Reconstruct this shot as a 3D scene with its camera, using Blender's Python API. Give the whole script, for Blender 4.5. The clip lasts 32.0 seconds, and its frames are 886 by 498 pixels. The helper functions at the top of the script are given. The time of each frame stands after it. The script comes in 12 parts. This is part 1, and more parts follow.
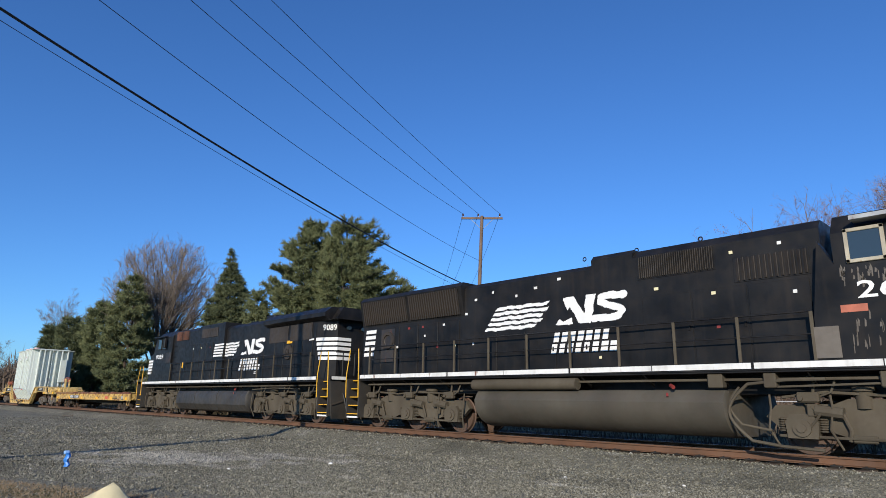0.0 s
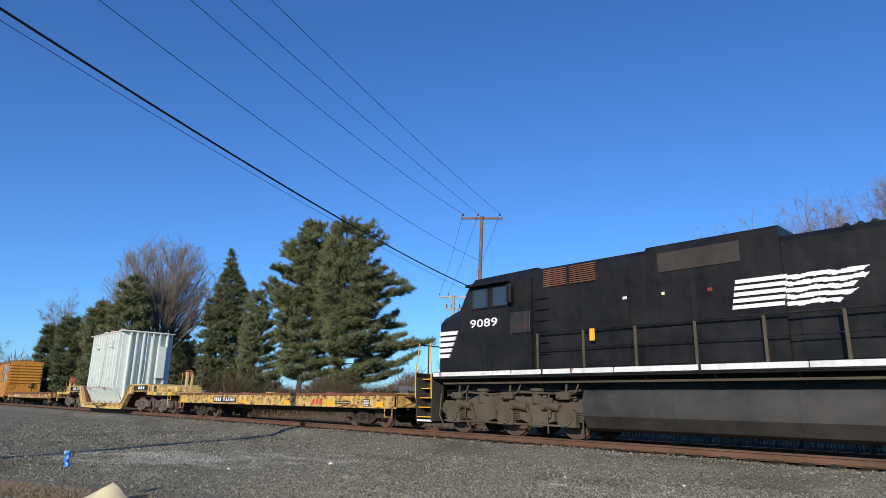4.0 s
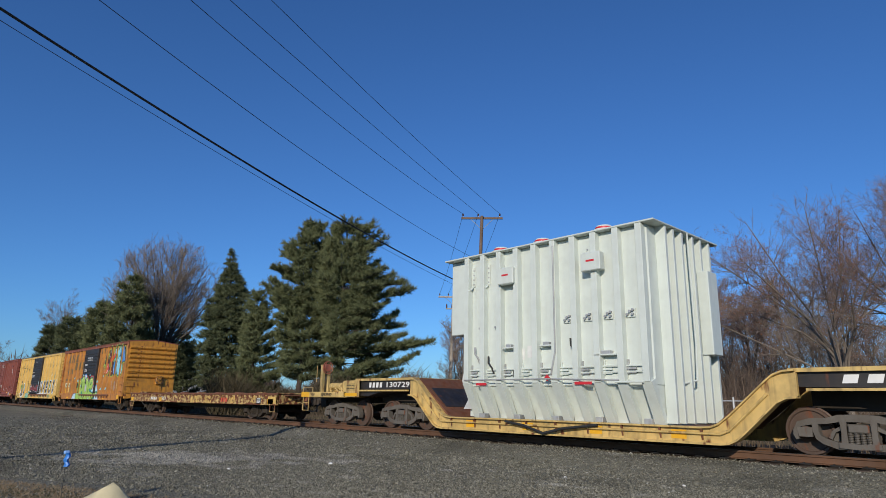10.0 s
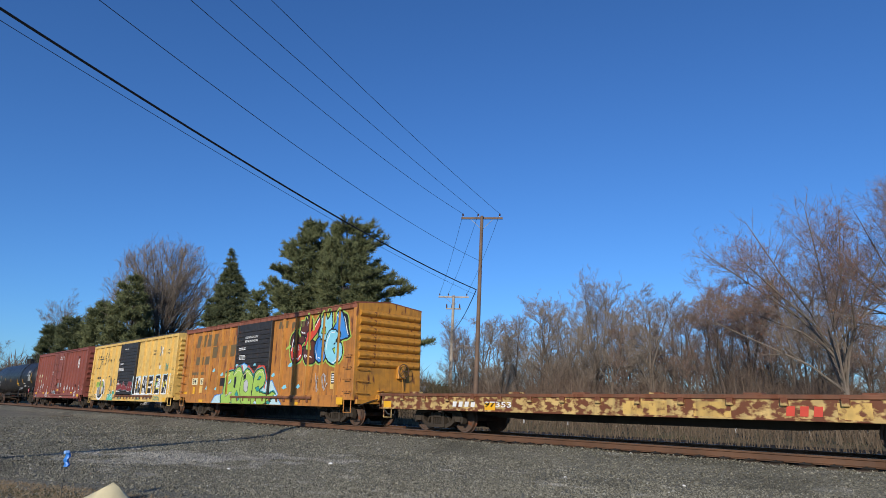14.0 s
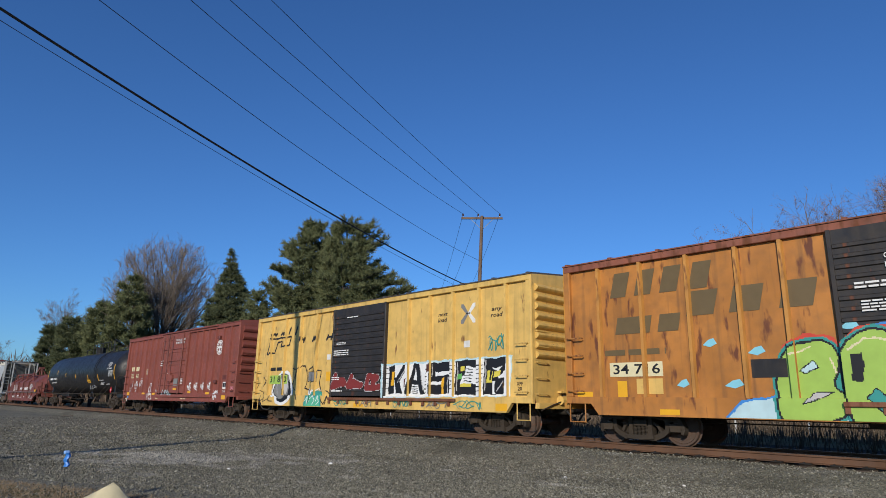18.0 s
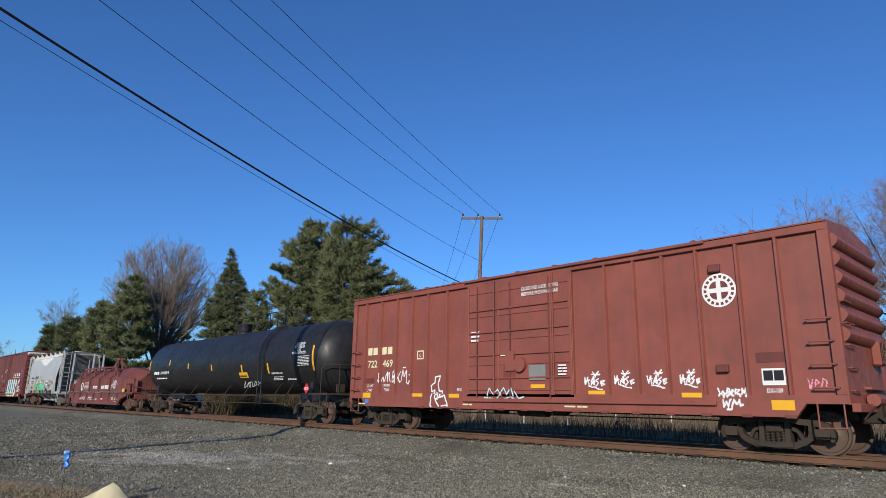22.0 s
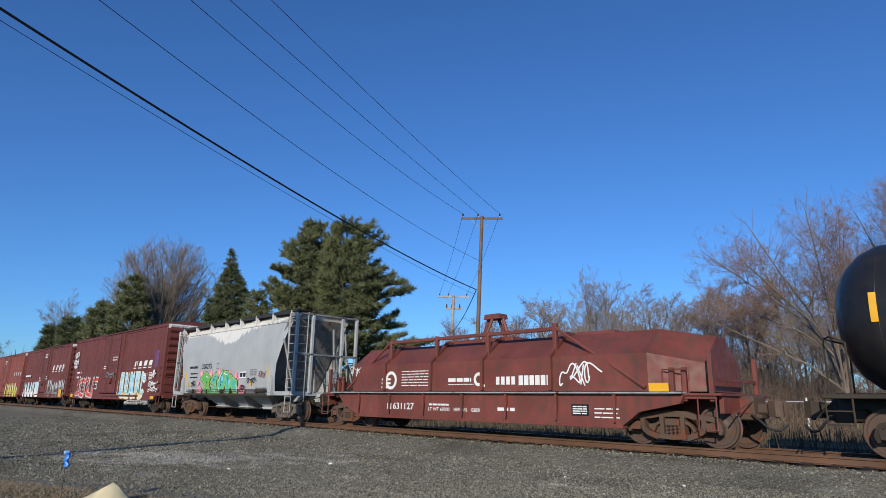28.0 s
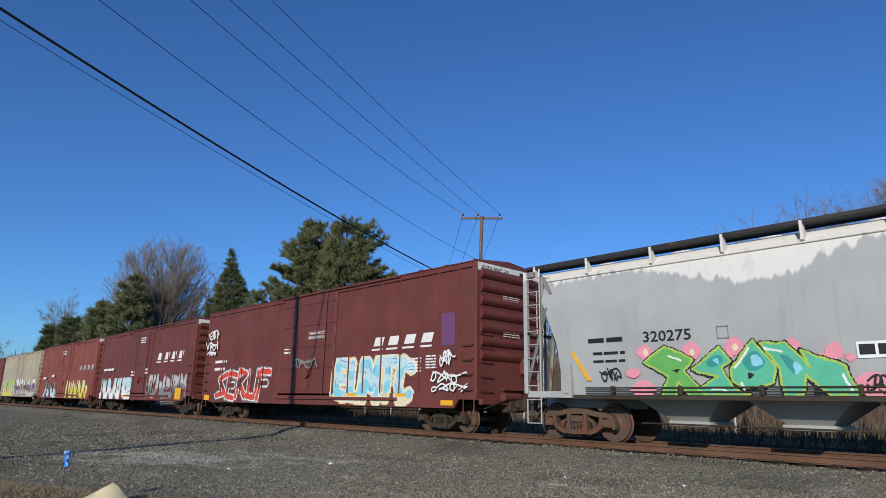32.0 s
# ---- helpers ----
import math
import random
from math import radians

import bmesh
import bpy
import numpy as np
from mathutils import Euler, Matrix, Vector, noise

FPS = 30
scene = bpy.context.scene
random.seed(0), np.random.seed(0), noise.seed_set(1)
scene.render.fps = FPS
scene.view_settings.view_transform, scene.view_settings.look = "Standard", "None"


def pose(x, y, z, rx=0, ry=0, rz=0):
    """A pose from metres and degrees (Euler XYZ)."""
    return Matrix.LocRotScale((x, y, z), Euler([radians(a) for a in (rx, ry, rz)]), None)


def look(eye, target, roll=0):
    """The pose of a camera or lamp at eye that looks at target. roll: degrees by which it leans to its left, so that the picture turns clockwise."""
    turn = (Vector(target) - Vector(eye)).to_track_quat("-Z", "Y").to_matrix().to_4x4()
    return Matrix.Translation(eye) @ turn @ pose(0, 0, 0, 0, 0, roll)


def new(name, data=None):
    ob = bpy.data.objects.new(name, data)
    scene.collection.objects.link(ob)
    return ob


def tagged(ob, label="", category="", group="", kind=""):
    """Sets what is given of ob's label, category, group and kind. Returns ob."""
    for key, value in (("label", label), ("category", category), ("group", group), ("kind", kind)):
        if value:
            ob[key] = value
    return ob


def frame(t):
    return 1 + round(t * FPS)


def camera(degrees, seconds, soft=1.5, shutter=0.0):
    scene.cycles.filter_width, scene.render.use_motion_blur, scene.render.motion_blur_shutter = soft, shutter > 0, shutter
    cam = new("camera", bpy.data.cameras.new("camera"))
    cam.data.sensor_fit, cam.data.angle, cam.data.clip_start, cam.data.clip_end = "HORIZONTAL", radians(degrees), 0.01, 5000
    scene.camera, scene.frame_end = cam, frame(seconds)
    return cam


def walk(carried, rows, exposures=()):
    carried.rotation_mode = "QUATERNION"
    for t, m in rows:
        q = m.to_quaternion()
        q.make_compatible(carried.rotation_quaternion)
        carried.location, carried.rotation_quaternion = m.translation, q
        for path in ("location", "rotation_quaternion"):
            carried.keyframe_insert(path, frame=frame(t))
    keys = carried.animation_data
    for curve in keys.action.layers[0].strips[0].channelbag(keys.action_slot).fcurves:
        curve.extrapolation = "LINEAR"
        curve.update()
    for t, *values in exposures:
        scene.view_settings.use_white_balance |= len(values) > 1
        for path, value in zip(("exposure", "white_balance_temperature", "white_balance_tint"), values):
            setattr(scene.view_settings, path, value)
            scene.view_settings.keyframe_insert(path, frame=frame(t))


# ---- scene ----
# ---- camera: stands still beside the track ----
YC = 15.04            # centre line of the track
EYE = (0.0, 0.0, 0.879)
cam = camera(70.73, 32.0, 0.75)
VIEW = look(EYE, (EYE[0] - 0.70462, EYE[1] + 0.66814, EYE[2] + 0.23898), 1.02)
# the clip's automatic exposure drifts as dark and pale cars pass
walk(cam, [(0, VIEW), (32, VIEW)], [(0, 0.38), (3, 0.42), (6, 0.22), (9, -0.02), (11, -0.12), (13, 0.15), (17, 0.08), (19, -0.1), (23, 0.32), (26, 0.3), (29, 0.11), (32, 0.07)])


def run(t):
    """How far the train has come along the track at t seconds, from its place at 16 s."""
    u = (t - 16) / 16
    return 16 * (6.1956 * u - 0.09798 * u ** 2 + 0.04176 * u ** 3 + 0.00259 * u ** 4)


# ---- light: low winter sun and clear sky ----
SUN_EL = 19.5
SUN_AZ = math.atan2(0.485, -0.875)
world = bpy.data.worlds.new("sky")
scene.world = world
world.use_nodes = True
wn = world.node_tree.nodes
sky = wn.new("ShaderNodeTexSky")
sky.sky_type = "NISHITA"
sky.sun_disc = False
sky.sun_elevation, sky.sun_rotation = radians(SUN_EL), SUN_AZ
sky.altitude, sky.air_density, sky.dust_density, sky.ozone_density = 200, 1.0, 0.35, 4.0
wn["Background"].inputs["Strength"].default_value = 0.097
tint = wn.new("ShaderNodeMixRGB")
tint.blend_type = "MULTIPLY"
tint.inputs[0].default_value = 1.0
tint.inputs[2].default_value = (0.53, 0.88, 1.30, 1)
world.node_tree.links.new(sky.outputs[0], tint.inputs[1])
world.node_tree.links.new(tint.outputs[0], wn["Background"].inputs["Color"])
sun = new("sun", bpy.data.lights.new("sun", "SUN"))
sun.data.energy, sun.data.angle, sun.data.color = 3.7, radians(0.35), (1.0, 0.90, 0.76)
se = radians(SUN_EL)
sun_way = Vector((0.485 * math.cos(se), -0.875 * math.cos(se), math.sin(se)))
sun.matrix_world = look(sun_way * 60, (0, 0, 0))

# ---- materials ----


def nodes_of(name):
    m = bpy.data.materials.new(name)
    m.use_nodes = True
    nt = m.node_tree
    return m, nt, nt.nodes["Principled BSDF"]


def tex(nt, kind, scale=1.0, stretch=None, detail=4.0, coords="Object", **kw):
    tc = nt.nodes.new("ShaderNodeTexCoord")
    mp = nt.nodes.new("ShaderNodeMapping")
    nt.links.new(tc.outputs[coords], mp.inputs[0])
    if stretch:
        mp.inputs["Scale"].default_value = stretch
    t = nt.nodes.new("ShaderNodeTex" + kind)
    nt.links.new(mp.outputs[0], t.inputs["Vector"])
    if "Scale" in t.inputs:
        t.inputs["Scale"].default_value = scale
    if "Detail" in t.inputs:
        t.inputs["Detail"].default_value = detail
    return t


def ramp(nt, src, lo, hi, a=(0, 0, 0, 1), b=(1, 1, 1, 1)):
    r = nt.nodes.new("ShaderNodeValToRGB")
    r.color_ramp.elements[0].position, r.color_ramp.elements[1].position = lo, hi
    r.color_ramp.elements[0].color, r.color_ramp.elements[1].color = a, b
    nt.links.new(src, r.inputs[0])
    return r.outputs[0]


def mix(nt, fac, a, b, mode="MIX"):
    n = nt.nodes.new("ShaderNodeMixRGB")
    n.blend_type = mode
    for sock, v in zip(n.inputs, (fac, a, b)):
        if isinstance(v, (int, float)):
            sock.default_value = v
        elif isinstance(v, tuple):
            sock.default_value = (*v[:3], 1)
        else:
            nt.links.new(v, sock)
    return n.outputs[0]


def bump(nt, p, src, strength=0.2, dist=0.02):
    b = nt.nodes.new("ShaderNodeBump")
    b.inputs["Strength"].default_value, b.inputs["Distance"].default_value = strength, dist
    nt.links.new(src, b.inputs["Height"])
    nt.links.new(b.outputs[0], p.inputs["Normal"])


RUST = (0.14, 0.045, 0.018)
GRIME = (0.06, 0.045, 0.032)


def paint(name, col, rough=0.5, rust=0.3, streak=0.4, grime=0.35, fade=0.15, metal=0.0, rustcol=RUST, rust_grain=(1.4, 1.4, 0.38)):
    """Weathered paint on steel: faded blotches, run-down streaks, rust spots and road dirt."""
    m, nt, p = nodes_of(name)
    big = tex(nt, "Noise", 0.9, None, 5)
    c = mix(nt, ramp(nt, big.outputs[0], 0.3, 0.75), tuple(x * (1 - fade) for x in col), tuple(min(1, x * (1 + fade) + 0.02 * fade) for x in col))
    st = tex(nt, "Noise", 1.0, (7, 7, 0.35), 6)
    f = nt.nodes.new("ShaderNodeMath")
    f.operation = "MULTIPLY"
    f.inputs[1].default_value = streak
    nt.links.new(ramp(nt, st.outputs[0], 0.52, 0.78), f.inputs[0])
    c = mix(nt, f.outputs[0], c, GRIME)
    gr = tex(nt, "Noise", 3.5, None, 8)
    f2 = nt.nodes.new("ShaderNodeMath")
    f2.operation = "MULTIPLY"
    f2.inputs[1].default_value = grime
    nt.links.new(ramp(nt, gr.outputs[0], 0.42, 0.72), f2.inputs[0])
    c = mix(nt, f2.outputs[0], c, GRIME)
    if rust > 0:
        rs = tex(nt, "Noise", 3.6, rust_grain, 10)
        rf = ramp(nt, rs.outputs[0], 0.66 - 0.22 * rust, 0.74 - 0.2 * rust)
        c = mix(nt, rf, c, rustcol)
    nt.links.new(c, p.inputs["Base Color"])
    rr = tex(nt, "Noise", 5, None, 6)
    nt.links.new(ramp(nt, rr.outputs[0], 0.3, 0.8, (rough * 0.75,) * 3 + (1,), (min(1, rough * 1.3),) * 3 + (1,)), p.inputs["Roughness"])
    p.inputs["Metallic"].default_value = metal
    bump(nt, p, gr.outputs[0], 0.12, 0.01)
    return m


def dull(m, level):
    """Less mirror-like paint."""
    m.node_tree.nodes["Principled BSDF"].inputs["Specular IOR Level"].default_value = level
    return m


def flat(name, col, rough=0.55, vary=0.12):
    """Plain thin paint with slight wear, for lettering and small parts."""
    m, nt, p = nodes_of(name)
    n = tex(nt, "Noise", 4.0, None, 8)
    nt.links.new(mix(nt, ramp(nt, n.outputs[0], 0.3, 0.75), tuple(x * (1 - vary) for x in col), col), p.inputs["Base Color"])
    p.inputs["Roughness"].default_value = rough
    return m


M = {}
M["black"] = dull(paint("black_paint", (0.0085, 0.0085, 0.009), 0.46, 0.0, 0.16, 0.14, 0.3), 0.22)
M["blackdoor"] = paint("black_door_paint", (0.02, 0.018, 0.018), 0.55, 0.1, 0.35, 0.4, 0.3)
M["tank"] = dull(paint("tank_black_paint", (0.012, 0.013, 0.016), 0.46, 0.0, 0.15, 0.2, 0.2), 0.35)
M["gear"] = dull(paint("dusty_running_gear", (0.045, 0.036, 0.028), 0.85, 0.0, 0.3, 0.6, 0.35), 0.15)
M["locogear"] = dull(paint("dusty_loco_running_gear", (0.088, 0.075, 0.054), 0.85, 0.0, 0.35, 0.45, 0.3), 0.15)
M["fueltank"] = paint("dusty_black_fuel_tank", (0.062, 0.055, 0.041), 0.75, 0.0, 0.4, 0.4, 0.35)
M["darktank"] = paint("black_fuel_tank", (0.030, 0.028, 0.024), 0.6, 0.0, 0.5, 0.4, 0.4)
# hopper ends: dirt and the end bay's shade together in one darker grey
M["hopperdirty"] = paint("dirty_shaded_end_paint", (0.20, 0.205, 0.20), 0.6, 0.3, 0.6, 0.5, 0.2)
M["greygear"] = paint("grey_dusty_truck", (0.125, 0.110, 0.092), 0.8, 0.1, 0.3, 0.4, 0.25)
M["rustgear"] = paint("rusty_truck", (0.10, 0.06, 0.04), 0.85, 0.5, 0.3, 0.4, 0.3)
M["wheel"] = paint("rusty_wheel_steel", (0.085, 0.05, 0.035), 0.7, 0.3, 0.1, 0.5, 0.3)
M["tread"] = paint("bright_wheel_tread", (0.35, 0.33, 0.31), 0.35, 0.0, 0.0, 0.3, 0.1, 0.8)
M["white"] = flat("white_lettering", (0.78, 0.78, 0.76))
M["offwhite"] = paint("white_paint", (0.72, 0.72, 0.69), 0.5, 0.05, 0.25, 0.2, 0.08)
M["yellow"] = flat("safety_yellow", (0.80, 0.42, 0.02), 0.45)
M["handyellow"] = paint("handrail_yellow", (0.75, 0.42, 0.03), 0.45, 0.05, 0.1, 0.2, 0.1)
M["ttx"] = paint("flatcar_yellow", (0.60, 0.39, 0.11), 0.6, 0.62, 0.55, 0.5, 0.2, rust_grain=(1.3, 2.0, 1.8))
M["ttxrust"] = paint("rusted_flatcar_yellow", (0.55, 0.38, 0.14), 0.7, 1.02, 0.45, 0.4, 0.2, rust_grain=(1.2, 2.0, 1.9))
M["rustdeck"] = paint("rusted_steel", (0.17, 0.065, 0.03), 0.8, 0.6, 0.3, 0.4, 0.35)
M["heavyyellow"] = paint("heavy_car_yellow", (0.62, 0.43, 0.15), 0.5, 0.3, 0.6, 0.4, 0.12)
M["xfmr"] = paint("transformer_grey", (0.61, 0.66, 0.61), 0.42, 0.0, 0.08, 0.08, 0.05)
M["orange"] = paint("faded_orange_paint", (0.46, 0.185, 0.035), 0.6, 0.33, 0.55, 0.3, 0.2)
M["orangeend"] = paint("orange_end_paint", (0.55, 0.25, 0.032), 0.55, 0.34, 0.55, 0.35, 0.15)
M["orangepost"] = paint("worn_orange_post_paint", (0.52, 0.24, 0.05), 0.6, 0.25, 0.4, 0.25, 0.2)
M["roofrust"] = paint("rusted_roof", (0.26, 0.085, 0.05), 0.75, 0.7, 0.3, 0.3, 0.25)
M["boxyellow"] = paint("boxcar_yellow", (0.70, 0.46, 0.13), 0.55, 0.03, 0.35, 0.22, 0.08)
M["red"] = paint("faded_mineral_red", (0.235, 0.064, 0.045), 0.62, 0.0, 0.25, 0.22, 0.14)
M["brown"] = paint("dark_mineral_red", (0.14, 0.032, 0.026), 0.6, 0.0, 0.35, 0.25, 0.18)
M["brown2"] = paint("oxide_red", (0.22, 0.055, 0.04), 0.62, 0.05, 0.3, 0.25, 0.18)
M["tan"] = paint("weathered_tan", (0.40, 0.36, 0.27), 0.65, 0.1, 0.4, 0.3, 0.15)
M["coil"] = paint("coil_car_red", (0.175, 0.042, 0.030), 0.6, 0.1, 0.6, 0.5, 0.25)
M["roof"] = paint("galvanised_roof", (0.11, 0.10, 0.09), 0.55, 0.35, 0.3, 0.4, 0.2, 0.3)
M["steel"] = paint("galvanised_steel", (0.42, 0.43, 0.43), 0.5, 0.1, 0.2, 0.3, 0.15, 0.3)
M["rubber"] = flat("black_rubber", (0.02, 0.02, 0.02), 0.6)
M["orangered"] = flat("faded_orange_red", (0.55, 0.17, 0.10), 0.6, 0.4)
M["redlabel"] = flat("red_label", (0.60, 0.03, 0.04), 0.5)
M["glass"], _nt, _p = nodes_of("cab_window_glass")
_p.inputs["Base Color"].default_value, _p.inputs["Roughness"].default_value = (0.03, 0.05, 0.07, 1), 0.06
_p.inputs["Metallic"].default_value = 0.0
M["grille"] = paint("louvre_black", (0.026, 0.020, 0.015), 0.7, 0.0, 0.2, 0.3, 0.3)
M["screen"] = paint("dark_screen", (0.008, 0.007, 0.006), 0.8, 0.0, 0.1, 0.1, 0.2)
for _n, _c in {"g_white": (0.8, 0.82, 0.82), "g_black": (0.012, 0.012, 0.014), "g_green": (0.13, 0.42, 0.10), "g_lime": (0.36, 0.55, 0.10),
               "g_mint": (0.10, 0.48, 0.30), "g_pink": (0.78, 0.30, 0.38), "g_cyan": (0.25, 0.62, 0.75), "g_blue": (0.05, 0.25, 0.65),
               "g_red": (0.62, 0.07, 0.04), "g_brown": (0.10, 0.03, 0.02), "g_ice": (0.50, 0.70, 0.75), "g_cream": (0.75, 0.68, 0.42),
               "g_grey": (0.22, 0.22, 0.21), "g_silver": (0.5, 0.5, 0.5), "g_teal": (0.04, 0.30, 0.27), "g_yellow": (0.70, 0.60, 0.08),
               "g_rail": (0.15, 0.105, 0.045), "g_redband": (0.22, 0.03, 0.025), "g_purple": (0.16, 0.06, 0.16)}.items():
    M[_n] = flat(_n[2:] + "_spray_paint", _c, 0.5, 0.15)


def hopper_mat():
    """Grey hopper paint, with pale spilt cement run down from the top edge."""
    m, nt, p = nodes_of("hopper_grey")
    big = tex(nt, "Noise", 1.1, None, 6)
    c = mix(nt, ramp(nt, big.outputs[0], 0.3, 0.75), (0.33, 0.345, 0.345), (0.40, 0.415, 0.415))
    tc = nt.nodes.new("ShaderNodeTexCoord")
    sep = nt.nodes.new("ShaderNodeSeparateXYZ")
    nt.links.new(tc.outputs["Object"], sep.inputs[0])
    edge = tex(nt, "Noise", 1.0, (5, 0.1, 0.25), 5)
    # the spill is deepest left of the middle and thins to a strip along the edge
    deep = nt.nodes.new("ShaderNodeFloatCurve")
    lim = nt.nodes.new("ShaderNodeMapRange")
    lim.inputs["From Min"].default_value, lim.inputs["From Max"].default_value = -5.6, 5.6
    nt.links.new(sep.outputs["X"], lim.inputs["Value"])
    cv = deep.mapping.curves[0]
    cv.points[0].location, cv.points[1].location = (0.0, 0.12), (1.0, 0.02)
    for px_, pz_ in ((0.06, 0.30), (0.15, 0.22), (0.25, 0.30), (0.37, 0.60), (0.49, 0.84), (0.55, 0.80), (0.595, 0.54), (0.68, 0.30), (0.82, 0.2)):
        cv.points.new(px_, pz_)
    deep.mapping.update()
    nt.links.new(lim.outputs[0], deep.inputs["Value"])
    a = nt.nodes.new("ShaderNodeMath")
    a.operation = "MULTIPLY_ADD"
    nt.links.new(edge.outputs[0], a.inputs[0])
    a.inputs[1].default_value = 0.7
    nt.links.new(sep.outputs["Z"], a.inputs[2])
    b = nt.nodes.new("ShaderNodeMath")
    b.operation = "ADD"
    nt.links.new(deep.outputs[0], b.inputs[0])
    nt.links.new(a.outputs[0], b.inputs[1])
    k = nt.nodes.new("ShaderNodeMapRange")
    k.inputs["From Min"].default_value, k.inputs["From Max"].default_value = 4.66, 4.74
    nt.links.new(b.outputs[0], k.inputs["Value"])
    c = mix(nt, k.outputs[0], c, (0.66, 0.65, 0.61))
    st = tex(nt, "Noise", 1.0, (6, 6, 0.3), 6)
    f = nt.nodes.new("ShaderNodeMath")
    f.operation = "MULTIPLY"
    f.inputs[1].default_value = 0.25
    nt.links.new(ramp(nt, st.outputs[0], 0.55, 0.8), f.inputs[0])
    c = mix(nt, f.outputs[0], c, (0.2, 0.16, 0.12))
    nt.links.new(c, p.inputs["Base Color"])
    p.inputs["Roughness"].default_value = 0.5
    bump(nt, p, big.outputs[0], 0.1, 0.02)
    return m


M["hopper"] = hopper_mat()


def dusted(nt, c):
    """Pale dust on the stones where cars have turned on the lot, and thin dusty streaks elsewhere."""
    tc = nt.nodes.new("ShaderNodeTexCoord")
    mp = nt.nodes.new("ShaderNodeMapping")
    mp.vector_type = "TEXTURE"
    mp.inputs["Location"].default_value = (-14.9, 6.3, -0.4)
    mp.inputs["Rotation"].default_value = (0, 0, 0.81)
    mp.inputs["Scale"].default_value = (5.0, 2.6, 3.0)
    nt.links.new(tc.outputs["Object"], mp.inputs[0])
    gr = nt.nodes.new("ShaderNodeTexGradient")
    gr.gradient_type = "SPHERICAL"
    nt.links.new(mp.outputs[0], gr.inputs[0])
    n = tex(nt, "Noise", 1.3, (0.9, 1.3, 1), 8)
    a = nt.nodes.new("ShaderNodeMath")
    a.operation = "MULTIPLY_ADD"
    nt.links.new(gr.outputs["Fac"], a.inputs[0])
    a.inputs[1].default_value = 0.34
    nt.links.new(n.outputs[0], a.inputs[2])
    c = mix(nt, ramp(nt, a.outputs[0], 0.60, 0.76), c, mix(nt, 0.5, c, (0.46, 0.44, 0.39)))
    n3 = tex(nt, "Noise", 0.55, (0.6, 1.2, 1), 5)
    return mix(nt, ramp(nt, n3.outputs[0], 0.52, 0.68), c, mix(nt, 0.4, c, (0.05, 0.046, 0.034)))


def gravel_mat():
    """Grey crushed stone on level ground, with pale dust patches and dry earth near the camera."""
    m, nt, p = nodes_of("gravel")
    v = tex(nt, "Voronoi", 30.0)
    v2 = tex(nt, "Voronoi", 13.0)
    n = tex(nt, "Noise", 0.5, None, 6)
    n2 = tex(nt, "Noise", 2.2, (0.35, 1, 1), 8)
    sep = nt.nodes.new("ShaderNodeSeparateColor")
    nt.links.new(v.outputs["Color"], sep.inputs[0])
    c = ramp(nt, sep.outputs[0], 0.0, 1.0, (0.10, 0.094, 0.072, 1), (0.275, 0.26, 0.20, 1))
    c = mix(nt, ramp(nt, n.outputs[0], 0.35, 0.7), c, mix(nt, 0.55, c, (0.16, 0.15, 0.12)))
    c = dusted(nt, c)
    nt.links.new(c, p.inputs["Base Color"])
    p.inputs["Roughness"].default_value = 0.9
    p.inputs["Specular IOR Level"].default_value = 0.05
    h = mix(nt, 0.5, v.outputs["Distance"], v2.outputs["Distance"])
    bump(nt, p, h, 0.9, 0.05)
    return m


def grassland_mat(name, a, b, c3):
    m, nt, p = nodes_of(name)
    n = tex(nt, "Noise", 0.35, None, 8)
    n2 = tex(nt, "Noise", 14.0, None, 6)
    c = mix(nt, ramp(nt, n.outputs[0], 0.35, 0.65), a, b)
    c = mix(nt, ramp(nt, n2.outputs[0], 0.4, 0.7), c, c3)
    nt.links.new(c, p.inputs["Base Color"])
    p.inputs["Roughness"].default_value = 0.95
    p.inputs["Specular IOR Level"].default_value = 0.03
    bump(nt, p, n2.outputs[0], 0.8, 0.06)
    return m


def random_mat(name, a, b, rough=0.9, island=True, c3=None, at=0.8, over=None):
    """Colour that varies from piece to piece."""
    m, nt, p = nodes_of(name)
    if island:
        r = nt.nodes.new("ShaderNodeNewGeometry").outputs["Random Per Island"]
    else:
        r = nt.nodes.new("ShaderNodeObjectInfo").outputs["Random"]
    c = ramp(nt, r, 0.0, 1.0, (*a, 1), (*b, 1))
    if c3:
        c = mix(nt, ramp(nt, r, at, at + 0.02), c, c3)
    n = tex(nt, "Noise", 6.0, None, 6)
    c = mix(nt, ramp(nt, n.outputs[0], 0.3, 0.8), c, mix(nt, 0.35, c, (0.03, 0.03, 0.025)))
    if over:
        c = over(nt, c)
    p.inputs["Specular IOR Level"].default_value = 0.05
    nt.links.new(c, p.inputs["Base Color"])
    p.inputs["Roughness"].default_value = rough
    return m


M["gravel"] = gravel_mat()
# ballast darkened in its colour to deepen the train's shade
M["shadebed"] = dull(paint("shade_dark_ballast", (0.045, 0.037, 0.029), 0.9, 0.0, 0.0, 0.5, 0.3), 0.05)
M["field"] = grassland_mat("dry_field", (0.17, 0.13, 0.075), (0.12, 0.11, 0.05), (0.22, 0.17, 0.10))
M["stone"] = random_mat("ballast_stone", (0.085, 0.080, 0.060), (0.315, 0.298, 0.230), 0.9, True, (0.45, 0.44, 0.40), 0.988, dusted)
M["drygrass"] = random_mat("dry_grass", (0.15, 0.108, 0.07), (0.29, 0.225, 0.15))
M["weed"] = random_mat("dry_weeds", (0.075, 0.056, 0.040), (0.17, 0.130, 0.092))
M["tie"] = random_mat("creosoted_timber", (0.06, 0.045, 0.035), (0.11, 0.085, 0.065), 0.9, False)
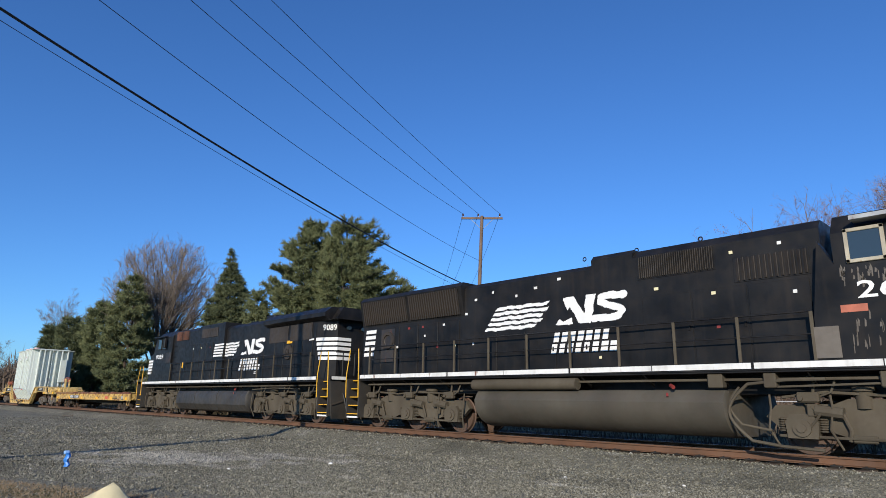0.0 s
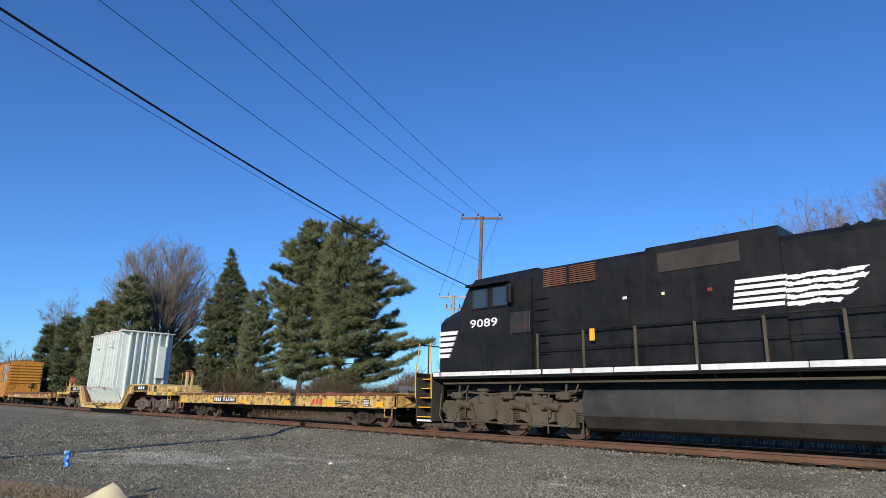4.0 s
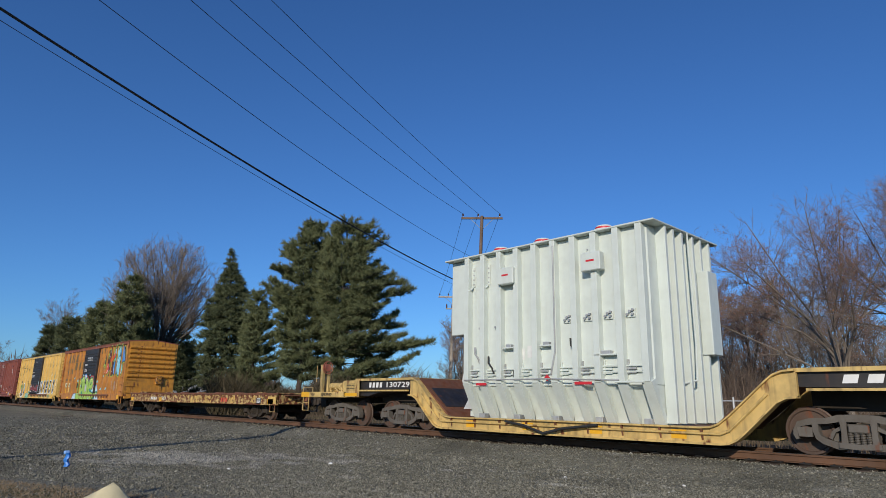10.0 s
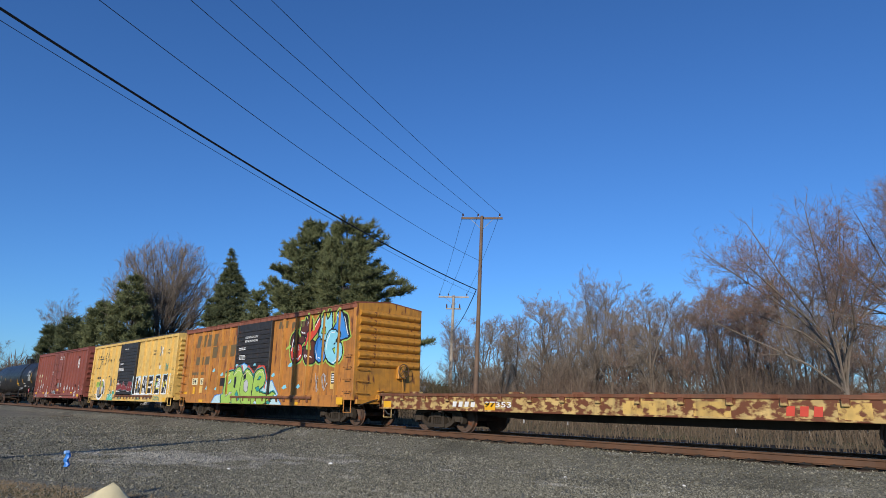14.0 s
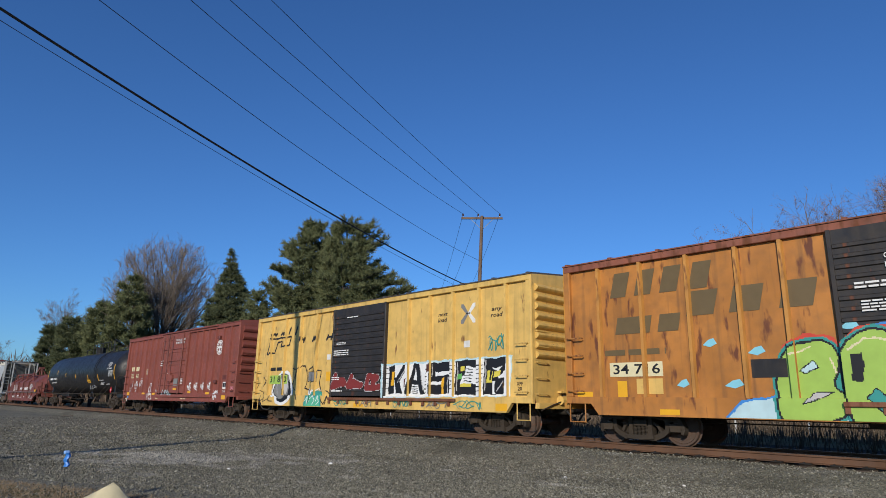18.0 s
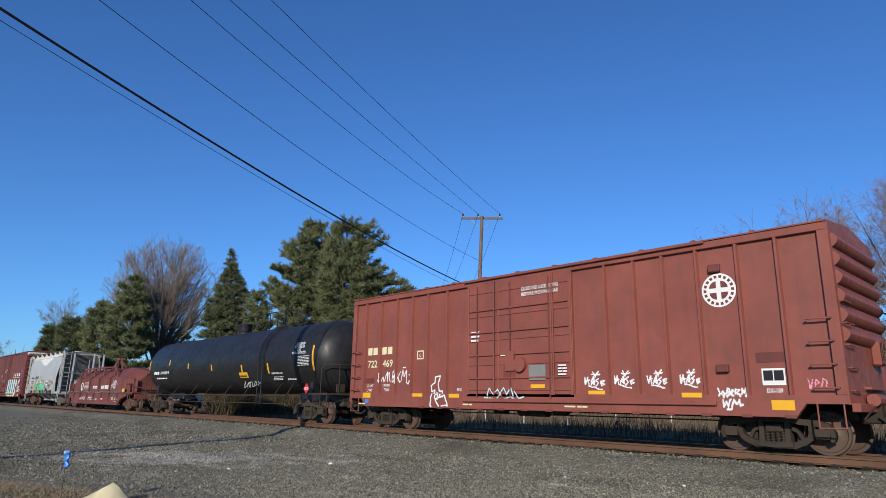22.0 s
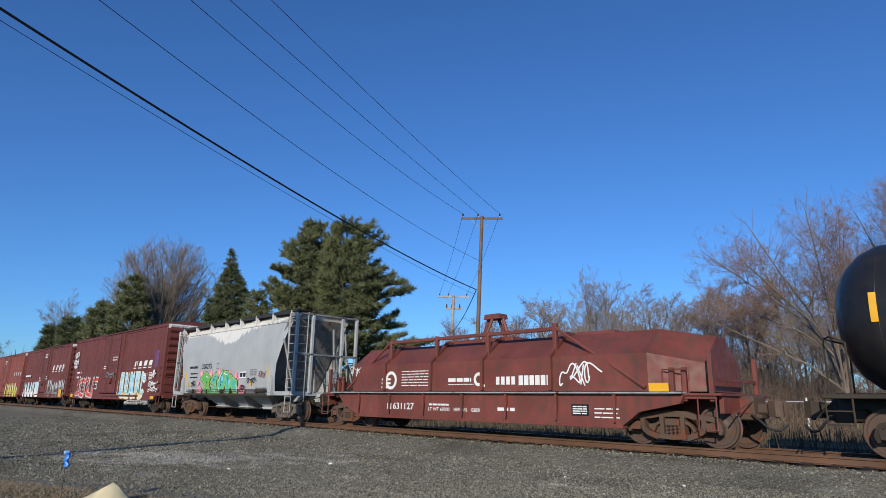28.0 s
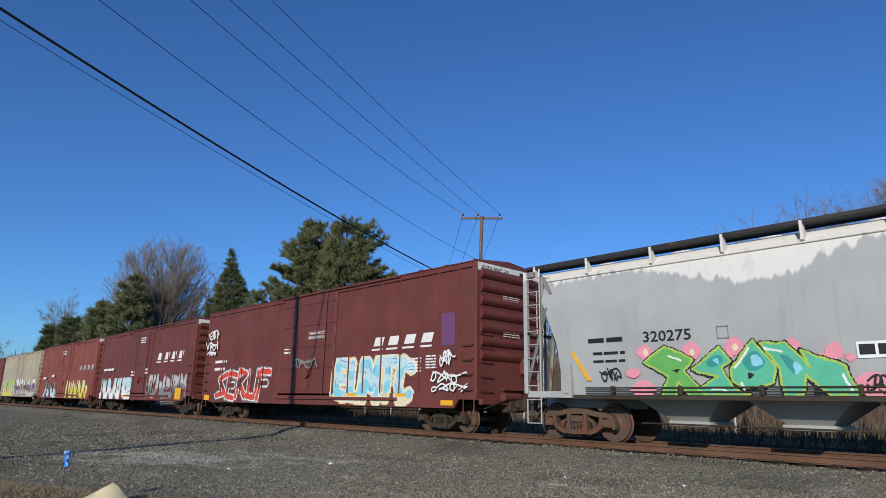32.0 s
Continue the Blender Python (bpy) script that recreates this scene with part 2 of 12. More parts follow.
M["rail"] = paint("rusty_rail", (0.118, 0.056, 0.028), 0.88, 0.1, 0.0, 0.3, 0.25)
M["railtop"] = paint("worn_rail_head", (0.40, 0.38, 0.36), 0.3, 0.0, 0.0, 0.2, 0.1, 0.9)
M["bark"] = random_mat("grey_bark", (0.105, 0.085, 0.068), (0.20, 0.165, 0.135), 0.95, False)
M["twig"] = random_mat("bare_twigs", (0.165, 0.135, 0.110), (0.36, 0.30, 0.245))
M["twigred"] = random_mat("budding_twigs", (0.15, 0.105, 0.088), (0.32, 0.235, 0.20))
M["brush"] = random_mat("bare_brush", (0.125, 0.086, 0.062), (0.27, 0.200, 0.150))
M["pine"] = random_mat("pine_needles", (0.090, 0.112, 0.054), (0.250, 0.268, 0.132))
M["hedge"] = random_mat("tangled_hedge", (0.055, 0.052, 0.028), (0.15, 0.115, 0.07))
M["buds"] = random_mat("russet_buds", (0.20, 0.085, 0.05), (0.40, 0.19, 0.10))
M["farbrush"] = random_mat("far_bare_brush", (0.13, 0.095, 0.07), (0.23, 0.175, 0.13))
M["spruce"] = random_mat("spruce_needles", (0.070, 0.092, 0.048), (0.200, 0.220, 0.115))
M["pinebark"] = random_mat("pine_bark", (0.08, 0.06, 0.05), (0.12, 0.09, 0.075), 0.95, False)
M["pole"] = paint("weathered_pole_wood", (0.16, 0.105, 0.072), 0.9, 0.0, 0.6, 0.3, 0.2)
M["polegrey"] = paint("grey_pole_wood", (0.42, 0.37, 0.31), 0.9, 0.0, 0.6, 0.3, 0.15)
M["wire"] = flat("black_cable", (0.02, 0.02, 0.022), 0.6)
M["porcelain"] = flat("brown_porcelain", (0.10, 0.05, 0.035), 0.3)
M["blue"] = flat("blue_plastic_flag", (0.03, 0.20, 0.62), 0.45)
M["bluelight"] = flat("pale_blue_plastic", (0.25, 0.45, 0.8), 0.45)
M["cloth"] = paint("pale_yellow_canvas", (0.62, 0.54, 0.33), 0.85, 0.0, 0.1, 0.2, 0.1)
M["siding"] = flat("white_siding", (0.66, 0.66, 0.64), 0.6)
M["shingle"] = dull(flat("grey_shingle", (0.16, 0.155, 0.15), 0.9), 0.05)
M["brick"] = flat("red_wall", (0.28, 0.09, 0.07), 0.85)
M["pane"] = flat("window_pane", (0.04, 0.05, 0.06), 0.1)
M["chain"] = paint("galvanised_fence", (0.55, 0.56, 0.56), 0.5, 0.0, 0.1, 0.2, 0.1, 0.2)

# ---- building helpers ----


class G:
    """Collects simple solids into one mesh."""

    def __init__(self):
        self.v, self.f, self.m = [], [], []

    def add(self, verts, faces, convex=True, slot=0):
        k = len(self.v)
        verts = [tuple(p) for p in verts]
        self.v += verts
        if convex:
            n = len(verts)
            cx, cy, cz = sum(p[0] for p in verts) / n, sum(p[1] for p in verts) / n, sum(p[2] for p in verts) / n
            for f in faces:
                a, b, c = verts[f[0]], verts[f[1]], verts[f[2]]
                ux, uy, uz = b[0] - a[0], b[1] - a[1], b[2] - a[2]
                wx, wy, wz = c[0] - b[0], c[1] - b[1], c[2] - b[2]
                nx, ny, nz = uy * wz - uz * wy, uz * wx - ux * wz, ux * wy - uy * wx
                flip = nx * (a[0] - cx) + ny * (a[1] - cy) + nz * (a[2] - cz) < 0
                self.f.append([k + i for i in (reversed(f) if flip else f)])
        else:
            self.f += [[k + i for i in f] for f in faces]
        self.m += [slot] * len(faces)
        return self

    def box(self, x0, x1, y0, y1, z0, z1, c=0.0, slot=0):
        if c <= 0:
            v = [(x, y, z) for x in (x0, x1) for y in (y0, y1) for z in (z0, z1)]
            return self.add(v, [(0, 1, 3, 2), (4, 6, 7, 5), (0, 4, 5, 1), (2, 3, 7, 6), (0, 2, 6, 4), (1, 5, 7, 3)], slot=slot)
        v, idx = [], {}
        for i, (x, sx) in enumerate(((x0, 1), (x1, -1))):
            for j, (y, sy) in enumerate(((y0, 1), (y1, -1))):
                for l, (z, sz) in enumerate(((z0, 1), (z1, -1))):
                    idx[i, j, l] = len(v)
                    v += [(x, y + sy * c, z + sz * c), (x + sx * c, y, z + sz * c), (x + sx * c, y + sy * c, z)]
        f = []
        for i in (0, 1):
            f.append([idx[i, 0, 0], idx[i, 1, 0], idx[i, 1, 1], idx[i, 0, 1]])
            f.append([idx[0, i, 0] + 1, idx[1, i, 0] + 1, idx[1, i, 1] + 1, idx[0, i, 1] + 1])
            f.append([idx[0, 0, i] + 2, idx[1, 0, i] + 2, idx[1, 1, i] + 2, idx[0, 1, i] + 2])
            for j in (0, 1):
                f.append([idx[i, j, 0], idx[i, j, 1], idx[i, j, 1] + 1, idx[i, j, 0] + 1])
                f.append([idx[i, 0, j], idx[i, 1, j], idx[i, 1, j] + 2, idx[i, 0, j] + 2])
                f.append([idx[0, i, j] + 1, idx[1, i, j] + 1, idx[1, i, j] + 2, idx[0, i, j] + 2])
                for l in (0, 1):
                    f.append([idx[i, j, l], idx[i, j, l] + 1, idx[i, j, l] + 2])
        return self.add(v, f, slot=slot)

    def prism(self, pts, axis, a, b, slot=0):
        """A polygon drawn in the plane across axis, drawn out from a to b."""
        put = {"x": lambda p, d: (d, p[0], p[1]), "y": lambda p, d: (p[0], d, p[1]), "z": lambda p, d: (p[0], p[1], d)}[axis]
        n = len(pts)
        v = [put(p, a) for p in pts] + [put(p, b) for p in pts]
        area = sum(pts[i][0] * pts[(i + 1) % n][1] - pts[(i + 1) % n][0] * pts[i][1] for i in range(n))
        s = (area > 0) ^ (b < a) ^ (axis == "y")
        f = [list(range(n))[::-1], list(range(n, 2 * n))] + [[i, (i + 1) % n, n + (i + 1) % n, n + i] for i in range(n)]
        if not s:
            f = [q[::-1] for q in f]
        return self.add(v, f, convex=False, slot=slot)

    def cyl(self, p0, p1, r, n=12, r2=None, cap=True, slot=0):
        p0, p1 = Vector(p0), Vector(p1)
        r2 = r if r2 is None else r2
        w = (p1 - p0).normalized()
        u = w.orthogonal().normalized()
        q = w.cross(u)
        ring = [(math.cos(2 * math.pi * i / n), math.sin(2 * math.pi * i / n)) for i in range(n)]
        v = [p0 + (u * c + q * s) * r for c, s in ring] + [p1 + (u * c + q * s) * r2 for c, s in ring]
        f = [[i, (i + 1) % n, n + (i + 1) % n, n + i] for i in range(n)]
        if cap:
            f += [list(range(n))[::-1], list(range(n, 2 * n))]
        return self.add(v, f, convex=False, slot=slot)

    def tube(self, path, r, n=6, slot=0):
        """One bent bar through the points of a path."""
        pts = [Vector(p) for p in path]
        u, rings = None, []
        for i, p in enumerate(pts):
            a = (p - pts[i - 1]).normalized() if i else None
            b = (pts[i + 1] - p).normalized() if i < len(pts) - 1 else None
            w = a if b is None else b if a is None else (a + b)
            if w.length < 1e-4:
                w = b
            w = w.normalized()
            u = (w.orthogonal() if u is None else u - w * u.dot(w))
            if u.length < 1e-4:
                u = w.orthogonal()
            u = u.normalized()
            q = w.cross(u)
            k = 1.0 if a is None or b is None else min(1.35, 1 / max(0.5, a.dot(w)))
            rings.append([p + (u * math.cos(2 * math.pi * j / n) + q * math.sin(2 * math.pi * j / n)) * r * k for j in range(n)])
        return self.loft(rings, slot=slot)

    def lathe(self, prof, origin=(0, 0, 0), axis="y", n=20, slot=0):
        """prof: (radius, place along the axis), turned round the axis."""
        ax = {"x": 0, "y": 1, "z": 2}[axis]
        a1, a2 = [(1, 2), (2, 0), (0, 1)][ax]
        v, f = [], []
        for r, h in prof:
            for i in range(n):
                p = [0, 0, 0]
                p[ax] = origin[ax] + h
                p[a1] = origin[a1] + r * math.cos(2 * math.pi * i / n)
                p[a2] = origin[a2] + r * math.sin(2 * math.pi * i / n)
                v.append(tuple(p))
        for k in range(len(prof) - 1):
            for i in range(n):
                j = (i + 1) % n
                f.append([k * n + i, k * n + j, (k + 1) * n + j, (k + 1) * n + i])
        return self.add(v, f, convex=False, slot=slot)

    def loft(self, rings, cap=True, closed=True, slot=0):
        """Rings of equal numbers of points, joined one to the next."""
        n = len(rings[0])
        v = [p for r in rings for p in r]
        f = []
        for k in range(len(rings) - 1):
            for i in range(n if closed else n - 1):
                j = (i + 1) % n
                f.append([k * n + i, k * n + j, (k + 1) * n + j, (k + 1) * n + i])
        if cap and closed:
            f += [list(range(n))[::-1], [(len(rings) - 1) * n + i for i in range(n)]]
        return self.add(v, f, convex=False, slot=slot)

    def mesh(self, name, smooth=True):
        me = bpy.data.meshes.new(name)
        me.from_pydata(self.v, [], self.f)
        if any(self.m):
            me.polygons.foreach_set("material_index", self.m)
        if smooth:
            me.polygons.foreach_set("use_smooth", [True] * len(me.polygons))
            me.set_sharp_from_angle(angle=radians(35))
        me.update()
        return me


def part(name, g, mat, parent, label="", at=(0, 0, 0), turn=0.0, kind=""):
    """Links a G or a shared mesh as one part under its thing."""
    me = g.mesh(name) if isinstance(g, G) else g
    mats = mat if isinstance(mat, (list, tuple)) else [mat]
    if not me.materials:
        for m in mats:
            me.materials.append(M[m] if isinstance(m, str) else m)
    ob = new(name, me)
    ob.parent = parent
    ob.location = at
    if turn:
        ob.rotation_euler = (0, 0, turn)
    return tagged(ob, label, kind=kind)


def solo(name, g, mat, label, category, kind="", group="", at=(0, 0, 0)):
    ob = part(name, g, mat, None, label, at)
    return tagged(ob, label, category, group, kind)


SKIN = {}       # boxcar -> how its side lies: post depth, sill height, post places and width, door


def skin(parent, x, z, y):
    """The depth of the side at x, z for paint that would lie at y."""
    if parent.name not in SKIN or abs(y + 1.606) > 0.012:
        return y
    pd, thr, top, posts, w, da, db = SKIN[parent.name]
    return y if z < thr or z > top or da <= x <= db else y + pd


TRAIN = []      # (thing, its place in the train)
WHEELS = []     # (wheelset, its place on the truck, radius)


def vehicle(name, label, category, xc):
    ob = new(name)
    ob.location = (xc + run(0), YC, 0)
    TRAIN.append((ob, xc))
    return tagged(ob, label, category, "cars of the freight train")


def text(parent, s, x, z, h, mat="white", w=None, shear=0.0, y=-1.606, end=False, name="lettering"):
    """Words in the built-in font on the side that faces the camera (or on the end), centred at x (or y), z."""
    cu = bpy.data.curves.new("words", "FONT")
    cu.body, cu.align_x, cu.align_y, cu.size, cu.shear, cu.resolution_u = s, "CENTER", "CENTER", h * 1.42, shear, 2
    cu.offset = 0.02 * h
    tmp = bpy.data.objects.new("words", cu)
    me = bpy.data.meshes.new_from_object(tmp)
    bpy.data.objects.remove(tmp)
    me.materials.clear()
    me.materials.append(M[mat])
    if w:
        xs = [v.co.x for v in me.vertices]
        k = w / max(1e-3, max(xs) - min(xs))
        for v in me.vertices:
            v.co.x *= k
    ob = new(name, me)
    ob.parent = parent
    y = y if end else skin(parent, x, z, y)
    if end:
        ob.rotation_euler, ob.location = (radians(90), 0, radians(90)), (y, x, z)
    else:
        ob.rotation_euler, ob.location = (radians(90), 0, 0), (x, y, z)
    return ob


def bars(parent, x0, x1, z0, z1, rows, mat="white", y=-1.606, seed=0, end=False, fill=0.55):
    """Writing too small to read: bars of its size."""
    rnd = random.Random(seed)
    y = y if end else skin(parent, (x0 + x1) / 2, (z0 + z1) / 2, y)
    g = G()
    dz = (z1 - z0) / rows
    for k in range(rows):
        x = x0
        zc = z1 - (k + 0.5) * dz
        while x < x1 - 0.02:
            w = min(x1 - x, rnd.uniform(1.2, 5.0) * dz)
            a, b = x, x + w * 0.86
            za, zb = zc - dz * fill / 2, zc + dz * fill / 2
            if end:
                g.box(y, y + 0.003, a, b, za, zb)
            else:
                g.box(a, b, y - 0.003, y, za, zb)
            x += w
    return part("lettering", g, mat, parent)


def plate(parent, name, x0, x1, z0, z1, mat, y=-1.603, label="", shear=0.0):
    """A thin painted patch on the side."""
    g = G()
    y = skin(parent, (x0 + x1) / 2, (z0 + z1) / 2, y)
    d = shear * (z1 - z0)
    g.prism([(x0, z0), (x1, z0), (x1 + d, z1), (x0 + d, z1)], "y", y - 0.003, y)
    return part(name, g, mat, parent, label)


def coupler(parent, xe, sign, mat="gear"):
    """Knuckle coupler with its air hose, at the end xe; sign tells which way it points."""
    s = sign
    g = G()
    g.box(min(xe - 0.1 * s, xe + 0.42 * s), max(xe - 0.1 * s, xe + 0.42 * s), -0.1, 0.1, 0.76, 0.98, 0.03)
    g.prism([(xe + 0.34 * s, -0.2), (xe + 0.5 * s, -0.26), (xe + 0.64 * s, -0.2), (xe + 0.62 * s, -0.08), (xe + 0.52 * s, 0.02), (xe + 0.62 * s, 0.1), (xe + 0.54 * s, 0.24), (xe + 0.34 * s, 0.18)], "z", 0.7, 1.04)
    g.cyl((xe + 0.5 * s, -0.16, 0.66), (xe + 0.5 * s, -0.16, 1.09), 0.045, 8)
    g.box(min(xe - 0.3 * s, xe + 0.09 * s), max(xe - 0.3 * s, xe + 0.09 * s), -0.34, 0.34, 0.62, 1.14, 0.03)
    g.box(min(xe + 0.02 * s, xe + 0.2 * s), max(xe + 0.02 * s, xe + 0.2 * s), -0.24, 0.24, 0.66, 0.75, 0.02)
    g.box(min(xe - 0.55 * s, xe - 0.3 * s), max(xe - 0.55 * s, xe - 0.3 * s), -0.5, -0.2, 0.66, 0.9, 0.03)
    c = part("coupler", g, mat, parent)
    h = G()
    h.tube([(xe + 0.05 * s, -0.4, 0.75), (xe + 0.22 * s, -0.42, 0.62), (xe + 0.38 * s, -0.36, 0.45), (xe + 0.55 * s, -0.22, 0.42), (xe + 0.68 * s, -0.12, 0.55)], 0.028, 7)
    part("air_hose", h, "rubber", c)
    lever = G()
    lever.tube([(xe + 0.05 * s, -1.45, 0.72), (xe + 0.06 * s, -0.9, 0.88), (xe + 0.08 * s, -0.2, 1.05)], 0.016, 5)
    part("uncoupling_lever", lever, mat, c)


MESH = {}


def wheelset_mesh(r):
    if ("w", r) not in MESH:
        g = G()
        for s in (-1, 1):
            prof = [(0.09, 0.70), (0.11, 0.80), (0.15, 0.815), (0.17, 0.79), (r * 0.55, 0.755), (r * 0.84, 0.765), (r * 0.88, 0.80), (r * 0.985, 0.80), (r, 0.785),
                    (r, 0.70), (r + 0.028, 0.685), (r + 0.028, 0.665), (r * 0.9, 0.66), (r * 0.84, 0.69), (r * 0.5, 0.72), (0.12, 0.70), (0.09, 0.66)]
            g.lathe([(q, s * h) for q, h in (prof if s < 0 else prof[::-1])], n=28)
        g.cyl((0, -1.02, 0), (0, 1.02, 0), 0.085, 10)
        for s in (-1, 1):
            g.cyl((0, s * 0.93, 0), (0, s * 1.06, 0), 0.105, 12)
            for k in range(3):
                a = k * 2.094
                g.cyl((0.06 * math.cos(a), s * 1.05, 0.06 * math.sin(a)), (0.06 * math.cos(a), s * 1.085, 0.06 * math.sin(a)), 0.02, 6)
        MESH["w", r] = g.mesh("wheelset")
    return MESH["w", r]


def truck_meshes(base, r):
    key = ("t", base, r)
    if key in MESH:
        return MESH[key]
    h = base / 2
    bol = G()
    bol.box(-0.2, 0.2, -1.05, 1.05, r - 0.06, r + 0.16, 0.02)
    bol.cyl((0, 0, r + 0.1), (0, 0, r + 0.26), 0.2, 14)
    for s in (-1, 1):
        bol.box(-0.17, 0.17, s * 1.0 - 0.13, s * 1.0 + 0.13, r + 0.0, r + 0.15, 0.02)
        bol.box(s * 0.42 - 0.05, s * 0.42 + 0.05, -0.95, 0.95, r - 0.17, r - 0.02)   # brake beams
    bolster = bol
    sf = G()

    def cast(path, wid, y0=-0.09, y1=0.09):
        """One curved limb of the casting: a path with its half width at each point."""
        pts = [Vector((a, b)) for a, b in path]
        up_, dn = [], []
        for k, p in enumerate(pts):
            d = (pts[min(k + 1, len(pts) - 1)] - pts[max(k - 1, 0)]).normalized()
            nrm = Vector((-d.y, d.x)) * wid[k]
            up_.append(tuple(p + nrm))
            dn.append(tuple(p - nrm))
        sf.prism(up_ + dn[::-1], "y", y0, y1)

    cast([(-h - 0.17, r + 0.02), (-h - 0.1, r + 0.14), (-h + 0.1, r + 0.19), (-h + 0.4, r + 0.21), (-0.32, r + 0.26), (0, r + 0.27), (0.32, r + 0.26), (h - 0.4, r + 0.21), (h - 0.1, r + 0.19), (h + 0.1, r + 0.14), (h + 0.17, r + 0.02)],
         (0.04, 0.055, 0.06, 0.055, 0.065, 0.07, 0.065, 0.055, 0.06, 0.055, 0.04))
    for s in (-1, 1):
        cast([(s * (h + 0.17), r + 0.04), (s * (h + 0.18), r - 0.06), (s * (h + 0.15), r - 0.15)], (0.04, 0.042, 0.03))
        cast([(s * (h - 0.18), r + 0.15), (s * (h - 0.19), r + 0.0), (s * (h - 0.22), r - 0.10), (s * (h - 0.32), r - 0.17), (s * 0.36, r - 0.25), (s * 0.2, r - 0.26)], (0.055, 0.05, 0.055, 0.06, 0.06, 0.05))
        cast([(s * 0.25, r + 0.24), (s * 0.245, r + 0.0), (s * 0.25, r - 0.24)], (0.055, 0.045, 0.06), -0.105, 0.105)
        cast([(s * 0.27, r + 0.10), (s * 0.42, r + 0.02), (s * 0.5, r - 0.12)], (0.035, 0.03, 0.035), -0.05, 0.05)
    cast([(-0.34, r - 0.23), (0, r - 0.25), (0.34, r - 0.23)], (0.05, 0.05, 0.05), -0.14, 0.14)
    sp = G()
    for k in (-0.15, -0.05, 0.05, 0.15):
        prof = []
        for i in range(7):
            z = r - 0.20 + i * 0.03
            prof += [(0.03, z), (0.047, z + 0.008), (0.047, z + 0.02), (0.03, z + 0.028)]
        sp.lathe(prof, (k, -0.06, 0), "z", 8)
    cap = G()
    cap.prism([(-0.12, -0.10), (0.12, -0.10), (0.14, 0.08), (-0.14, 0.08)], "y", -0.10, 0.10)
    MESH[key] = (bolster.mesh("truck"), sf.mesh("side_frame"), sp.mesh("spring_group"), cap.mesh("bearing_adapter"))
    return MESH[key]


def truck(parent, x, base=1.78, r=0.42, mat="gear"):
    mb, ms, mp, mc = truck_meshes(base, r)
    key = ("tm", base, r, mat)
    if key not in MESH:
        MESH[key] = [m.copy() for m in (mb, ms, mp, mc)]
        for m in MESH[key]:
            m.materials.append(M[mat])
    mb, ms, mp, mc = MESH[key]
    t = part("truck", mb, mat, parent, at=(x, 0, 0))
    for s in (-1, 1):
        part("side_frame", ms, mat, t, at=(0, s * 1.0, 0))
        part("spring_group", mp, mat, t, at=(0, s * 1.0, 0))
        w = part("wheelset", wheelset_mesh(r), "wheel", t, at=(s * base / 2, 0, r))
        WHEELS.append((w, s * base / 2, r))
        for q in (-1, 1):
            part("bearing_adapter", mc, mat, t, at=(s * base / 2, q * 1.0, r))
    return t


def ladder(parent, x0, x1, z0, z1, n, y, mat, name="grab_iron"):
    """Grab irons between x0 and x1 on a side, stood off it."""
    key = ("grab", round(x1 - x0, 3), mat)
    if key not in MESH:
        MESH[key] = G().tube([(0, 0, 0), (0, -0.07, 0), (x1 - x0, -0.07, 0), (x1 - x0, 0, 0)], 0.015, 6).mesh(name)
    for k in range(n):
        part(name, MESH[key], mat, parent, at=(x0, y, z0 + (z1 - z0) * k / max(1, n - 1)))


def raster(parent, name, x0, x1, z0, z1, colour, mats, step=0.03, lift=0.0, y=-1.605, label=""):
    """Sprayed paint as a thin skin of small cells that follows the side's posts; colour(x, z) gives the paint or None."""
    if parent.name in SKIN:
        pd, thr, top, posts, pw, da, db = SKIN[parent.name]
        y += pd

        def prof(x, z):
            if da <= x <= db:
                return pd + 0.04
            if z < thr or z > top or any(abs(x - p) <= pw / 2 for p in posts):
                return pd
            return 0.0
    else:
        def prof(x, z):
            return 0.0
    y -= lift
    g = G()
    nx, nz = int((x1 - x0) / step), int((z1 - z0) / step)
    ids = {}
    for k in range(nz):
        z = z0 + k * step
        i = 0
        while i < nx:
            x = x0 + i * step
            c = colour(x + step / 2, z + step / 2)
            if c is None:
                i += 1
                continue
            p = prof(x + step / 2, z + step / 2)
            j = i + 1
            while j < nx and prof(x0 + (j + 0.5) * step, z + step / 2) == p and colour(x0 + (j + 0.5) * step, z + step / 2) == c:
                j += 1
            xe = x0 + j * step
            yy = y - p
            a = len(g.v)
            g.v += [(x, yy, z), (xe, yy, z), (xe, yy, z + step), (x, yy, z + step)]
            g.f.append([a, a + 1, a + 2, a + 3])
            g.m.append(mats.index(c))
            i = j
    if g.f:
        me = g.mesh(name, smooth=False)
        for c in mats:
            me.materials.append(M[c])
        return part(name, me, mats, parent, label)


def seg_dist(px, pz, s):
    ax, az, bx, bz = s
    dx, dz = bx - ax, bz - az
    k = max(0.0, min(1.0, ((px - ax) * dx + (pz - az) * dz) / (dx * dx + dz * dz + 1e-9)))
    return math.hypot(px - ax - k * dx, pz - az - k * dz)


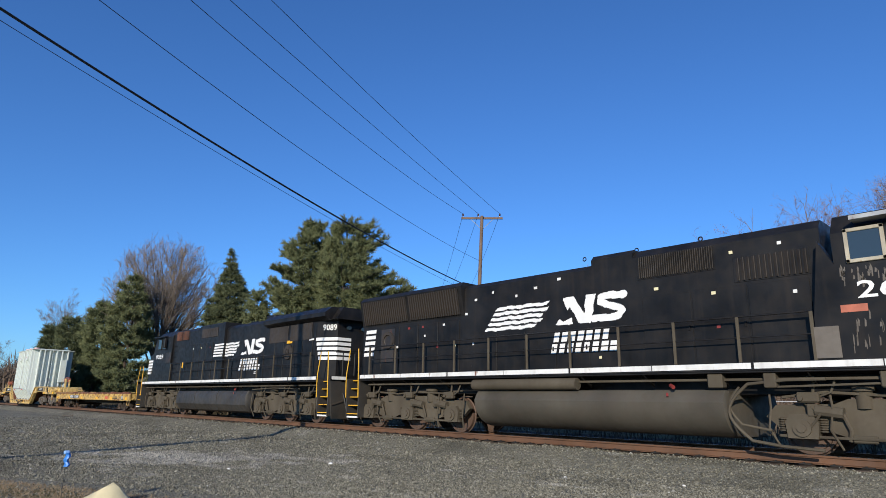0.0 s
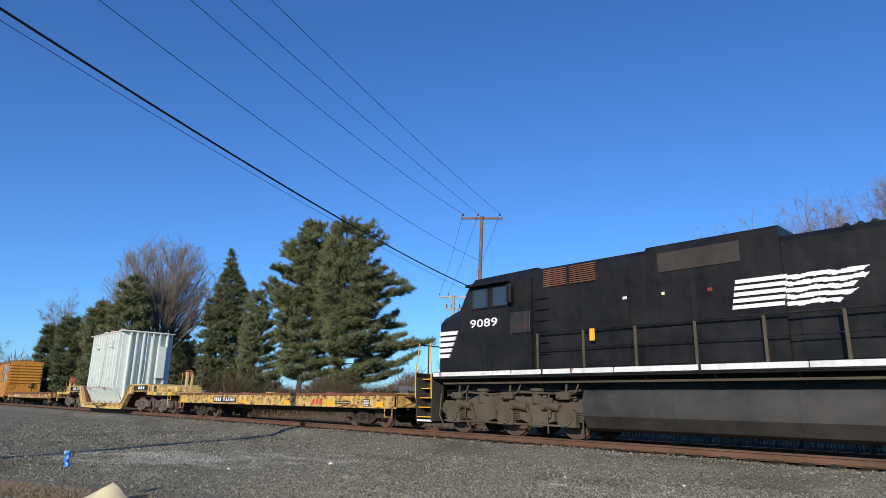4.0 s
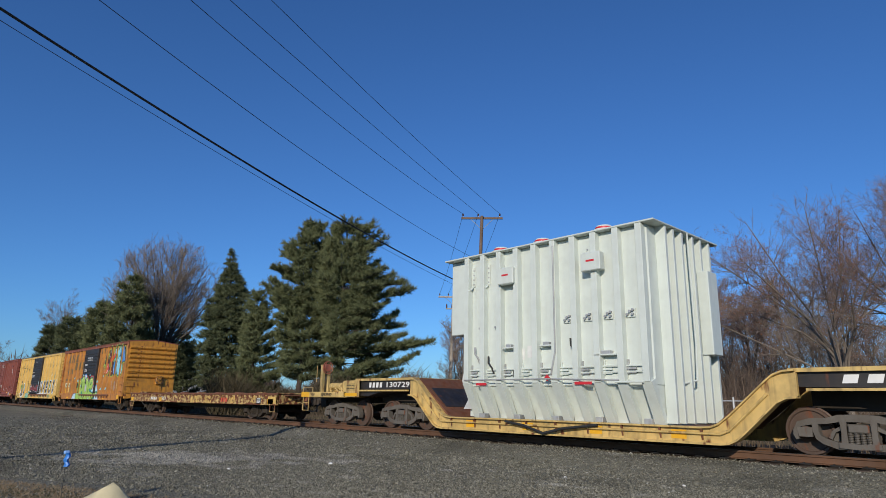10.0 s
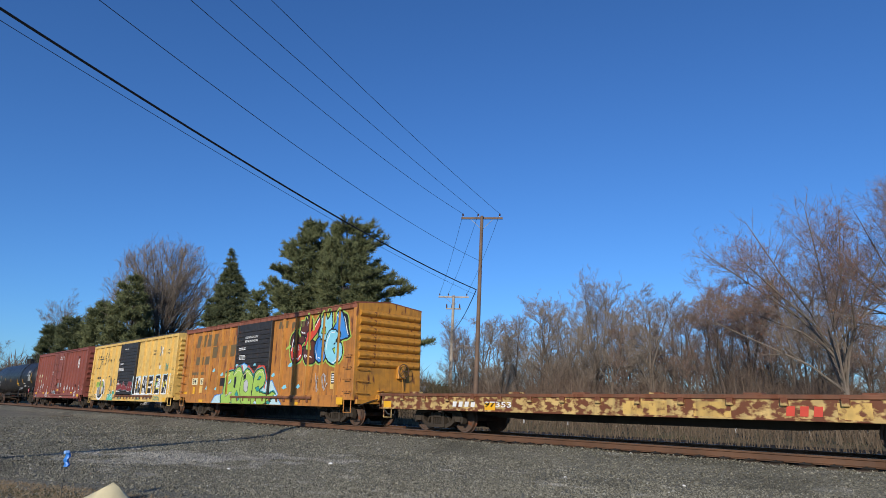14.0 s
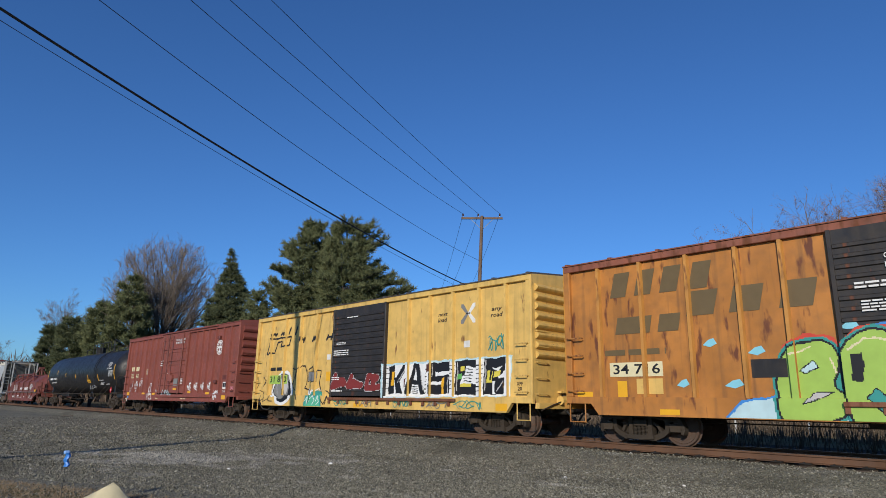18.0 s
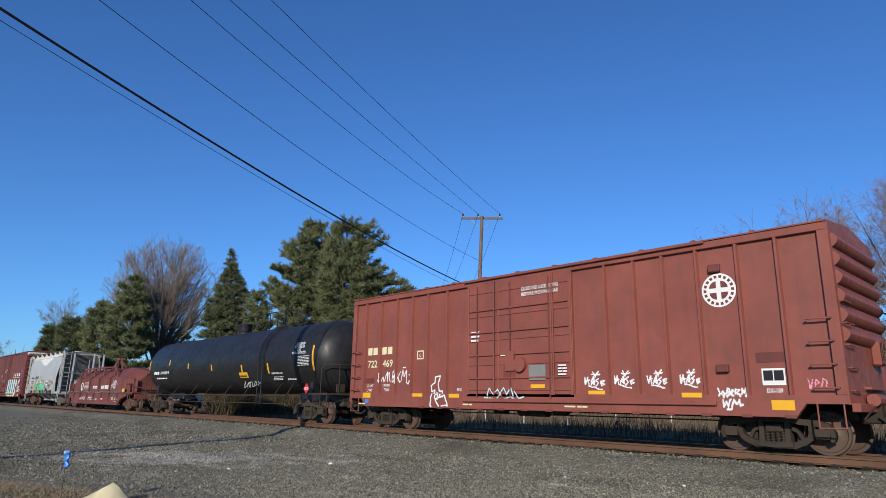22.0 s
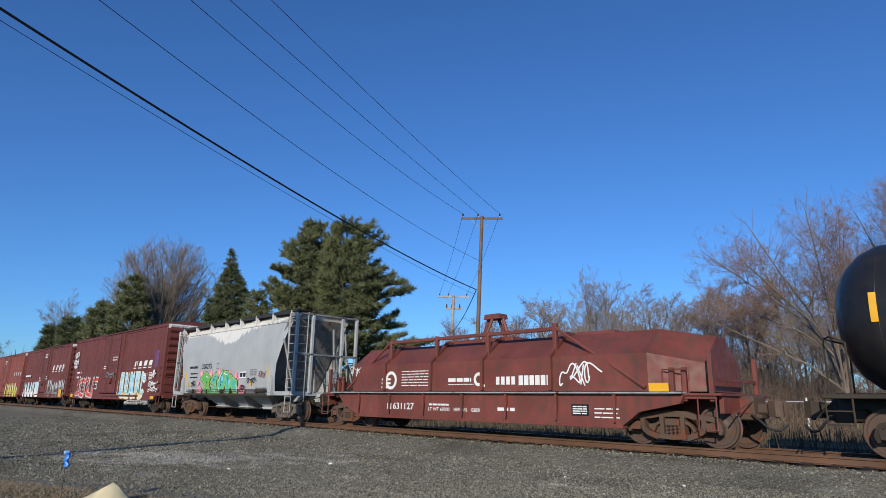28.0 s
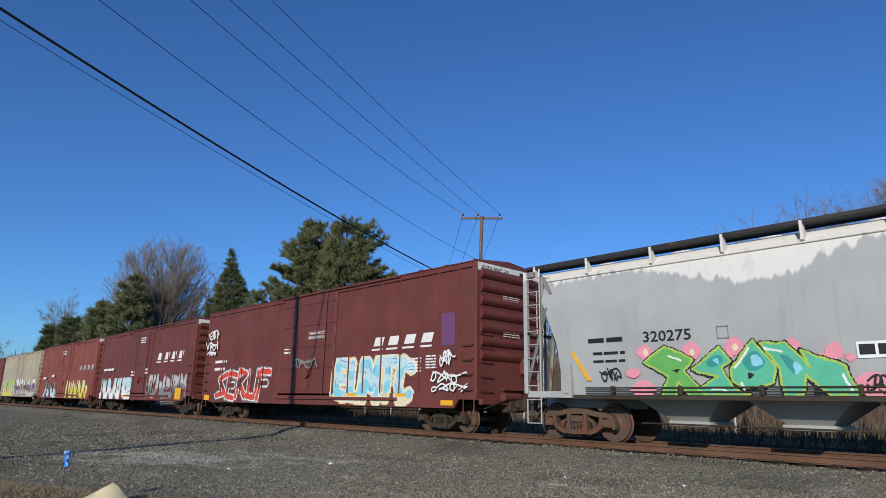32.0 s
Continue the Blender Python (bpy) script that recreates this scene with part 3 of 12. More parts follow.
STROKES = {
    "R": ((0, 0, 0.1, 1), (0.1, 1, 0.85, 0.85), (0.85, 0.85, 0.15, 0.5), (0.15, 0.5, 1, 0)), "A": ((0, 0, 0.5, 1), (0.5, 1, 1, 0), (0.25, 0.38, 0.8, 0.38)),
    "E": ((0.9, 0, 0, 0.1), (0, 0.1, 0.05, 1), (0.05, 1, 0.95, 0.9), (0.05, 0.5, 0.7, 0.5)), "N": ((0, 0, 0.1, 1), (0.1, 1, 0.85, 0), (0.85, 0, 1, 1)),
    "P": ((0.05, 0, 0.05, 1), (0.05, 1, 0.9, 0.85), (0.9, 0.85, 0.1, 0.45)), "O": ((0.2, 0.05, 0, 0.55), (0, 0.55, 0.45, 1), (0.45, 1, 1, 0.55), (1, 0.55, 0.7, 0.05), (0.7, 0.05, 0.2, 0.05)),
    "F": ((0, 0, 0.05, 1), (0.05, 1, 1, 0.95), (0.03, 0.55, 0.75, 0.55)), "U": ((0.05, 1, 0.05, 0.1), (0.05, 0.1, 0.85, 0.05), (0.85, 0.05, 0.95, 1)),
    "S": ((0, 0.1, 0.9, 0.2), (0.9, 0.2, 0.1, 0.75), (0.1, 0.75, 0.95, 0.95)), "M": ((0, 0, 0.12, 1), (0.12, 1, 0.5, 0.3), (0.5, 0.3, 0.9, 1), (0.9, 1, 1, 0)),
    "T": ((0.5, 0, 0.5, 0.9), (0, 0.95, 1, 0.95)), "C": ((0.95, 0.85, 0.3, 1), (0.3, 1, 0.05, 0.4), (0.05, 0.4, 0.4, 0), (0.4, 0, 0.95, 0.15))}


def tag_piece(parent, x0, x1, z0, z1, n, fills, line, halo=None, seed=1, thick=0.13, rim=0.04, glow=0.09, step=0.03, lift=0.0, blob=None, shine=None, word=""):
    """A sprayed piece: n bulging letter-like forms with filled strokes, an outline and a halo. No real letters."""
    rnd = random.Random(seed)
    w = (x1 - x0) / n
    segs = []
    for k, ch in enumerate(word):
        for ax, az, bx, bz in STROKES[ch]:
            w_ = (x1 - x0 - 0.5) / len(word)
            hgt = z1 - z0 - 2 * (thick + rim + 0.03)
            ox, oz = x0 + 0.25 + k * w_ + 0.08 * w_, z0 + thick + rim + 0.03 + 0.06 * math.sin(k * 2.2 + seed)
            segs.append((ox + ax * w_ * 0.84 + 0.1 * az, oz + az * hgt, ox + bx * w_ * 0.84 + 0.1 * bz, oz + bz * hgt))
    for k in range(0 if word else n):
        cx0, cx1 = x0 + k * w + 0.12 * w, x0 + (k + 1) * w - 0.1 * w
        lo, hi = z0 + 0.12 + rnd.uniform(0, 0.12), z1 - 0.12 - rnd.uniform(0, 0.15)
        P = [(cx0 + rnd.uniform(-0.05, 0.1), lo), (cx0 + rnd.uniform(0, 0.2) * w, hi), (cx1 - rnd.uniform(0, 0.2) * w, hi - rnd.uniform(0, 0.2)),
             (cx1, lo + rnd.uniform(0, 0.15)), ((cx0 + cx1) / 2 + rnd.uniform(-0.1, 0.1), (lo + hi) / 2), (cx1 - 0.1 * w, (lo + hi) / 2 + rnd.uniform(-0.2, 0.2))]
        for a, b in rnd.choice([((0, 1), (1, 2), (2, 4), (4, 3)), ((0, 1), (1, 3), (4, 5)), ((0, 1), (1, 2), (0, 3), (4, 5)), ((0, 1), (1, 4), (4, 2), (2, 3)), ((0, 1), (0, 3), (3, 5), (5, 4))]):
            segs.append((*P[a], *P[b]))
    def colour(x, z):
        d = min(seg_dist(x, z, s) for s in segs) + 0.02 * noise.noise((x * 4, z * 4, seed))
        if d < thick:
            if shine and thick * 0.35 < d < thick * 0.5 and noise.noise((x * 1.7, z * 2.3, seed + 5)) > 0.18:
                return shine
            q = (z - z0) / (z1 - z0) + 0.25 * noise.noise((x * 1.1, z * 1.1, seed + 9))
            return fills[max(0, min(len(fills) - 1, int(q * len(fills))))]
        if d < thick + rim:
            return line
        if halo and d < thick + rim + glow + 0.05 * noise.noise((x * 2, z * 2, seed + 3)):
            return halo
        if blob and noise.noise((x * 0.9, z * 1.3, seed + 20)) > 0.22:
            return blob
        return None
    mats = list(dict.fromkeys([*fills, line] + [c for c in (halo, blob, shine) if c]))
    return raster(parent, "graffiti", x0, x1, z0, z1, colour, mats, step, lift, label="sprayed graffiti in several colours")


def smooth_ring(pts, k=4):
    """A closed outline rounded through its points."""
    n, out = len(pts), []
    for i in range(n):
        a, b, c, d = (np.array(pts[(i + j) % n]) for j in (-1, 0, 1, 2))
        for q in range(k):
            t = q / k
            out.append(tuple(0.5 * (2 * b + (c - a) * t + (2 * a - 5 * b + 4 * c - d) * t * t + (3 * b - a - 3 * c + d) * t ** 3)))
    return out


def mural(parent, ink, step, label, y=-1.605):
    """Sprayed paint, laid on in order. ink: ("fill", paint, outline, rim, rim's paint, rounded) and ("line", paint, path, half width)."""
    every = np.array([p for i in ink for p in i[2]])
    (x0, z0), (x1, z1) = every.min(0) - 0.14, every.max(0) + 0.14
    z0 = max(z0, SKIN[parent.name][1] - 0.40 if parent.name in SKIN else 1.13)
    if parent.name in SKIN:
        z1 = min(z1, SKIN[parent.name][2] + 0.12)
    nx, nz = int((x1 - x0) / step) + 2, int((z1 - z0) / step)
    X, Z = np.meshgrid(x0 + (np.arange(nx) + 0.5) * step, z0 + (np.arange(nz) + 0.5) * step)
    rs = np.random.RandomState(len(ink))
    # unsteady spray: the edge wanders a little
    WX = X + 0.012 * np.sin(Z * 9 + 1.3) + 0.008 * np.sin(X * 23 + Z * 17)
    WZ = Z + 0.012 * np.sin(X * 8 + 0.6) + 0.008 * np.sin(X * 19 - Z * 21)
    grid = np.full(X.shape, -1)
    mats = list(dict.fromkeys(m for i in ink for m in ((i[1], i[4]) if i[0] == "fill" else (i[1],))))

    def off(pts, closed):
        best = np.full(X.shape, 9.0)
        for k in range(len(pts) if closed else len(pts) - 1):
            (ax, az), (bx, bz) = pts[k], pts[(k + 1) % len(pts)]
            dx, dz = bx - ax, bz - az
            q = np.clip(((WX - ax) * dx + (WZ - az) * dz) / (dx * dx + dz * dz + 1e-9), 0, 1)
            best = np.minimum(best, np.hypot(WX - ax - q * dx, WZ - az - q * dz))
        return best

    for i in ink:
        if i[0] == "line":
            grid[off(i[2], False) < i[3]] = mats.index(i[1])
            continue
        pts = smooth_ring(i[2]) if i[5] else i[2]
        inside = np.zeros(X.shape, bool)
        for k in range(len(pts)):
            (ax, az), (bx, bz) = pts[k], pts[(k + 1) % len(pts)]
            if az != bz:
                inside ^= ((az > WZ) != (bz > WZ)) & (WX < (bx - ax) * (WZ - az) / (bz - az) + ax)
        d = off(pts, True) if i[3] > 0 else None
        if d is not None:
            grid[(d < i[3])] = mats.index(i[4])
            inside &= d > i[3] * 0.6
        grid[inside] = mats.index(i[1])

    def colour(x, z):
        a, b = int((z - z0) / step), int((x - x0) / step)
        return mats[grid[a, b]] if 0 <= a < nz and 0 <= b < nx and grid[a, b] >= 0 else None
    return raster(parent, "graffiti", x0, x1, z0, z1, colour, mats, step, 0.0, y, label)


def scrawl(parent, x0, x1, z0, z1, mat="g_white", seed=3, thick=0.022, n=14, y=-1.61, end=False):
    """A quick thin sprayed line that loops about."""
    rnd = random.Random(seed)
    g = G()
    y = skin(parent, (x0 + x1) / 2, (z0 + z1) / 2, y)
    m = n * 5
    f, p1, p2 = n / 4.5, rnd.uniform(0, 6), rnd.uniform(0, 6)
    pts = []
    for k in range(m + 1):
        u = k / m
        x = x0 + (x1 - x0) * (0.12 + 0.76 * u + 0.13 * math.sin(6.283 * f * u + p1) + 0.05 * math.sin(6.283 * f * 1.7 * u + p2))
        z = (z0 + z1) / 2 + (z1 - z0) * 0.5 * (0.62 * math.sin(6.283 * f * u * 1.02 + p1 + 1.2) + 0.38 * math.sin(6.283 * f * 2.3 * u + p2))
        pts.append((x, z))
    for k in range(m):
        (ax, az), (bx, bz) = pts[k], pts[k + 1]
        d = math.hypot(bx - ax, bz - az) + 1e-6
        ux, uz = -(bz - az) / d * thick, (bx - ax) / d * thick
        yk = y - 0.0004 * k
        n0 = len(g.v)
        g.v += [(ax + ux, yk, az + uz), (ax - ux, yk, az - uz), (bx - ux * 1.05, yk, bz - uz * 1.05), (bx + ux, yk, bz + uz)]
        if end:
            for i in range(4):
                q = g.v[n0 + i]
                g.v[n0 + i] = (-q[1], q[0], q[2])
        g.f.append([n0, n0 + 1, n0 + 2, n0 + 3])
        g.m.append(0)
    if not end:
        for k in range(3):
            ax = x0 + (x1 - x0) * rnd.uniform(0.1, 0.9)
            bx = ax + (x1 - x0) * rnd.uniform(-0.22, 0.22)
            az, bz = z0 + (z1 - z0) * rnd.uniform(0, 0.35), z0 + (z1 - z0) * rnd.uniform(0.7, 1.1)
            yk = y - 0.0004 * m - 0.002 * (k + 1)
            g.prism([(ax - thick, az), (ax + thick, az), (bx + thick, bz), (bx - thick, bz)], "y", yk - 0.001, yk)
    return part("graffiti", g, mat, parent, "thin sprayed scrawl")

# ---- setting: ground, track, poles, wires, trees ----
LOW = -0.45     # level of the gravel lot


def ground_z(x, y):
    rise = max(0.0, min(1.0, (y - 11.9) / 1.7)) - max(0.0, min(1.0, (y - 16.7) / 1.6))
    rise = rise * rise * (3 - 2 * rise)
    z = LOW + 0.245 * rise
    d = math.hypot(x, y)
    z += 0.035 * noise.noise((x * 0.35, y * 0.35, 1.0)) * (1 if d < 200 else 0)
    if y > 18:
        z += min(0.25, (y - 18) * 0.03)
    return z


def build_ground():
    xs = [-3000, -1200, -500, -250, -160] + [-120 + 1.0 * i for i in range(151)] + [40, 60, 100, 200, 500, 1200, 3000]
    ys = [-3000, -1200, -400, -150, -60, -30, -15, -8, -4, -2] + [-1 + 0.25 * i for i in range(82)] + [20 + i for i in range(1, 31)] + [60, 80, 120, 200, 400, 800, 1600, 3000]
    v, f, mi = [], [], []
    for y in ys:
        for x in xs:
            v.append((x, y, ground_z(x, y)))
    n = len(xs)
    for j in range(len(ys) - 1):
        for i in range(n - 1):
            f.append((j * n + i, j * n + i + 1, (j + 1) * n + i + 1, (j + 1) * n + i))
            cx, cy = (xs[i] + xs[i + 1]) / 2, (ys[j] + ys[j + 1]) / 2
            edge = 1.7 + max(0, cx + 13) * 0.42 + 0.35 * noise.noise((cx * 0.7, cy * 0.7, 4))
            if cx > -6:
                edge = -6
            # slot 2: strip below and beyond the train, with its shade painted in
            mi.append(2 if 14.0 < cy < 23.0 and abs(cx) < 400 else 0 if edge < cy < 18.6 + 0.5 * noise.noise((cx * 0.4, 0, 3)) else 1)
    me = bpy.data.meshes.new("ground")
    me.from_pydata(v, [], f)
    me.polygons.foreach_set("material_index", mi)
    me.polygons.foreach_set("use_smooth", [True] * len(f))
    me.materials.append(M["gravel"])
    me.materials.append(M["field"])
    me.materials.append(M["shadebed"])
    tagged(new("ground", me), "grey crushed-stone lot with dry grass beyond it", "ground", kind="structure")


build_ground()


def build_stones():
    """Loose stones over the gravel and the ballast shoulder in front of the track."""
    rs = np.random.RandomState(5)
    n = 95000
    az = np.radians(rs.uniform(-82.5, -10.5, n * 3))
    k = rs.uniform(0, 1, n * 3)
    d = 7.0 / (1 - k * 0.86)
    x, y = d * np.sin(az), d * np.cos(az)
    keep = (y < 14.1) & (y > 1.2) & ~((y < 2.3 + np.maximum(0, x + 13) * 0.5) & (x < -6) & (rs.uniform(0, 1, n * 3) < 0.8))
    x, y, d = x[keep][:n], y[keep][:n], d[keep][:n]
    n = len(x)
    z = np.array([ground_z(a, b) for a, b in zip(x, y)])
    size = rs.uniform(0.009, 0.024, n) * np.clip(d / 14, 0.9, 2.0) * np.where(rs.uniform(0, 1, n) > 0.985, 1.9, 1.0)
    base = np.array([(1, 0, 0), (0, 1, 0), (-1, 0, 0), (0, -1, 0), (0, 0, 0.8), (0, 0, -0.6)], float)
    v = base[None] * size[:, None, None] * rs.uniform(0.55, 1.35, (n, 6, 1))
    a = rs.uniform(0, 6.28, n)
    c, s = np.cos(a)[:, None], np.sin(a)[:, None]
    vx, vy = v[..., 0] * c - v[..., 1] * s, v[..., 0] * s + v[..., 1] * c
    v = np.stack([vx + x[:, None], vy + y[:, None], v[..., 2] + (z + size * 0.25)[:, None]], -1).reshape(-1, 3)
    tri = np.array([(0, 1, 4), (1, 2, 4), (2, 3, 4), (3, 0, 4), (1, 0, 5), (2, 1, 5), (3, 2, 5), (0, 3, 5)])
    f = (tri[None] + 6 * np.arange(n)[:, None, None]).reshape(-1, 3)
    me = bpy.data.meshes.new("loose_stones")
    me.from_pydata(v.tolist(), [], f.tolist())
    me.materials.append(M["stone"])
    tagged(new("loose_stones", me), "loose grey crushed stone and ballast beside the track", "gravel", kind="stuff")


build_stones()


def build_track():
    tr = tagged(new("track"), "rusty railway track on timber ties in ballast", "railway track", kind="structure")
    prof = [(-0.068, -0.172), (0.068, -0.172), (0.068, -0.162), (0.012, -0.145), (0.009, -0.05), (0.036, -0.036), (0.036, -0.004), (0.028, 0.0), (-0.028, 0.0), (-0.036, -0.004), (-0.036, -0.036), (-0.009, -0.05), (-0.012, -0.145), (-0.068, -0.162)]
    for s in (-1, 1):
        g = G()
        yy = YC + s * 0.7535
        g.prism([(yy + a, b) for a, b in prof], "x", -420, 160)
        part("rail", g, "rail", tr, "rusty steel rail")
        h = G()
        h.box(-420, 160, yy - 0.024, yy + 0.024, 0.0, 0.002)
        part("rail_head", h, "railtop", tr, "worn bright running surface")
    tie = G().box(-0.115, 0.115, -1.3, 1.3, -0.37, -0.19, 0.012).mesh("tie")
    rnd = random.Random(2)
    for k in range(250):
        part("tie", tie, "tie", tr, at=(-112 + k * 0.53 + rnd.uniform(-0.02, 0.02), YC + rnd.uniform(-0.04, 0.04), 0), turn=rnd.uniform(-0.015, 0.015))
    pl = G()
    for k in range(250):
        x = -112 + k * 0.53
        for s in (-1, 1):
            yy = YC + s * 0.7535
            pl.box(x - 0.1, x + 0.1, yy - 0.19, yy + 0.19, -0.18, -0.158)
            for q in (-0.09, 0.09):
                pl.box(x - 0.06, x - 0.03, yy + q - 0.015, yy + q + 0.015, -0.168, -0.14)
    # near-black colour stands in for the shaded slots at the rail's foot
    part("tie_plates", pl, "screen", tr, "tie plates and spikes, coloured dark as the shade under the rail", kind="stuff")


build_track()


# ---- utility poles and wires ----
def wire_run(a, b, sag, r, label, name="power_line", n=24):
    a, b = Vector(a), Vector(b)
    g = G()
    pts = [a.lerp(b, i / n) - Vector((0, 0, 4 * sag * (i / n) * (1 - i / n))) for i in range(n + 1)]
    g.tube(pts, r, 5)
    return solo(name, g, "wire", label, "cable", group="overhead wires")


def utility_pole(base, top, arm, mat, label, brace=True, low_arm=False, r0=0.17):
    p = tagged(new("utility_pole"), label, "utility pole", "utility poles")
    base, top = Vector(base), Vector(top)
    g = G()
    ax = (top - base)
    n = 8
    g.loft([[tuple(base + ax * (i / n) + Vector((math.cos(a), math.sin(a), 0)) * (r0 - 0.06 * i / n)) for a in [k * math.pi / 6 for k in range(12)]] for i in range(n + 1)])
    part("shaft", g, mat, p, "weathered tapered timber shaft")
    u = Vector((arm[0], arm[1], 0)).normalized()
    half = math.hypot(*arm)
    c = top - Vector((0, 0, 0.12)) - u.cross(Vector((0, 0, 1))) * 0.14
    g = G()
    q = u.cross(Vector((0, 0, 1))) * 0.06
    e0, e1 = c - u * half, c + u * half
    rings = []
    for e in (e0, e1):
        rings.append([tuple(e - q + Vector((0, 0, -0.065))), tuple(e + q + Vector((0, 0, -0.065))), tuple(e + q + Vector((0, 0, 0.065))), tuple(e - q + Vector((0, 0, 0.065)))])
    g.loft(rings)
    part("crossarm", g, mat, p)
    pins = []
    for k in (-0.92, -0.18 if not low_arm else -0.35, 0.86):
        a = c + u * half * k + Vector((0, 0, 0.06))
        g = G()
        g.lathe([(0.0, 0.0), (0.02, 0.0), (0.02, 0.12), (0.07, 0.13), (0.05, 0.18), (0.075, 0.19), (0.05, 0.25), (0.03, 0.28), (0.0, 0.28)], tuple(a), "z", 10)
        part("insulator", g, "porcelain", p)
        pins.append(a + Vector((0, 0, 0.27)))
    if brace:
        for s in (-1, 1):
            g = G()
            g.cyl(tuple(c + u * s * half * 0.55 - Vector((0, 0, 0.06))), tuple(c - Vector((0, 0, 0.75)) + u * 0.08 * s), 0.02, 5)
            part("brace", g, "steel", p)
    if low_arm:
        g = G()
        e = c - Vector((0, 0, 1.15))
        g.loft([[tuple(e + u * s * half * 0.5 - q + Vector((0, 0, dz))) for dz in (-0.06, 0.06)] + [tuple(e + u * s * half * 0.5 + q + Vector((0, 0, dz))) for dz in (0.06, -0.06)] for s in (-1, 1)])
        part("crossarm", g, mat, p)
        for s in (-0.45, -0.1, 0.4):
            a = e + u * half * s + Vector((0, 0, 0.06))
            g = G()
            g.lathe([(0.0, 0.0), (0.05, 0.02), (0.08, 0.1), (0.06, 0.3), (0.03, 0.42), (0.0, 0.42)], tuple(a), "z", 8)
            part("insulator", g, "porcelain", p)
    return p, pins


P2B, P2T = (-28.62, 30.2, -0.4), (-28.29, 30.5, 13.5)
P3B, P3T = (-42.97, 41.87, -0.4), (-42.76, 42.09, 11.0)
P1B, P1T = (-11.75, -5.9, -0.45), (-12.3, -5.9, 14.3)
pole_2, pins2 = utility_pole(P2B, P2T, (1.05, 0.98), "pole", "brown weathered timber utility pole with a single crossarm")
pole_3, pins3 = utility_pole(P3B, P3T, (1.04, 1.05), "polegrey", "pale grey utility pole with two crossarms and a lamp", True, True, 0.19)
pole_1, pins1 = utility_pole(P1B, P1T, (1.25, 0.55), "pole", "brown timber utility pole beside the gravel lot", r0=0.21)
lamp = G()
lamp.tube([(-42.9, 41.9, 5.6), (-42.3, 42.4, 6.1), (-41.9, 42.8, 6.15)], 0.03, 6)
lamp.lathe([(0.0, 0.1), (0.1, 0.08), (0.16, 0.0), (0.12, -0.08), (0.0, -0.1)], (-41.8, 42.9, 6.12), "z", 10)
part("street_lamp_arm", lamp, "steel", pole_3, "grey street lamp on a short bracket")
for a, b, sg in zip(pins2, ((-12.5, -5.9, 14.0), (-12.3, -5.9, 14.25), (-11.6, -5.9, 15.2)), (0.9, 0.3, 0.5)):
    wire_run(a, b, sg, 0.012, "thin black power line between two utility poles")
for a, b in zip(pins2, pins3):
    wire_run(a, b, 0.35, 0.012, "thin black power line between two utility poles")
wire_run((-28.4, 30.4, 10.31), (-11.5, -5.9, 11.25), 0.9, 0.011, "thin neutral wire between two utility poles")
wire_run((-28.56, 30.25, 8.32), (-11.0, -5.9, 9.05), 0.62, 0.032, "thick black telephone cable between two utility poles", "telephone_cable")
wire_run((-28.56, 30.25, 7.95), (-11.2, -5.9, 8.85), 0.5, 0.008, "thin cable below the telephone cable", "telephone_cable")
wire_run((-28.56, 30.25, 8.32), (-42.9, 41.95, 7.4), 0.4, 0.03, "thick black telephone cable between two utility poles", "telephone_cable")


# ---- trees ----
def stick_mesh(name, P, Q, r0, r1, sides):
    """Tapered sticks from P to Q in one mesh."""
    P, Q = np.asarray(P, float), np.asarray(Q, float)
    n = len(P)
    w = Q - P
    w /= np.maximum(1e-6, np.linalg.norm(w, axis=1))[:, None]
    ref = np.where(np.abs(w[:, 2:3]) < 0.9, np.array([[0, 0, 1.0]]), np.array([[1.0, 0, 0]]))
    u = np.cross(w, ref)
    u /= np.linalg.norm(u, axis=1)[:, None]
    b = np.cross(w, u)
    rings = []
    for c, r in ((P, r0), (Q, r1)):
        for i in range(sides):
            a = 2 * math.pi * i / sides
            rings.append(c + (u * math.cos(a) + b * math.sin(a)) * np.asarray(r)[:, None])
    v = np.stack(rings, 1).reshape(-1, 3)
    quad = np.array([(i, (i + 1) % sides, sides + (i + 1) % sides, sides + i) for i in range(sides)])
    f = (quad[None] + 2 * sides * np.arange(n)[:, None, None]).reshape(-1, 4)
    me = bpy.data.meshes.new(name)
    me.from_pydata(v.tolist(), [], f.tolist())
    return me


def unit(a):
    return a / np.maximum(1e-6, np.linalg.norm(a, axis=1))[:, None]


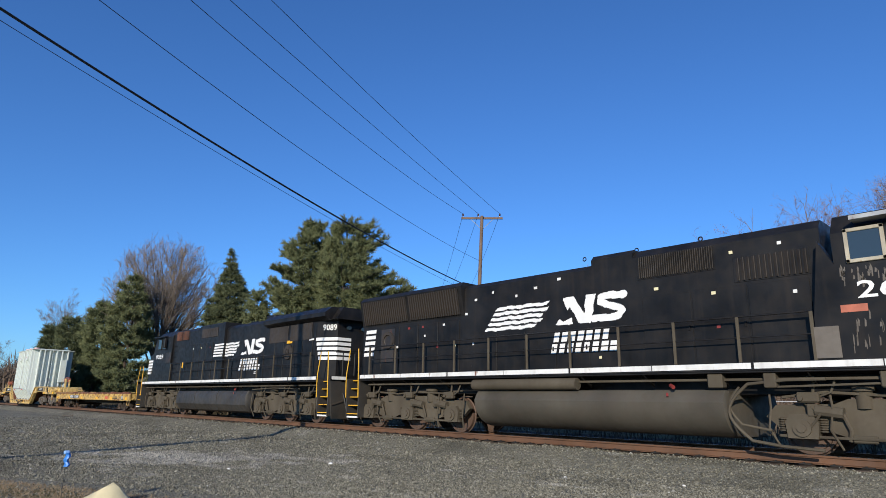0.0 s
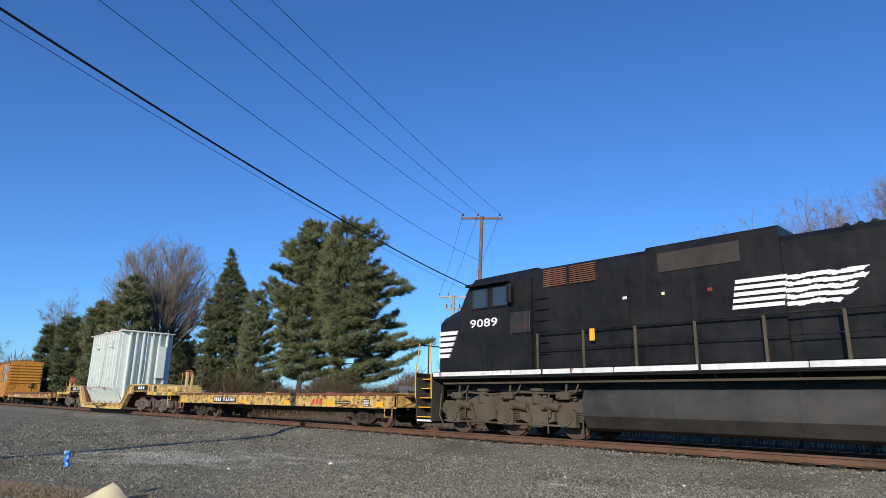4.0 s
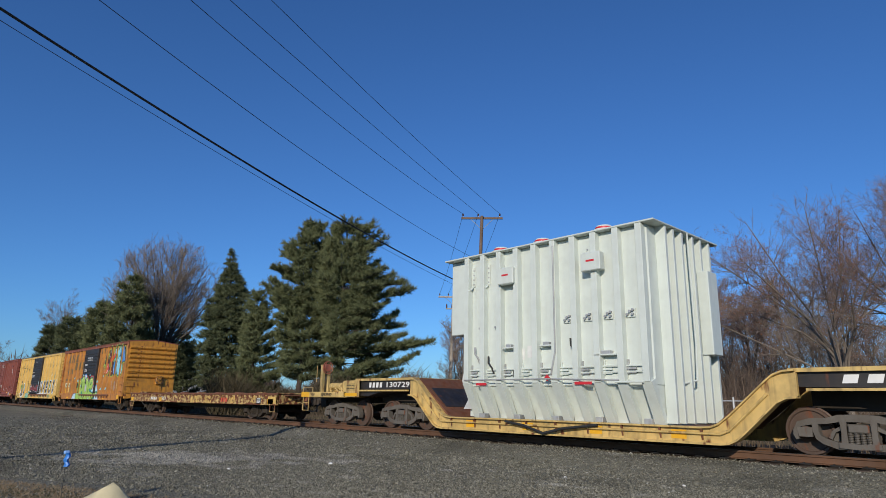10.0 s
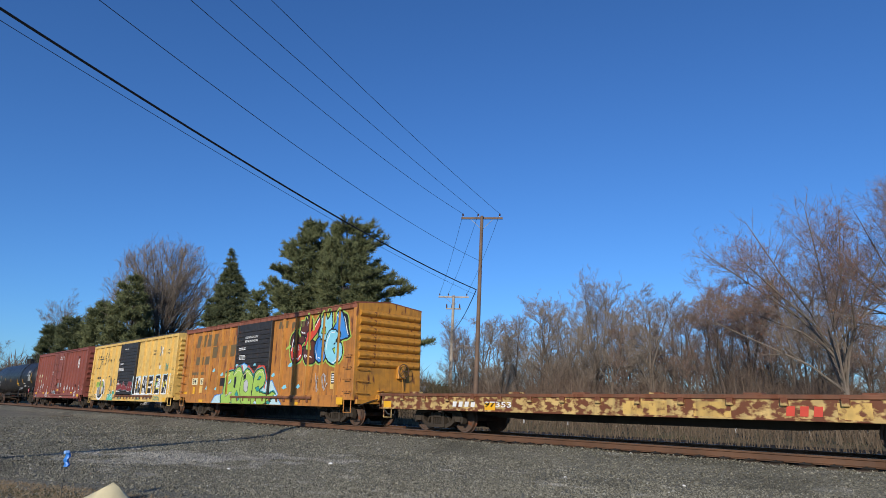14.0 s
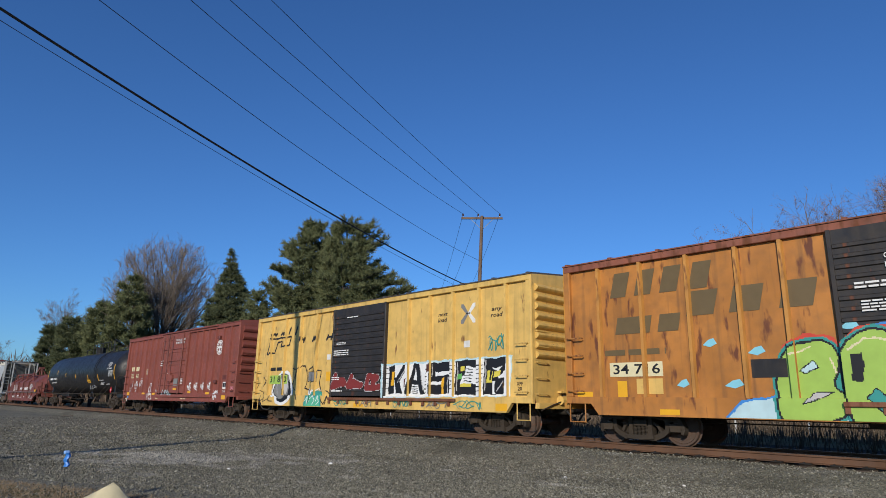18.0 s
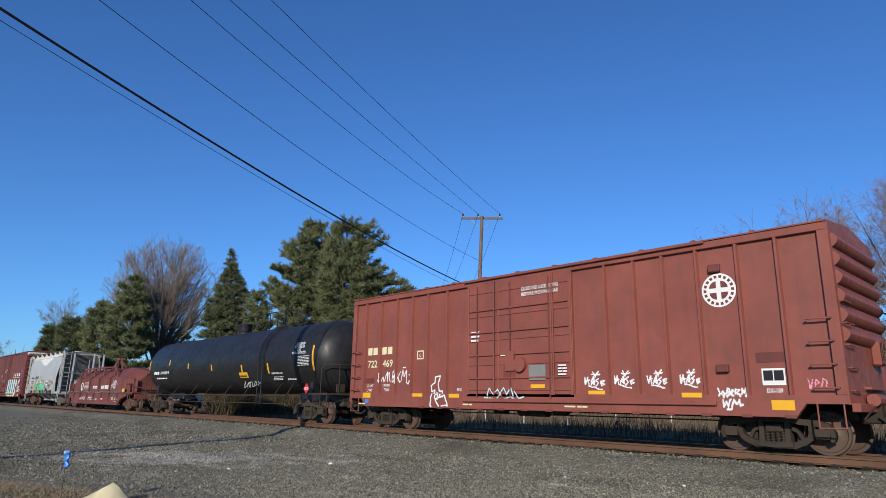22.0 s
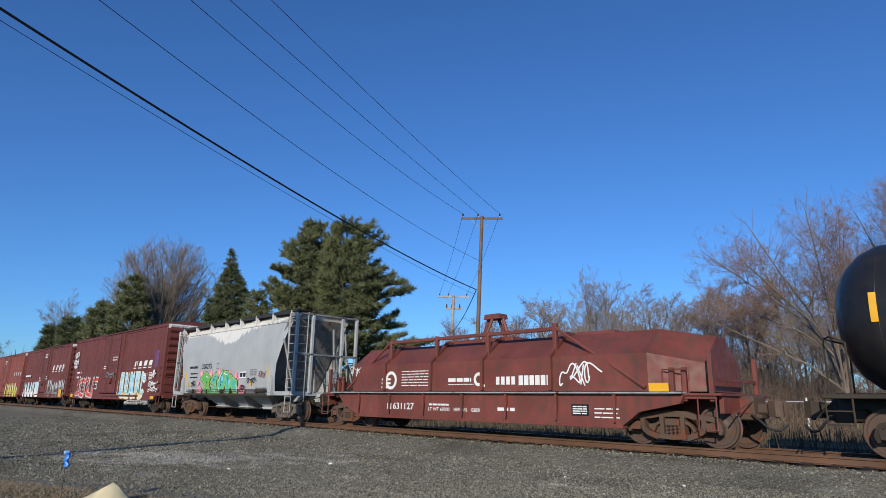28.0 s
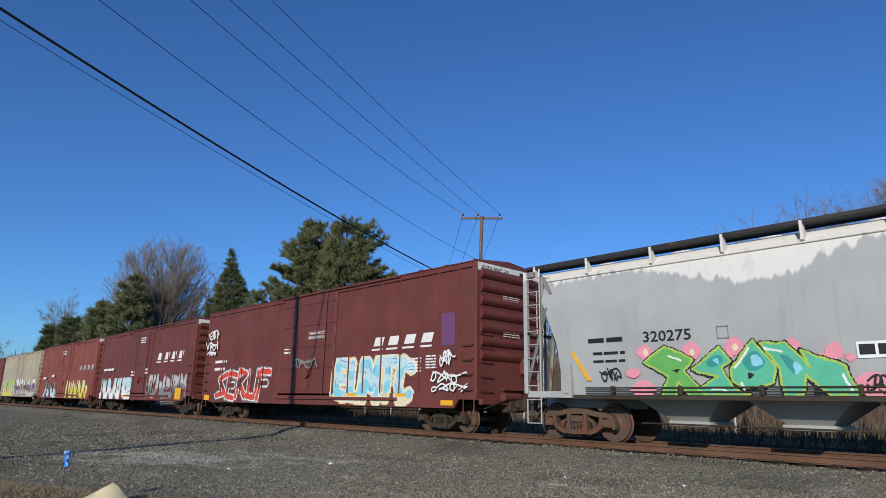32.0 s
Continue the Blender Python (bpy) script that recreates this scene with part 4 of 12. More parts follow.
def bare_tree_mesh(seed, stems, levels, bodies=None, buds=0, bud_mat="buds", twig_mat="twig", size=1.0):
    """A leafless tree: stems fork level by level into straighter, finer branches.
    stems: (points, radius at foot, radius at top); levels: (branches on each, angle, length share, start, lift, wander);
    bodies: ellipsoids (x, y, z, rx, ry, rz) that hold the crown."""
    rs = np.random.RandomState(seed)
    P0, P1, R0, R1, T = [], [], [], [], []      # pieces of branch, and how thick
    base, way, length, rad, span = [], [], [], [], []
    for pts, ra, rb in stems:
        pts = np.array(pts, float)
        total = sum(np.linalg.norm(b - a) for a, b in zip(pts, pts[1:]))
        s = 0.0
        for a, b in zip(pts, pts[1:]):
            l = np.linalg.norm(b - a)
            q0, q1 = ra + (rb - ra) * s / total, ra + (rb - ra) * (s + l) / total
            P0.append(a), P1.append(b), R0.append(q0), R1.append(q1), T.append(0)
            if s / total > 0.12:
                base.append(a), way.append((b - a) / l), length.append(l), rad.append(q0), span.append(total * 0.55)
            s += l
        base.append(pts[-1]), way.append((pts[-1] - pts[-2]) / np.linalg.norm(pts[-1] - pts[-2])), length.append(total * (0.16 if bodies else 0.34)), rad.append(rb), span.append(total * 0.5)
        a, b = pts[-1], pts[-1] + way[-1] * length[-1]
        P0.append(a), P1.append(b), R0.append(rb), R1.append(rb * 0.3), T.append(1)
    base, way, length, rad = np.array(base), np.array(way), np.array(length), np.array(rad)
    span = np.array(span)
    bend = np.zeros_like(base)
    P0, P1, R0, R1, T = [np.array(P0)], [np.array(P1)], [np.array(R0)], [np.array(R1)], [np.array(T)]
    tips = None
    for lv, (count, angle, share, start, lift, wander) in enumerate(levels):
        k = len(base)
        n = np.maximum(1, np.round(count * (rs.uniform(0.6, 1.4, k)) * np.clip(length / np.median(length), 0.5, 2.0))).astype(int)
        idx = np.repeat(np.arange(k), n)
        u = rs.uniform(start if lv else 0.0, 1.0, len(idx))
        at = base[idx] + way[idx] * (length[idx] * u)[:, None] + bend[idx] * (length[idx] * u * u)[:, None]
        tan = unit(way[idx] + 2 * bend[idx] * u[:, None])
        perp = unit(np.cross(tan, rs.normal(0, 1, tan.shape)))
        th = np.radians(angle * rs.uniform(0.6, 1.35, len(idx)))[:, None]
        d = unit(tan * np.cos(th) + perp * np.sin(th) + np.array([0, 0, lift]) + rs.normal(0, wander, tan.shape))
        l = span[idx] * share * (1.12 - 0.6 * u) * rs.uniform(0.55, 1.25, len(idx))
        r = np.minimum(rad[idx] * (1 - 0.7 * u) * 0.62, l * 0.022 + 0.004 * size)
        bd = rs.normal(0, 0.09, d.shape) + np.array([0, 0, 0.10 * (lift > 0)])
        if bodies:
            tip = at + (d + bd) * l[:, None]
            inside = np.min([np.linalg.norm((tip - np.array(b[:3])) / np.array(b[3:]), axis=1) for b in bodies], axis=0)
            l = l * np.clip(1.0 - (inside - 0.95) * 1.4, 0.0, 1.0)
            keep = l > 0.12 * size
            at, d, l, r, bd = at[keep], d[keep], l[keep], r[keep], bd[keep]
        r = np.maximum(r, 0.0055 * size)
        pieces = 3 if lv < 2 else 2 if lv < len(levels) - 1 else 1
        for q in range(pieces):
            a, b = q / pieces, (q + 1) / pieces
            P0.append(at + d * (l * a)[:, None] + bd * (l * a * a)[:, None])
            P1.append(at + d * (l * b)[:, None] + bd * (l * b * b)[:, None])
            R0.append(r * (1 - 0.75 * a)), R1.append(r * (1 - 0.75 * b)), T.append(np.full(len(l), min(2, lv) if lv < 2 else 2))
        base, way, length, rad, bend = at, d, l, r, bd
        span = l
        tips = at + (d + bd) * l[:, None]
    P0, P1, R0, R1, T = [np.concatenate(q) for q in (P0, P1, R0, R1, T)]
    big = T < 2
    trunk = stick_mesh("trunk", P0[big], P1[big], R0[big], R1[big], 6)
    crown_me = stick_mesh("crown", P0[~big], P1[~big], R0[~big], R1[~big], 3)
    trunk.materials.append(M["bark"])
    crown_me.materials.append(M[twig_mat])
    out = [trunk, crown_me]
    if buds:
        c = tips[rs.randint(0, len(tips), buds)]
        c = c[np.sin(c[:, 0] * 0.9) + np.cos(c[:, 2] * 0.7) + rs.normal(0, 0.7, buds) > -0.2]
        m = len(c)
        e = rs.normal(0, 0.030 * size, (m, 3, 3))
        v = (c[:, None] + e).reshape(-1, 3)
        me = bpy.data.meshes.new("bud_spray")
        me.from_pydata(v.tolist(), [], np.arange(3 * m).reshape(-1, 3).tolist())
        me.materials.append(M[bud_mat])
        out.append(me)
    return out


def tree_at(name, meshes, x, y, s, rz, label, category="tree", group="bare trees", wide=1.0):
    t = tagged(new(name), label, category, group)
    t.location = (x, y, ground_z(x, y) - 0.1)
    t.rotation_euler = (0, 0, rz)
    t.scale = (s * wide, s * wide, s)
    part("trunk", meshes[0], "bark", t)
    part("crown", meshes[1], "twig", t)
    if len(meshes) > 2:
        part("bud_spray", meshes[2], "buds", t, "russet buds and last dry leaves", kind="stuff")
    return t


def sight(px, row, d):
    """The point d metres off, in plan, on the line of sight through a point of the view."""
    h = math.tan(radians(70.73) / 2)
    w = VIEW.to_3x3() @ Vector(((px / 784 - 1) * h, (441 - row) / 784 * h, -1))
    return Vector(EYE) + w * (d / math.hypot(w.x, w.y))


def bearing(px):
    """The direction of the view's column px at the height of the wood."""
    p = sight(px, 640, 10.0)
    return math.atan2(p.x, p.y)


def polar(px, d):
    p = sight(px, 640, d)
    return p.x, p.y


def wood_tree(seed, red):
    """A slim wood tree 14 m tall, one to three stems that fork upwards."""
    r = random.Random(seed)
    stems = []
    for k in range(r.choice((1, 1, 2, 2))):
        ax, ay = r.uniform(-2.0, 2.0) * (k > 0 or 0.5), r.uniform(-2.0, 2.0) * (k > 0 or 0.5)
        top = r.uniform(8.0, 10.0)
        j = lambda: r.uniform(-0.25, 0.25)
        stems.append(([(0.15 * k, 0.1 * k, -0.3), (ax * 0.25 + j(), ay * 0.25 + j(), top * 0.33), (ax * 0.65 + j(), ay * 0.65 + j(), top * 0.66), (ax * 1.1, ay * 1.1, top)], 0.14, 0.05))
    n = len(stems)
    return bare_tree_mesh(seed, stems, [(8 / n ** 0.5, 42, 0.66, 0, 0.24, 0.08), (6, 38, 0.55, 0.2, 0.16, 0.12), (5.5, 40, 0.58, 0.15, 0.16, 0.18), (3.6, 44, 0.62, 0.1, 0.1, 0.26)],
                          None, 500 if red else 0, twig_mat="twigred" if red else "twig", size=1.7)


GREY = [wood_tree(10 + i, False) for i in range(7)]
REDT = [wood_tree(40 + i, True) for i in range(3)]
rnd = random.Random(8)
# the wood behind the track
for k in range(78):
    px = 790 + 815 * (k + rnd.uniform(-0.3, 1.3)) / 78
    d = (rnd.uniform(50, 62), rnd.uniform(64, 80), rnd.uniform(84, 110))[k % 3]
    x, y = polar(px, d)
    top = 492 + 14 * math.sin(px * 0.021) + 12 * math.sin(px * 0.057) + max(0, 920 - px) * 0.8
    h = (sight(px, top, d).z + 0.3) * rnd.uniform(0.66, 1.0)
    red = rnd.random() < 0.1 + 0.35 * (px > 1180)
    if px > 1330 and k % 3 == 0:
        continue
    tree_at("bare_tree", rnd.choice(REDT if red else GREY), x, y, h / 14.0, rnd.uniform(0, 6.28),
            "leafless tree with reddish buds in the wood" if red else "leafless grey tree in the wood", wide=rnd.uniform(1.0, 1.35))


# the large leaning tree that overhangs the wood's near edge: x to the right as seen from the lot
def fan_tree(seed, n, crown, feet, lean, levels, buds, twig_mat, size, low=1.12, thick=0.12):
    """A leafless tree whose limbs fan out from low forks to points spread over the crown's surface.
    crown: (x, z, half width, half depth, half height); feet: lowest fork and its spread in height."""
    rs = random.Random(seed)
    cx_, cz_, rx_, ry_, rz_ = crown
    fork = lambda z: lean * z / 4.0
    stems = [([(0, 0, -0.3), (fork(feet[0] * 0.6), 0, feet[0] * 0.6), (fork(feet[0] + feet[1]), 0, feet[0] + feet[1])], thick * 2.6, thick * 1.3)]
    for k in range(n):
        up_ = 1 - low * (k + 0.5) / n
        a = k * 2.39996
        q = math.sqrt(max(0.0, 1 - up_ * up_))
        tip = (cx_ + rx_ * q * math.cos(a), ry_ * q * math.sin(a), cz_ + rz_ * up_)
        z0 = feet[0] + feet[1] * rs.random()
        foot = (fork(z0), 0.0, z0)
        w = rs.uniform(0.40, 0.60)
        mid = (foot[0] + (tip[0] - foot[0]) * w + rs.uniform(-0.5, 0.5), tip[1] * w + rs.uniform(-0.5, 0.5), z0 + (tip[2] - z0) * (w + 0.1))
        low_ = (foot[0] + (mid[0] - foot[0]) * 0.42, mid[1] * 0.42, z0 + (mid[2] - z0) * 0.55)
        end = tuple(m + (t_ - m) * 0.62 + rs.uniform(-0.3, 0.3) for m, t_ in zip(mid, tip))
        stems.append(([foot, low_, mid, end], thick, 0.035))
    return bare_tree_mesh(seed, stems, levels, [(cx_, 0, cz_, rx_ * 1.06, ry_ * 1.06, rz_ * 1.06)], buds, twig_mat=twig_mat, size=size)


for px, d, top, crown, seed, lean in ((1500, 44, 340, (-2.0, 8.6, 6.9, 5.5, 5.6), 91, -0.5), (1640, 47, 325, (-0.5, 8.8, 6.0, 5.5, 5.6), 92, 0.3)):
    x, y = polar(px, d)
    me = fan_tree(seed, 13, crown, (1.2, 4.2), lean, [(4.2, 42, 0.66, 0, 0.06, 0.14), (5.0, 40, 0.6, 0.15, 0.06, 0.16), (5.5, 42, 0.6, 0.1, 0.08, 0.2), (3.6, 46, 0.6, 0.05, 0.08, 0.26)], 9000, "twigred", 1.1, 1.4, 0.075)
    tree_at("bare_tree", me, x, y, (sight(px, top, d).z + 0.3) / 14.2, -bearing(px), "large leafless tree with leaning limbs and russet buds")


# far round-headed tree: a fan of fine limbs from a short trunk
x, y = sight(296, 500, 70)[:2]
ROUND = fan_tree(72, 40, (0.1, 10.4, 5.7, 5.4, 6.5), (2.6, 2.6), 0.0, [(4.2, 30, 0.62, 0, 0.10, 0.07), (4.5, 32, 0.62, 0.15, 0.10, 0.1), (4.5, 34, 0.62, 0.15, 0.08, 0.12), (2.2, 36, 0.6, 0.1, 0.06, 0.16)], 900, "twig", 2.0)
tree_at("bare_tree", ROUND, x, y, (sight(288, 421, 70).z + 0.3) / 17.2, -bearing(288), "tall round-headed leafless tree with fine twigs")
for px, d, top in ((-30, 140, 600), (2, 150, 604), (115, 120, 546), (98, 125, 552), (132, 120, 550)):
    x, y = polar(px, d)
    tree_at("bare_tree", GREY[px % 4], x, y, (sight(px, top, d).z + 0.3) / 13.0, px, "distant leafless grey tree", wide=0.9)


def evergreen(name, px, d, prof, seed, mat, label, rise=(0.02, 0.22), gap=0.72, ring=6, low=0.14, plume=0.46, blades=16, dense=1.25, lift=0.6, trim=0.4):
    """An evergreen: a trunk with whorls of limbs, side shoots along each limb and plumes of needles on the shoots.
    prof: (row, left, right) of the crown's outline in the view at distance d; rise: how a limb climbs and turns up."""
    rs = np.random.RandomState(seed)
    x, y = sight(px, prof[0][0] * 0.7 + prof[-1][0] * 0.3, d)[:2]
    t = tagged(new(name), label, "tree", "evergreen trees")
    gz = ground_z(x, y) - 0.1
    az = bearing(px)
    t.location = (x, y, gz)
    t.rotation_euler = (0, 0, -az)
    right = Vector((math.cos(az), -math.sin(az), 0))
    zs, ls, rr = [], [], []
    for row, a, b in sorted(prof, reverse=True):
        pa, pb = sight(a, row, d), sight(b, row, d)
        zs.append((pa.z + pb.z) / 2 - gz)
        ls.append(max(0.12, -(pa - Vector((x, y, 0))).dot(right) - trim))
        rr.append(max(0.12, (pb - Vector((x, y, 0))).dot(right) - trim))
    h = zs[-1]
    tr = G()
    n = 10
    r0 = 0.012 * h + 0.05
    lean = [(0.10 * math.sin(i * 1.3 + seed), 0.08 * math.cos(i * 1.1 + seed)) for i in range(n + 1)]
    tr.loft([[(math.cos(b) * r0 * (1.04 - i / n) + lean[i][0], math.sin(b) * r0 * (1.04 - i / n) + lean[i][1], -0.2 + h * i / n * 0.96) for b in [j * math.pi / 4 for j in range(8)]] for i in range(n + 1)])
    S, D = [], []                # shoots: foot and direction
    z = max(zs[0], h * low)
    while z < h - 0.15:
        for k in range(ring):
            phi = 2 * math.pi * (k + rs.uniform(-0.6, 0.6)) / ring + z * 2.4
            zz = z + rs.uniform(-0.3, 0.3) * gap
            zc = min(h, max(zs[0], zz))
            side = np.interp(zc, zs, rr) if math.cos(phi) > 0 else np.interp(zc, zs, ls)
            deep = 0.45 * (np.interp(zc, zs, rr) + np.interp(zc, zs, ls))
            reach = 1 / math.hypot(math.cos(phi) / side, math.sin(phi) / deep)
            reach *= rs.choice((0.5, 0.8, 0.95, 1.0, 1.05))
            if rs.uniform() < 0.06 or reach < 0.15:
                continue
            u0, u1 = rise[0] + rs.normal(0, 0.09), rise[1] + rs.normal(0, 0.07)
            if u1 > 0.12 and zz > 0.45 * h:
                u0 += 0.6 * (zz / h - 0.45) / 0.55
            out = np.array([math.cos(phi), math.sin(phi), 0.0])
            drop_ = reach * (u0 + u1)
            foot = np.array([0, 0, max(0.3, zz - drop_)])
            sway = rs.uniform(-0.14, 0.14)
            sidev = np.array([-math.sin(phi), math.cos(phi), 0.0])

            def on(u):
                return foot + out * reach * u + sidev * reach * sway * u * u + np.array([0, 0, reach * (u0 * u + u1 * u * u)])
            tr.tube([tuple(on(q)) for q in (0, 0.35, 0.7, 1.0)], 0.012 + 0.006 * reach, 4)
            m = int((2.5 + reach * 3.4) * dense)
            for j in range(m):
                u = 0.28 + 0.72 * (j + rs.uniform(0, 1)) / m
                s = 1 if j % 2 else -1
                a = s * rs.uniform(0.45, 1.05)
                bd = out * math.cos(a) + sidev * math.sin(a) + np.array([0, 0, rs.uniform(-0.05, 0.3) + (0.5 * u1 if u1 > 0 else u1)])
                bl = (0.34 * reach * (1.15 - u) + min(0.28, 0.3 * reach)) * rs.uniform(0.7, 1.3)
                p0 = on(u)
                q = int((2 + bl * 5.5) * dense)
                for i in range(max(2, q)):
                    v = (i + rs.uniform(0.3, 1)) / max(2, q)
                    S.append(p0 + bd * bl * v)
                    D.append(bd * 0.7 + np.array([0, 0, lift]) + rs.normal(0, 0.32, 3))
            S.append(on(1.0))
            D.append(out + np.array([0, 0, lift]))
        z += gap * rs.uniform(0.75, 1.25)
    for i in range(6):
        S.append(np.array([lean[-1][0], lean[-1][1], h * 0.96 - 0.25 * i]))
        D.append(np.array([rs.normal(0, 0.3), rs.normal(0, 0.3), 1.0]))
    S, D = np.array(S), unit(np.array(D))
    size = plume * rs.uniform(0.65, 1.3, len(S))
    c = np.repeat(S, blades, 0)
    o = np.repeat(D, blades, 0)
    sz = np.repeat(size, blades)
    c = c + o * (rs.uniform(0, 0.7, len(c)) * sz)[:, None]
    w = unit(o * 0.85 + rs.normal(0, 0.48, c.shape))
    L = sz * rs.uniform(0.55, 1.0, len(c))
    s = unit(np.cross(w, rs.normal(0, 1, w.shape))) * (0.020 * (d / 55) ** 0.6 * rs.uniform(0.7, 1.3, len(c)))[:, None]
    v = np.stack([c - s, c + s, c + w * L[:, None]], 1).reshape(-1, 3)
    me = bpy.data.meshes.new("crown")
    me.from_pydata(v.tolist(), [], np.arange(len(v)).reshape(-1, 3).tolist())
    part("trunk", tr, "pinebark", t)
    part("crown", me, mat, t)
    return t


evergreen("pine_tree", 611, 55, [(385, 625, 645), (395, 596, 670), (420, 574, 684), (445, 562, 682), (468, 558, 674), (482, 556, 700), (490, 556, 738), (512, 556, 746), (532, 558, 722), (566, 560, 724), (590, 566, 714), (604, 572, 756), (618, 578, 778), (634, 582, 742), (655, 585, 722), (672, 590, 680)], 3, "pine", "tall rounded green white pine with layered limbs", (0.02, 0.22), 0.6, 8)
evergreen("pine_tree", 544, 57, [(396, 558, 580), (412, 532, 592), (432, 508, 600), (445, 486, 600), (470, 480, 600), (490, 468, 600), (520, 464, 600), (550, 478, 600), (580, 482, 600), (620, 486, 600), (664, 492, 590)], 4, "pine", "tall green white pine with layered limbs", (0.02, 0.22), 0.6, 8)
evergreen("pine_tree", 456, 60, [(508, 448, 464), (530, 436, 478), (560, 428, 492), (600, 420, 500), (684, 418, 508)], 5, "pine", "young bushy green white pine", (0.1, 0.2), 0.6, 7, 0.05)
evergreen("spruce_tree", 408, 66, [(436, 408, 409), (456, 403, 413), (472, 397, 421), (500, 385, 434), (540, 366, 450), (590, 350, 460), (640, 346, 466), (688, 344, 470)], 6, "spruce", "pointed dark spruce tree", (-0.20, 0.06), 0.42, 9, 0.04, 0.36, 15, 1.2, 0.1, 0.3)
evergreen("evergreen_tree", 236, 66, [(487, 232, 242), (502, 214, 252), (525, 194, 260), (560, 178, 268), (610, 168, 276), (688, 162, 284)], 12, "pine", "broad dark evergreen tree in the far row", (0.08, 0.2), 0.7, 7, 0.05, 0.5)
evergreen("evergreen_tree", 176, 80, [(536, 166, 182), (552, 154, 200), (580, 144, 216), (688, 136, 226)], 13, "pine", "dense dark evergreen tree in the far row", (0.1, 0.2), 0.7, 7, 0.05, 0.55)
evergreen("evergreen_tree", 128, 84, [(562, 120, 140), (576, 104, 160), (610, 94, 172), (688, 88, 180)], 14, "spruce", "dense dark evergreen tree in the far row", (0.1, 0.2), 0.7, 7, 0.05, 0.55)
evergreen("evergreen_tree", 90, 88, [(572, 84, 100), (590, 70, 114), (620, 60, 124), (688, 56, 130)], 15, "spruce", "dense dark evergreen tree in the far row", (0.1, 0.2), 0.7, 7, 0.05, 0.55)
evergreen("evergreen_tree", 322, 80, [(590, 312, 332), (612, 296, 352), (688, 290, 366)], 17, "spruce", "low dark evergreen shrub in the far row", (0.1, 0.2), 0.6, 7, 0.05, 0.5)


def strokes(rs, x, y, z, h, w, lean=0.18):
    """Thin bare stems with side twigs, as tapering slivers."""
    n = len(x)
    base = np.stack([x, y, z], 1)
    tip = base + np.stack([rs.normal(0, lean, n) * h, rs.normal(0, lean, n) * h, h], 1)
    B, T, W = [base], [tip], [w]
    for s in range(4):
        q = rs.uniform(0.2, 0.95, n)[:, None]
        b = base + (tip - base) * q
        B.append(b)
        T.append(b + np.stack([rs.normal(0, 0.22, n) * h, rs.normal(0, 0.22, n) * h, rs.uniform(0.02, 0.38, n) * h], 1))
        W.append(w * 0.6)
    B, T, W = np.concatenate(B), np.concatenate(T), np.concatenate(W)
    a = rs.uniform(0, 2 * math.pi, len(B))
    o = np.stack([np.cos(a), np.sin(a), 0 * a], 1) * W[:, None]
    return np.stack([B - o, B + o, T], 1).reshape(-1, 3)


def stems_over(rs, name, n, px0, px1, near, far, height, wid, mat, label, category, lean=0.18):
    """A belt of bare stems between two bearings and two distances; height(px, random) gives each one's size."""
    px, d = rs.uniform(px0, px1, n), rs.uniform(near, far, n)
    grid = np.linspace(px0, px1, 60)
    az = np.interp(px, grid, [bearing(q) for q in grid])
    x, y = d * np.sin(az), d * np.cos(az)
    v = strokes(rs, x, y, np.full(n, -0.25), height(px, rs.uniform(0, 1, n)), rs.uniform(0.5, 1.2, n) * wid, lean)
    me = bpy.data.meshes.new(name)
    me.from_pydata(v.tolist(), [], np.arange(len(v)).reshape(-1, 3).tolist())
    me.materials.append(M[mat])
    tagged(new(name, me), label, category, kind="stuff")


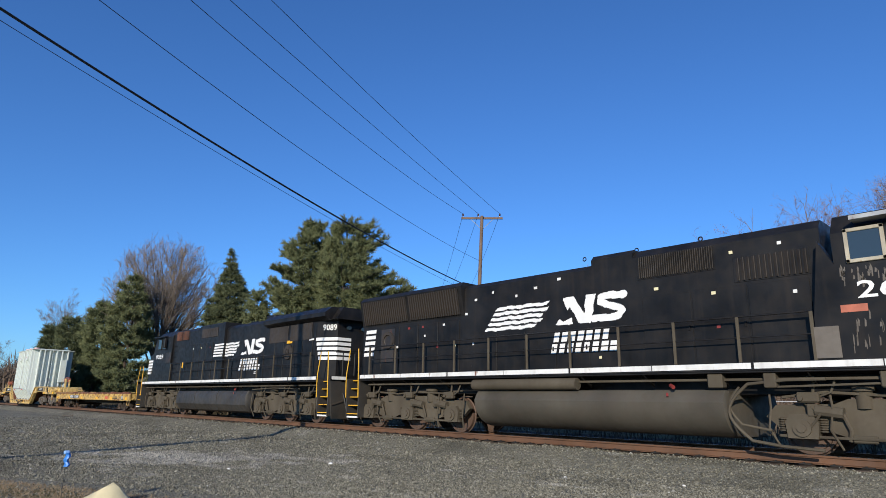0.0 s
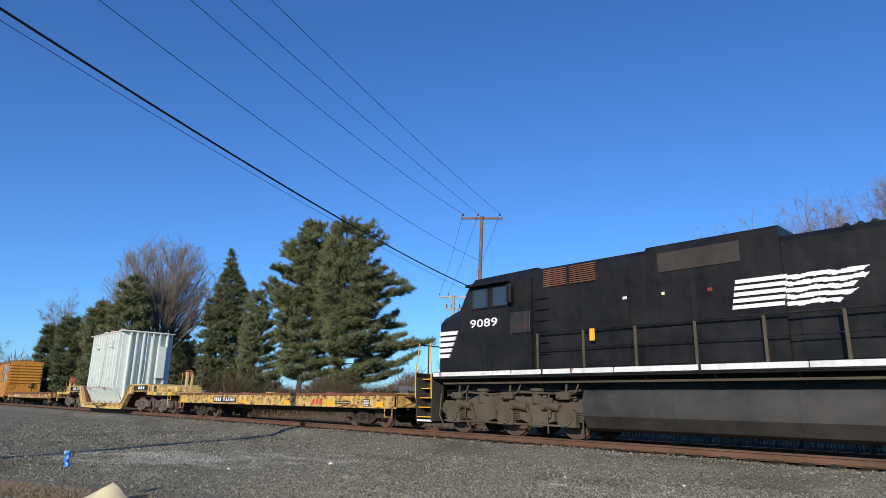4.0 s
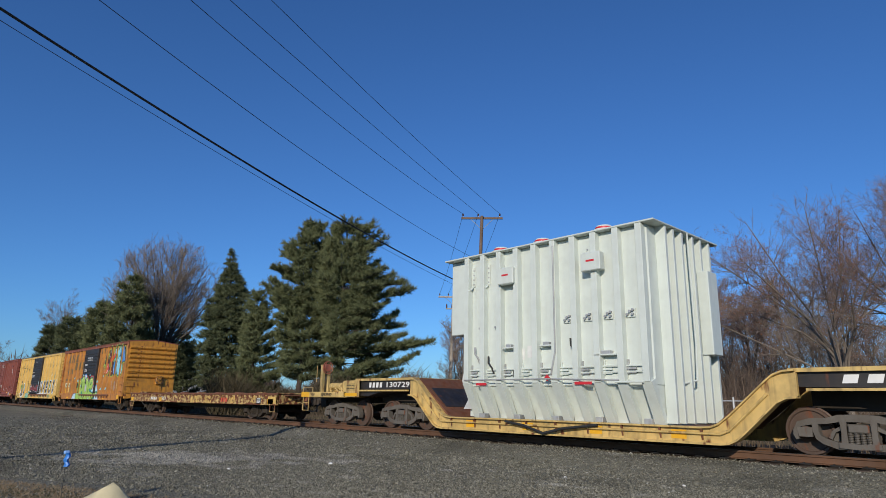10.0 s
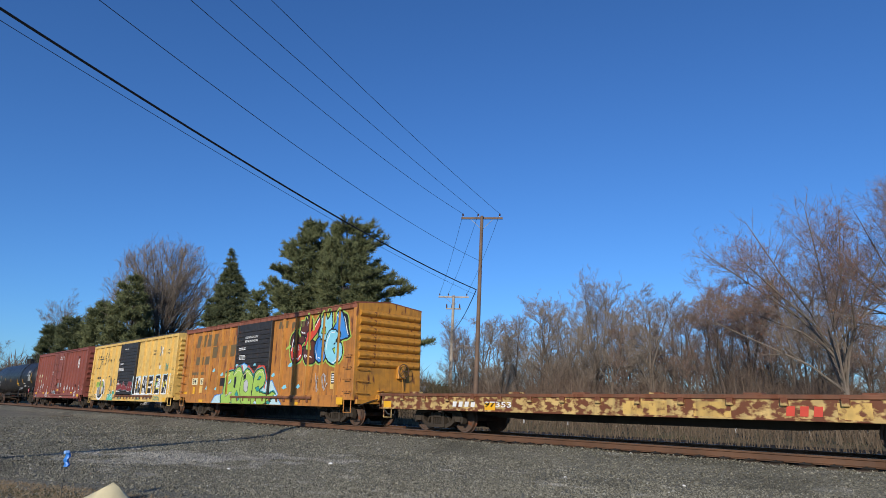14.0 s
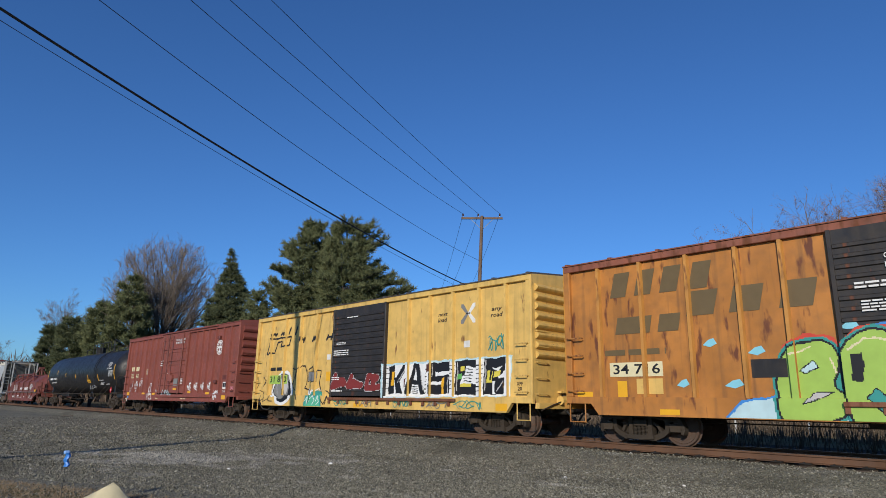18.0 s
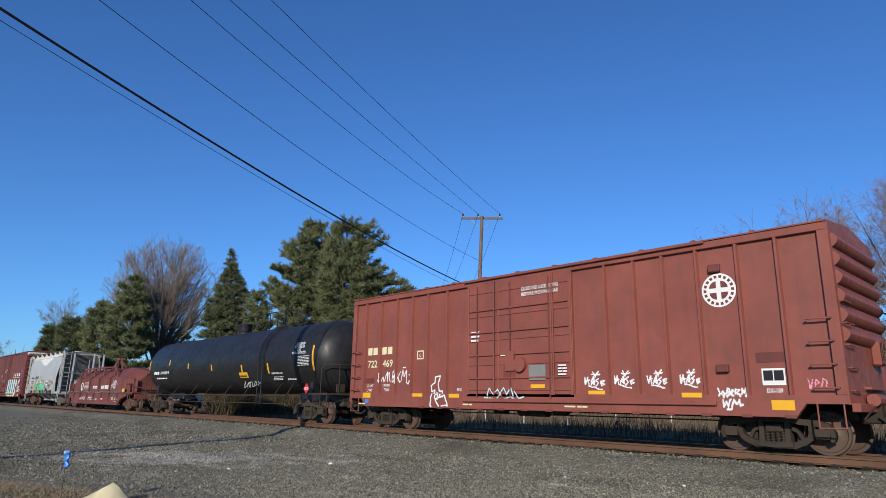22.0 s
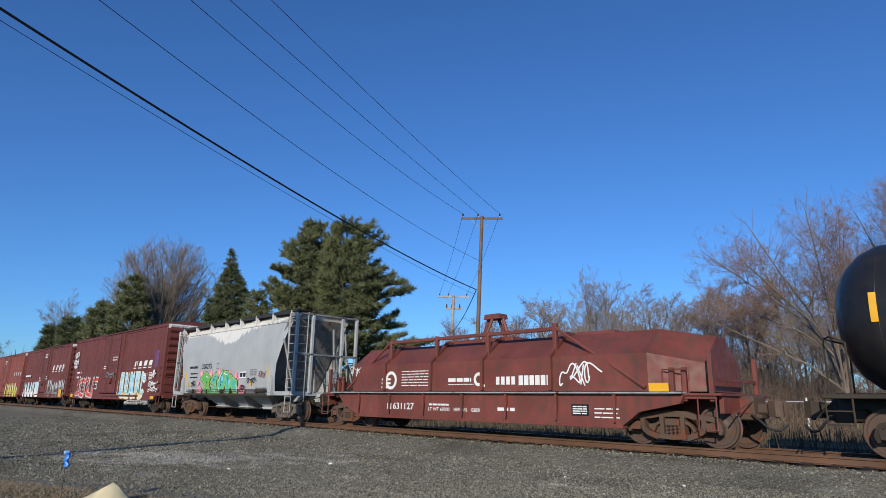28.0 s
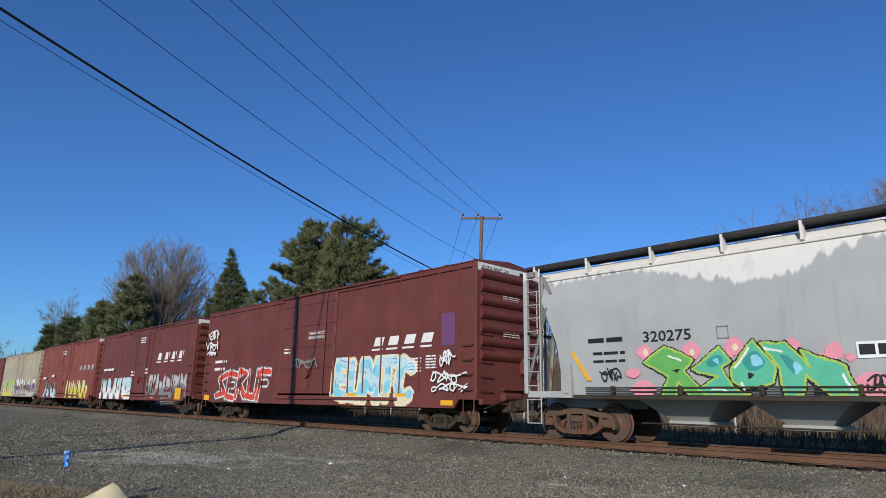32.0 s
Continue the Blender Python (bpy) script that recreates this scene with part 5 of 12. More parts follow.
def build_brush():
    """Bare undergrowth of the wood, and dry weeds along the far side of the track."""
    rs = np.random.RandomState(21)
    rnd = random.Random(21)
    for near, far, n, lo, hi, wid, mat in ((44, 75, 20000, 0.8, 4.8, 0.015, "brush"), (75, 125, 28000, 1.2, 7.8, 0.030, "brush"), (125, 200, 15000, 2.0, 11.0, 0.085, "farbrush")):
        stems_over(rs, "undergrowth", n, 735, 1660, near, far,
                   lambda px, u: (lo + (hi - lo) * u) * (0.75 + 0.3 * np.sin(px * 0.03 + near) * np.sin(px * 0.011)) * np.clip((px - 690) / 150, 0.25, 1),
                   wid, mat, "tangled bare brown undergrowth of the wood", "undergrowth")
    stems_over(rs, "hedge", 16000, 380, 800, 49, 62, lambda px, u: (0.5 + 2.7 * u) * (0.75 + 0.35 * np.sin(px * 0.05) * np.sin(px * 0.019)), 0.034, "hedge", "low tangled hedge at the feet of the pines", "hedge", 0.35)
    stems_over(rs, "far_wood", 24000, -90, 830, 150, 230, lambda px, u: (2.0 + 7.5 * u) * (0.7 + 0.3 * np.sin(px * 0.045)), 0.2, "farbrush", "far grey-brown bare wood on the horizon", "wood")
    v, f = [], []
    for k in range(24000):
        x = rnd.uniform(-95, 6)
        y = 19.5 + 20 * rnd.random()
        h = rnd.uniform(0.25, 0.95) * min(1.0, 0.4 + (y - 19.5) * 0.09) * (1.5 if noise.noise((x * 0.3, y * 0.3, 7)) > 0.1 else 0.7)
        z = ground_z(x, y)
        lx, ly, w = rnd.gauss(0, 0.2) * h, rnd.gauss(0, 0.2) * h, rnd.uniform(0.010, 0.024)
        n0 = len(v)
        v += [(x - w, y, z), (x + w, y, z), (x + lx, y + ly, z + h)]
        f.append((n0, n0 + 1, n0 + 2))
    me = bpy.data.meshes.new("dry_weeds")
    me.from_pydata(v, [], f)
    me.materials.append(M["weed"])
    tagged(new("dry_weeds", me), "dry brown weeds along the far side of the track", "weeds", kind="stuff")
    v, f = [], []
    for k in range(9000):
        x = rnd.uniform(-17, -6.5)
        edge = 1.6 + max(0, x + 13) * 0.42
        y = edge + 0.4 - abs(rnd.gauss(0, 1.2))
        h = rnd.uniform(0.015, 0.055)
        z = ground_z(x, y)
        lx, ly, w = rnd.gauss(0, 1.0) * h, rnd.gauss(0, 1.0) * h, rnd.uniform(0.002, 0.006)
        n0 = len(v)
        v += [(x - w, y - w, z), (x + w, y + w, z), (x + lx, y + ly, z + h)]
        f.append((n0, n0 + 1, n0 + 2))
    me = bpy.data.meshes.new("dry_grass")
    me.from_pydata(v, [], f)
    me.materials.append(M["drygrass"])
    tagged(new("dry_grass", me), "short dry straw-coloured grass at the lot's edge", "grass", kind="stuff")


build_brush()

# ---- freight cars ----
SIDE = -1.6


def underframe(car, x0, x1, mat="gear", z=0.95, tank=True):
    """Centre sill, crossbearers and brake gear beneath a car."""
    g = G()
    g.box(x0 + 0.2, x1 - 0.2, -0.22, 0.22, z - 0.35, z + 0.05)
    xm = (x0 + x1) / 2
    for k in range(7):
        x = x0 + 2.9 + (x1 - x0 - 5.8) * k / 6
        g.box(x - 0.05, x + 0.05, -1.4, 1.4, z - 0.12, z + 0.05)
    part("centre_sill", g, mat, car)
    if tank:
        b = G()
        b.cyl((xm - 0.6, -0.75, z - 0.28), (xm + 0.35, -0.75, z - 0.28), 0.2, 12)
        part("brake_reservoir", b, mat, car)
        part("brake_cylinder", G().cyl((xm + 0.55, -0.75, z - 0.28), (xm + 1.0, -0.75, z - 0.28), 0.13, 10), mat, car)
        part("control_valve", G().box(xm - 1.5, xm - 1.1, -0.95, -0.65, z - 0.42, z - 0.12, 0.03), mat, car)
        r = G()
        r.tube([(x0 + 1.8, -0.35, z - 0.42), (xm - 0.8, -0.5, z - 0.42), (xm + 1.0, -0.5, z - 0.42), (x1 - 1.8, -0.35, z - 0.42)], 0.016, 5)
        part("brake_rod", r, mat, car)
        part("train_pipe", G().tube([(x0 + 0.4, -0.9, z - 0.3), (x1 - 0.4, -0.9, z - 0.3)], 0.02, 5), mat, car)


def boxcar(label, X0, X1, mat, ztop, zsill, posts, door, roofmat="roof", endmat=None, doormat=None, doorstyle="slide", inset=1.7, r=0.42, ridge=0.16, pw=0.11, pd=0.07,
           gearmat="gear", endribs=8, sillz=None, chord=None, whiteend=False, postmat=None):
    """A boxcar from X0 to X1 along the train, with outside posts, door, ribbed ends, roof and running gear."""
    xc = (X0 + X1) / 2
    car = vehicle("boxcar", label, "boxcar", xc)
    L = (X1 - X0) / 2
    endmat = endmat or mat
    sillz = sillz if sillz is not None else zsill
    da, db = door[0] - xc, door[1] - xc
    SKIN[car.name] = (pd, zsill + 0.42, ztop - 0.16, [p - xc for p in posts], pw, da, db)
    body = G()
    body.box(-L, L, SIDE + pd, -SIDE - pd, zsill + 0.25, ztop, 0.02)
    part("body", body, mat, car)
    for s in (-1, 1):
        q = G()
        yo, yi = s * 1.6, s * (1.6 - pd - 0.02)
        q.prism([(-L + 0.9, zsill), (L - 0.9, zsill), (L - 0.7, zsill + 0.26), (L, zsill + 0.26), (L, zsill + 0.42), (-L, zsill + 0.42), (-L, zsill + 0.26), (-L + 0.7, zsill + 0.26)], "y", min(yo, yi), max(yo, yi))
        part("side_sill", q, mat, car)
        q = G()
        q.box(-L, L, min(yo, yi), max(yo, yi), ztop - 0.16, ztop + 0.005, 0.01)
        part("top_chord", q, chord or mat, car)
        for e in (-1, 1):
            q = G()
            xa, xb = sorted((e * L, e * (L - 0.17)))
            q.box(xa, xb, min(yo, yi), max(yo, yi), zsill + 0.42, ztop - 0.16, 0.01)
            part("corner_post", q, mat, car)
    h0, h1 = zsill + 0.42, ztop - 0.16
    pm = G().prism([(-pw / 2, 0), (-pw / 2 + 0.02, -pd), (pw / 2 - 0.02, -pd), (pw / 2, 0)], "z", h0, h1).mesh("side_post")
    for p in posts:
        part("side_post", pm, postmat or mat, car, at=(p - xc, SIDE + pd, 0))
        part("side_post", pm, mat, car, at=(p - xc, -SIDE - pd, 0), turn=math.pi)
    # doors
    dm = doormat or mat
    for s in (-1, 1):
        def Y(a, b):
            return (s * a, s * b) if s * a < s * b else (s * b, s * a)
        d = G()
        y0, y1 = Y(1.6, 1.6 - pd - 0.01)
        d.box(da, db, y0, y1, zsill + 0.34, ztop - 0.14, 0.008)
        dr = part("door", d, dm, car, "black corrugated sliding door" if doorstyle == "slide" else "framed plug door")
        if doorstyle == "slide":
            n = 14
            rib = MESH.setdefault(("drib", round(db - da, 2)), None)
            if rib is None:
                rib = G().prism([(-0.05, 0), (-0.03, -0.035), (0.03, -0.035), (0.05, 0)][::-1], "x", 0.09, db - da - 0.09).mesh("door_rib")
                v = [(p.co.x, p.co.z, p.co.y) for p in rib.vertices]
                for p, q in zip(rib.vertices, v):
                    p.co = q
                MESH["drib", round(db - da, 2)] = rib
            for k in range(n):
                z = zsill + 0.62 + (ztop - zsill - 1.1) * k / (n - 1)
                part("door_rib", rib, dm, dr, at=(da if s < 0 else db, s * 1.6, z), turn=0 if s < 0 else math.pi)
            for x in (da + 0.04, db - 0.04):
                y0, y1 = Y(1.635, 1.59)
                part("door_edge", G().box(x - 0.04, x + 0.04, y0, y1, zsill + 0.34, ztop - 0.14, 0.008), dm, dr)
            q = G()
            y0, y1 = Y(1.70, 1.63)
            q.box(da - 0.05, db + (db - da) + 0.3, y0, y1, zsill + 0.27, zsill + 0.36, 0.01)
            part("door_track", q, "rustdeck", car)
            for k in range(12):
                x = da + (2 * (db - da)) * k / 11
                y0, y1 = Y(1.66, 1.58)
                part("door_track_bracket", G().box(x - 0.05, x + 0.05, y0, y1, zsill + 0.14, zsill + 0.3, 0.01), "rustdeck", car)
        else:
            q = G()
            yo = 1.635
            for x in (da + 0.06, da + (db - da) * 0.33, db - (db - da) * 0.18, db - 0.05):
                y0, y1 = Y(yo, 1.59)
                q.box(x - 0.035, x + 0.035, y0, y1, zsill + 0.4, ztop - 0.2, 0.008)
            for k in range(5):
                z = zsill + 0.55 + (ztop - zsill - 0.95) * k / 4
                y0, y1 = Y(yo - 0.012, 1.59)
                q.box(da + 0.05, db - 0.05, y0, y1, z - 0.035, z + 0.035, 0.006)
            part("door_frame", q, dm, dr)
            q = G()
            for x in (da + (db - da) * 0.30, db - (db - da) * 0.15):
                q.cyl((x, s * 1.67, zsill + 0.4), (x, s * 1.67, ztop - 0.1), 0.022, 7)
            q.cyl((da + (db - da) * 0.55, s * 1.62, zsill + 1.2), (da + (db - da) * 0.55, s * 1.72, zsill + 1.2), 0.2, 14)
            part("lock_rod", q, dm, dr)
            q = G()
            y0, y1 = Y(1.68, 1.6)
            q.box(da - 0.1, db + (db - da) * 0.95, y0, y1, zsill + 0.2, zsill + 0.30, 0.01)
            q.box(da - 0.1, db + (db - da) * 0.95, y0, y1, ztop - 0.05, ztop + 0.02, 0.01)
            part("door_track", q, dm, car)
    # ends
    rh = 0.40 * (ztop - 0.35 - zsill - 1.55) / (endribs - 1)
    er = G().prism([(0, -rh), (0.05, -rh * 0.8), (0.105, -rh * 0.32), (0.12, 0), (0.105, rh * 0.32), (0.05, rh * 0.8), (0, rh)], "y", -1.44, 1.44).mesh("end_rib")
    for e in (-1, 1):
        q = G()
        xa, xb = sorted((e * L, e * (L + 0.03)))
        q.prism([(-1.58, zsill + 0.25), (1.58, zsill + 0.25), (1.58, ztop), (0, ztop + ridge), (-1.58, ztop)], "x", xa, xb)
        ep = part("end_panel", q, endmat, car)
        for k in range(endribs):
            z = zsill + 1.55 + (ztop - 0.35 - zsill - 1.55) * k / (endribs - 1)
            part("end_rib", er, endmat, ep, at=(e * (L + 0.028), 0, z), turn=0 if e > 0 else math.pi)
        if whiteend:
            q = G()
            xa, xb = sorted((e * (L + 0.03), e * (L + 0.036)))
            q.box(xa, xb, -1.56, 1.56, ztop - 0.27, ztop - 0.02)
            part("white_band", q, "offwhite", ep, "white painted band")
        q = G()
        xa, xb = sorted((e * (L + 0.02), e * (L + 0.16)))
        q.box(xa, xb, -1.5, 1.5, zsill + 0.12, zsill + 0.28, 0.01)
        q.box(xa, xb, -0.5, 0.9, zsill + 0.55, zsill + 0.60)
        part("end_sill", q, endmat, car)
        key = ("endgrab", e, endmat)
        if key not in MESH:
            MESH[key] = G().tube([(0, -1.45, 0), (e * 0.09, -1.45, 0), (e * 0.09, -0.98, 0), (0, -0.98, 0)], 0.014, 5).mesh("end_grab_iron")
        for k in range(5):
            part("end_grab_iron", MESH[key], endmat, car, at=(e * (L + 0.02), 0, zsill + 0.5 + k * 0.42))
        ladder(car, e * (L - 0.10) - (0.0 if e < 0 else 0.42), e * (L - 0.10) + (0.42 if e < 0 else 0.0), zsill + 0.55, zsill + 0.55 + 1.3, 4, SIDE, mat)
        st = G()
        x = e * (L - 0.3)
        st.tube([(x - 0.22, SIDE + 0.02, zsill + 0.3), (x - 0.22, SIDE + 0.02, zsill - 0.18), (x + 0.22, SIDE + 0.02, zsill - 0.18), (x + 0.22, SIDE + 0.02, zsill + 0.3)], 0.016, 6)
        part("stirrup_step", st, mat, car)
        if e > 0:
            bw = G()
            bw.lathe([(0.25, -0.012), (0.27, 0.0), (0.25, 0.012), (0.235, 0.0), (0.25, -0.012)], (L + 0.26, 0.55, zsill + 1.35), "x", 20)
            for k in range(5):
                a = k * 1.2566
                bw.cyl((L + 0.26, 0.55, zsill + 1.35), (L + 0.26, 0.55 + 0.25 * math.cos(a), zsill + 1.35 + 0.25 * math.sin(a)), 0.012, 5)
            bw.cyl((L, 0.55, zsill + 1.35), (L + 0.28, 0.55, zsill + 1.35), 0.03, 8)
            part("hand_brake_wheel", bw, "rustgear", car)
            bh = G()
            bh.box(L + 0.03, L + 0.2, 0.35, 0.75, zsill + 1.05, zsill + 1.55, 0.03)
            part("hand_brake_housing", bh, endmat, car)
            part("brake_chain_rod", G().tube([(L + 0.15, 0.6, zsill + 1.05), (L + 0.15, 0.6, zsill + 0.1)], 0.015, 5), endmat, car)
            part("retainer_valve", G().cyl((L + 0.18, -0.6, zsill + 0.35), (L + 0.18, 0.1, zsill + 0.35), 0.12, 10), endmat, car)
        coupler(car, e * (L + 0.14), e, gearmat)
    # roof
    q = G()
    q.prism([(-1.63, ztop), (1.63, ztop), (1.63, ztop + 0.03), (0, ztop + ridge + 0.03), (-1.63, ztop + 0.03)], "x", -L - 0.02, L + 0.02)
    rf = part("roof", q, roofmat, car)
    seam = MESH.get(("seam", ridge))
    if seam is None:
        seam = G().prism([(-1.62, 0.028), (0, ridge + 0.028), (1.62, 0.028), (1.62, 0.065), (0, ridge + 0.065), (-1.62, 0.065)], "x", -0.04, 0.04).mesh("roof_seam")
        MESH["seam", ridge] = seam
    key = ("seam", ridge, roofmat)
    if key not in MESH:
        MESH[key] = seam.copy()
        MESH[key].materials.append(M[roofmat])
    n = int(2 * L / 1.25)
    for k in range(n + 1):
        part("roof_seam", MESH[key], roofmat, rf, at=(-L + 0.1 + (2 * L - 0.2) * k / n, 0, ztop))
    underframe(car, -L, L, gearmat, zsill + 0.3)
    for e in (-1, 1):
        truck(car, e * (L - inset), 1.73, r, gearmat)
    return car, xc


def logo_stripe(car, x0, x1, z0, z1, n, mat="white", slant=0.2, y=-1.606):
    """A plain mark of slanted bars."""
    g = G()
    y = skin(car, (x0 + x1) / 2, (z0 + z1) / 2, y)
    dz = (z1 - z0) / n
    for k in range(n):
        a, b = z0 + k * dz, z0 + (k + 0.62) * dz
        g.prism([(x0 + slant * (a - z0), a), (x1 + slant * (a - z0), a), (x1 + slant * (b - z0), b), (x0 + slant * (b - z0), b)], "y", y - 0.003, y)
    return part("emblem", g, mat, car)


def blocks(car, xs, z0, z1, mat, shear=0.0, y=-1.606, cut=0.35):
    """A brand mark as plain slanted blocks, one for each character."""
    g = G()
    y = skin(car, xs[0][0], (z0 + z1) / 2, y)
    d = shear * (z1 - z0)
    for a, b in xs:
        g.prism([(a, z0), (b, z0), (b + d, z1), (a + d, z1)], "y", y - 0.003, y)
    return part("emblem", g, mat, car)


# flat cars ------------------------------------------------------------------
def flatcar(label, X0, X1, mat, deckmat, pockets, truckx, seed):
    xc = (X0 + X1) / 2
    L = (X1 - X0) / 2
    car = vehicle("flatcar", label, "flatcar", xc)
    zt, zb = 1.13, 0.66
    g = G()
    g.box(-L, L, -1.5, 1.5, zt - 0.06, zt, 0.01)
    part("deck", g, deckmat, car, "rusted steel deck")
    rnd = random.Random(seed)
    for s in (-1, 1):
        y0, y1 = sorted((s * 1.52, s * 1.47))
        g = G()
        g.prism([(-L, zb + 0.05), (-L + 1.6, zb), (L - 1.6, zb), (L, zb + 0.05), (L, zt - 0.06), (-L, zt - 0.06)], "y", y0, y1)
        part("side_sill", g, mat, car)
        y0, y1 = sorted((s * 1.56, s * 1.46))
        g = G()
        g.box(-L, L, y0, y1, zt - 0.07, zt + 0.02, 0.012)
        part("deck_edge", g, deckmat, car)
        y0, y1 = sorted((s * 1.55, s * 1.49))
        g = G()
        g.box(-L, L, y0, y1, zb - 0.01, zb + 0.035, 0.008)
        part("sill_flange", g, mat, car)
        pk = G()
        a, b = sorted((s * 1.50, s * 1.60))
        pk.box(-0.07, 0.07, a, b, zt - 0.2, zt - 0.04, 0.012)
        pm = MESH.setdefault(("pocket", s, mat), pk.mesh("stake_pocket"))
        for p in pockets:
            part("stake_pocket", pm, mat, car, at=(p - xc, 0, 0))
        # winches and low humps along the deck edge
        for p in pockets[::2]:
            w = G()
            a, b = sorted((s * 1.2, s * 1.48))
            w.box(p - xc + 0.25, p - xc + 0.62, a, b, zt, zt + rnd.uniform(0.03, 0.08), 0.015)
            part("chain_hatch", w, deckmat if rnd.random() < 0.6 else mat, car)
    for e in (-1, 1):
        g = G()
        a, b = sorted((e * L, e * (L - 0.12)))
        g.box(a, b, -1.52, 1.52, zb + 0.03, zt + 0.03, 0.015)
        part("end_sill", g, mat, car)
        g = G()
        a, b = sorted((e * (L + 0.34), e * L))
        g.box(a, b, -0.35, 0.35, zb, zt - 0.12, 0.03)
        g.box(a, b, -1.2, 1.2, zt - 0.1, zt - 0.04, 0.01)
        part("draft_gear_box", g, deckmat, car)
        st = G()
        x = e * (L - 0.42)
        st.tube([(x - 0.2, -1.51, zb + 0.05), (x - 0.2, -1.51, zb - 0.28), (x + 0.2, -1.51, zb - 0.28), (x + 0.2, -1.51, zb + 0.05)], 0.018, 6)
        part("stirrup_step", st, mat, car)
        coupler(car, e * (L + 0.2), e)
        truck(car, truckx[0] - xc if e < 0 else truckx[1] - xc, 1.78, 0.42)
    g = G()
    g.prism([(-L + 0.3, 0.72), (-3.5, 0.44), (3.5, 0.44), (L - 0.3, 0.72), (L - 0.3, 1.06), (-L + 0.3, 1.06)], "y", -0.5, 0.5)
    part("centre_sill", g, "gear", car)
    g = G()
    for k in range(9):
        x = -L + 2 + (2 * L - 4) * k / 8
        g.box(x - 0.04, x + 0.04, -1.46, 1.46, 0.78, 1.06)
    part("crossbearer", g, "gear", car)
    return car, xc


FY = -1.526


def glyphs(car, x0, x1, z0, z1, n, mat, y):
    """Company marks as plain slanted bars, no letters."""
    d, h = (x1 - x0) / n, z1 - z0
    for k in range(n):
        a = x0 + d * k
        g = G()
        g.prism([(a, z0), (a + d * 0.62, z0), (a + d * 0.74, z1), (a + d * 0.12, z1)], "y", y - 0.003, y)
        part("emblem", g, mat, car)


f1, c1 = flatcar("yellow bulkhead-less flatcar with rusty edges, running empty", 40.95, 59.14, "ttx", "rustdeck", [43.0 + 1.17 * k for k in range(14)], (43.1, 56.8), 1)
for a, b, m in ((58.06, 58.45, "yellow"), (55.03, 55.5, "yellow"), (51.9, 52.35, "yellow"), (48.2, 48.6, "yellow"), (44.9, 45.3, "yellow"), (41.3, 41.75, "yellow")):
    plate(f1, "reflector_patch", a - c1, b - c1, 0.68, 0.86, m, FY)
for X in (42.8, 41.0):
    part("grab_hoop", G().tube([(X - c1, -1.35, 1.12), (X + 0.06 - c1, -1.35, 1.40), (X + 0.12 - c1, -1.35, 1.44), (X + 0.36 - c1, -1.35, 1.44), (X + 0.42 - c1, -1.35, 1.38), (X + 0.44 - c1, -1.35, 1.12)], 0.016, 6), "ttx", f1)
plate(f1, "number_panel", 45.2 - c1, 47.6 - c1, 0.72, 0.98, "g_black", FY)
text(f1, "93588", 46.85 - c1, 0.85, 0.17, "white", 1.25, y=FY - 0.006)
glyphs(f1, 45.3 - c1, 46.1 - c1, 0.765, 0.935, 4, "white", FY - 0.004)
glyphs(f1, 54.05 - c1, 54.78 - c1, 0.74, 0.93, 3, "g_red", FY - 0.002)
plate(f1, "data_panel", 57.33 - c1, 57.7 - c1, 0.70, 0.95, "g_black", FY)
bars(f1, 57.36 - c1, 57.67 - c1, 0.72, 0.93, 4, "white", FY - 0.004, 2)
bars(f1, 55.6 - c1, 56.6 - c1, 0.74, 0.9, 2, "g_black", FY, 3)
f2, c2 = flatcar("heavily rusted yellow flatcar running empty", -4.82, 13.31, "ttxrust", "rustdeck", [-3.6 + 1.05 * k for k in range(16)], (-2.4, 10.6), 2)
for a, b, m in ((12.45, 12.95, "yellow"), (-4.6, -4.2, "yellow"), (4.4, 5.5, "ttx"), (8.85, 9.4, "ttx"), (0.0, 0.4, "yellow"), (6.1, 6.9, "ttx"), (12.5, 13.2, "boxyellow"), (11.0, 11.3, "ttx")):
    plate(f2, "paint_patch", a - c2, b - c2, 0.69, 0.9 if m == "yellow" else 1.0, m, FY)
glyphs(f2, 7.95 - c2, 8.68 - c2, 0.74, 0.93, 3, "g_red", FY - 0.002)
plate(f2, "data_panel", 11.5 - c2, 11.9 - c2, 0.70, 0.95, "g_black", FY)
bars(f2, 11.53 - c2, 11.87 - c2, 0.72, 0.93, 4, "white", FY - 0.004, 4)
glyphs(f2, -1.3 - c2, -0.3 - c2, 0.77, 0.92, 4, "white", FY - 0.002)
text(f2, "97353", 0.5 - c2, 0.845, 0.15, "white", 1.0, y=FY - 0.003)

# heavy-duty depressed-centre car with a power transformer --------------------------------
hc = 27.45
heavy = vehicle("heavy_duty_flatcar", "yellow depressed-centre heavy-duty flatcar with four trucks", "flatcar", hc)


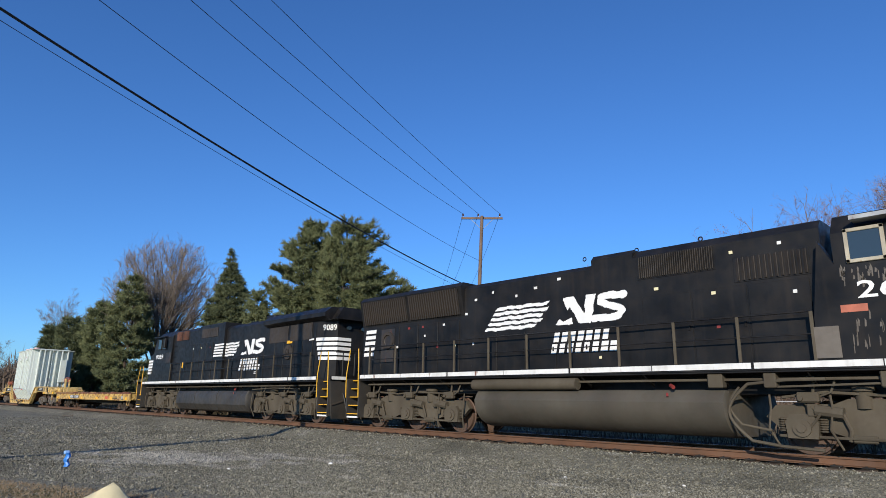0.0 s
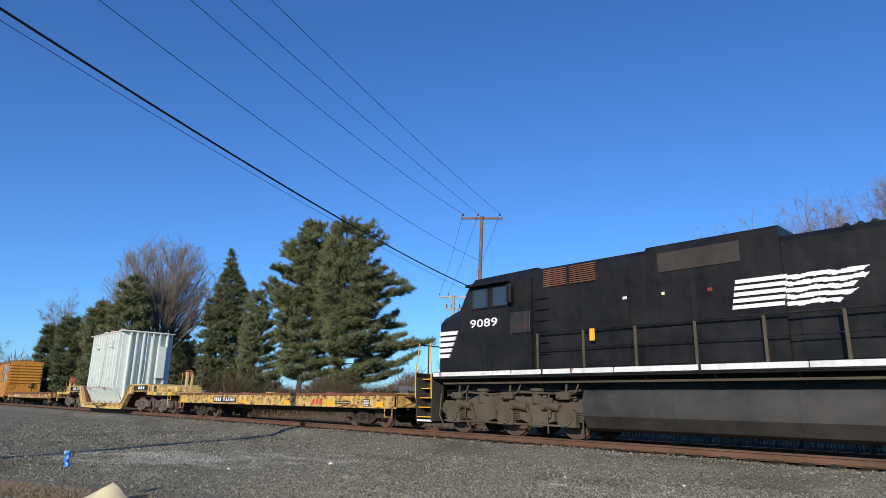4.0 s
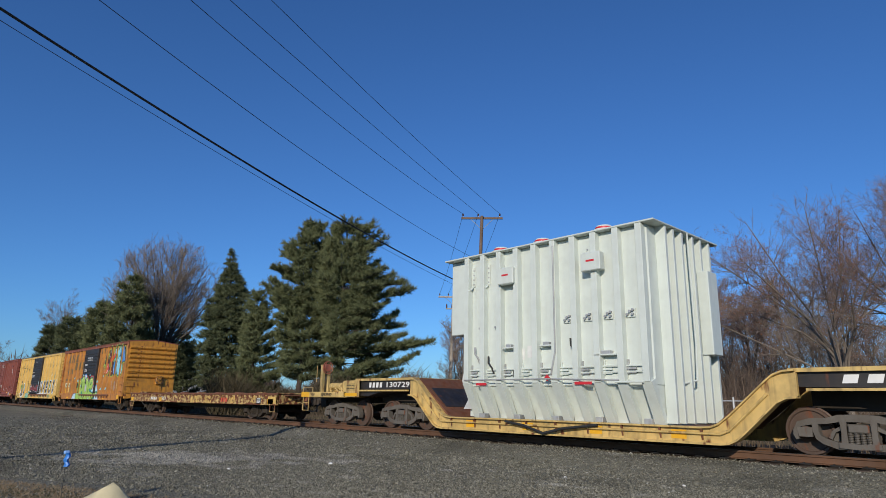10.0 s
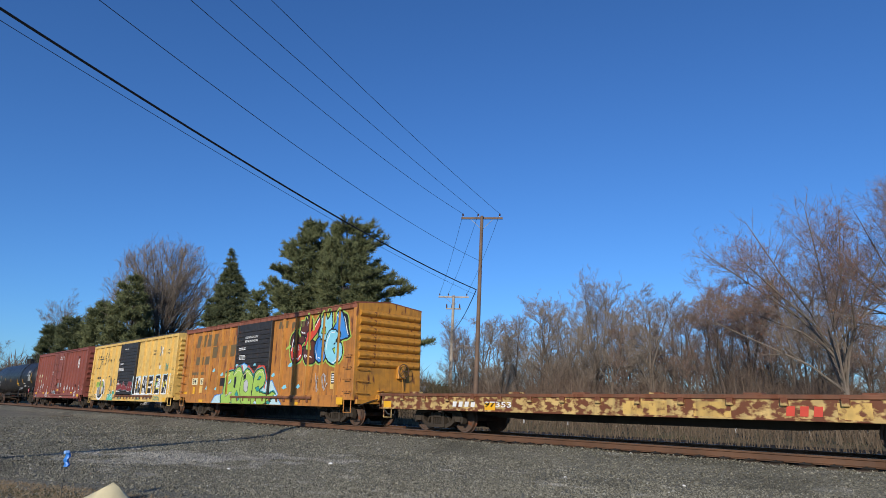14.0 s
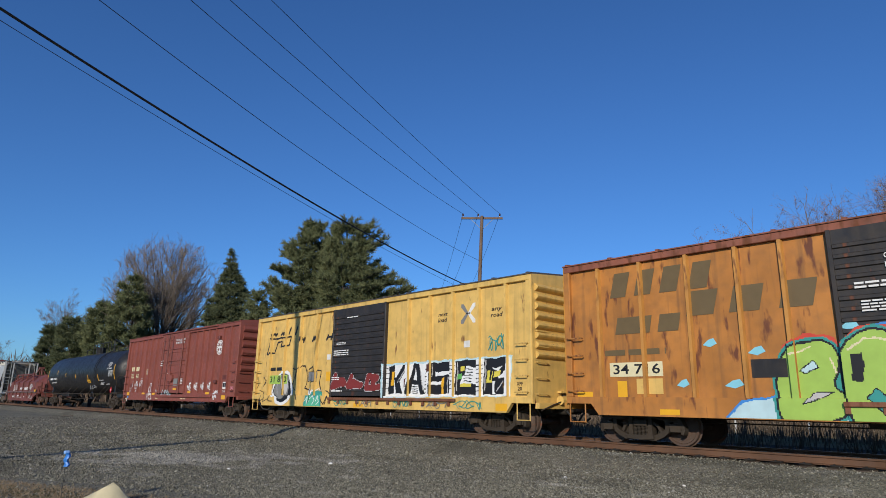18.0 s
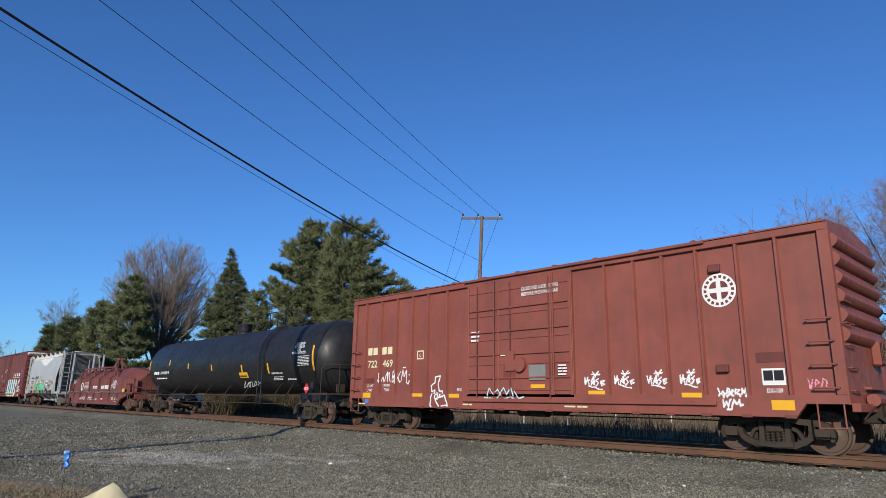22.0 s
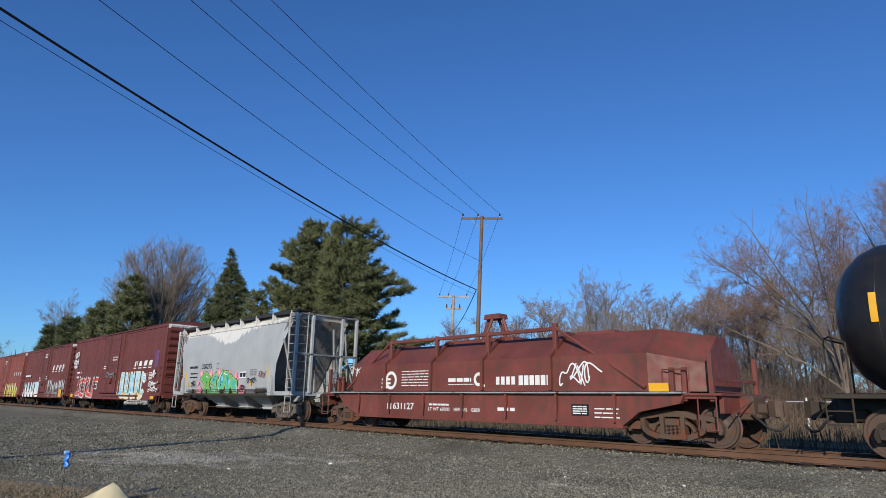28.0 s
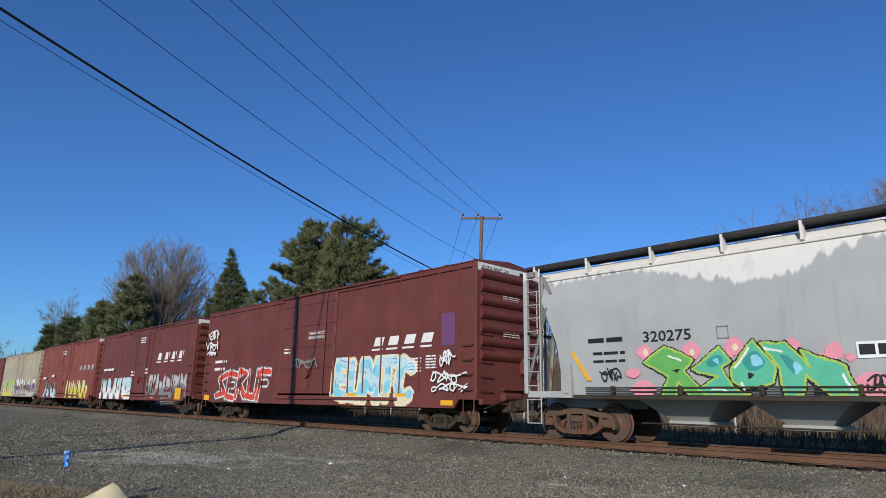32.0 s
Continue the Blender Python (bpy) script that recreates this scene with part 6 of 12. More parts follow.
def heavy_car():
    c = heavy
    # the dropped deck: side girders with goosenecks
    for s in (-1, 1):
        y0, y1 = sorted((s * 1.48, s * 1.38))
        g = G()
        up = [(3.8, 0.46), (4.02, 0.48), (4.2, 0.55), (4.4, 0.70), (5.2, 1.42), (5.34, 1.53), (5.52, 1.60), (5.75, 1.62)]
        dn = [(5.75, 1.10), (5.55, 1.08), (5.38, 1.0), (4.72, 0.38), (4.55, 0.24), (4.38, 0.16), (4.2, 0.14)]
        half = up + dn
        g.prism(half + [(-x, z) for x, z in half[::-1]], "y", y0, y1)
        part("side_girder", g, "heavyyellow", c)
        y0, y1 = sorted((s * 1.58, s * 1.34))
        g = G()
        def lip(path, t):
            for e in (-1, 1):
                for (xa, za), (xb, zb) in zip(path, path[1:]):
                    g.prism([(e * xa, za - t), (e * xb, zb - t), (e * xb, zb + t), (e * xa, za + t)], "y", y0, y1)
        lip([(0.0, 0.47)] + up, 0.018)
        lip([(0.0, 0.13)] + dn[::-1], 0.022)
        part("girder_flange", g, "heavyyellow", c)
        for k in range(9):
            x = -3.8 + 7.6 * k / 8
            g = G()
            a, b = sorted((s * 1.48, s * 1.56))
            g.prism([(a, 0.46), (b, 0.46), (b if abs(b) < abs(a) else a, 0.2)], "x", x - 0.02, x + 0.02)
            part("girder_stiffener", g, "rustdeck", c)
        pz = s * 1.53
        part("deck_pipe", G().tube([(-5.2, pz, 1.16), (-4.4, pz, 0.42), (-4.2, pz, 0.34), (4.2, pz, 0.34), (4.4, pz, 0.42), (5.2, pz, 1.16)], 0.026, 7), "heavyyellow", c, "yellow pipe along the deck girder")
        for k in range(4):
            x = -3.2 + 2.1 * k
            plate(c, "reflector_patch", x, x + 0.35, 0.21, 0.40, "yellow", -1.482) if s < 0 else None
    g = G()
    g.box(-4.0, 4.0, -1.4, 1.4, 0.40, 0.47)
    for e in (-1, 1):
        g.prism([(e * 4.0, 0.42), (e * 5.42, 1.58), (e * 5.42, 1.64), (e * 4.0, 0.48)], "y", -1.38, 1.38)
    part("well_deck", g, "rustdeck", c, "rusty dropped deck")
    for e in (-1, 1):
        g = G()
        g.prism([(e * 4.35, 0.74), (e * 5.05, 1.31), (e * 5.03, 1.335), (e * 4.33, 0.765)], "y", -1.2, 1.2)
        part("tread_panel", g, "blackdoor", c, "dark non-slip panel on the slope")
    for e in (-1, 1):
        # span bolster over two trucks: dark girder with yellow flanges
        g = G()
        g.prism([(e * 5.6, 1.66), (e * 8.7, 1.66), (e * 9.2, 1.42), (e * 9.2, 1.1), (e * 8.2, 1.05), (e * 7.0, 1.28), (e * 5.75, 1.3)], "y", -1.36, 1.36)
        part("span_bolster", g, "blackdoor", c, "black girder above the inner truck")
        g = G()
        g.prism([(e * 5.6, 1.58), (e * 8.75, 1.58), (e * 9.3, 1.3), (e * 9.3, 1.36), (e * 8.75, 1.66), (e * 5.6, 1.66)], "y", -1.46, 1.46)
        part("bolster_flange", g, "heavyyellow", c)
        a, b = sorted((e * 8.55, e * 9.45))
        g = G()
        g.box(a, b, -1.5, -1.44, 1.02, 1.60, 0.01)
        part("side_plate", g, "heavyyellow", c, "yellow side plate with black stencilling")
        bars(c, a + 0.18, b - 0.18, 1.24, 1.5, 5, "g_black", -1.502, 11, fill=0.4)
        plate(c, "reflector_patch", a + 0.08, b - 0.08, 1.05, 1.16, "yellow", -1.502)
        a, b = sorted((e * 9.3, e * 12.3))
        g = G()
        g.box(a, b, -1.5, 1.5, 1.0, 1.2, 0.015)
        pf = part("end_platform", g, "heavyyellow", c)
        a2, b2 = sorted((e * 11.75, e * 12.32))
        plate(c, "reflector_patch", a2, b2, 1.01, 1.19, "yellow", -1.503)
        text(c, "A END" if e > 0 else "B END", e * 11.5, 1.1, 0.09, "g_black", 0.26, y=-1.504)
        bars(c, min(e * 10.2, e * 10.9), max(e * 10.2, e * 10.9), 1.03, 1.17, 3, "g_black", -1.503, 12)
        # hydraulic pack, valves and boxes on the platform
        g = G()
        g.box(min(e * 10.1, e * 11.3), max(e * 10.1, e * 11.3), -0.9, 0.6, 1.2, 1.52, 0.05)
        g.cyl((min(e * 10.3, e * 11.1), -0.9, 1.42), (max(e * 10.3, e * 11.1), -0.9, 1.42), 0.14, 12)
        part("hydraulic_tank", g, "heavyyellow", c)
        for k in range(9):
            x = e * (9.45 + 0.09 * k)
            part("valve", G().box(x - 0.03, x + 0.03, -1.2, -0.9, 1.2, 1.2 + 0.14 + 0.12 * ((k * 7) % 3) / 2, 0.01), "heavyyellow", c)
        g = G()
        g.box(min(e * 9.55, e * 9.75), max(e * 9.55, e * 9.75), -1.35, -1.05, 1.2, 1.58, 0.02)
        part("valve_box", g, "heavyyellow", c)
        for x in (10.0, 11.95):
            x *= e
            g = G()
            g.tube([(x - 0.35, -1.45, 1.2), (x - 0.35, -1.45, 1.36), (x + 0.35, -1.45, 1.36), (x + 0.35, -1.45, 1.2)], 0.014, 6)
            part("grab_rail", g, "heavyyellow", c)
        g = G()
        g.tube([(e * 9.6, -1.3, 1.22), (e * 9.3, -1.38, 1.4), (e * 9.0, -1.4, 1.3), (e * 8.8, -1.44, 1.42)], 0.02, 6)
        part("hydraulic_hose", g, "rubber", c)
        for k in range(3):
            g = G()
            g.tube([(e * (9.5 + 0.5 * k), -1.0, 1.22), (e * (9.7 + 0.5 * k), -1.1, 1.36 + 0.03 * k), (e * (10.0 + 0.5 * k), -1.05, 1.3)], 0.022, 6)
            part("hydraulic_pipe", g, "heavyyellow", c)
        a, b = sorted((e * 5.9, e * 8.55))
        g = G()
        g.prism([(a, 1.22), (b, 1.22), (b, 1.27), (a, 1.27)], "y", -1.47, -1.40)
        part("bolster_lower_flange", g, "heavyyellow", c)
        # brake stand with its wheel
        g = G()
        g.box(e * 12.15 - 0.06, e * 12.15 + 0.06, -0.75, -0.6, 1.2, 2.3, 0.015)
        g.box(e * 12.15 - 0.05, e * 12.15 + 0.05, -0.45, -0.33, 1.2, 2.2, 0.015)
        g.cyl((e * 12.15, -0.95, 1.6), (e * 12.15, -0.95, 2.25), 0.014, 5)
        part("brake_stand", g, "heavyyellow", c)
        g = G()
        g.lathe([(0.235, -0.015), (0.26, 0), (0.235, 0.015), (0.22, 0), (0.235, -0.015)], (e * 12.02, -0.53, 2.18), "x", 20)
        for k in range(6):
            a = k * math.pi / 3
            g.cyl((e * 12.02, -0.53, 2.18), (e * 12.02, -0.53 + 0.24 * math.cos(a), 2.18 + 0.24 * math.sin(a)), 0.013, 5)
        g.cyl((e * 11.98, -0.53, 2.18), (e * 12.18, -0.53, 2.18), 0.15, 14)
        part("brake_wheel", g, "orangered", c, "faded red brake wheel")
        g = G()
        x = e * 12.0
        g.tube([(x - 0.2, -1.48, 1.0), (x - 0.2, -1.48, 0.5), (x + 0.2, -1.48, 0.5), (x + 0.2, -1.48, 1.0)], 0.016, 6)
        g.tube([(x - 0.2, -1.48, 0.78), (x + 0.2, -1.48, 0.78)], 0.016, 6)
        part("ladder", g, "heavyyellow", c)
        g = G()
        g.box(min(e * 9.0, e * 12.6), max(e * 9.0, e * 12.6), -0.4, 0.4, 0.82, 1.02)
        g.box(min(e * 5.7, e * 8.4), max(e * 5.7, e * 8.4), -0.5, 0.5, 0.85, 1.3)
        part("centre_sill", g, "gear", c)
        coupler(c, e * 12.6, e)
        for x in (6.6, 10.1):
            truck(c, e * x, 1.83, 0.457, "greygear")
    glyphs(c, -8.1, -7.3, 1.35, 1.52, 4, "white", -1.37)
    text(c, "130729", -6.55, 1.435, 0.17, "white", 1.2, y=-1.373)
    glyphs(c, 6.5, 7.7, 1.36, 1.52, 3, "white", -1.37)
    plate(c, "data_panel", 7.85, 8.45, 1.33, 1.55, "g_black", -1.465)


heavy_car()
xf = tagged(new("power_transformer"), "large light-grey ribbed power transformer tank on the heavy flatcar", "transformer", "loads of the freight train")
xf.location = (hc + run(0), YC, 0)
TRAIN.append((xf, hc))


def transformer():
    c = xf
    x0, x1 = 24.35 - hc, 30.3 - hc
    W, zt, zb = 1.56, 5.16, 0.47
    g = G()
    # body narrows to the deck below the knee
    g.box(x0, x1, -W, W, 1.35, zt, 0.02)
    g.prism([(-W + 0.05, 1.36), (W - 0.05, 1.36), (1.02, 0.62), (1.02, zb), (-1.02, zb), (-1.02, 0.62)], "x", x0 + 0.02, x1 - 0.02)
    part("tank", g, "xfmr", c)
    g = G()
    g.box(23.6 - hc, x0, -W + 0.06, W - 0.06, 2.88, zt, 0.02)
    part("end_extension", g, "xfmr", c)
    g = G()
    g.box(23.54 - hc, x1 + 0.30, -1.775, 1.775, zt, zt + 0.045, 0.01)
    g.box(23.45 - hc, x1 - 0.05, -1.5, 1.5, zt + 0.06, zt + 0.12, 0.01)
    part("cover_flange", g, "xfmr", c)
    bm_ = G().box(-0.085, 0.085, -0.2, 0.0, 1.42, zt, 0.008).mesh("stiffener")
    foot = G().prism([(-1.74, 1.42), (-W, 1.5), (-1.14, 0.62), (-1.14, 0.47), (-1.22, 0.47)], "x", -0.13, 0.13).mesh("stiffener_foot")
    xs = [x0 + 0.12 + (x1 - x0 - 0.24) * k / 9 for k in range(10)]
    for x in xs:
        part("stiffener", bm_, "xfmr", c, at=(x, -W, 0))
        part("stiffener", bm_, "xfmr", c, at=(x, W, 0), turn=math.pi)
        part("stiffener_foot", foot, "xfmr", c, at=(x, 0, 0))
        part("stiffener_foot", foot, "xfmr", c, at=(x, 0, 0), turn=math.pi)
    en = G().box(0, 0.26, -0.05, 0.05, 0.5, zt, 0.008).mesh("end_stiffener")
    for y in (-1.1, -0.7, -0.25, 0.35, 0.8, 1.3):
        part("end_stiffener", en, "xfmr", c, at=(x1, y, 0))
        part("end_stiffener", en, "xfmr", c, at=(x0, y, 0), turn=math.pi)
    g = G()
    g.box(x1 + 0.12, x1 + 0.42, 0.7, 1.25, 2.15, 4.3, 0.02)
    part("control_cabinet", g, "xfmr", c)
    g = G()
    g.tube([(x1 + 0.3, -0.05, zt), (x1 + 0.3, -0.02, 2.4), (x1 + 0.3, -0.1, 1.5), (x1 + 0.1, -0.5, 1.4), (x1 - 0.2, -W - 0.23, 1.42), (x1 - 0.9, -W - 0.23, 1.42)], 0.022, 6)
    part("conduit", g, "xfmr", c)
    for x in (x0 + 1.0, x0 + 2.55, x0 + 4.55):
        g = G()
        g.lathe([(0.0, 0.16), (0.2, 0.16), (0.22, 0.12), (0.22, 0.05), (0.3, 0.05), (0.3, 0.0)], (x, -1.15, zt + 0.12), "z", 16)
        part("bushing_port", g, "xfmr", c)
        g = G()
        g.lathe([(0.23, 0.06), (0.235, 0.1), (0.23, 0.12)], (x, -1.15, zt + 0.12), "z", 16)
        part("red_band", g, "redlabel", c)
    for k, x in enumerate((x0 + 1.75, x0 + 4.55)):
        g = G()
        g.box(x - 0.28, x + 0.28, -W - 0.32, -W - 0.1, 4.15, 4.62, 0.02)
        bx_ = part("junction_box", g, "xfmr", c)
        plate(c, "warning_label", x - 0.12, x + 0.12, 4.38, 4.43, "redlabel", -W - 0.322)
    for x in (-3.05, -2.45, -1.84, 0.54, 1.15, 1.74, 2.34):
        for dx, dz in ((-0.07, 0.0), (0.07, 0.0), (0.0, 0.07), (0.08, 0.1)):
            part("bolted_lug", G().cyl((x + dx, -W - 0.11, 3.0 + dz), (x + dx, -W, 3.0 + dz), 0.032, 8), "steel", c)
        part("lug_plate", G().box(x - 0.12, x + 0.12, -W - 0.045, -W, 2.93, 3.14, 0.008), "xfmr", c)
    for x, z, w_ in ((-1.38, 2.36, 0.2), (-0.09, 2.36, 0.2), (1.69, 2.05, 0.3)):
        part("bracket_shelf", G().box(x - w_, x + w_, -W - 0.2, -W, z, z + 0.035, 0.006), "xfmr", c)
        part("shelf_box", G().box(x - w_ * 0.5, x + w_ * 0.4, -W - 0.16, -W, z + 0.03, z + 0.12, 0.01), "steel", c)
    for x in (-2.95, -2.35, 1.35):
        for k in range(8):
            part("flange_bolt", G().cyl((x - 0.14 + 0.28 * (k % 2), -W - 0.05, 4.35 + 0.14 * (k // 2)), (x - 0.14 + 0.28 * (k % 2), -W, 4.35 + 0.14 * (k // 2)), 0.022, 6), "steel", c)
        part("hand_hole_cover", G().box(x - 0.18, x + 0.18, -W - 0.03, -W, 4.27, 4.88, 0.008), "xfmr", c)
        part("lifting_hook", G().tube([(x - 0.08, -W - 0.04, 4.3), (x - 0.02, -W - 0.12, 4.16), (x + 0.1, -W - 0.12, 4.18), (x + 0.12, -W - 0.05, 4.26)], 0.022, 6), "xfmr", c)
    for k, (x, z) in enumerate(((-2.73, 2.28), (-2.2, 2.0), (-1.26, 1.6), (0.62, 2.35))):
        part("cable_tail", G().tube([(x, -W - 0.06, z + 0.18), (x + 0.05, -W - 0.12, z), (x + 0.16, -W - 0.1, z - 0.14), (x + 0.2, -W - 0.06, z - 0.3)], 0.026, 6), "rubber" if k else "steel", c)
    part("white_notice", G().box(-0.82, -0.52, -W - 0.012, -W, 2.1, 2.42), "offwhite", c)
    g = G()
    g.prism([(-0.04 - 0.09, 1.55), (-0.04, 1.46), (-0.04 + 0.09, 1.55), (-0.04, 1.64)], "y", -W - 0.208, -W - 0.2)
    part("warning_label", g, "redlabel", c, "small red diamond label")
    for k in range(9):
        g = G()
        x = xs[k] + 0.2
        for q in (0.0, 0.09):
            g.box(x - 0.12, x + 0.12, -W - 0.07, -W, 1.62 + q, 1.67 + q, 0.005)
        g.box(x - 0.1, x - 0.07, -W - 0.05, -W, 1.6, 1.95)
        part("pipe_clamp", g, "xfmr" if k % 2 else "steel", c)
    g = G()
    g.tube([(x0 + 0.1, -W - 0.23, 1.52), (x0 + 3.0, -W - 0.23, 1.52), (x1 - 0.8, -W - 0.23, 1.46)], 0.02, 6)
    g.tube([(x0 + 3.35, -W - 0.23, 5.0), (x0 + 3.35, -W - 0.23, 2.2), (x0 + 3.2, -W - 0.23, 1.6)], 0.02, 6)
    part("cable", g, "steel", c)
    plate(c, "warning_label", x0 + 0.55, x0 + 0.95, 1.37, 1.44, "redlabel", -W - 0.205)
    plate(c, "warning_label", x0 + 3.9, x0 + 4.4, 1.37, 1.44, "redlabel", -W - 0.205)
    for q in (1.66, 1.80):
        g = G()
        g.tube([(x0 + 0.1, -W - 0.06, q), (x1 - 0.1, -W - 0.06, q)], 0.022, 6)
        part("conduit", g, "xfmr", c)
    g = G()
    g.tube([(x0 + 1.5, -W - 0.05, 0.42), (x0 + 2.2, -1.62, 0.32), (x0 + 2.8, -1.64, 0.16), (x0 + 3.4, -1.62, 0.3), (x0 + 4.4, -W - 0.05, 0.42)], 0.035, 7)
    part("lashing_hose", g, "rubber", c, "dark hose slung along the deck edge")
    g = G()
    g.loft([[(x0 - 0.42 + 0.08 * math.sin(k * 1.9), -1.25 - 0.1 * math.sin(k * 1.3), 2.1 - 0.28 * k), (x0 - 0.05, -1.35 - 0.06 * math.sin(k * 2.3), 2.12 - 0.28 * k), (x0 - 0.02, -1.2, 2.1 - 0.28 * k), (x0 - 0.3, -1.1, 2.1 - 0.28 * k)] for k in range(6)])
    part("hanging_cloth", g, "offwhite", c, "white protective cloth hanging at the end")
    plate(c, "name_plate", x0 + 1.95, x0 + 2.2, 2.05, 2.35, "offwhite", -W - 0.012)
    for s in (-1, 1):
        for k in range(5):
            part("tie_down_foot", G().box(x0 + 0.3 + 1.3 * k, x0 + 0.5 + 1.3 * k, s * 1.25 - 0.12, s * 1.25 + 0.12, 0.47, 0.60, 0.01), "steel", c)


transformer()

# boxcars -------------------------------------------------------------------
SY = -1.606
ob, oc = boxcar("faded orange boxcar with black door and sprayed graffiti", -21.9, -6.33, "orange", 4.40, 0.66,
                       [-20.9, -19.75, -18.6, -17.5, -16.6, -11.55, -10.55, -9.55, -8.55, -7.5], (-15.74, -12.5), "roofrust", "orangeend", "blackdoor", chord="roofrust", endribs=7, pd=0.10, postmat="orangepost")
yb, yc = boxcar("yellow boxcar with black door and block graffiti", -38.58, -23.02, "boxyellow", 4.40, 0.64,
                       [-37.35, -36.15, -34.95, -33.75, -28.2, -27.15, -26.1, -25.0, -23.95], (-32.52, -29.34), "roof", None, "blackdoor", endribs=8, pd=0.10)
rb, rc = boxcar("faded mineral-red boxcar with plug door and white scrawls", -55.87, -40.35, "red", 4.46, 0.72,
                       [-55.12, -54.25, -53.4, -52.6, -51.84, -50.95, -45.33, -44.53, -43.79, -42.98, -42.1, -41.3], (-50.05, -46.3), "red", None, None, "plug", 1.5, pw=0.085, pd=0.09, endribs=6)
b1, bc1 = boxcar("dark mineral-red high-cube boxcar with blue graffiti", -129.8, -110.97, "brown", 5.08, 0.72,
                         [-128.8, -127.8, -126.8, -125.8, -124.8, -123.8, -122.9, -117.4, -116.5, -115.5, -114.5, -113.5, -112.6, -111.7], (-122.3, -118.3), "brown", None, None, "plug", 2.0, pw=0.07, pd=0.055,
                         endribs=7, whiteend=True)
b2, bc2 = boxcar("dark mineral-red high-cube boxcar with grey graffiti", -147.4, -131.3, "brown", 5.0, 0.72,
                         [-146.4 + 1.0 * k for k in range(5)] + [-136.9 + 1.0 * k for k in range(6)], (-141.2, -137.6), "brown", None, None, "plug", 1.8, pw=0.07, pd=0.055, endribs=7, whiteend=True)
b3, bc3 = boxcar("oxide-red high-cube boxcar with yellow graffiti", -165.0, -148.6, "brown2", 5.0, 0.70,
                         [-164 + 1.0 * k for k in range(5)] + [-154.6 + 1.0 * k for k in range(6)], (-158.8, -155.2), "brown2", None, None, "plug", 1.8, pw=0.07, pd=0.055, endribs=7, whiteend=True)
b4, bc4 = boxcar("weathered tan boxcar with purple graffiti", -182.6, -166.2, "tan", 4.95, 0.74,
                         [-181.6 + 1.0 * k for k in range(5)] + [-172 + 1.0 * k for k in range(5)], (-176.2, -172.8), "roof", None, None, "plug", 1.8, pw=0.07, pd=0.055, endribs=7)
b5, bc5 = boxcar("dark mineral-red boxcar at the end of sight", -200.0, -183.8, "brown", 4.85, 0.72,
                         [-199 + 1.0 * k for k in range(5)] + [-189 + 1.0 * k for k in range(5)], (-193.2, -190.0), "brown", None, None, "plug", 1.8, pw=0.07, pd=0.055, endribs=7)

# tank car ------------------------------------------------------------------
tc_ = -67.6
tank = vehicle("tank_car", "glossy black liquefied-gas tank car with yellow stripes", "tank car", tc_)


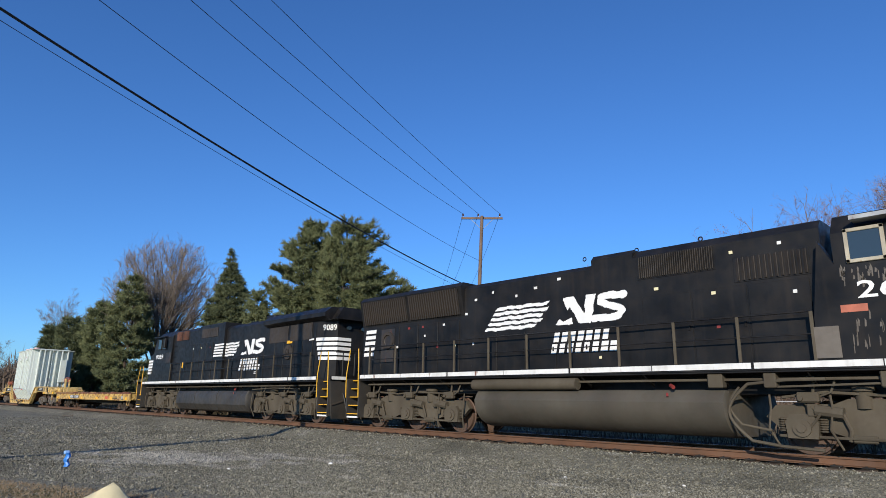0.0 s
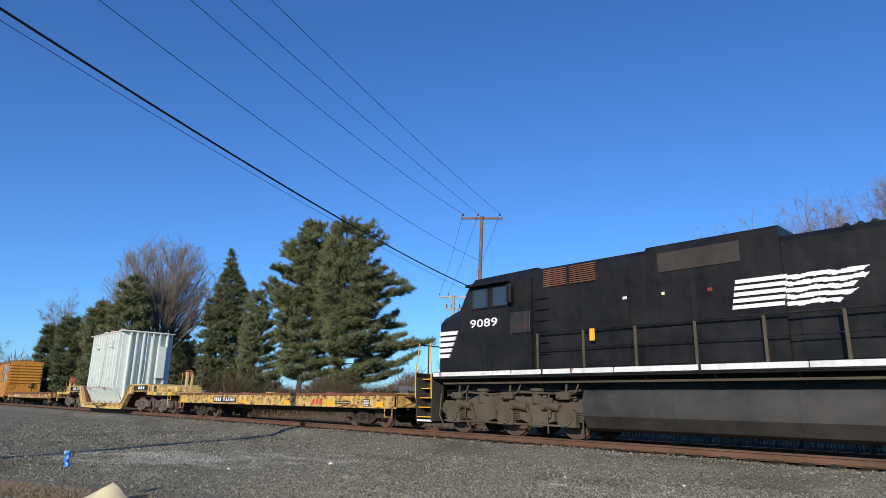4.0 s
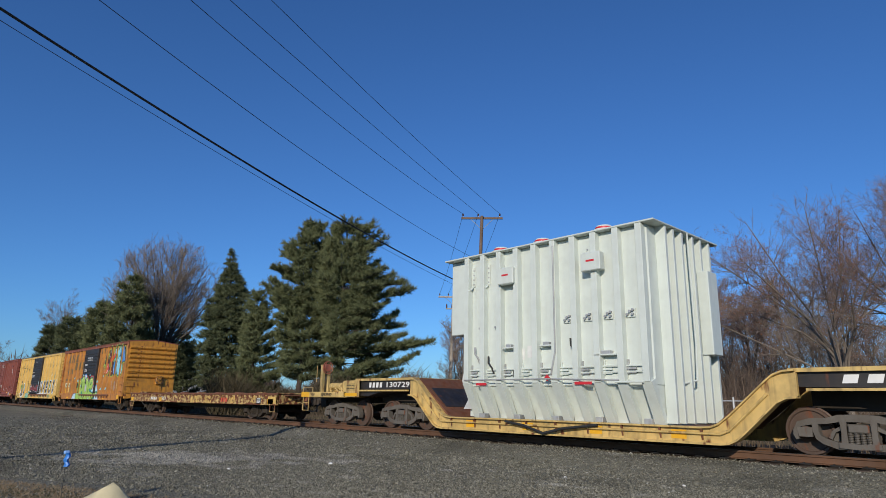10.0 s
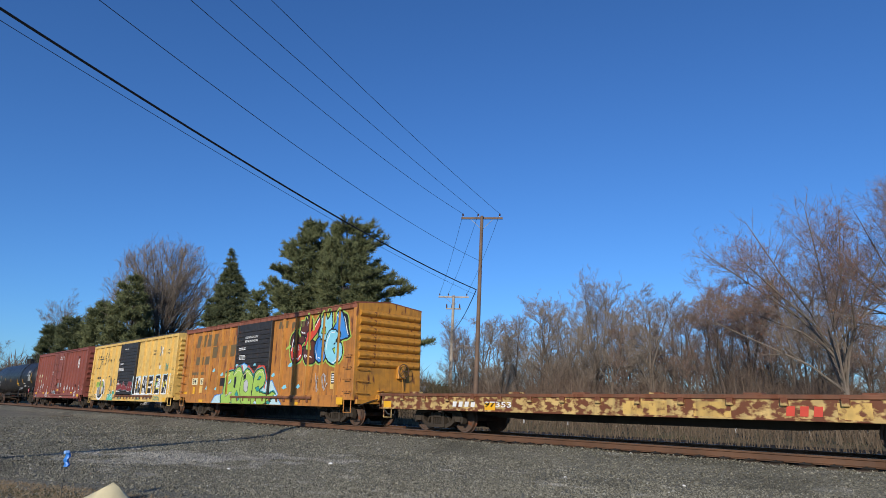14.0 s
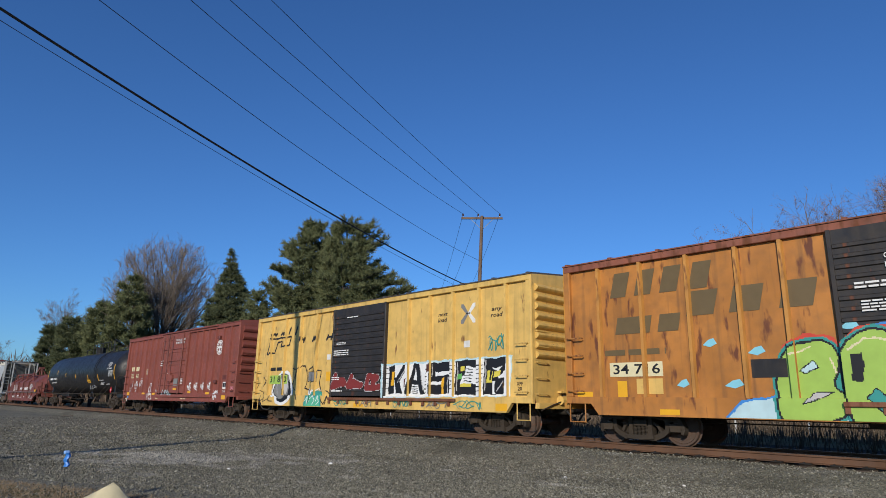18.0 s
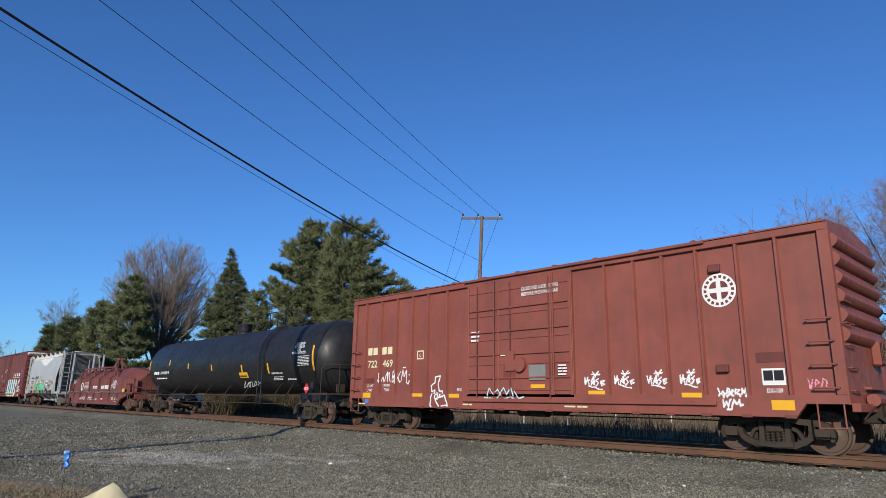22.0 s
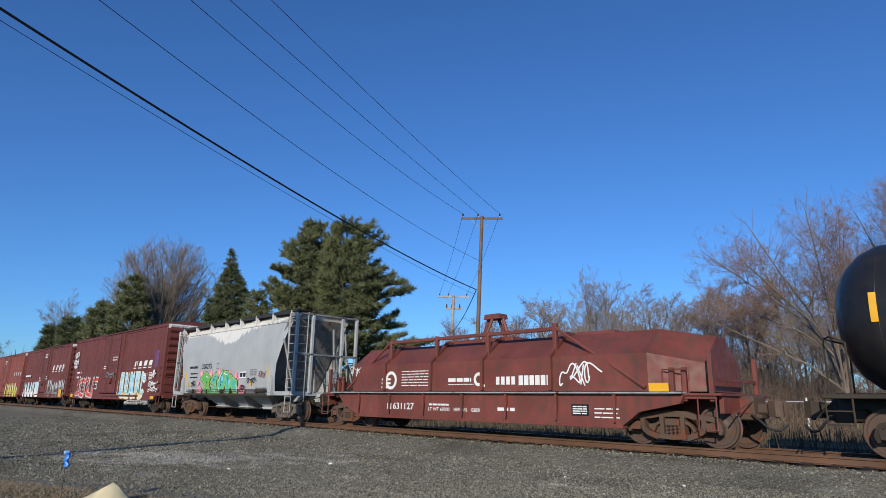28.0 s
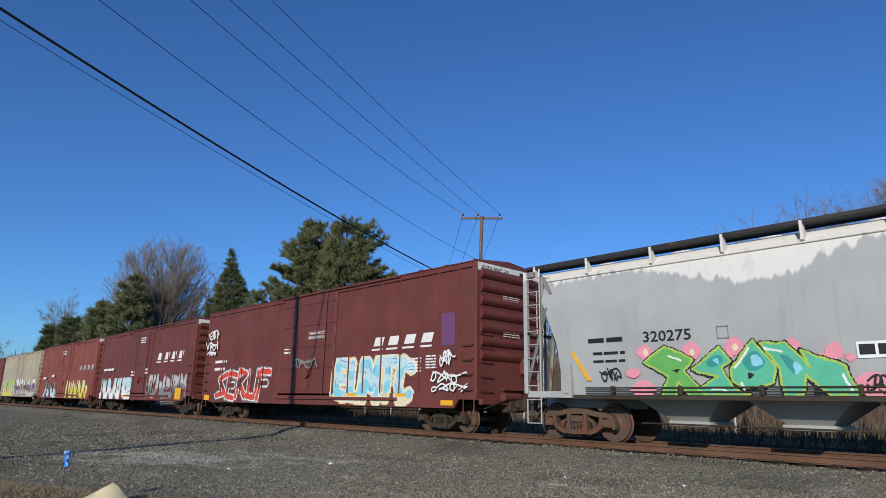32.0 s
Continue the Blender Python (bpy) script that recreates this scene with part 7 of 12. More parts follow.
def tank_car():
    c = tank
    R, zc, L = 1.5, 2.64, 8.95
    prof = [(0.0, -L - 0.92), (0.35, -L - 0.90), (0.75, -L - 0.80), (1.12, -L - 0.60), (1.36, -L - 0.34), (1.48, -L - 0.06), (R, -L + 0.02)]
    full = prof + [(R, -3.0), (R, 0.0), (R, 3.0)] + [(r, -x) for r, x in prof[::-1]]
    g = G()
    g.lathe(full[::-1], (0, 0, zc), "x", 56)
    part("tank_shell", g, "tank", c)
    for x in (-6.2, -3.3, -0.4, 2.6, 5.6, 8.9, -8.9):
        g = G()
        g.lathe([(R, -0.012), (R + 0.004, 0.0), (R, 0.012)], (x, 0, zc), "x", 56)
        part("weld_seam", g, "tank", c)
    # top platform, rails and valve housing
    g = G()
    g.box(-2.2, 5.4, -0.5, 0.5, zc + R - 0.09, zc + R - 0.04, 0.01)
    part("walkway", g, "rubber", c)
    g = G()
    g.lathe([(0.0, 0.55), (0.36, 0.55), (0.38, 0.5), (0.36, 0.46), (0.34, 0.0)], (-0.1, 0, zc + R - 0.02), "z", 20)
    g.lathe([(0.36, 0.1), (0.38, 0.12), (0.36, 0.14)], (-0.1, 0, zc + R), "z", 20)
    part("valve_housing", g, "tank", c)
    zt = zc + R + 0.05
    z1 = zt - 0.2
    for path in ([(-2.0, -0.5, z1), (-2.0, -0.5, zt + 0.3), (-0.9, -0.5, zt + 0.32)],
                 [(-0.2, -0.5, z1), (-0.2, -0.5, zt + 0.58), (-0.05, -0.5, zt + 0.66), (3.95, -0.5, zt + 0.70), (4.1, -0.5, zt + 0.6), (4.12, -0.5, z1)],
                 [(0.55, -0.5, z1), (0.55, -0.5, zt + 0.66)], [(2.04, -0.5, z1), (2.04, -0.5, zt + 0.68)], [(3.4, -0.5, z1), (3.4, -0.5, zt + 0.69)],
                 [(2.1, 0.5, z1), (2.1, 0.5, zt + 0.12), (2.2, 0.5, zt + 0.18), (5.5, 0.5, zt + 0.3), (5.6, 0.5, zt + 0.2), (5.6, 0.5, z1)],
                 [(4.76, -0.5, z1), (4.76, -0.5, zt + 0.72), (4.95, -0.5, zt + 0.82), (6.4, -0.35, zt + 0.36), (6.42, -0.4, zt + 0.25), (6.2, -0.6, zt + 0.2), (6.18, -0.6, z1)],
                 [(5.0, -0.5, z1), (5.0, -0.5, zt + 0.8)], [(4.9, 0.5, z1), (4.9, 0.5, zt + 0.7)]):
        g = G()
        g.tube(path, 0.024, 7)
        part("handrail", g, "tank", c)
    # curved ladder
    g = G()
    for x in (4.72, 5.08):
        pts = [(x, -0.45, zc + R + 0.05)]
        for k in range(9):
            a = radians(72 - k * 11)
            pts.append((x, -(R + 0.1) * math.cos(a), zc + (R + 0.1) * math.sin(a)))
        pts += [(x, -(R + 0.1), zc - 0.4), (x, -(R + 0.06), 0.72)]
        g.tube(pts, 0.024, 6)
    for k in range(9):
        z = 0.8 + 0.33 * k
        yy = R + 0.08 if z < zc else math.sqrt(max(0.01, (R + 0.1) ** 2 - (z - zc) ** 2))
        g.cyl((4.72, -yy, z), (5.08, -yy, z), 0.015, 5)
    part("ladder", g, "tank", c)
    # stub sills, saddles and side rods
    for e in (-1, 1):
        g = G()
        g.box(min(e * 6.3, e * 10.05), max(e * 6.3, e * 10.05), -0.35, 0.35, 0.82, 1.2, 0.02)
        g.prism([(-1.12, 1.15), (1.12, 1.15), (1.08, 1.75), (0.75, 1.5), (-0.75, 1.5), (-1.08, 1.75)], "x", e * 8.35 - 0.12, e * 8.35 + 0.12)
        part("stub_sill", g, "tank", c)
        g = G()
        g.box(min(e * 8.7, e * 10.0), max(e * 8.7, e * 10.0), -1.45, 1.45, 1.08, 1.16, 0.01)
        part("end_platform", g, "gear", c)
        g = G()
        for y in (-1.4, 1.4):
            g.tube([(e * 9.5, y, 0.55), (e * 9.5, y, 1.1), (e * 9.5, y, 2.1), (e * 9.75, y * 0.96, 2.25), (e * 10.0, y * 0.6, 2.25)], 0.02, 6)
            for k in range(3):
                g.tube([(e * 9.5, y, 0.6 + 0.25 * k), (e * 9.95, y, 0.6 + 0.25 * k)], 0.016, 5)
            g.tube([(e * 9.95, y, 0.55), (e * 9.95, y, 1.12)], 0.016, 5)
        g.tube([(e * 10.0, -0.9, 2.25), (e * 10.0, 0.9, 2.25)], 0.02, 6)
        for y in (-0.9, 0.9):
            g.tube([(e * 10.0, y, 1.15), (e * 10.0, y, 2.25)], 0.02, 6)
        part("end_rail", g, "gear", c)
        coupler(c, e * 10.05, e)
        truck(c, e * 8.2, 1.78, 0.457)
    g = G()
    g.box(9.94, 9.99, -1.0, -0.6, 1.18, 1.5, 0.02)
    g.box(9.9, 10.0, 0.1, 0.5, 1.18, 1.6, 0.03)
    part("brake_gear", g, "gear", c)
    for z, r_ in ((1.05, 0.03), (0.72, 0.018)):
        g = G()
        g.cyl((-7.0, -1.42, z), (7.0, -1.42, z), r_, 6)
        part("running_rod", g, "gear", c)
    for x in (-5.2, -2.8, -1.0, 1.2, 3.2, 6.0, 7.0):
        g = G()
        g.cyl((x, -1.42, 1.05), (x - 0.2, -1.0, 1.55), 0.02, 5)
        part("rod_bracket", g, "gear", c)
    # markings curve with the shell
    def band(x0, x1, za, zb, mat, name, lift=0.004):
        gg = G()
        n = 8
        rings = []
        for k in range(n + 1):
            z = za + (zb - za) * k / n
            yy = -math.sqrt((R + lift) ** 2 - (z - zc) ** 2)
            rings.append([(x0, yy, z), (x1, yy, z)])
        for k in range(n):
            gg.add([rings[k][0], rings[k][1], rings[k + 1][1], rings[k + 1][0]], [(0, 1, 2, 3)], convex=False)
        return part(name, gg, mat, c)
    for x, za, zb in ((-76.55, 2.45, 3.0), (-73.5, 2.65, 2.95), (-70.86, 2.4, 2.68), (-67.98, 2.22, 2.52), (-64.76, 2.1, 2.42), (-62.3, 1.98, 2.42), (-58.66, 2.02, 3.02)):
        band(x - tc_ - 0.06, x - tc_ + 0.06, za, zb, "yellow", "reflector_stripe")
    band(-65.13 - tc_, -64.3 - tc_, 1.84, 2.08, "yellow", "warning_sign")
    band(-59.85 - tc_, -58.83 - tc_, 2.2, 2.66, "g_black", "data_panel")
    def on(z, lift=0.006):
        return -math.sqrt((R + lift) ** 2 - (z - zc) ** 2)
    for s, x0, x1, z, h in (("LIQUEFIED", -60.02, -59.36, 3.13, 0.10), ("PETROLEUM", -60.1, -59.34, 3.0, 0.10), ("GAS", -59.86, -59.6, 2.88, 0.10), ("NON-ODORIZED", -60.23, -59.16, 2.76, 0.10),
                            ("304054", -74.85, -73.6, 2.25, 0.17), ("LIQUEFIED PETROLEUM GAS", -62.09, -61.15, 1.98, 0.07), ("NON ODORIZED", -60.9, -60.22, 1.73, 0.08)):
        text(c, s, (x0 + x1) / 2 - tc_, z, h, "white", x1 - x0, y=on(z) - 0.012)
    bars(c, -75.8 - tc_, -75.0 - tc_, 2.16, 2.34, 1, "white", on(2.25) - 0.01, 31, fill=0.9)
    bars(c, -75.6 - tc_, -74.0 - tc_, 1.9, 2.08, 2, "white", on(1.95) - 0.02, 32)
    bars(c, -59.8 - tc_, -58.88 - tc_, 2.22, 2.64, 7, "white", on(2.4) - 0.02, 33, fill=0.35)
    bars(c, -62.0 - tc_, -61.2 - tc_, 1.68, 1.92, 4, "white", on(1.8) - 0.02, 34, fill=0.3)
    bars(c, -65.05 - tc_, -64.4 - tc_, 1.88, 2.04, 2, "g_black", on(1.95) - 0.01, 35)
    g = G()
    d = 0.21
    X, Z = -59.10 - tc_, 1.33
    g.prism([(X - d, Z), (X, Z - d), (X + d, Z), (X, Z + d)], "y", -1.42, -1.40)
    pl = part("hazard_placard", g, "redlabel", c, "red diamond hazard placard")
    text(c, "1075", X, Z, 0.10, "white", 0.27, y=-1.424)
    scrawl(c, -65.0 - tc_, -63.3 - tc_, 1.4, 1.75, "g_silver", 9, 0.014, 18, y=on(1.6) - 0.03)
    text(c, "304054", 0.35, 2.95, 0.12, "white", 0.55, y=9.75, end=True)
    bars(c, 0.0, 0.7, 2.65, 2.85, 2, "white", 9.83, 36, end=True)


tank_car()

# covered coil car ------------------------------------------------------------
cc = -87.1
coil = vehicle("coil_car", "mineral-red covered coil car with white lettering", "coil car", cc)


def coil_car():
    c = coil
    L = 7.75
    x0, x1 = -93.25 - cc, -80.0 - cc
    # cover: upright sides, sloped shoulders, chamfered ends
    def ring(x, w, zt, zs):
        return [(x, -w, 1.22), (x, -w, zs), (x, -w + 0.75, zt), (x, w - 0.75, zt), (x, w, zs), (x, w, 1.22)]
    g = G()
    g.loft([ring(x0, 1.1, 2.25, 1.7), ring(x0 + 0.55, 1.42, 2.72, 2.1), ring(x1 - 1.15, 1.42, 2.72, 2.1), ring(x1, 0.95, 2.5, 1.85)])
    cov = part("cover", g.mesh("cover", smooth=False), "coil", c, "red steel cover with sloped ends")
    def rib(x, w=1.44, zt=2.74, zs=2.11, t=0.05):
        q = G()
        for s in (-1, 1):
            q.prism([(s * w, 1.25), (s * (w + 0.07), 1.25), (s * (w + 0.07), zs + 0.02), (s * (w - 0.72), zt + 0.09), (s * (w - 0.75), zt), (s * w, zs)], "x", x - t, x + t)
        q.box(x - t, x + t, -w + 0.72, w - 0.72, zt, zt + 0.09)
        return q
    for X in (-90.86, -88.55, -86.34, -83.9):
        part("cover_rib", rib(X - cc), "coil", cov)
    # raised frame posts on the ribs, with a top rail and slanting braces
    g = G()
    for s in (-1, 1):
        for X, h in ((-90.86, 2.95), (-88.55, 2.95), (-86.34, 2.95), (-83.9, 3.02)):
            g.box(X - cc - 0.06, X - cc + 0.06, s * 1.2 - 0.06, s * 1.2 + 0.06, 2.2, h, 0.01)
        g.box(-90.86 - cc, -83.9 - cc, s * 1.2 - 0.05, s * 1.2 + 0.05, 2.82, 2.92, 0.01)
    part("cover_frame", g, "coil", c)
    for s in (-1, 1):
        g = G()
        g.cyl((-83.9 - cc, s * 1.22, 2.9), (-81.2 - cc, s * 1.47, 1.3), 0.045, 6)
        g.cyl((-90.86 - cc, s * 1.22, 2.9), (-93.0 - cc, s * 1.47, 1.3), 0.045, 6)
        part("slanting_brace", g, "coil", c)
    g = G()
    for s in (-1, 1):
        g.cyl((s * 0.62, 0, 2.72), (s * 0.28, 0, 3.55), 0.06, 6)
    g.prism([(-0.35, 3.5), (0.35, 3.5), (0.3, 3.66), (-0.3, 3.66)], "y", -0.2, 0.2)
    for s in (-1, 1):
        g.cyl((-0.1 + 0.2 * (s > 0), s * 0.5, 2.72), (0, s * 0.15, 3.52), 0.05, 6)
    part("lifting_bracket", g, "coil", c, "dark steel lifting bracket")
    g = G()
    g.box(-1.4, 1.1, -0.5, 0.5, 2.72, 2.86, 0.02)
    g.box(2.3, 4.5, -0.35, 0.35, 2.72, 2.84, 0.02)
    part("top_beam", g, "coil", c)
    # side: walkway ledge and deep sill
    for s in (-1, 1):
        a, b = sorted((s * 1.60, s * 1.28))
        g = G()
        g.box(-93.9 - cc, -80.3 - cc, a, b, 1.16, 1.20, 0.006)
        part("side_walkway", g, "steel", c, "grey galvanised side walkway")
        a, b = sorted((s * 1.45, s * 1.3))
        g = G()
        g.prism([(-93.6 - cc, 1.14), (-93.2 - cc, 0.75), (-92.3 - cc, 0.38), (-81.9 - cc, 0.38), (-81.4 - cc, 0.75), (-80.4 - cc, 0.95), (-80.3 - cc, 1.14)], "y", a, b)
        part("side_sill", g, "coil", c)
        a, b = sorted((s * 1.53, s * 1.3))
        g = G()
        g.box(-92.4 - cc, -81.8 - cc, a, b, 0.36, 0.42, 0.008)
        part("sill_flange", g, "coil", c)
        for k in range(7):
            x = -92.2 + 10.2 * k / 6 - cc
            a, b = sorted((s * 1.44, s * 1.55))
            part("sill_post", G().prism([(a, 0.5), (b, 1.16), (a, 1.16)] if s < 0 else [(a, 0.5), (b, 1.16), (a, 1.16)], "x", x - 0.03, x + 0.03), "coil", c)
    g = G()
    g.box(-L, L, -0.35, 0.35, 0.75, 1.1, 0.02)
    g.box(-L + 0.3, L - 0.3, -1.35, 1.35, 1.05, 1.15, 0.01)
    part("centre_sill", g, "coil", c)
    for e in (-1, 1):
        g = G()
        for x in (6.45, 6.75, 7.35):
            for y in (-1.25, 1.25):
                g.box(e * x - 0.05, e * x + 0.05, y - 0.06, y + 0.06, 1.0, 2.05 if x > 7 else 1.75, 0.01)
            g.box(e * x - 0.03, e * x + 0.03, -1.25, 1.25, 1.45, 1.52)
        g.box(min(e * 6.4, e * 7.6), max(e * 6.4, e * 7.6), -1.4, 1.4, 1.12, 1.18, 0.01)
        g.box(e * 7.5 - 0.05, e * 7.5 + 0.05, -1.2, 1.2, 0.75, 1.15, 0.01)
        part("end_frame", g, "coil", c)
        g = G()
        g.tube([(e * 6.6 - 0.3, -1.4, 1.15), (e * 6.6 - 0.3, -1.4, 1.7), (e * 6.6 + 0.3, -1.4, 1.7), (e * 6.6 + 0.3, -1.4, 1.15)], 0.016, 6)
        g.tube([(e * 7.3 - 0.2, -1.45, 1.1), (e * 7.3 - 0.2, -1.45, 0.4), (e * 7.3 + 0.2, -1.45, 0.4), (e * 7.3 + 0.2, -1.45, 1.1)], 0.016, 6)
        part("grab_rail", g, "coil", c)
        coupler(c, e * L, e, "rustgear")
        truck(c, e * 6.3, 1.83, 0.457, "rustgear")
    g = G()
    g.cyl((6.3, -0.8, 1.35), (6.9, -0.8, 1.35), 0.16, 12)
    part("brake_cylinder", g, "coil", c)
    plate(c, "reflector_patch", -81.1 - cc, -80.62 - cc, 1.21, 1.40, "yellow", -1.5)
    y = -1.425
    blocks(c, [(-85.83 - cc + 0.19 * k, -85.83 - cc + 0.19 * k + 0.13) for k in range(4)], 1.4, 1.62, "white", 0, y)
    blocks(c, [(-85.0 - cc + 0.19 * k, -85.0 - cc + 0.19 * k + 0.15) for k in range(6)], 1.38, 1.64, "white", 0, y)
    for X, z0, s in ((-90.9, 1.36, 1.0),):
        g = G()
        g.lathe([(0.30, 0), (0.30, 0.004), (0.2, 0.004), (0.2, 0)], (0, 0, 0), "y", 24)
        for k in range(3):
            g.box(-0.5, -0.02, 0.0, 0.004, -0.26 + 0.13 * k, -0.19 + 0.13 * k)
        part("emblem", g, "white", c, at=(X + 0.35 - cc, y - 0.006, z0 + 0.22))
    g = G()
    g.lathe([(0.2, 0), (0.2, 0.004), (0.11, 0.004), (0.11, 0)], (0, 0, 0), "y", 24)
    g.box(0.06, 0.24, 0, 0.004, -0.22, -0.15)
    part("emblem", g, "white", c, at=(-86.5 - cc, y - 0.006, 1.56))
    bars(c, -87.78 - cc, -86.8 - cc, 1.48, 1.62, 1, "white", y, 41, fill=0.8)
    bars(c, -87.78 - cc, -86.7 - cc, 1.40, 1.44, 1, "white", y, 42)
    bars(c, -90.0 - cc, -88.6 - cc, 1.36, 1.9, 6, "white", y, 43, fill=0.3)
    text(c, "631127", -89.85 - cc, 0.74, 0.2, "white", 1.05, y=-1.456)
    bars(c, -90.68 - cc, -90.42 - cc, 0.64, 0.84, 1, "white", -1.455, 44, fill=0.95)
    for w_, X, W in (("LT WT 69300", -88.16, 0.95), ("NEW 11-92", -87.22, 0.55), ("GBSR", -86.6, 0.36)):
        text(c, w_, X - cc, 0.68, 0.10, "white", W, y=-1.456)
    bars(c, -88.6 - cc, -87.7 - cc, 0.78, 0.86, 1, "white", -1.455, 45, fill=0.7)
    scrawl(c, -93.0 - cc, -92.2 - cc, 1.75, 2.1, "g_white", 52, 0.012, 10, y=-1.43)
    bars(c, -85.75 - cc, -85.1 - cc, 0.68, 0.78, 1, "white", -1.455, 46, fill=0.9)
    plate(c, "data_panel", -83.27 - cc, -82.76 - cc, 0.62, 0.9, "g_black", -1.452)
    bars(c, -83.23 - cc, -82.8 - cc, 0.65, 0.87, 4, "white", -1.456, 47)
    scrawl(c, -83.7 - cc, -82.35 - cc, 1.35, 1.95, "g_white", 12, 0.02, 12, y=-1.43)
    bars(c, -82.6 - cc, -81.9 - cc, 0.55, 0.85, 3, "white", -1.455, 48, fill=0.3)


coil_car()

# covered hopper ----------------------------------------------------------------
hpc = -102.93
hop = vehicle("covered_hopper", "light-grey covered hopper with cement stains and green graffiti", "hopper car", hpc)


def hopper_car():
    c = hop
    # bulging side, seen in section
    sec = [(-1.50, 1.12), (-1.56, 1.7), (-1.58, 2.4), (-1.55, 3.1), (-1.47, 3.7), (-1.33, 4.15), (-1.12, 4.42), (-0.6, 4.56), (0.0, 4.6)]
    full = sec + [(-y, z) for y, z in sec[-2::-1]]
    a0, a1 = -108.85 - hpc, -97.35 - hpc
    def clipx(x, z, e):
        # the end sheet slopes in below the shoulder
        k = max(0.0, min(1.0, (4.1 - z) / 1.9))
        return x - e * 0.85 * k if z > 2.2 else x - e * 0.85
    g = G()
    rings = []
    n = 16
    for i in range(n + 1):
        u = i / n
        ring = []
        for y, z in full:
            l = clipx(a0, z, -1)
            r_ = clipx(a1, z, 1)
            ring.append((l + (r_ - l) * u, y, z))
        rings.append(ring)
    pocket = lambda ring, e: [(x - e * (0.15 + 0.70 * max(0.0, 4.35 - z)), y * 0.975, z) for x, y, z in ring]
    g.loft([pocket([(a0, y, z) for y, z in full], -1)] + rings + [pocket([(a1, y, z) for y, z in full], 1)], cap=True)
    part("body", g, "hopper", c)
    for X in (-105.69, -102.4, -100.7, -99.08):
        x = X - hpc
        q = G()
        q.loft([[(x - 0.012, y * 1.002, z) for y, z in full], [(x, y * 1.004, z + 0.002) for y, z in full], [(x + 0.012, y * 1.002, z) for y, z in full]], cap=False, closed=False)
        part("weld_seam", q, "hopper", c)
    # end slope sheets, corner posts, ladders
    for e in (-1, 1):
        xe = -96.75 - hpc if e > 0 else -109.15 - hpc
        ai = a1 if e > 0 else a0
        g = G()
        g.prism([(ai - e * 0.1, 4.3), (ai - e * 2.2, 1.25), (ai - e * 2.3, 1.25), (ai - e * 0.2, 4.3)], "y", -1.45, 1.45)
        part("slope_sheet", g, "hopperdirty", c)
        for y in (-1.5, -0.75, 0.75, 1.5):
            g = G()
            g.box(xe - 0.06, xe + 0.06, y - 0.06, y + 0.06, 1.15, 4.45, 0.01)
            part("corner_post", g, "hopper", c)
        g = G()
        for y in (-1.5, 1.5):
            g.box(min(xe, ai), max(xe, ai), y - 0.05, y + 0.05, 4.3, 4.45, 0.01)
            g.cyl((xe, y, 1.3), (ai - e * 0.4, y, 3.4), 0.05, 6)
            g.cyl((xe - e * 0.45, y, 1.2), (ai - e * 0.2, y * 0.95, 4.3), 0.05, 6)
        g.box(xe - 0.06, xe + 0.06, -1.55, 1.55, 4.38, 4.46, 0.01)
        g.box(xe - 0.06, xe + 0.06, -1.55, 1.55, 2.7, 2.78, 0.01)
        for y in (-0.5, 0.5):
            g.cyl((xe, y, 1.2), (xe - e * 0.3, y, 3.9), 0.06, 6)
        part("end_frame", g, "hopperdirty", c)
        g = G()
        for k in range(10):
            z = 1.0 + 0.36 * k
            g.cyl((xe + e * 0.02, -1.5, z), (xe + e * 0.02, -1.0, z), 0.014, 5)
            g.tube([(xe - e * 0.05, -1.55, z), (xe - e * 0.5, -1.55, z)], 0.014, 5)
        g.cyl((xe + e * 0.02, -1.0, 0.8), (xe + e * 0.02, -1.0, 4.5), 0.02, 5)
        g.cyl((xe - e * 0.5, -1.55, 0.8), (xe - e * 0.5, -1.55, 4.5), 0.02, 5)
        g.tube([(xe - e * 0.5, -1.55, 1.0), (xe - e * 0.5, -1.55, 0.4), (xe - e * 0.05, -1.55, 0.4), (xe - e * 0.05, -1.55, 1.0)], 0.018, 6)
        part("end_ladder", g, "hopper", c)
        g = G()
        g.box(min(xe, ai - e * 0.5), max(xe, ai - e * 0.5), -1.5, 1.5, 1.05, 1.22, 0.015)
        g.box(min(xe + e * 0.25, ai - e * 2.2), max(xe + e * 0.25, ai - e * 2.2), -0.35, 0.35, 0.8, 1.15, 0.02)
        part("end_sill", g, "hopper", c)
        g = G()
        g.prism([(ai - e * 1.22, 1.05), (ai - e * 0.92, 1.05), (ai - e * 0.92, 1.78), (ai - e * 1.0, 1.9), (ai - e * 1.22, 1.9)], "y", -1.66, -1.48)
        g.box(ai - e * 1.07 - 0.08, ai - e * 1.07 + 0.08, -1.69, -1.64, 1.16, 1.34, 0.01)
        part("bolster_bracket", g, "hopper", c)
        coupler(c, xe + e * 0.2, e)
        truck(c, e * 4.95, 1.78, 0.457, "rustgear" if e < 0 else "greygear")
    g = G()
    g.box(-96.85 - hpc, -96.6 - hpc, 0.1, 0.5, 1.5, 2.1, 0.03)
    g.lathe([(0.25, -0.012), (0.27, 0), (0.25, 0.012), (0.235, 0), (0.25, -0.012)], (-96.5 - hpc, 0.3, 1.9), "x", 18)
    part("hand_brake", g, "steel", c)
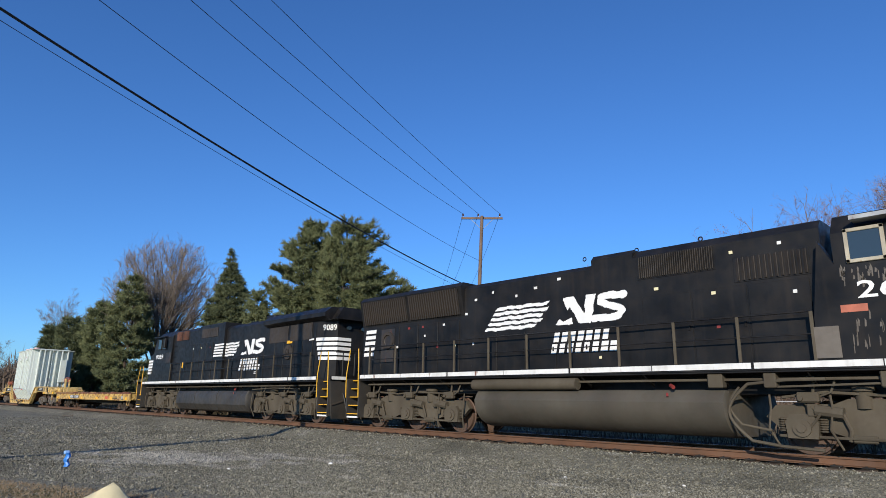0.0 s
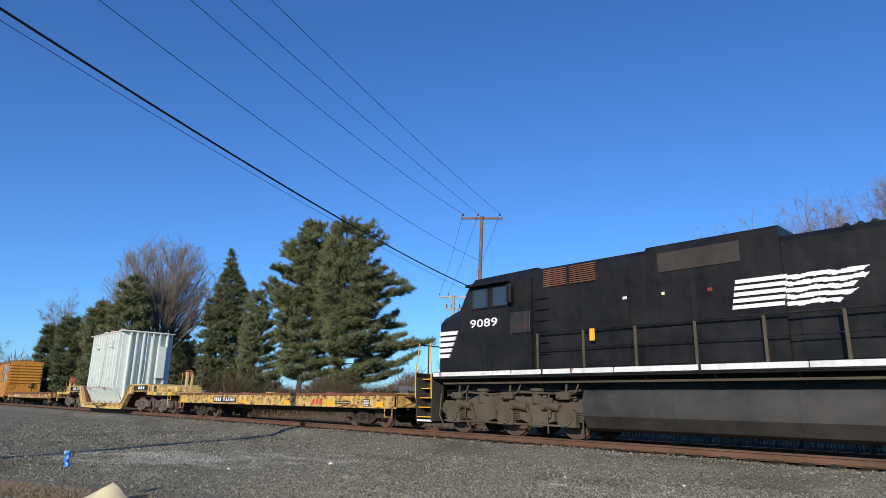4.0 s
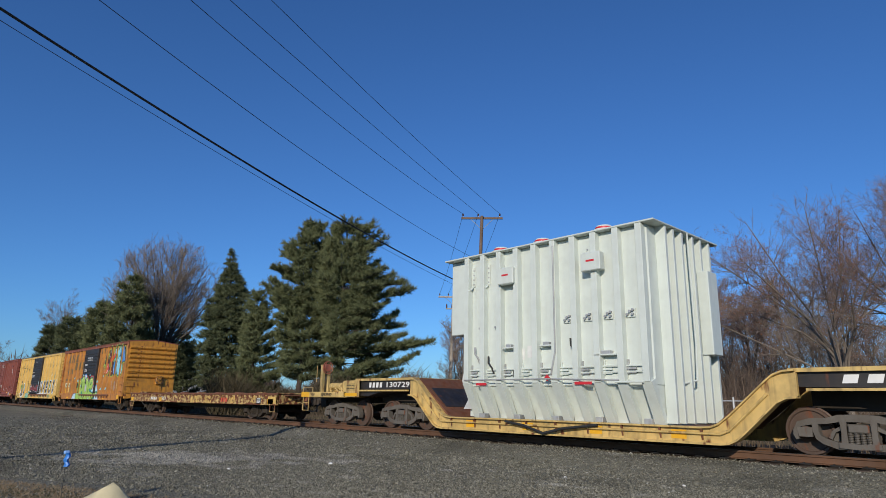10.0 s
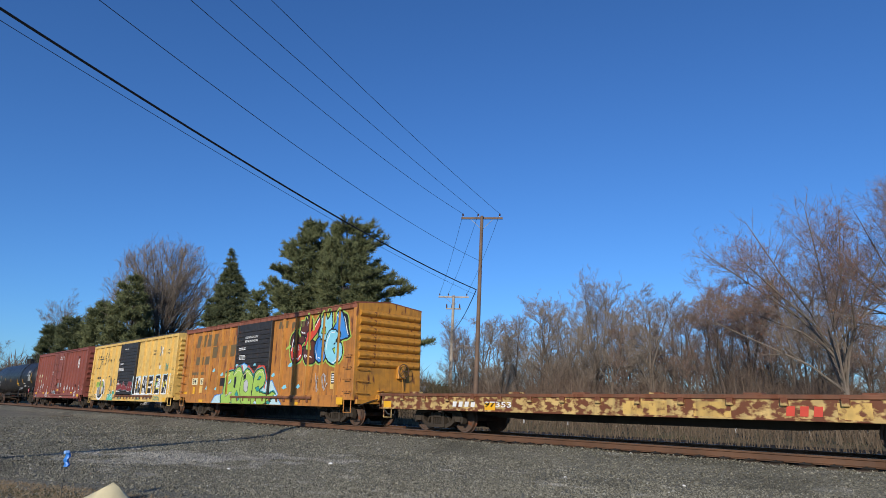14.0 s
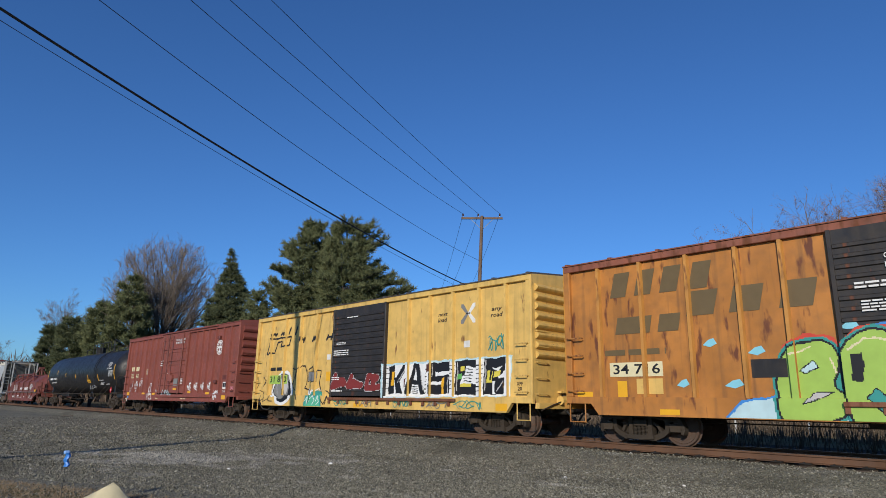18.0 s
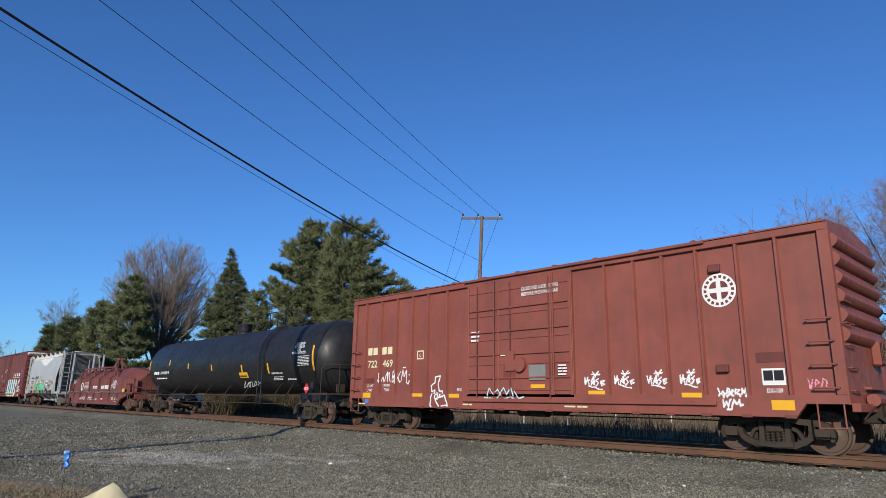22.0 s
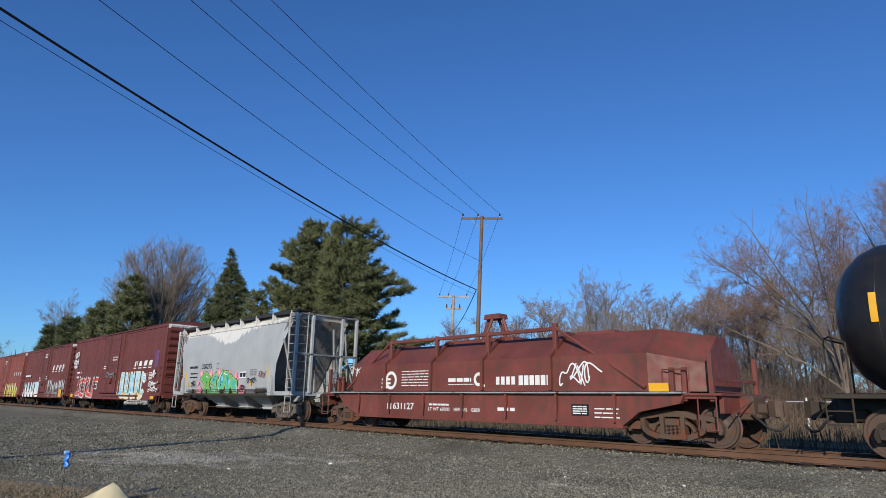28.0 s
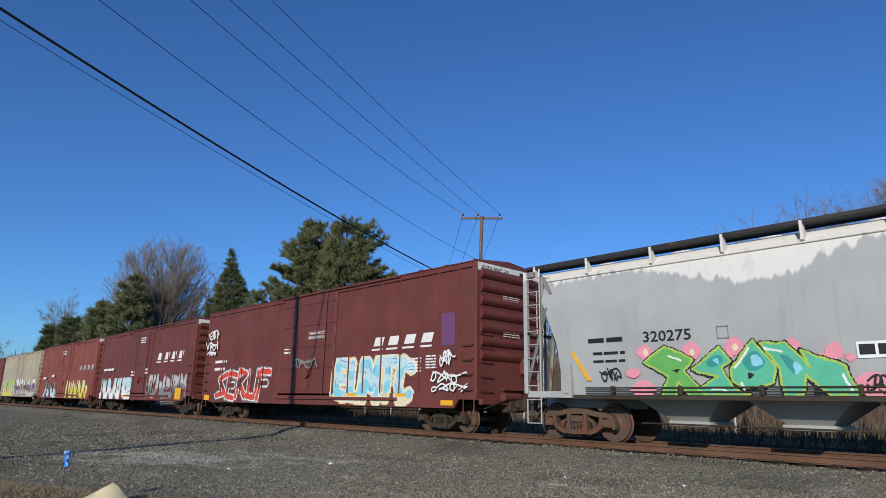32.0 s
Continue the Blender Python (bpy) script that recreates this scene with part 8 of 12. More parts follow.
    # side sill, roof walk and hatches
    for s in (-1, 1):
        a, b = sorted((s * 1.58, s * 1.42))
        g = G()
        g.box(-108.0 - hpc, -98.3 - hpc, a, b, 1.02, 1.13, 0.012)
        part("side_sill", g, "gear", c)
        for X in (-108.55, -97.6):
            part("sill_end", G().box(X - 0.5 - hpc, X + 0.65 - hpc, a, b, 1.05, 1.22, 0.012), "hopper", c)
        a, b = sorted((s * 1.44, s * 0.85))
        g = G()
        g.box(-109.2 - hpc, -96.7 - hpc, a, b, 4.53, 4.57, 0.006)
        part("roof_walk", g, "rubber", c, "dark grating roof walk")
        for X in (-108.9, -107.2, -105.4, -103.7, -102.1, -100.55, -99.0, -97.4):
            g = G()
            g.prism([(s * 1.33, 4.16), (s * 1.45, 4.2), (s * 1.45, 4.60), (s * 1.40, 4.60), (s * 1.2, 4.3)], "x", X - hpc - 0.03, X - hpc + 0.03)
            part("walk_bracket", g, "hopper", c)
    g = G()
    for s in (-1, 1):
        g.box(-109.2 - hpc, -96.7 - hpc, s * 1.43 - 0.012, s * 1.43 + 0.012, 4.54, 4.62)
    part("walk_edge", g, "blackdoor", c)
    for k in range(5):
        g = G()
        x = a0 + 1.5 + (a1 - a0 - 3) * k / 4
        g.lathe([(0.0, 0.2), (0.3, 0.18), (0.38, 0.1), (0.38, 0.0)], (x, 0, 4.5), "z", 16)
        part("roof_hatch", g, "hopper", c)
    for s in (-1, 1):
        a, b = sorted((s * 1.38, s * 1.22))
        part("top_chord", G().box(a0, a1, a, b, 4.14, 4.23, 0.012), "hopper", c)
    # outlet hoppers
    for x in (-2.2, 0.3, 2.6):
        g = G()
        g.loft([[(x - 1.1, -1.3, 1.15), (x + 1.1, -1.3, 1.15), (x + 1.1, 1.3, 1.15), (x - 1.1, 1.3, 1.15)], [(x - 0.4, -0.55, 0.55), (x + 0.4, -0.55, 0.55), (x + 0.4, 0.55, 0.55), (x - 0.4, 0.55, 0.55)]])
        g.box(x - 0.5, x + 0.5, -0.65, 0.65, 0.45, 0.56, 0.02)
        part("outlet_hopper", g, "hopper", c)
    g = G()
    for z in (1.2, 1.29):
        g.cyl((-4.3, -1.62, z), (4.0, -1.62, z), 0.018, 6)
    for k in range(5):
        g.box(-3.6 + 1.7 * k, -3.53 + 1.7 * k, -1.63, -1.5, 1.14, 1.33)
    g.cyl((3.2, -1.6, 1.25), (4.1, -1.6, 1.25), 0.06, 8)
    g.cyl((-3.0, -1.3, 0.5), (3.4, -1.3, 0.5), 0.02, 6)
    part("air_pipe", g, "gear", c)


hopper_car()

# ---- locomotives ----


def loco_truck(parent, x, axles):
    """Three-axle powered truck: frame, bearing boxes, coil springs, brake gear, wheelsets."""
    r = 0.52
    key = "locotruck"
    if key not in MESH:
        f = G()
        for s in (-1, 1):
            y0, y1 = sorted((s * 1.12, s * 0.98))
            f.prism([(-2.75, 0.72), (-2.55, 0.95), (-1.5, 0.98), (-1.25, 1.08), (1.25, 1.08), (1.5, 0.98), (2.55, 0.95), (2.75, 0.72), (2.5, 0.5), (2.4, 0.7), (1.74, 0.7), (1.62, 0.46), (1.35, 0.38), (0.75, 0.38), (0.45, 0.48), (0.33, 0.72),
                     (-0.33, 0.72), (-0.45, 0.48), (-0.75, 0.38), (-1.35, 0.38), (-1.62, 0.46), (-1.74, 0.7), (-2.4, 0.7), (-2.5, 0.5)], "y", y0, y1)
        for x_ in (-1.1, 1.1):
            f.box(x_ - 0.15, x_ + 0.15, -1.0, 1.0, 0.6, 0.9, 0.02)
        b = G()
        b.prism([(-0.27, -0.2), (0.27, -0.2), (0.30, 0.1), (0.2, 0.26), (-0.2, 0.26), (-0.30, 0.1)], "y", -0.1, 0.1)
        b.cyl((0, -0.14, 0), (0, 0.0, 0), 0.17, 14)
        b.cyl((0, -0.17, 0), (0, 0.0, 0), 0.09, 10)
        sp = G()
        prof = []
        for i in range(6):
            z = 0.44 + i * 0.045
            prof += [(0.06, z), (0.095, z + 0.012), (0.095, z + 0.03), (0.06, z + 0.042)]
        sp.lathe(prof, (0, 0, 0), "z", 10)
        br = G()
        br.cyl((-0.05, -0.05, 0.86), (0.42, -0.05, 0.80), 0.11, 10)
        br.box(-0.2, 0.0, -0.1, 0.1, 0.74, 0.98, 0.02)
        br.tube([(0.4, -0.05, 0.8), (0.5, -0.02, 0.5), (0.46, 0.0, 0.3)], 0.035, 6)
        st = G()
        st.cyl((0, 0, 0.9), (0, 0, 1.22), 0.15, 12)
        st.cyl((0, 0, 1.22), (0, 0, 1.3), 0.2, 12)
        dm = G()
        dm.cyl((0, 0, 0.55), (0.08, 0, 1.05), 0.045, 8)
        hs = G()
        hs.tube([(-2.4, -0.08, 1.1), (-1.6, -0.12, 1.2), (-0.6, -0.06, 1.14), (0.6, -0.12, 1.2), (1.6, -0.08, 1.16), (2.5, -0.1, 1.24)], 0.03, 6)
        hs.tube([(-2.0, -0.12, 1.0), (-1.7, -0.2, 0.8), (-1.9, -0.15, 0.55)], 0.025, 6)
        hs2 = G()
        for q in (-2.62, -1.52, 1.52, 2.62):
            hs2.tube([(q, -0.1, 1.15), (q + 0.03, -0.16, 0.9), (q - 0.05, -0.12, 0.5), (q + 0.1 * (1 if q < 0 else -1), -0.02, 0.14)], 0.022, 6)
        ck = G()
        ck.box(-0.2, 0.2, -0.16, 0.0, 1.0, 1.2, 0.03)
        ck.cyl((-0.12, -0.2, 1.08), (-0.12, 0.0, 1.08), 0.05, 8)
        ck.cyl((0.1, -0.1, 1.2), (0.14, -0.1, 1.5), 0.03, 6)
        ck.tube([(0.2, -0.08, 1.12), (0.42, -0.14, 1.2), (0.5, -0.1, 1.42)], 0.022, 6)
        ra = G()
        ra.tube([(-2.5, -0.06, 0.36), (2.4, -0.06, 0.34)], 0.028, 6)
        ra.box(-1.25, -0.85, -0.06, 0.06, 0.28, 0.42, 0.02)
        ra.box(0.85, 1.25, -0.06, 0.06, 0.28, 0.42, 0.02)
        MESH[key] = [f.mesh("truck"), b.mesh("bearing_box"), sp.mesh("coil_spring"), br.mesh("brake_cylinder"), st.mesh("suspension_pad"), dm.mesh("damper"), hs.mesh("brake_hose"), ra.mesh("brake_rigging"), hs2.mesh("sand_pipe"), ck.mesh("valve_cluster")]
        for m in MESH[key]:
            m.materials.append(M["locogear"])
    m = MESH[key]
    t = part("truck", m[0], "locogear", parent, "dust-coated three-axle truck", at=(x, 0, 0))
    for a in axles:
        w = part("wheelset", wheelset_mesh(r), "wheel", t, at=(a, 0, r))
        WHEELS.append((w, a, r))
        for s in (-1, 1):
            part("bearing_box", m[1], "locogear", t, at=(a, s * 1.14, r), turn=0 if s < 0 else math.pi)
            part("coil_spring", m[2], "locogear", t, at=(a - 0.36, s * 1.1, 0))
            part("coil_spring", m[2], "locogear", t, at=(a + 0.36, s * 1.1, 0))
    for s in (-1, 1):
        tn = 0 if s < 0 else math.pi
        for a in (-1.75, 0.35, 1.45):
            part("brake_cylinder", m[3], "locogear", t, at=(a * (1 if s < 0 else -1), s * 1.16, 0), turn=tn)
        part("suspension_pad", m[4], "locogear", t, at=(-1.0, s * 1.05, 0))
        part("suspension_pad", m[4], "locogear", t, at=(1.0, s * 1.05, 0))
        part("damper", m[5], "locogear", t, at=(1.5, s * 1.2, 0))
        part("brake_hose", m[6], "locogear", t, at=(0, s * 1.08, 0), turn=tn)
        part("brake_rigging", m[7], "locogear", t, at=(0, s * 1.12, 0), turn=tn)
        part("sand_pipes", m[8], "locogear", t, at=(0, s * 1.12, 0), turn=tn)
        for q in (-1.9, 0.1, 2.0):
            part("valve_cluster", m[9], "locogear", t, at=(q * (1 if s < 0 else -1), s * 1.16, 0), turn=tn)
    return t


def steps(c, x, e, y=-1.5):
    """Stair well at an end: five yellow-edged treads, side sheets and yellow handrails. e: which end."""
    g = G()
    g.box(min(x - 0.32, x + 0.32), max(x - 0.32, x + 0.32), y + 0.45, y + 0.5, 0.35, 1.66)
    for s in (-1, 1):
        g.prism([(x + s * 0.33, 0.32), (x + s * 0.36, 0.32), (x + s * 0.40, 1.66), (x + s * 0.33, 1.66)], "y", y, y + 0.5)
    part("step_well", g, "darktank", c)
    for k in range(5):
        z = 0.42 + 0.29 * k
        t = part("step", G().box(x - 0.32, x + 0.32, y + 0.02 + 0.05 * k, y + 0.45, z, z + 0.03, 0.005), "black", c)
        part("step_edge", G().box(x - 0.32, x + 0.32, y + 0.005 + 0.05 * k, y + 0.02 + 0.05 * k, z + 0.004, z + 0.034, 0.004), "handyellow", t, "yellow step edge")
    for s in (-1, 1):
        g = G()
        xx = x + s * 0.37
        g.tube([(xx, y - 0.03, 1.0), (xx, y - 0.05, 1.5), (xx - s * 0.01, y - 0.05, 1.85), (xx - s * 0.12, y - 0.01, 2.72)], 0.019, 8)
        part("step_handrail", g, "handyellow", c, "yellow step handrail")
    g = G()
    g.box(x - 0.34, x + 0.34, y + 0.02, y + 0.06, 0.30, 0.36, 0.006)
    part("step_foot", g, "offwhite", c)


def loco_base(c, x0, x1, tr0, tr1, ta, tb, round_tank=False, rails=(0.0, 0.0)):
    """Frame, walkways with a white edge, fuel tank, trucks, end platforms, rails and couplers."""
    g = G()
    g.box(x0 + 0.3, x1 - 0.3, -0.75, 0.75, 1.15, 1.6, 0.02)
    g.box(x0 + 0.86, x1 - 0.86, -1.52, 1.52, 1.58, 1.66, 0.01)
    g.box(x0, x1, -1.02, 1.02, 1.56, 1.65, 0.01)
    part("frame", g, "black", c)
    for s in (-1, 1):
        a, b = sorted((s * 1.545, s * 1.50))
        part("walkway_edge", G().box(x0 + 0.88, x1 - 0.88, a, b, 1.62, 1.79, 0.006), "black", c)
        a, b = sorted((s * 1.549, s * 1.544))
        n = 9
        for k in range(n):
            xa = x0 + 0.92 + (x1 - x0 - 1.84) * k / n
            xb = xa + (x1 - x0 - 1.84) / n - (0.06 if k % 2 else 0.02)
            part("white_stripe", G().box(xa, xb, a, b, 1.66, 1.78), "offwhite", c, "white sill stripe")
    # fuel tank
    sec = [(-1.40, 1.24), (-1.50, 1.05), (-1.50, 0.62), (-1.30, 0.34), (-1.0, 0.26), (1.0, 0.26), (1.30, 0.34), (1.50, 0.62), (1.50, 1.05), (1.40, 1.24)]
    if round_tank:
        half = [(-1.34, 1.24), (-1.44, 1.12)] + [(-0.62 - 0.90 * math.cos(a), 0.98 + 0.74 * -math.sin(a)) for a in [k * math.pi / 18 for k in range(10)]]
        sec = half + [(-y, z) for y, z in half[::-1]]
    g = G()
    g.loft([[(x, y * k, 0.75 + (z - 0.75) * k) for y, z in sec] for x, k in ((ta, 0.95), (ta + 0.05, 1.0), (tb - 0.05, 1.0), (tb, 0.95))])
    tm = "fueltank" if round_tank else "darktank"
    ft = part("fuel_tank", g, tm, c, "dusty rounded fuel tank" if round_tank else "black fuel tank with pale stains")
    g = G()
    g.cyl((tb - 1.2, -1.46, 1.34), (tb - 1.1, -1.54, 1.3), 0.045, 8)
    g.box(tb - 1.3, tb - 1.25, -1.515, -1.49, 1.1, 1.18, 0.006)
    part("fuel_filler", g, "g_redband", ft, "dull red fuel filler cap")
    for q in () if round_tank else (0.3, 0.62):
        x = ta + (tb - ta) * q
        part("tank_strap", G().prism([(-1.42, 1.24), (-1.515, 1.05), (-1.515, 0.62), (-1.31, 0.33), (-1.29, 0.36), (-1.495, 0.63), (-1.495, 1.04), (-1.40, 1.22)], "x", x - 0.012, x + 0.012), tm, ft)
    loco_truck(c, tr0, (-2.07, 0, 2.07))
    loco_truck(c, tr1, (-2.07, 0, 2.07))
    # pipes under the walkway
    for s in (-1, 1):
        g = G()
        g.tube([(x0 + 1.2, s * 1.35, 1.45), (x1 - 1.2, s * 1.35, 1.45)], 0.03, 6)
        part("air_pipe", g, "locogear", c)
        g = G()
        g.tube([(tr1 - 2.4, s * 1.38, 1.3), (tr1 - 0.4, s * 1.42, 1.36), (tr1 + 1.6, s * 1.38, 1.32)], 0.022, 6)
        part("cable_run", g, "locogear", c)
        for k in range(12):
            x = x0 + 1.5 + (x1 - x0 - 3) * k / 11
            a, b = sorted((s * 1.0, s * 1.5))
            part("walkway_bracket", G().prism([(a, 1.58), (b, 1.58), (b if s < 0 else a, 1.35)] if s > 0 else [(a, 1.58), (b, 1.58), (b, 1.3)], "x", x - 0.015, x + 0.015), "black", c)
    # handrails
    n = 11
    for s in (-1, 1):
        for k in range(n):
            x = rails[0] + (rails[1] - rails[0]) * k / (n - 1)
            part("handrail_post", G().box(x - 0.032, x + 0.032, s * 1.51 - 0.02, s * 1.51 + 0.02, 1.66, 2.74, 0.006), "locogear", c)
        for z, rr in ((2.74, 0.022), (2.30, 0.016)):
            part("handrail", G().cyl((rails[0], s * 1.51, z), (rails[1], s * 1.51, z), rr, 7), "black", c)
    for e, x in ((-1, x0), (1, x1)):
        steps(c, x - e * 0.47, e)
        g = G()
        a, b = sorted((x, x - e * 0.06))
        g.prism([(-1.45, 0.95), (1.45, 0.95), (1.5, 1.64), (-1.5, 1.64)], "x", a, b)
        g.prism([(-1.35, 0.22), (1.35, 0.22), (1.45, 0.95), (-1.45, 0.95)], "x", a, b)
        part("pilot_plate", g, "darktank", c)
        a, b = sorted((x, x + e * 0.005))
        part("white_stripe", G().box(a, b, -1.45, 1.45, 1.66, 1.78), "offwhite", c)
        part("end_beam", G().box(min(x - e * 0.05, x), max(x - e * 0.05, x), -1.5, 1.5, 1.6, 1.79), "black", c)
        g = G()
        for y in (-0.95, -0.4, 0.4, 0.95):
            g.cyl((x - e * 0.04, y, 1.66), (x - e * 0.04, y, 2.72), 0.022, 6)
        for y0, y1 in ((-1.3, -0.4), (0.4, 1.3)):
            g.cyl((x - e * 0.04, y0, 2.7), (x - e * 0.04, y1, 2.7), 0.022, 6)
        part("end_rail", g, "black", c)
        for k, y in enumerate((-0.9, -0.72, -0.55, 0.5, 0.7)):
            g = G()
            g.tube([(x, y, 1.15), (x + e * 0.12, y, 0.95), (x + e * 0.2, y + 0.04, 0.6), (x + e * 0.3, y + 0.1, 0.48)], 0.024, 6)
            part("air_hose", g, "rubber", c)
        part("hose_tip", G().cyl((x + e * 0.2, -0.68, 0.62), (x + e * 0.3, -0.62, 0.48), 0.03, 6), "steel", c)
        coupler(c, x, e)


def hood(c, name, x0, x1, w, z1, mat="black", z0=1.66, ch=0.12, label=""):
    """A length of hood with chamfered roof corners."""
    g = G()
    g.prism([(-w, z0), (w, z0), (w, z1 - ch), (w - ch, z1), (-w + ch, z1), (-w, z1 - ch)], "x", x0, x1)
    return part(name, g, mat, c, label)


def door_row(c, x0, x1, z0, z1, n, w):
    """Thin hinged access doors along a hood side, with latches."""
    for s in (-1, 1):
        for k in range(n):
            xa = x0 + (x1 - x0) * k / n + 0.02
            xb = x0 + (x1 - x0) * (k + 1) / n - 0.02
            a, b = sorted((s * w, s * (w + 0.018)))
            d = part("hood_door", G().box(xa, xb, a, b, z0, z1, 0.006), "black", c)
            a, b = sorted((s * (w + 0.018), s * (w + 0.04)))
            part("door_latch", G().box(xb - 0.09, xb - 0.05, a, b, (z0 + z1) / 2 - 0.06, (z0 + z1) / 2 + 0.06), "black", d)


def louvres(c, x0, x1, z0, z1, w, n, upright=True, lean=0.0, mat="grille"):
    fr = part("grille_frame", G().box(x0 - 0.03, x1 + 0.03, -w - 0.012, -w, z0 - 0.03, z1 + 0.03, 0.004), "black", c)
    for k in range(n):
        if upright:
            x = x0 + (x1 - x0) * (k + 0.5) / n
            h = (x1 - x0) / n * 0.3
            g = G().prism([(x - h, -w - 0.01 ), (x + h, -w - 0.055), (x + h + 0.01, -w - 0.045), (x - h + 0.01, -w)], "z", z0, z1)
        else:
            z = z0 + (z1 - z0) * (k + 0.5) / n
            g = G().box(x0, x1, -w - 0.03, -w - 0.01, z - 0.012, z + 0.012)
        part("louvre", g, mat, fr)


def marque(c, xa, xb, za, zb, w):
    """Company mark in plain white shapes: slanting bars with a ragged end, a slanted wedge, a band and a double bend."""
    y = -w - 0.008
    L, H = xb - xa, zb - za
    at = lambda u, v: (xa + L * u, za + H * v)
    ink = []
    for k in range(5):
        v = k / 5
        e = 0.40 + 0.024 * k + (0.012 if k % 2 else -0.008)
        ink.append(("fill", "white", [at(0.005 + 0.022 * k, v), at(e, v), at(e + 0.022, v + 0.13), at(0.025 + 0.022 * k, v + 0.13)], 0.0, "white", 0))
    ink.append(("fill", "white", [at(0.545, 0.0), at(0.66, 0.0), at(0.652, 0.22), at(0.60, 0.14), at(0.57, 0.2)], 0.0, "white", 0))
    ink.append(("fill", "white", [at(0.60, 1.0), at(0.67, 1.0), at(0.735, 0.32), at(0.752, 1.0), at(0.815, 1.0), at(0.775, 0.0), at(0.70, 0.0), at(0.645, 0.62), at(0.63, 0.5)], 0.0, "white", 0))
    bend = [at(u, v) for u, v in ((0.985, 0.86), (0.90, 0.90), (0.845, 0.82), (0.84, 0.66), (0.88, 0.56), (0.94, 0.46), (0.965, 0.34), (0.945, 0.17), (0.88, 0.10), (0.795, 0.13))]
    ink.append(("line", "white", bend, 0.125 * H))
    return mural(c, ink, 0.017, "white bars and slanted company emblem", y)


def word_blocks(c, xa, xb, z0, z1, n, w, seed):
    """A brand name as plain slanted blocks, no letters."""
    rnd = random.Random(seed)
    y = -w - 0.008
    d = (xb - xa) / n
    sl = 0.22 * (z1 - z0)
    for k in range(n):
        a, b = xa + k * d, xa + k * d + d * rnd.uniform(0.62, 0.8)
        part("emblem", G().prism([(a, z0), (b, z0), (b + sl, z1), (a + sl, z1)], "y", y - 0.003, y), "white", c)


def signs(c, pts, w, seed=0):
    rnd = random.Random(seed)
    for x, z in pts:
        s = rnd.uniform(0.035, 0.06)
        plate(c, "small_label", x - s, x + s, z - 0.035, z + 0.035, rnd.choice(("offwhite", "offwhite", "g_cream", "offwhite", "g_cream", "g_redband")), -w - 0.022)


def loco_a():
    xm = 93.0
    c = vehicle("diesel_locomotive", "black six-axle diesel locomotive with white stripes, dusty running gear", "locomotive", xm)
    X = lambda x: x - xm
    loco_base(c, X(82.0), X(104.0), X(85.18), X(99.1), X(88.45), X(95.7), True, (X(83.4), X(97.5)))
    W = 1.24
    hood(c, "hood", X(82.62), X(92.42), W, 4.45)
    hood(c, "hood", X(92.42), X(93.6), W, 4.68)
    hood(c, "hood", X(93.6), X(97.75), W, 4.64, ch=0.2)
    # flared radiator section at the rear, with screens
    g = G()
    g.prism([(-1.24, 3.5), (-1.44, 4.42), (-1.30, 4.56), (1.30, 4.56), (1.44, 4.42), (1.24, 3.5)], "x", X(82.58), X(87.8))
    rad = part("radiator_section", g, "black", c)
    for a, b in ((82.75, 85.15), (85.3, 87.65)):
        g = G()
        g.prism([(-1.262, 3.56), (-1.435, 4.36), (-1.45, 4.36), (-1.277, 3.56)], "x", X(a), X(b))
        sc = part("radiator_screen", g, "screen", rad, "brown dusty radiator screen")
        for k in range(22):
            x = X(a) + (X(b) - X(a)) * (k + 0.5) / 22
            part("screen_bar", MESH.setdefault("screenbar", G().prism([(-1.277, 3.56), (-1.45, 4.36), (-1.50, 4.36), (-1.327, 3.56)], "x", -0.022, 0.022).mesh("screen_bar")), "grille", sc, at=(x, 0, 0))
    louvres(c, X(93.75), X(95.6), 3.9, 4.42, W, 34)
    louvres(c, X(96.05), X(97.5), 3.55, 4.05, W, 13)
    door_row(c, X(82.75), X(87.6), 1.8, 3.4, 5, W)
    door_row(c, X(88.1), X(92.3), 1.8, 2.85, 4, W)
    door_row(c, X(93.8), X(97.5), 1.8, 3.45, 3, W)
    # round intake and chute by the rear
    g = G()
    g.lathe([(0.16, 0), (0.2, -0.03), (0.2, -0.06), (0.3, -0.06), (0.32, 0.0)], (X(84.1), -W - 0.02, 2.95), "y", 20)
    part("round_intake", g, "grille", c)
    g = G()
    g.prism([(X(83.75), 2.2), (X(84.4), 2.2), (X(84.45), 3.35), (X(83.7), 3.35)], "y", -W - 0.03, -W - 0.018)
    part("intake_panel", g, "blackdoor", c)
    logo_stripe(c, X(82.72), X(83.3), 2.45, 3.45, 5, "white", 0.12, -W - 0.024)
    marque(c, X(88.63), X(93.42), 2.95, 3.68, W + 0.0)
    word_blocks(c, X(91.17), X(92.93), 2.5, 2.75, 7, W + 0.02, 3)
    word_blocks(c, X(91.08), X(93.12), 2.2, 2.45, 8, W + 0.02, 4)
    signs(c, [(x - xm, z) for x, z in [(85.2, 3.3), (85.9, 3.3), (86.6, 2.62), (87.4, 2.62), (88.2, 2.62), (87.9, 3.55), (88.3, 3.95), (89.0, 4.1), (90.6, 4.05), (95.55, 3.35), (95.6, 2.6), (96.0, 4.2), (97.0, 4.25), (97.2, 3.2), (92.6, 2.05), (84.6, 2.7), (86.0, 3.0), (89.9, 3.9), (91.4, 4.2), (94.2, 3.6), (86.9, 3.3)]], W, 5)
    # cab, windows, nose
    g = G()
    g.prism([(-1.5, 1.7), (1.5, 1.7), (1.5, 4.2), (1.2, 4.6), (-1.2, 4.6), (-1.5, 4.2)], "x", X(98.0), X(101.2))
    cab = part("cab", g, "black", c)
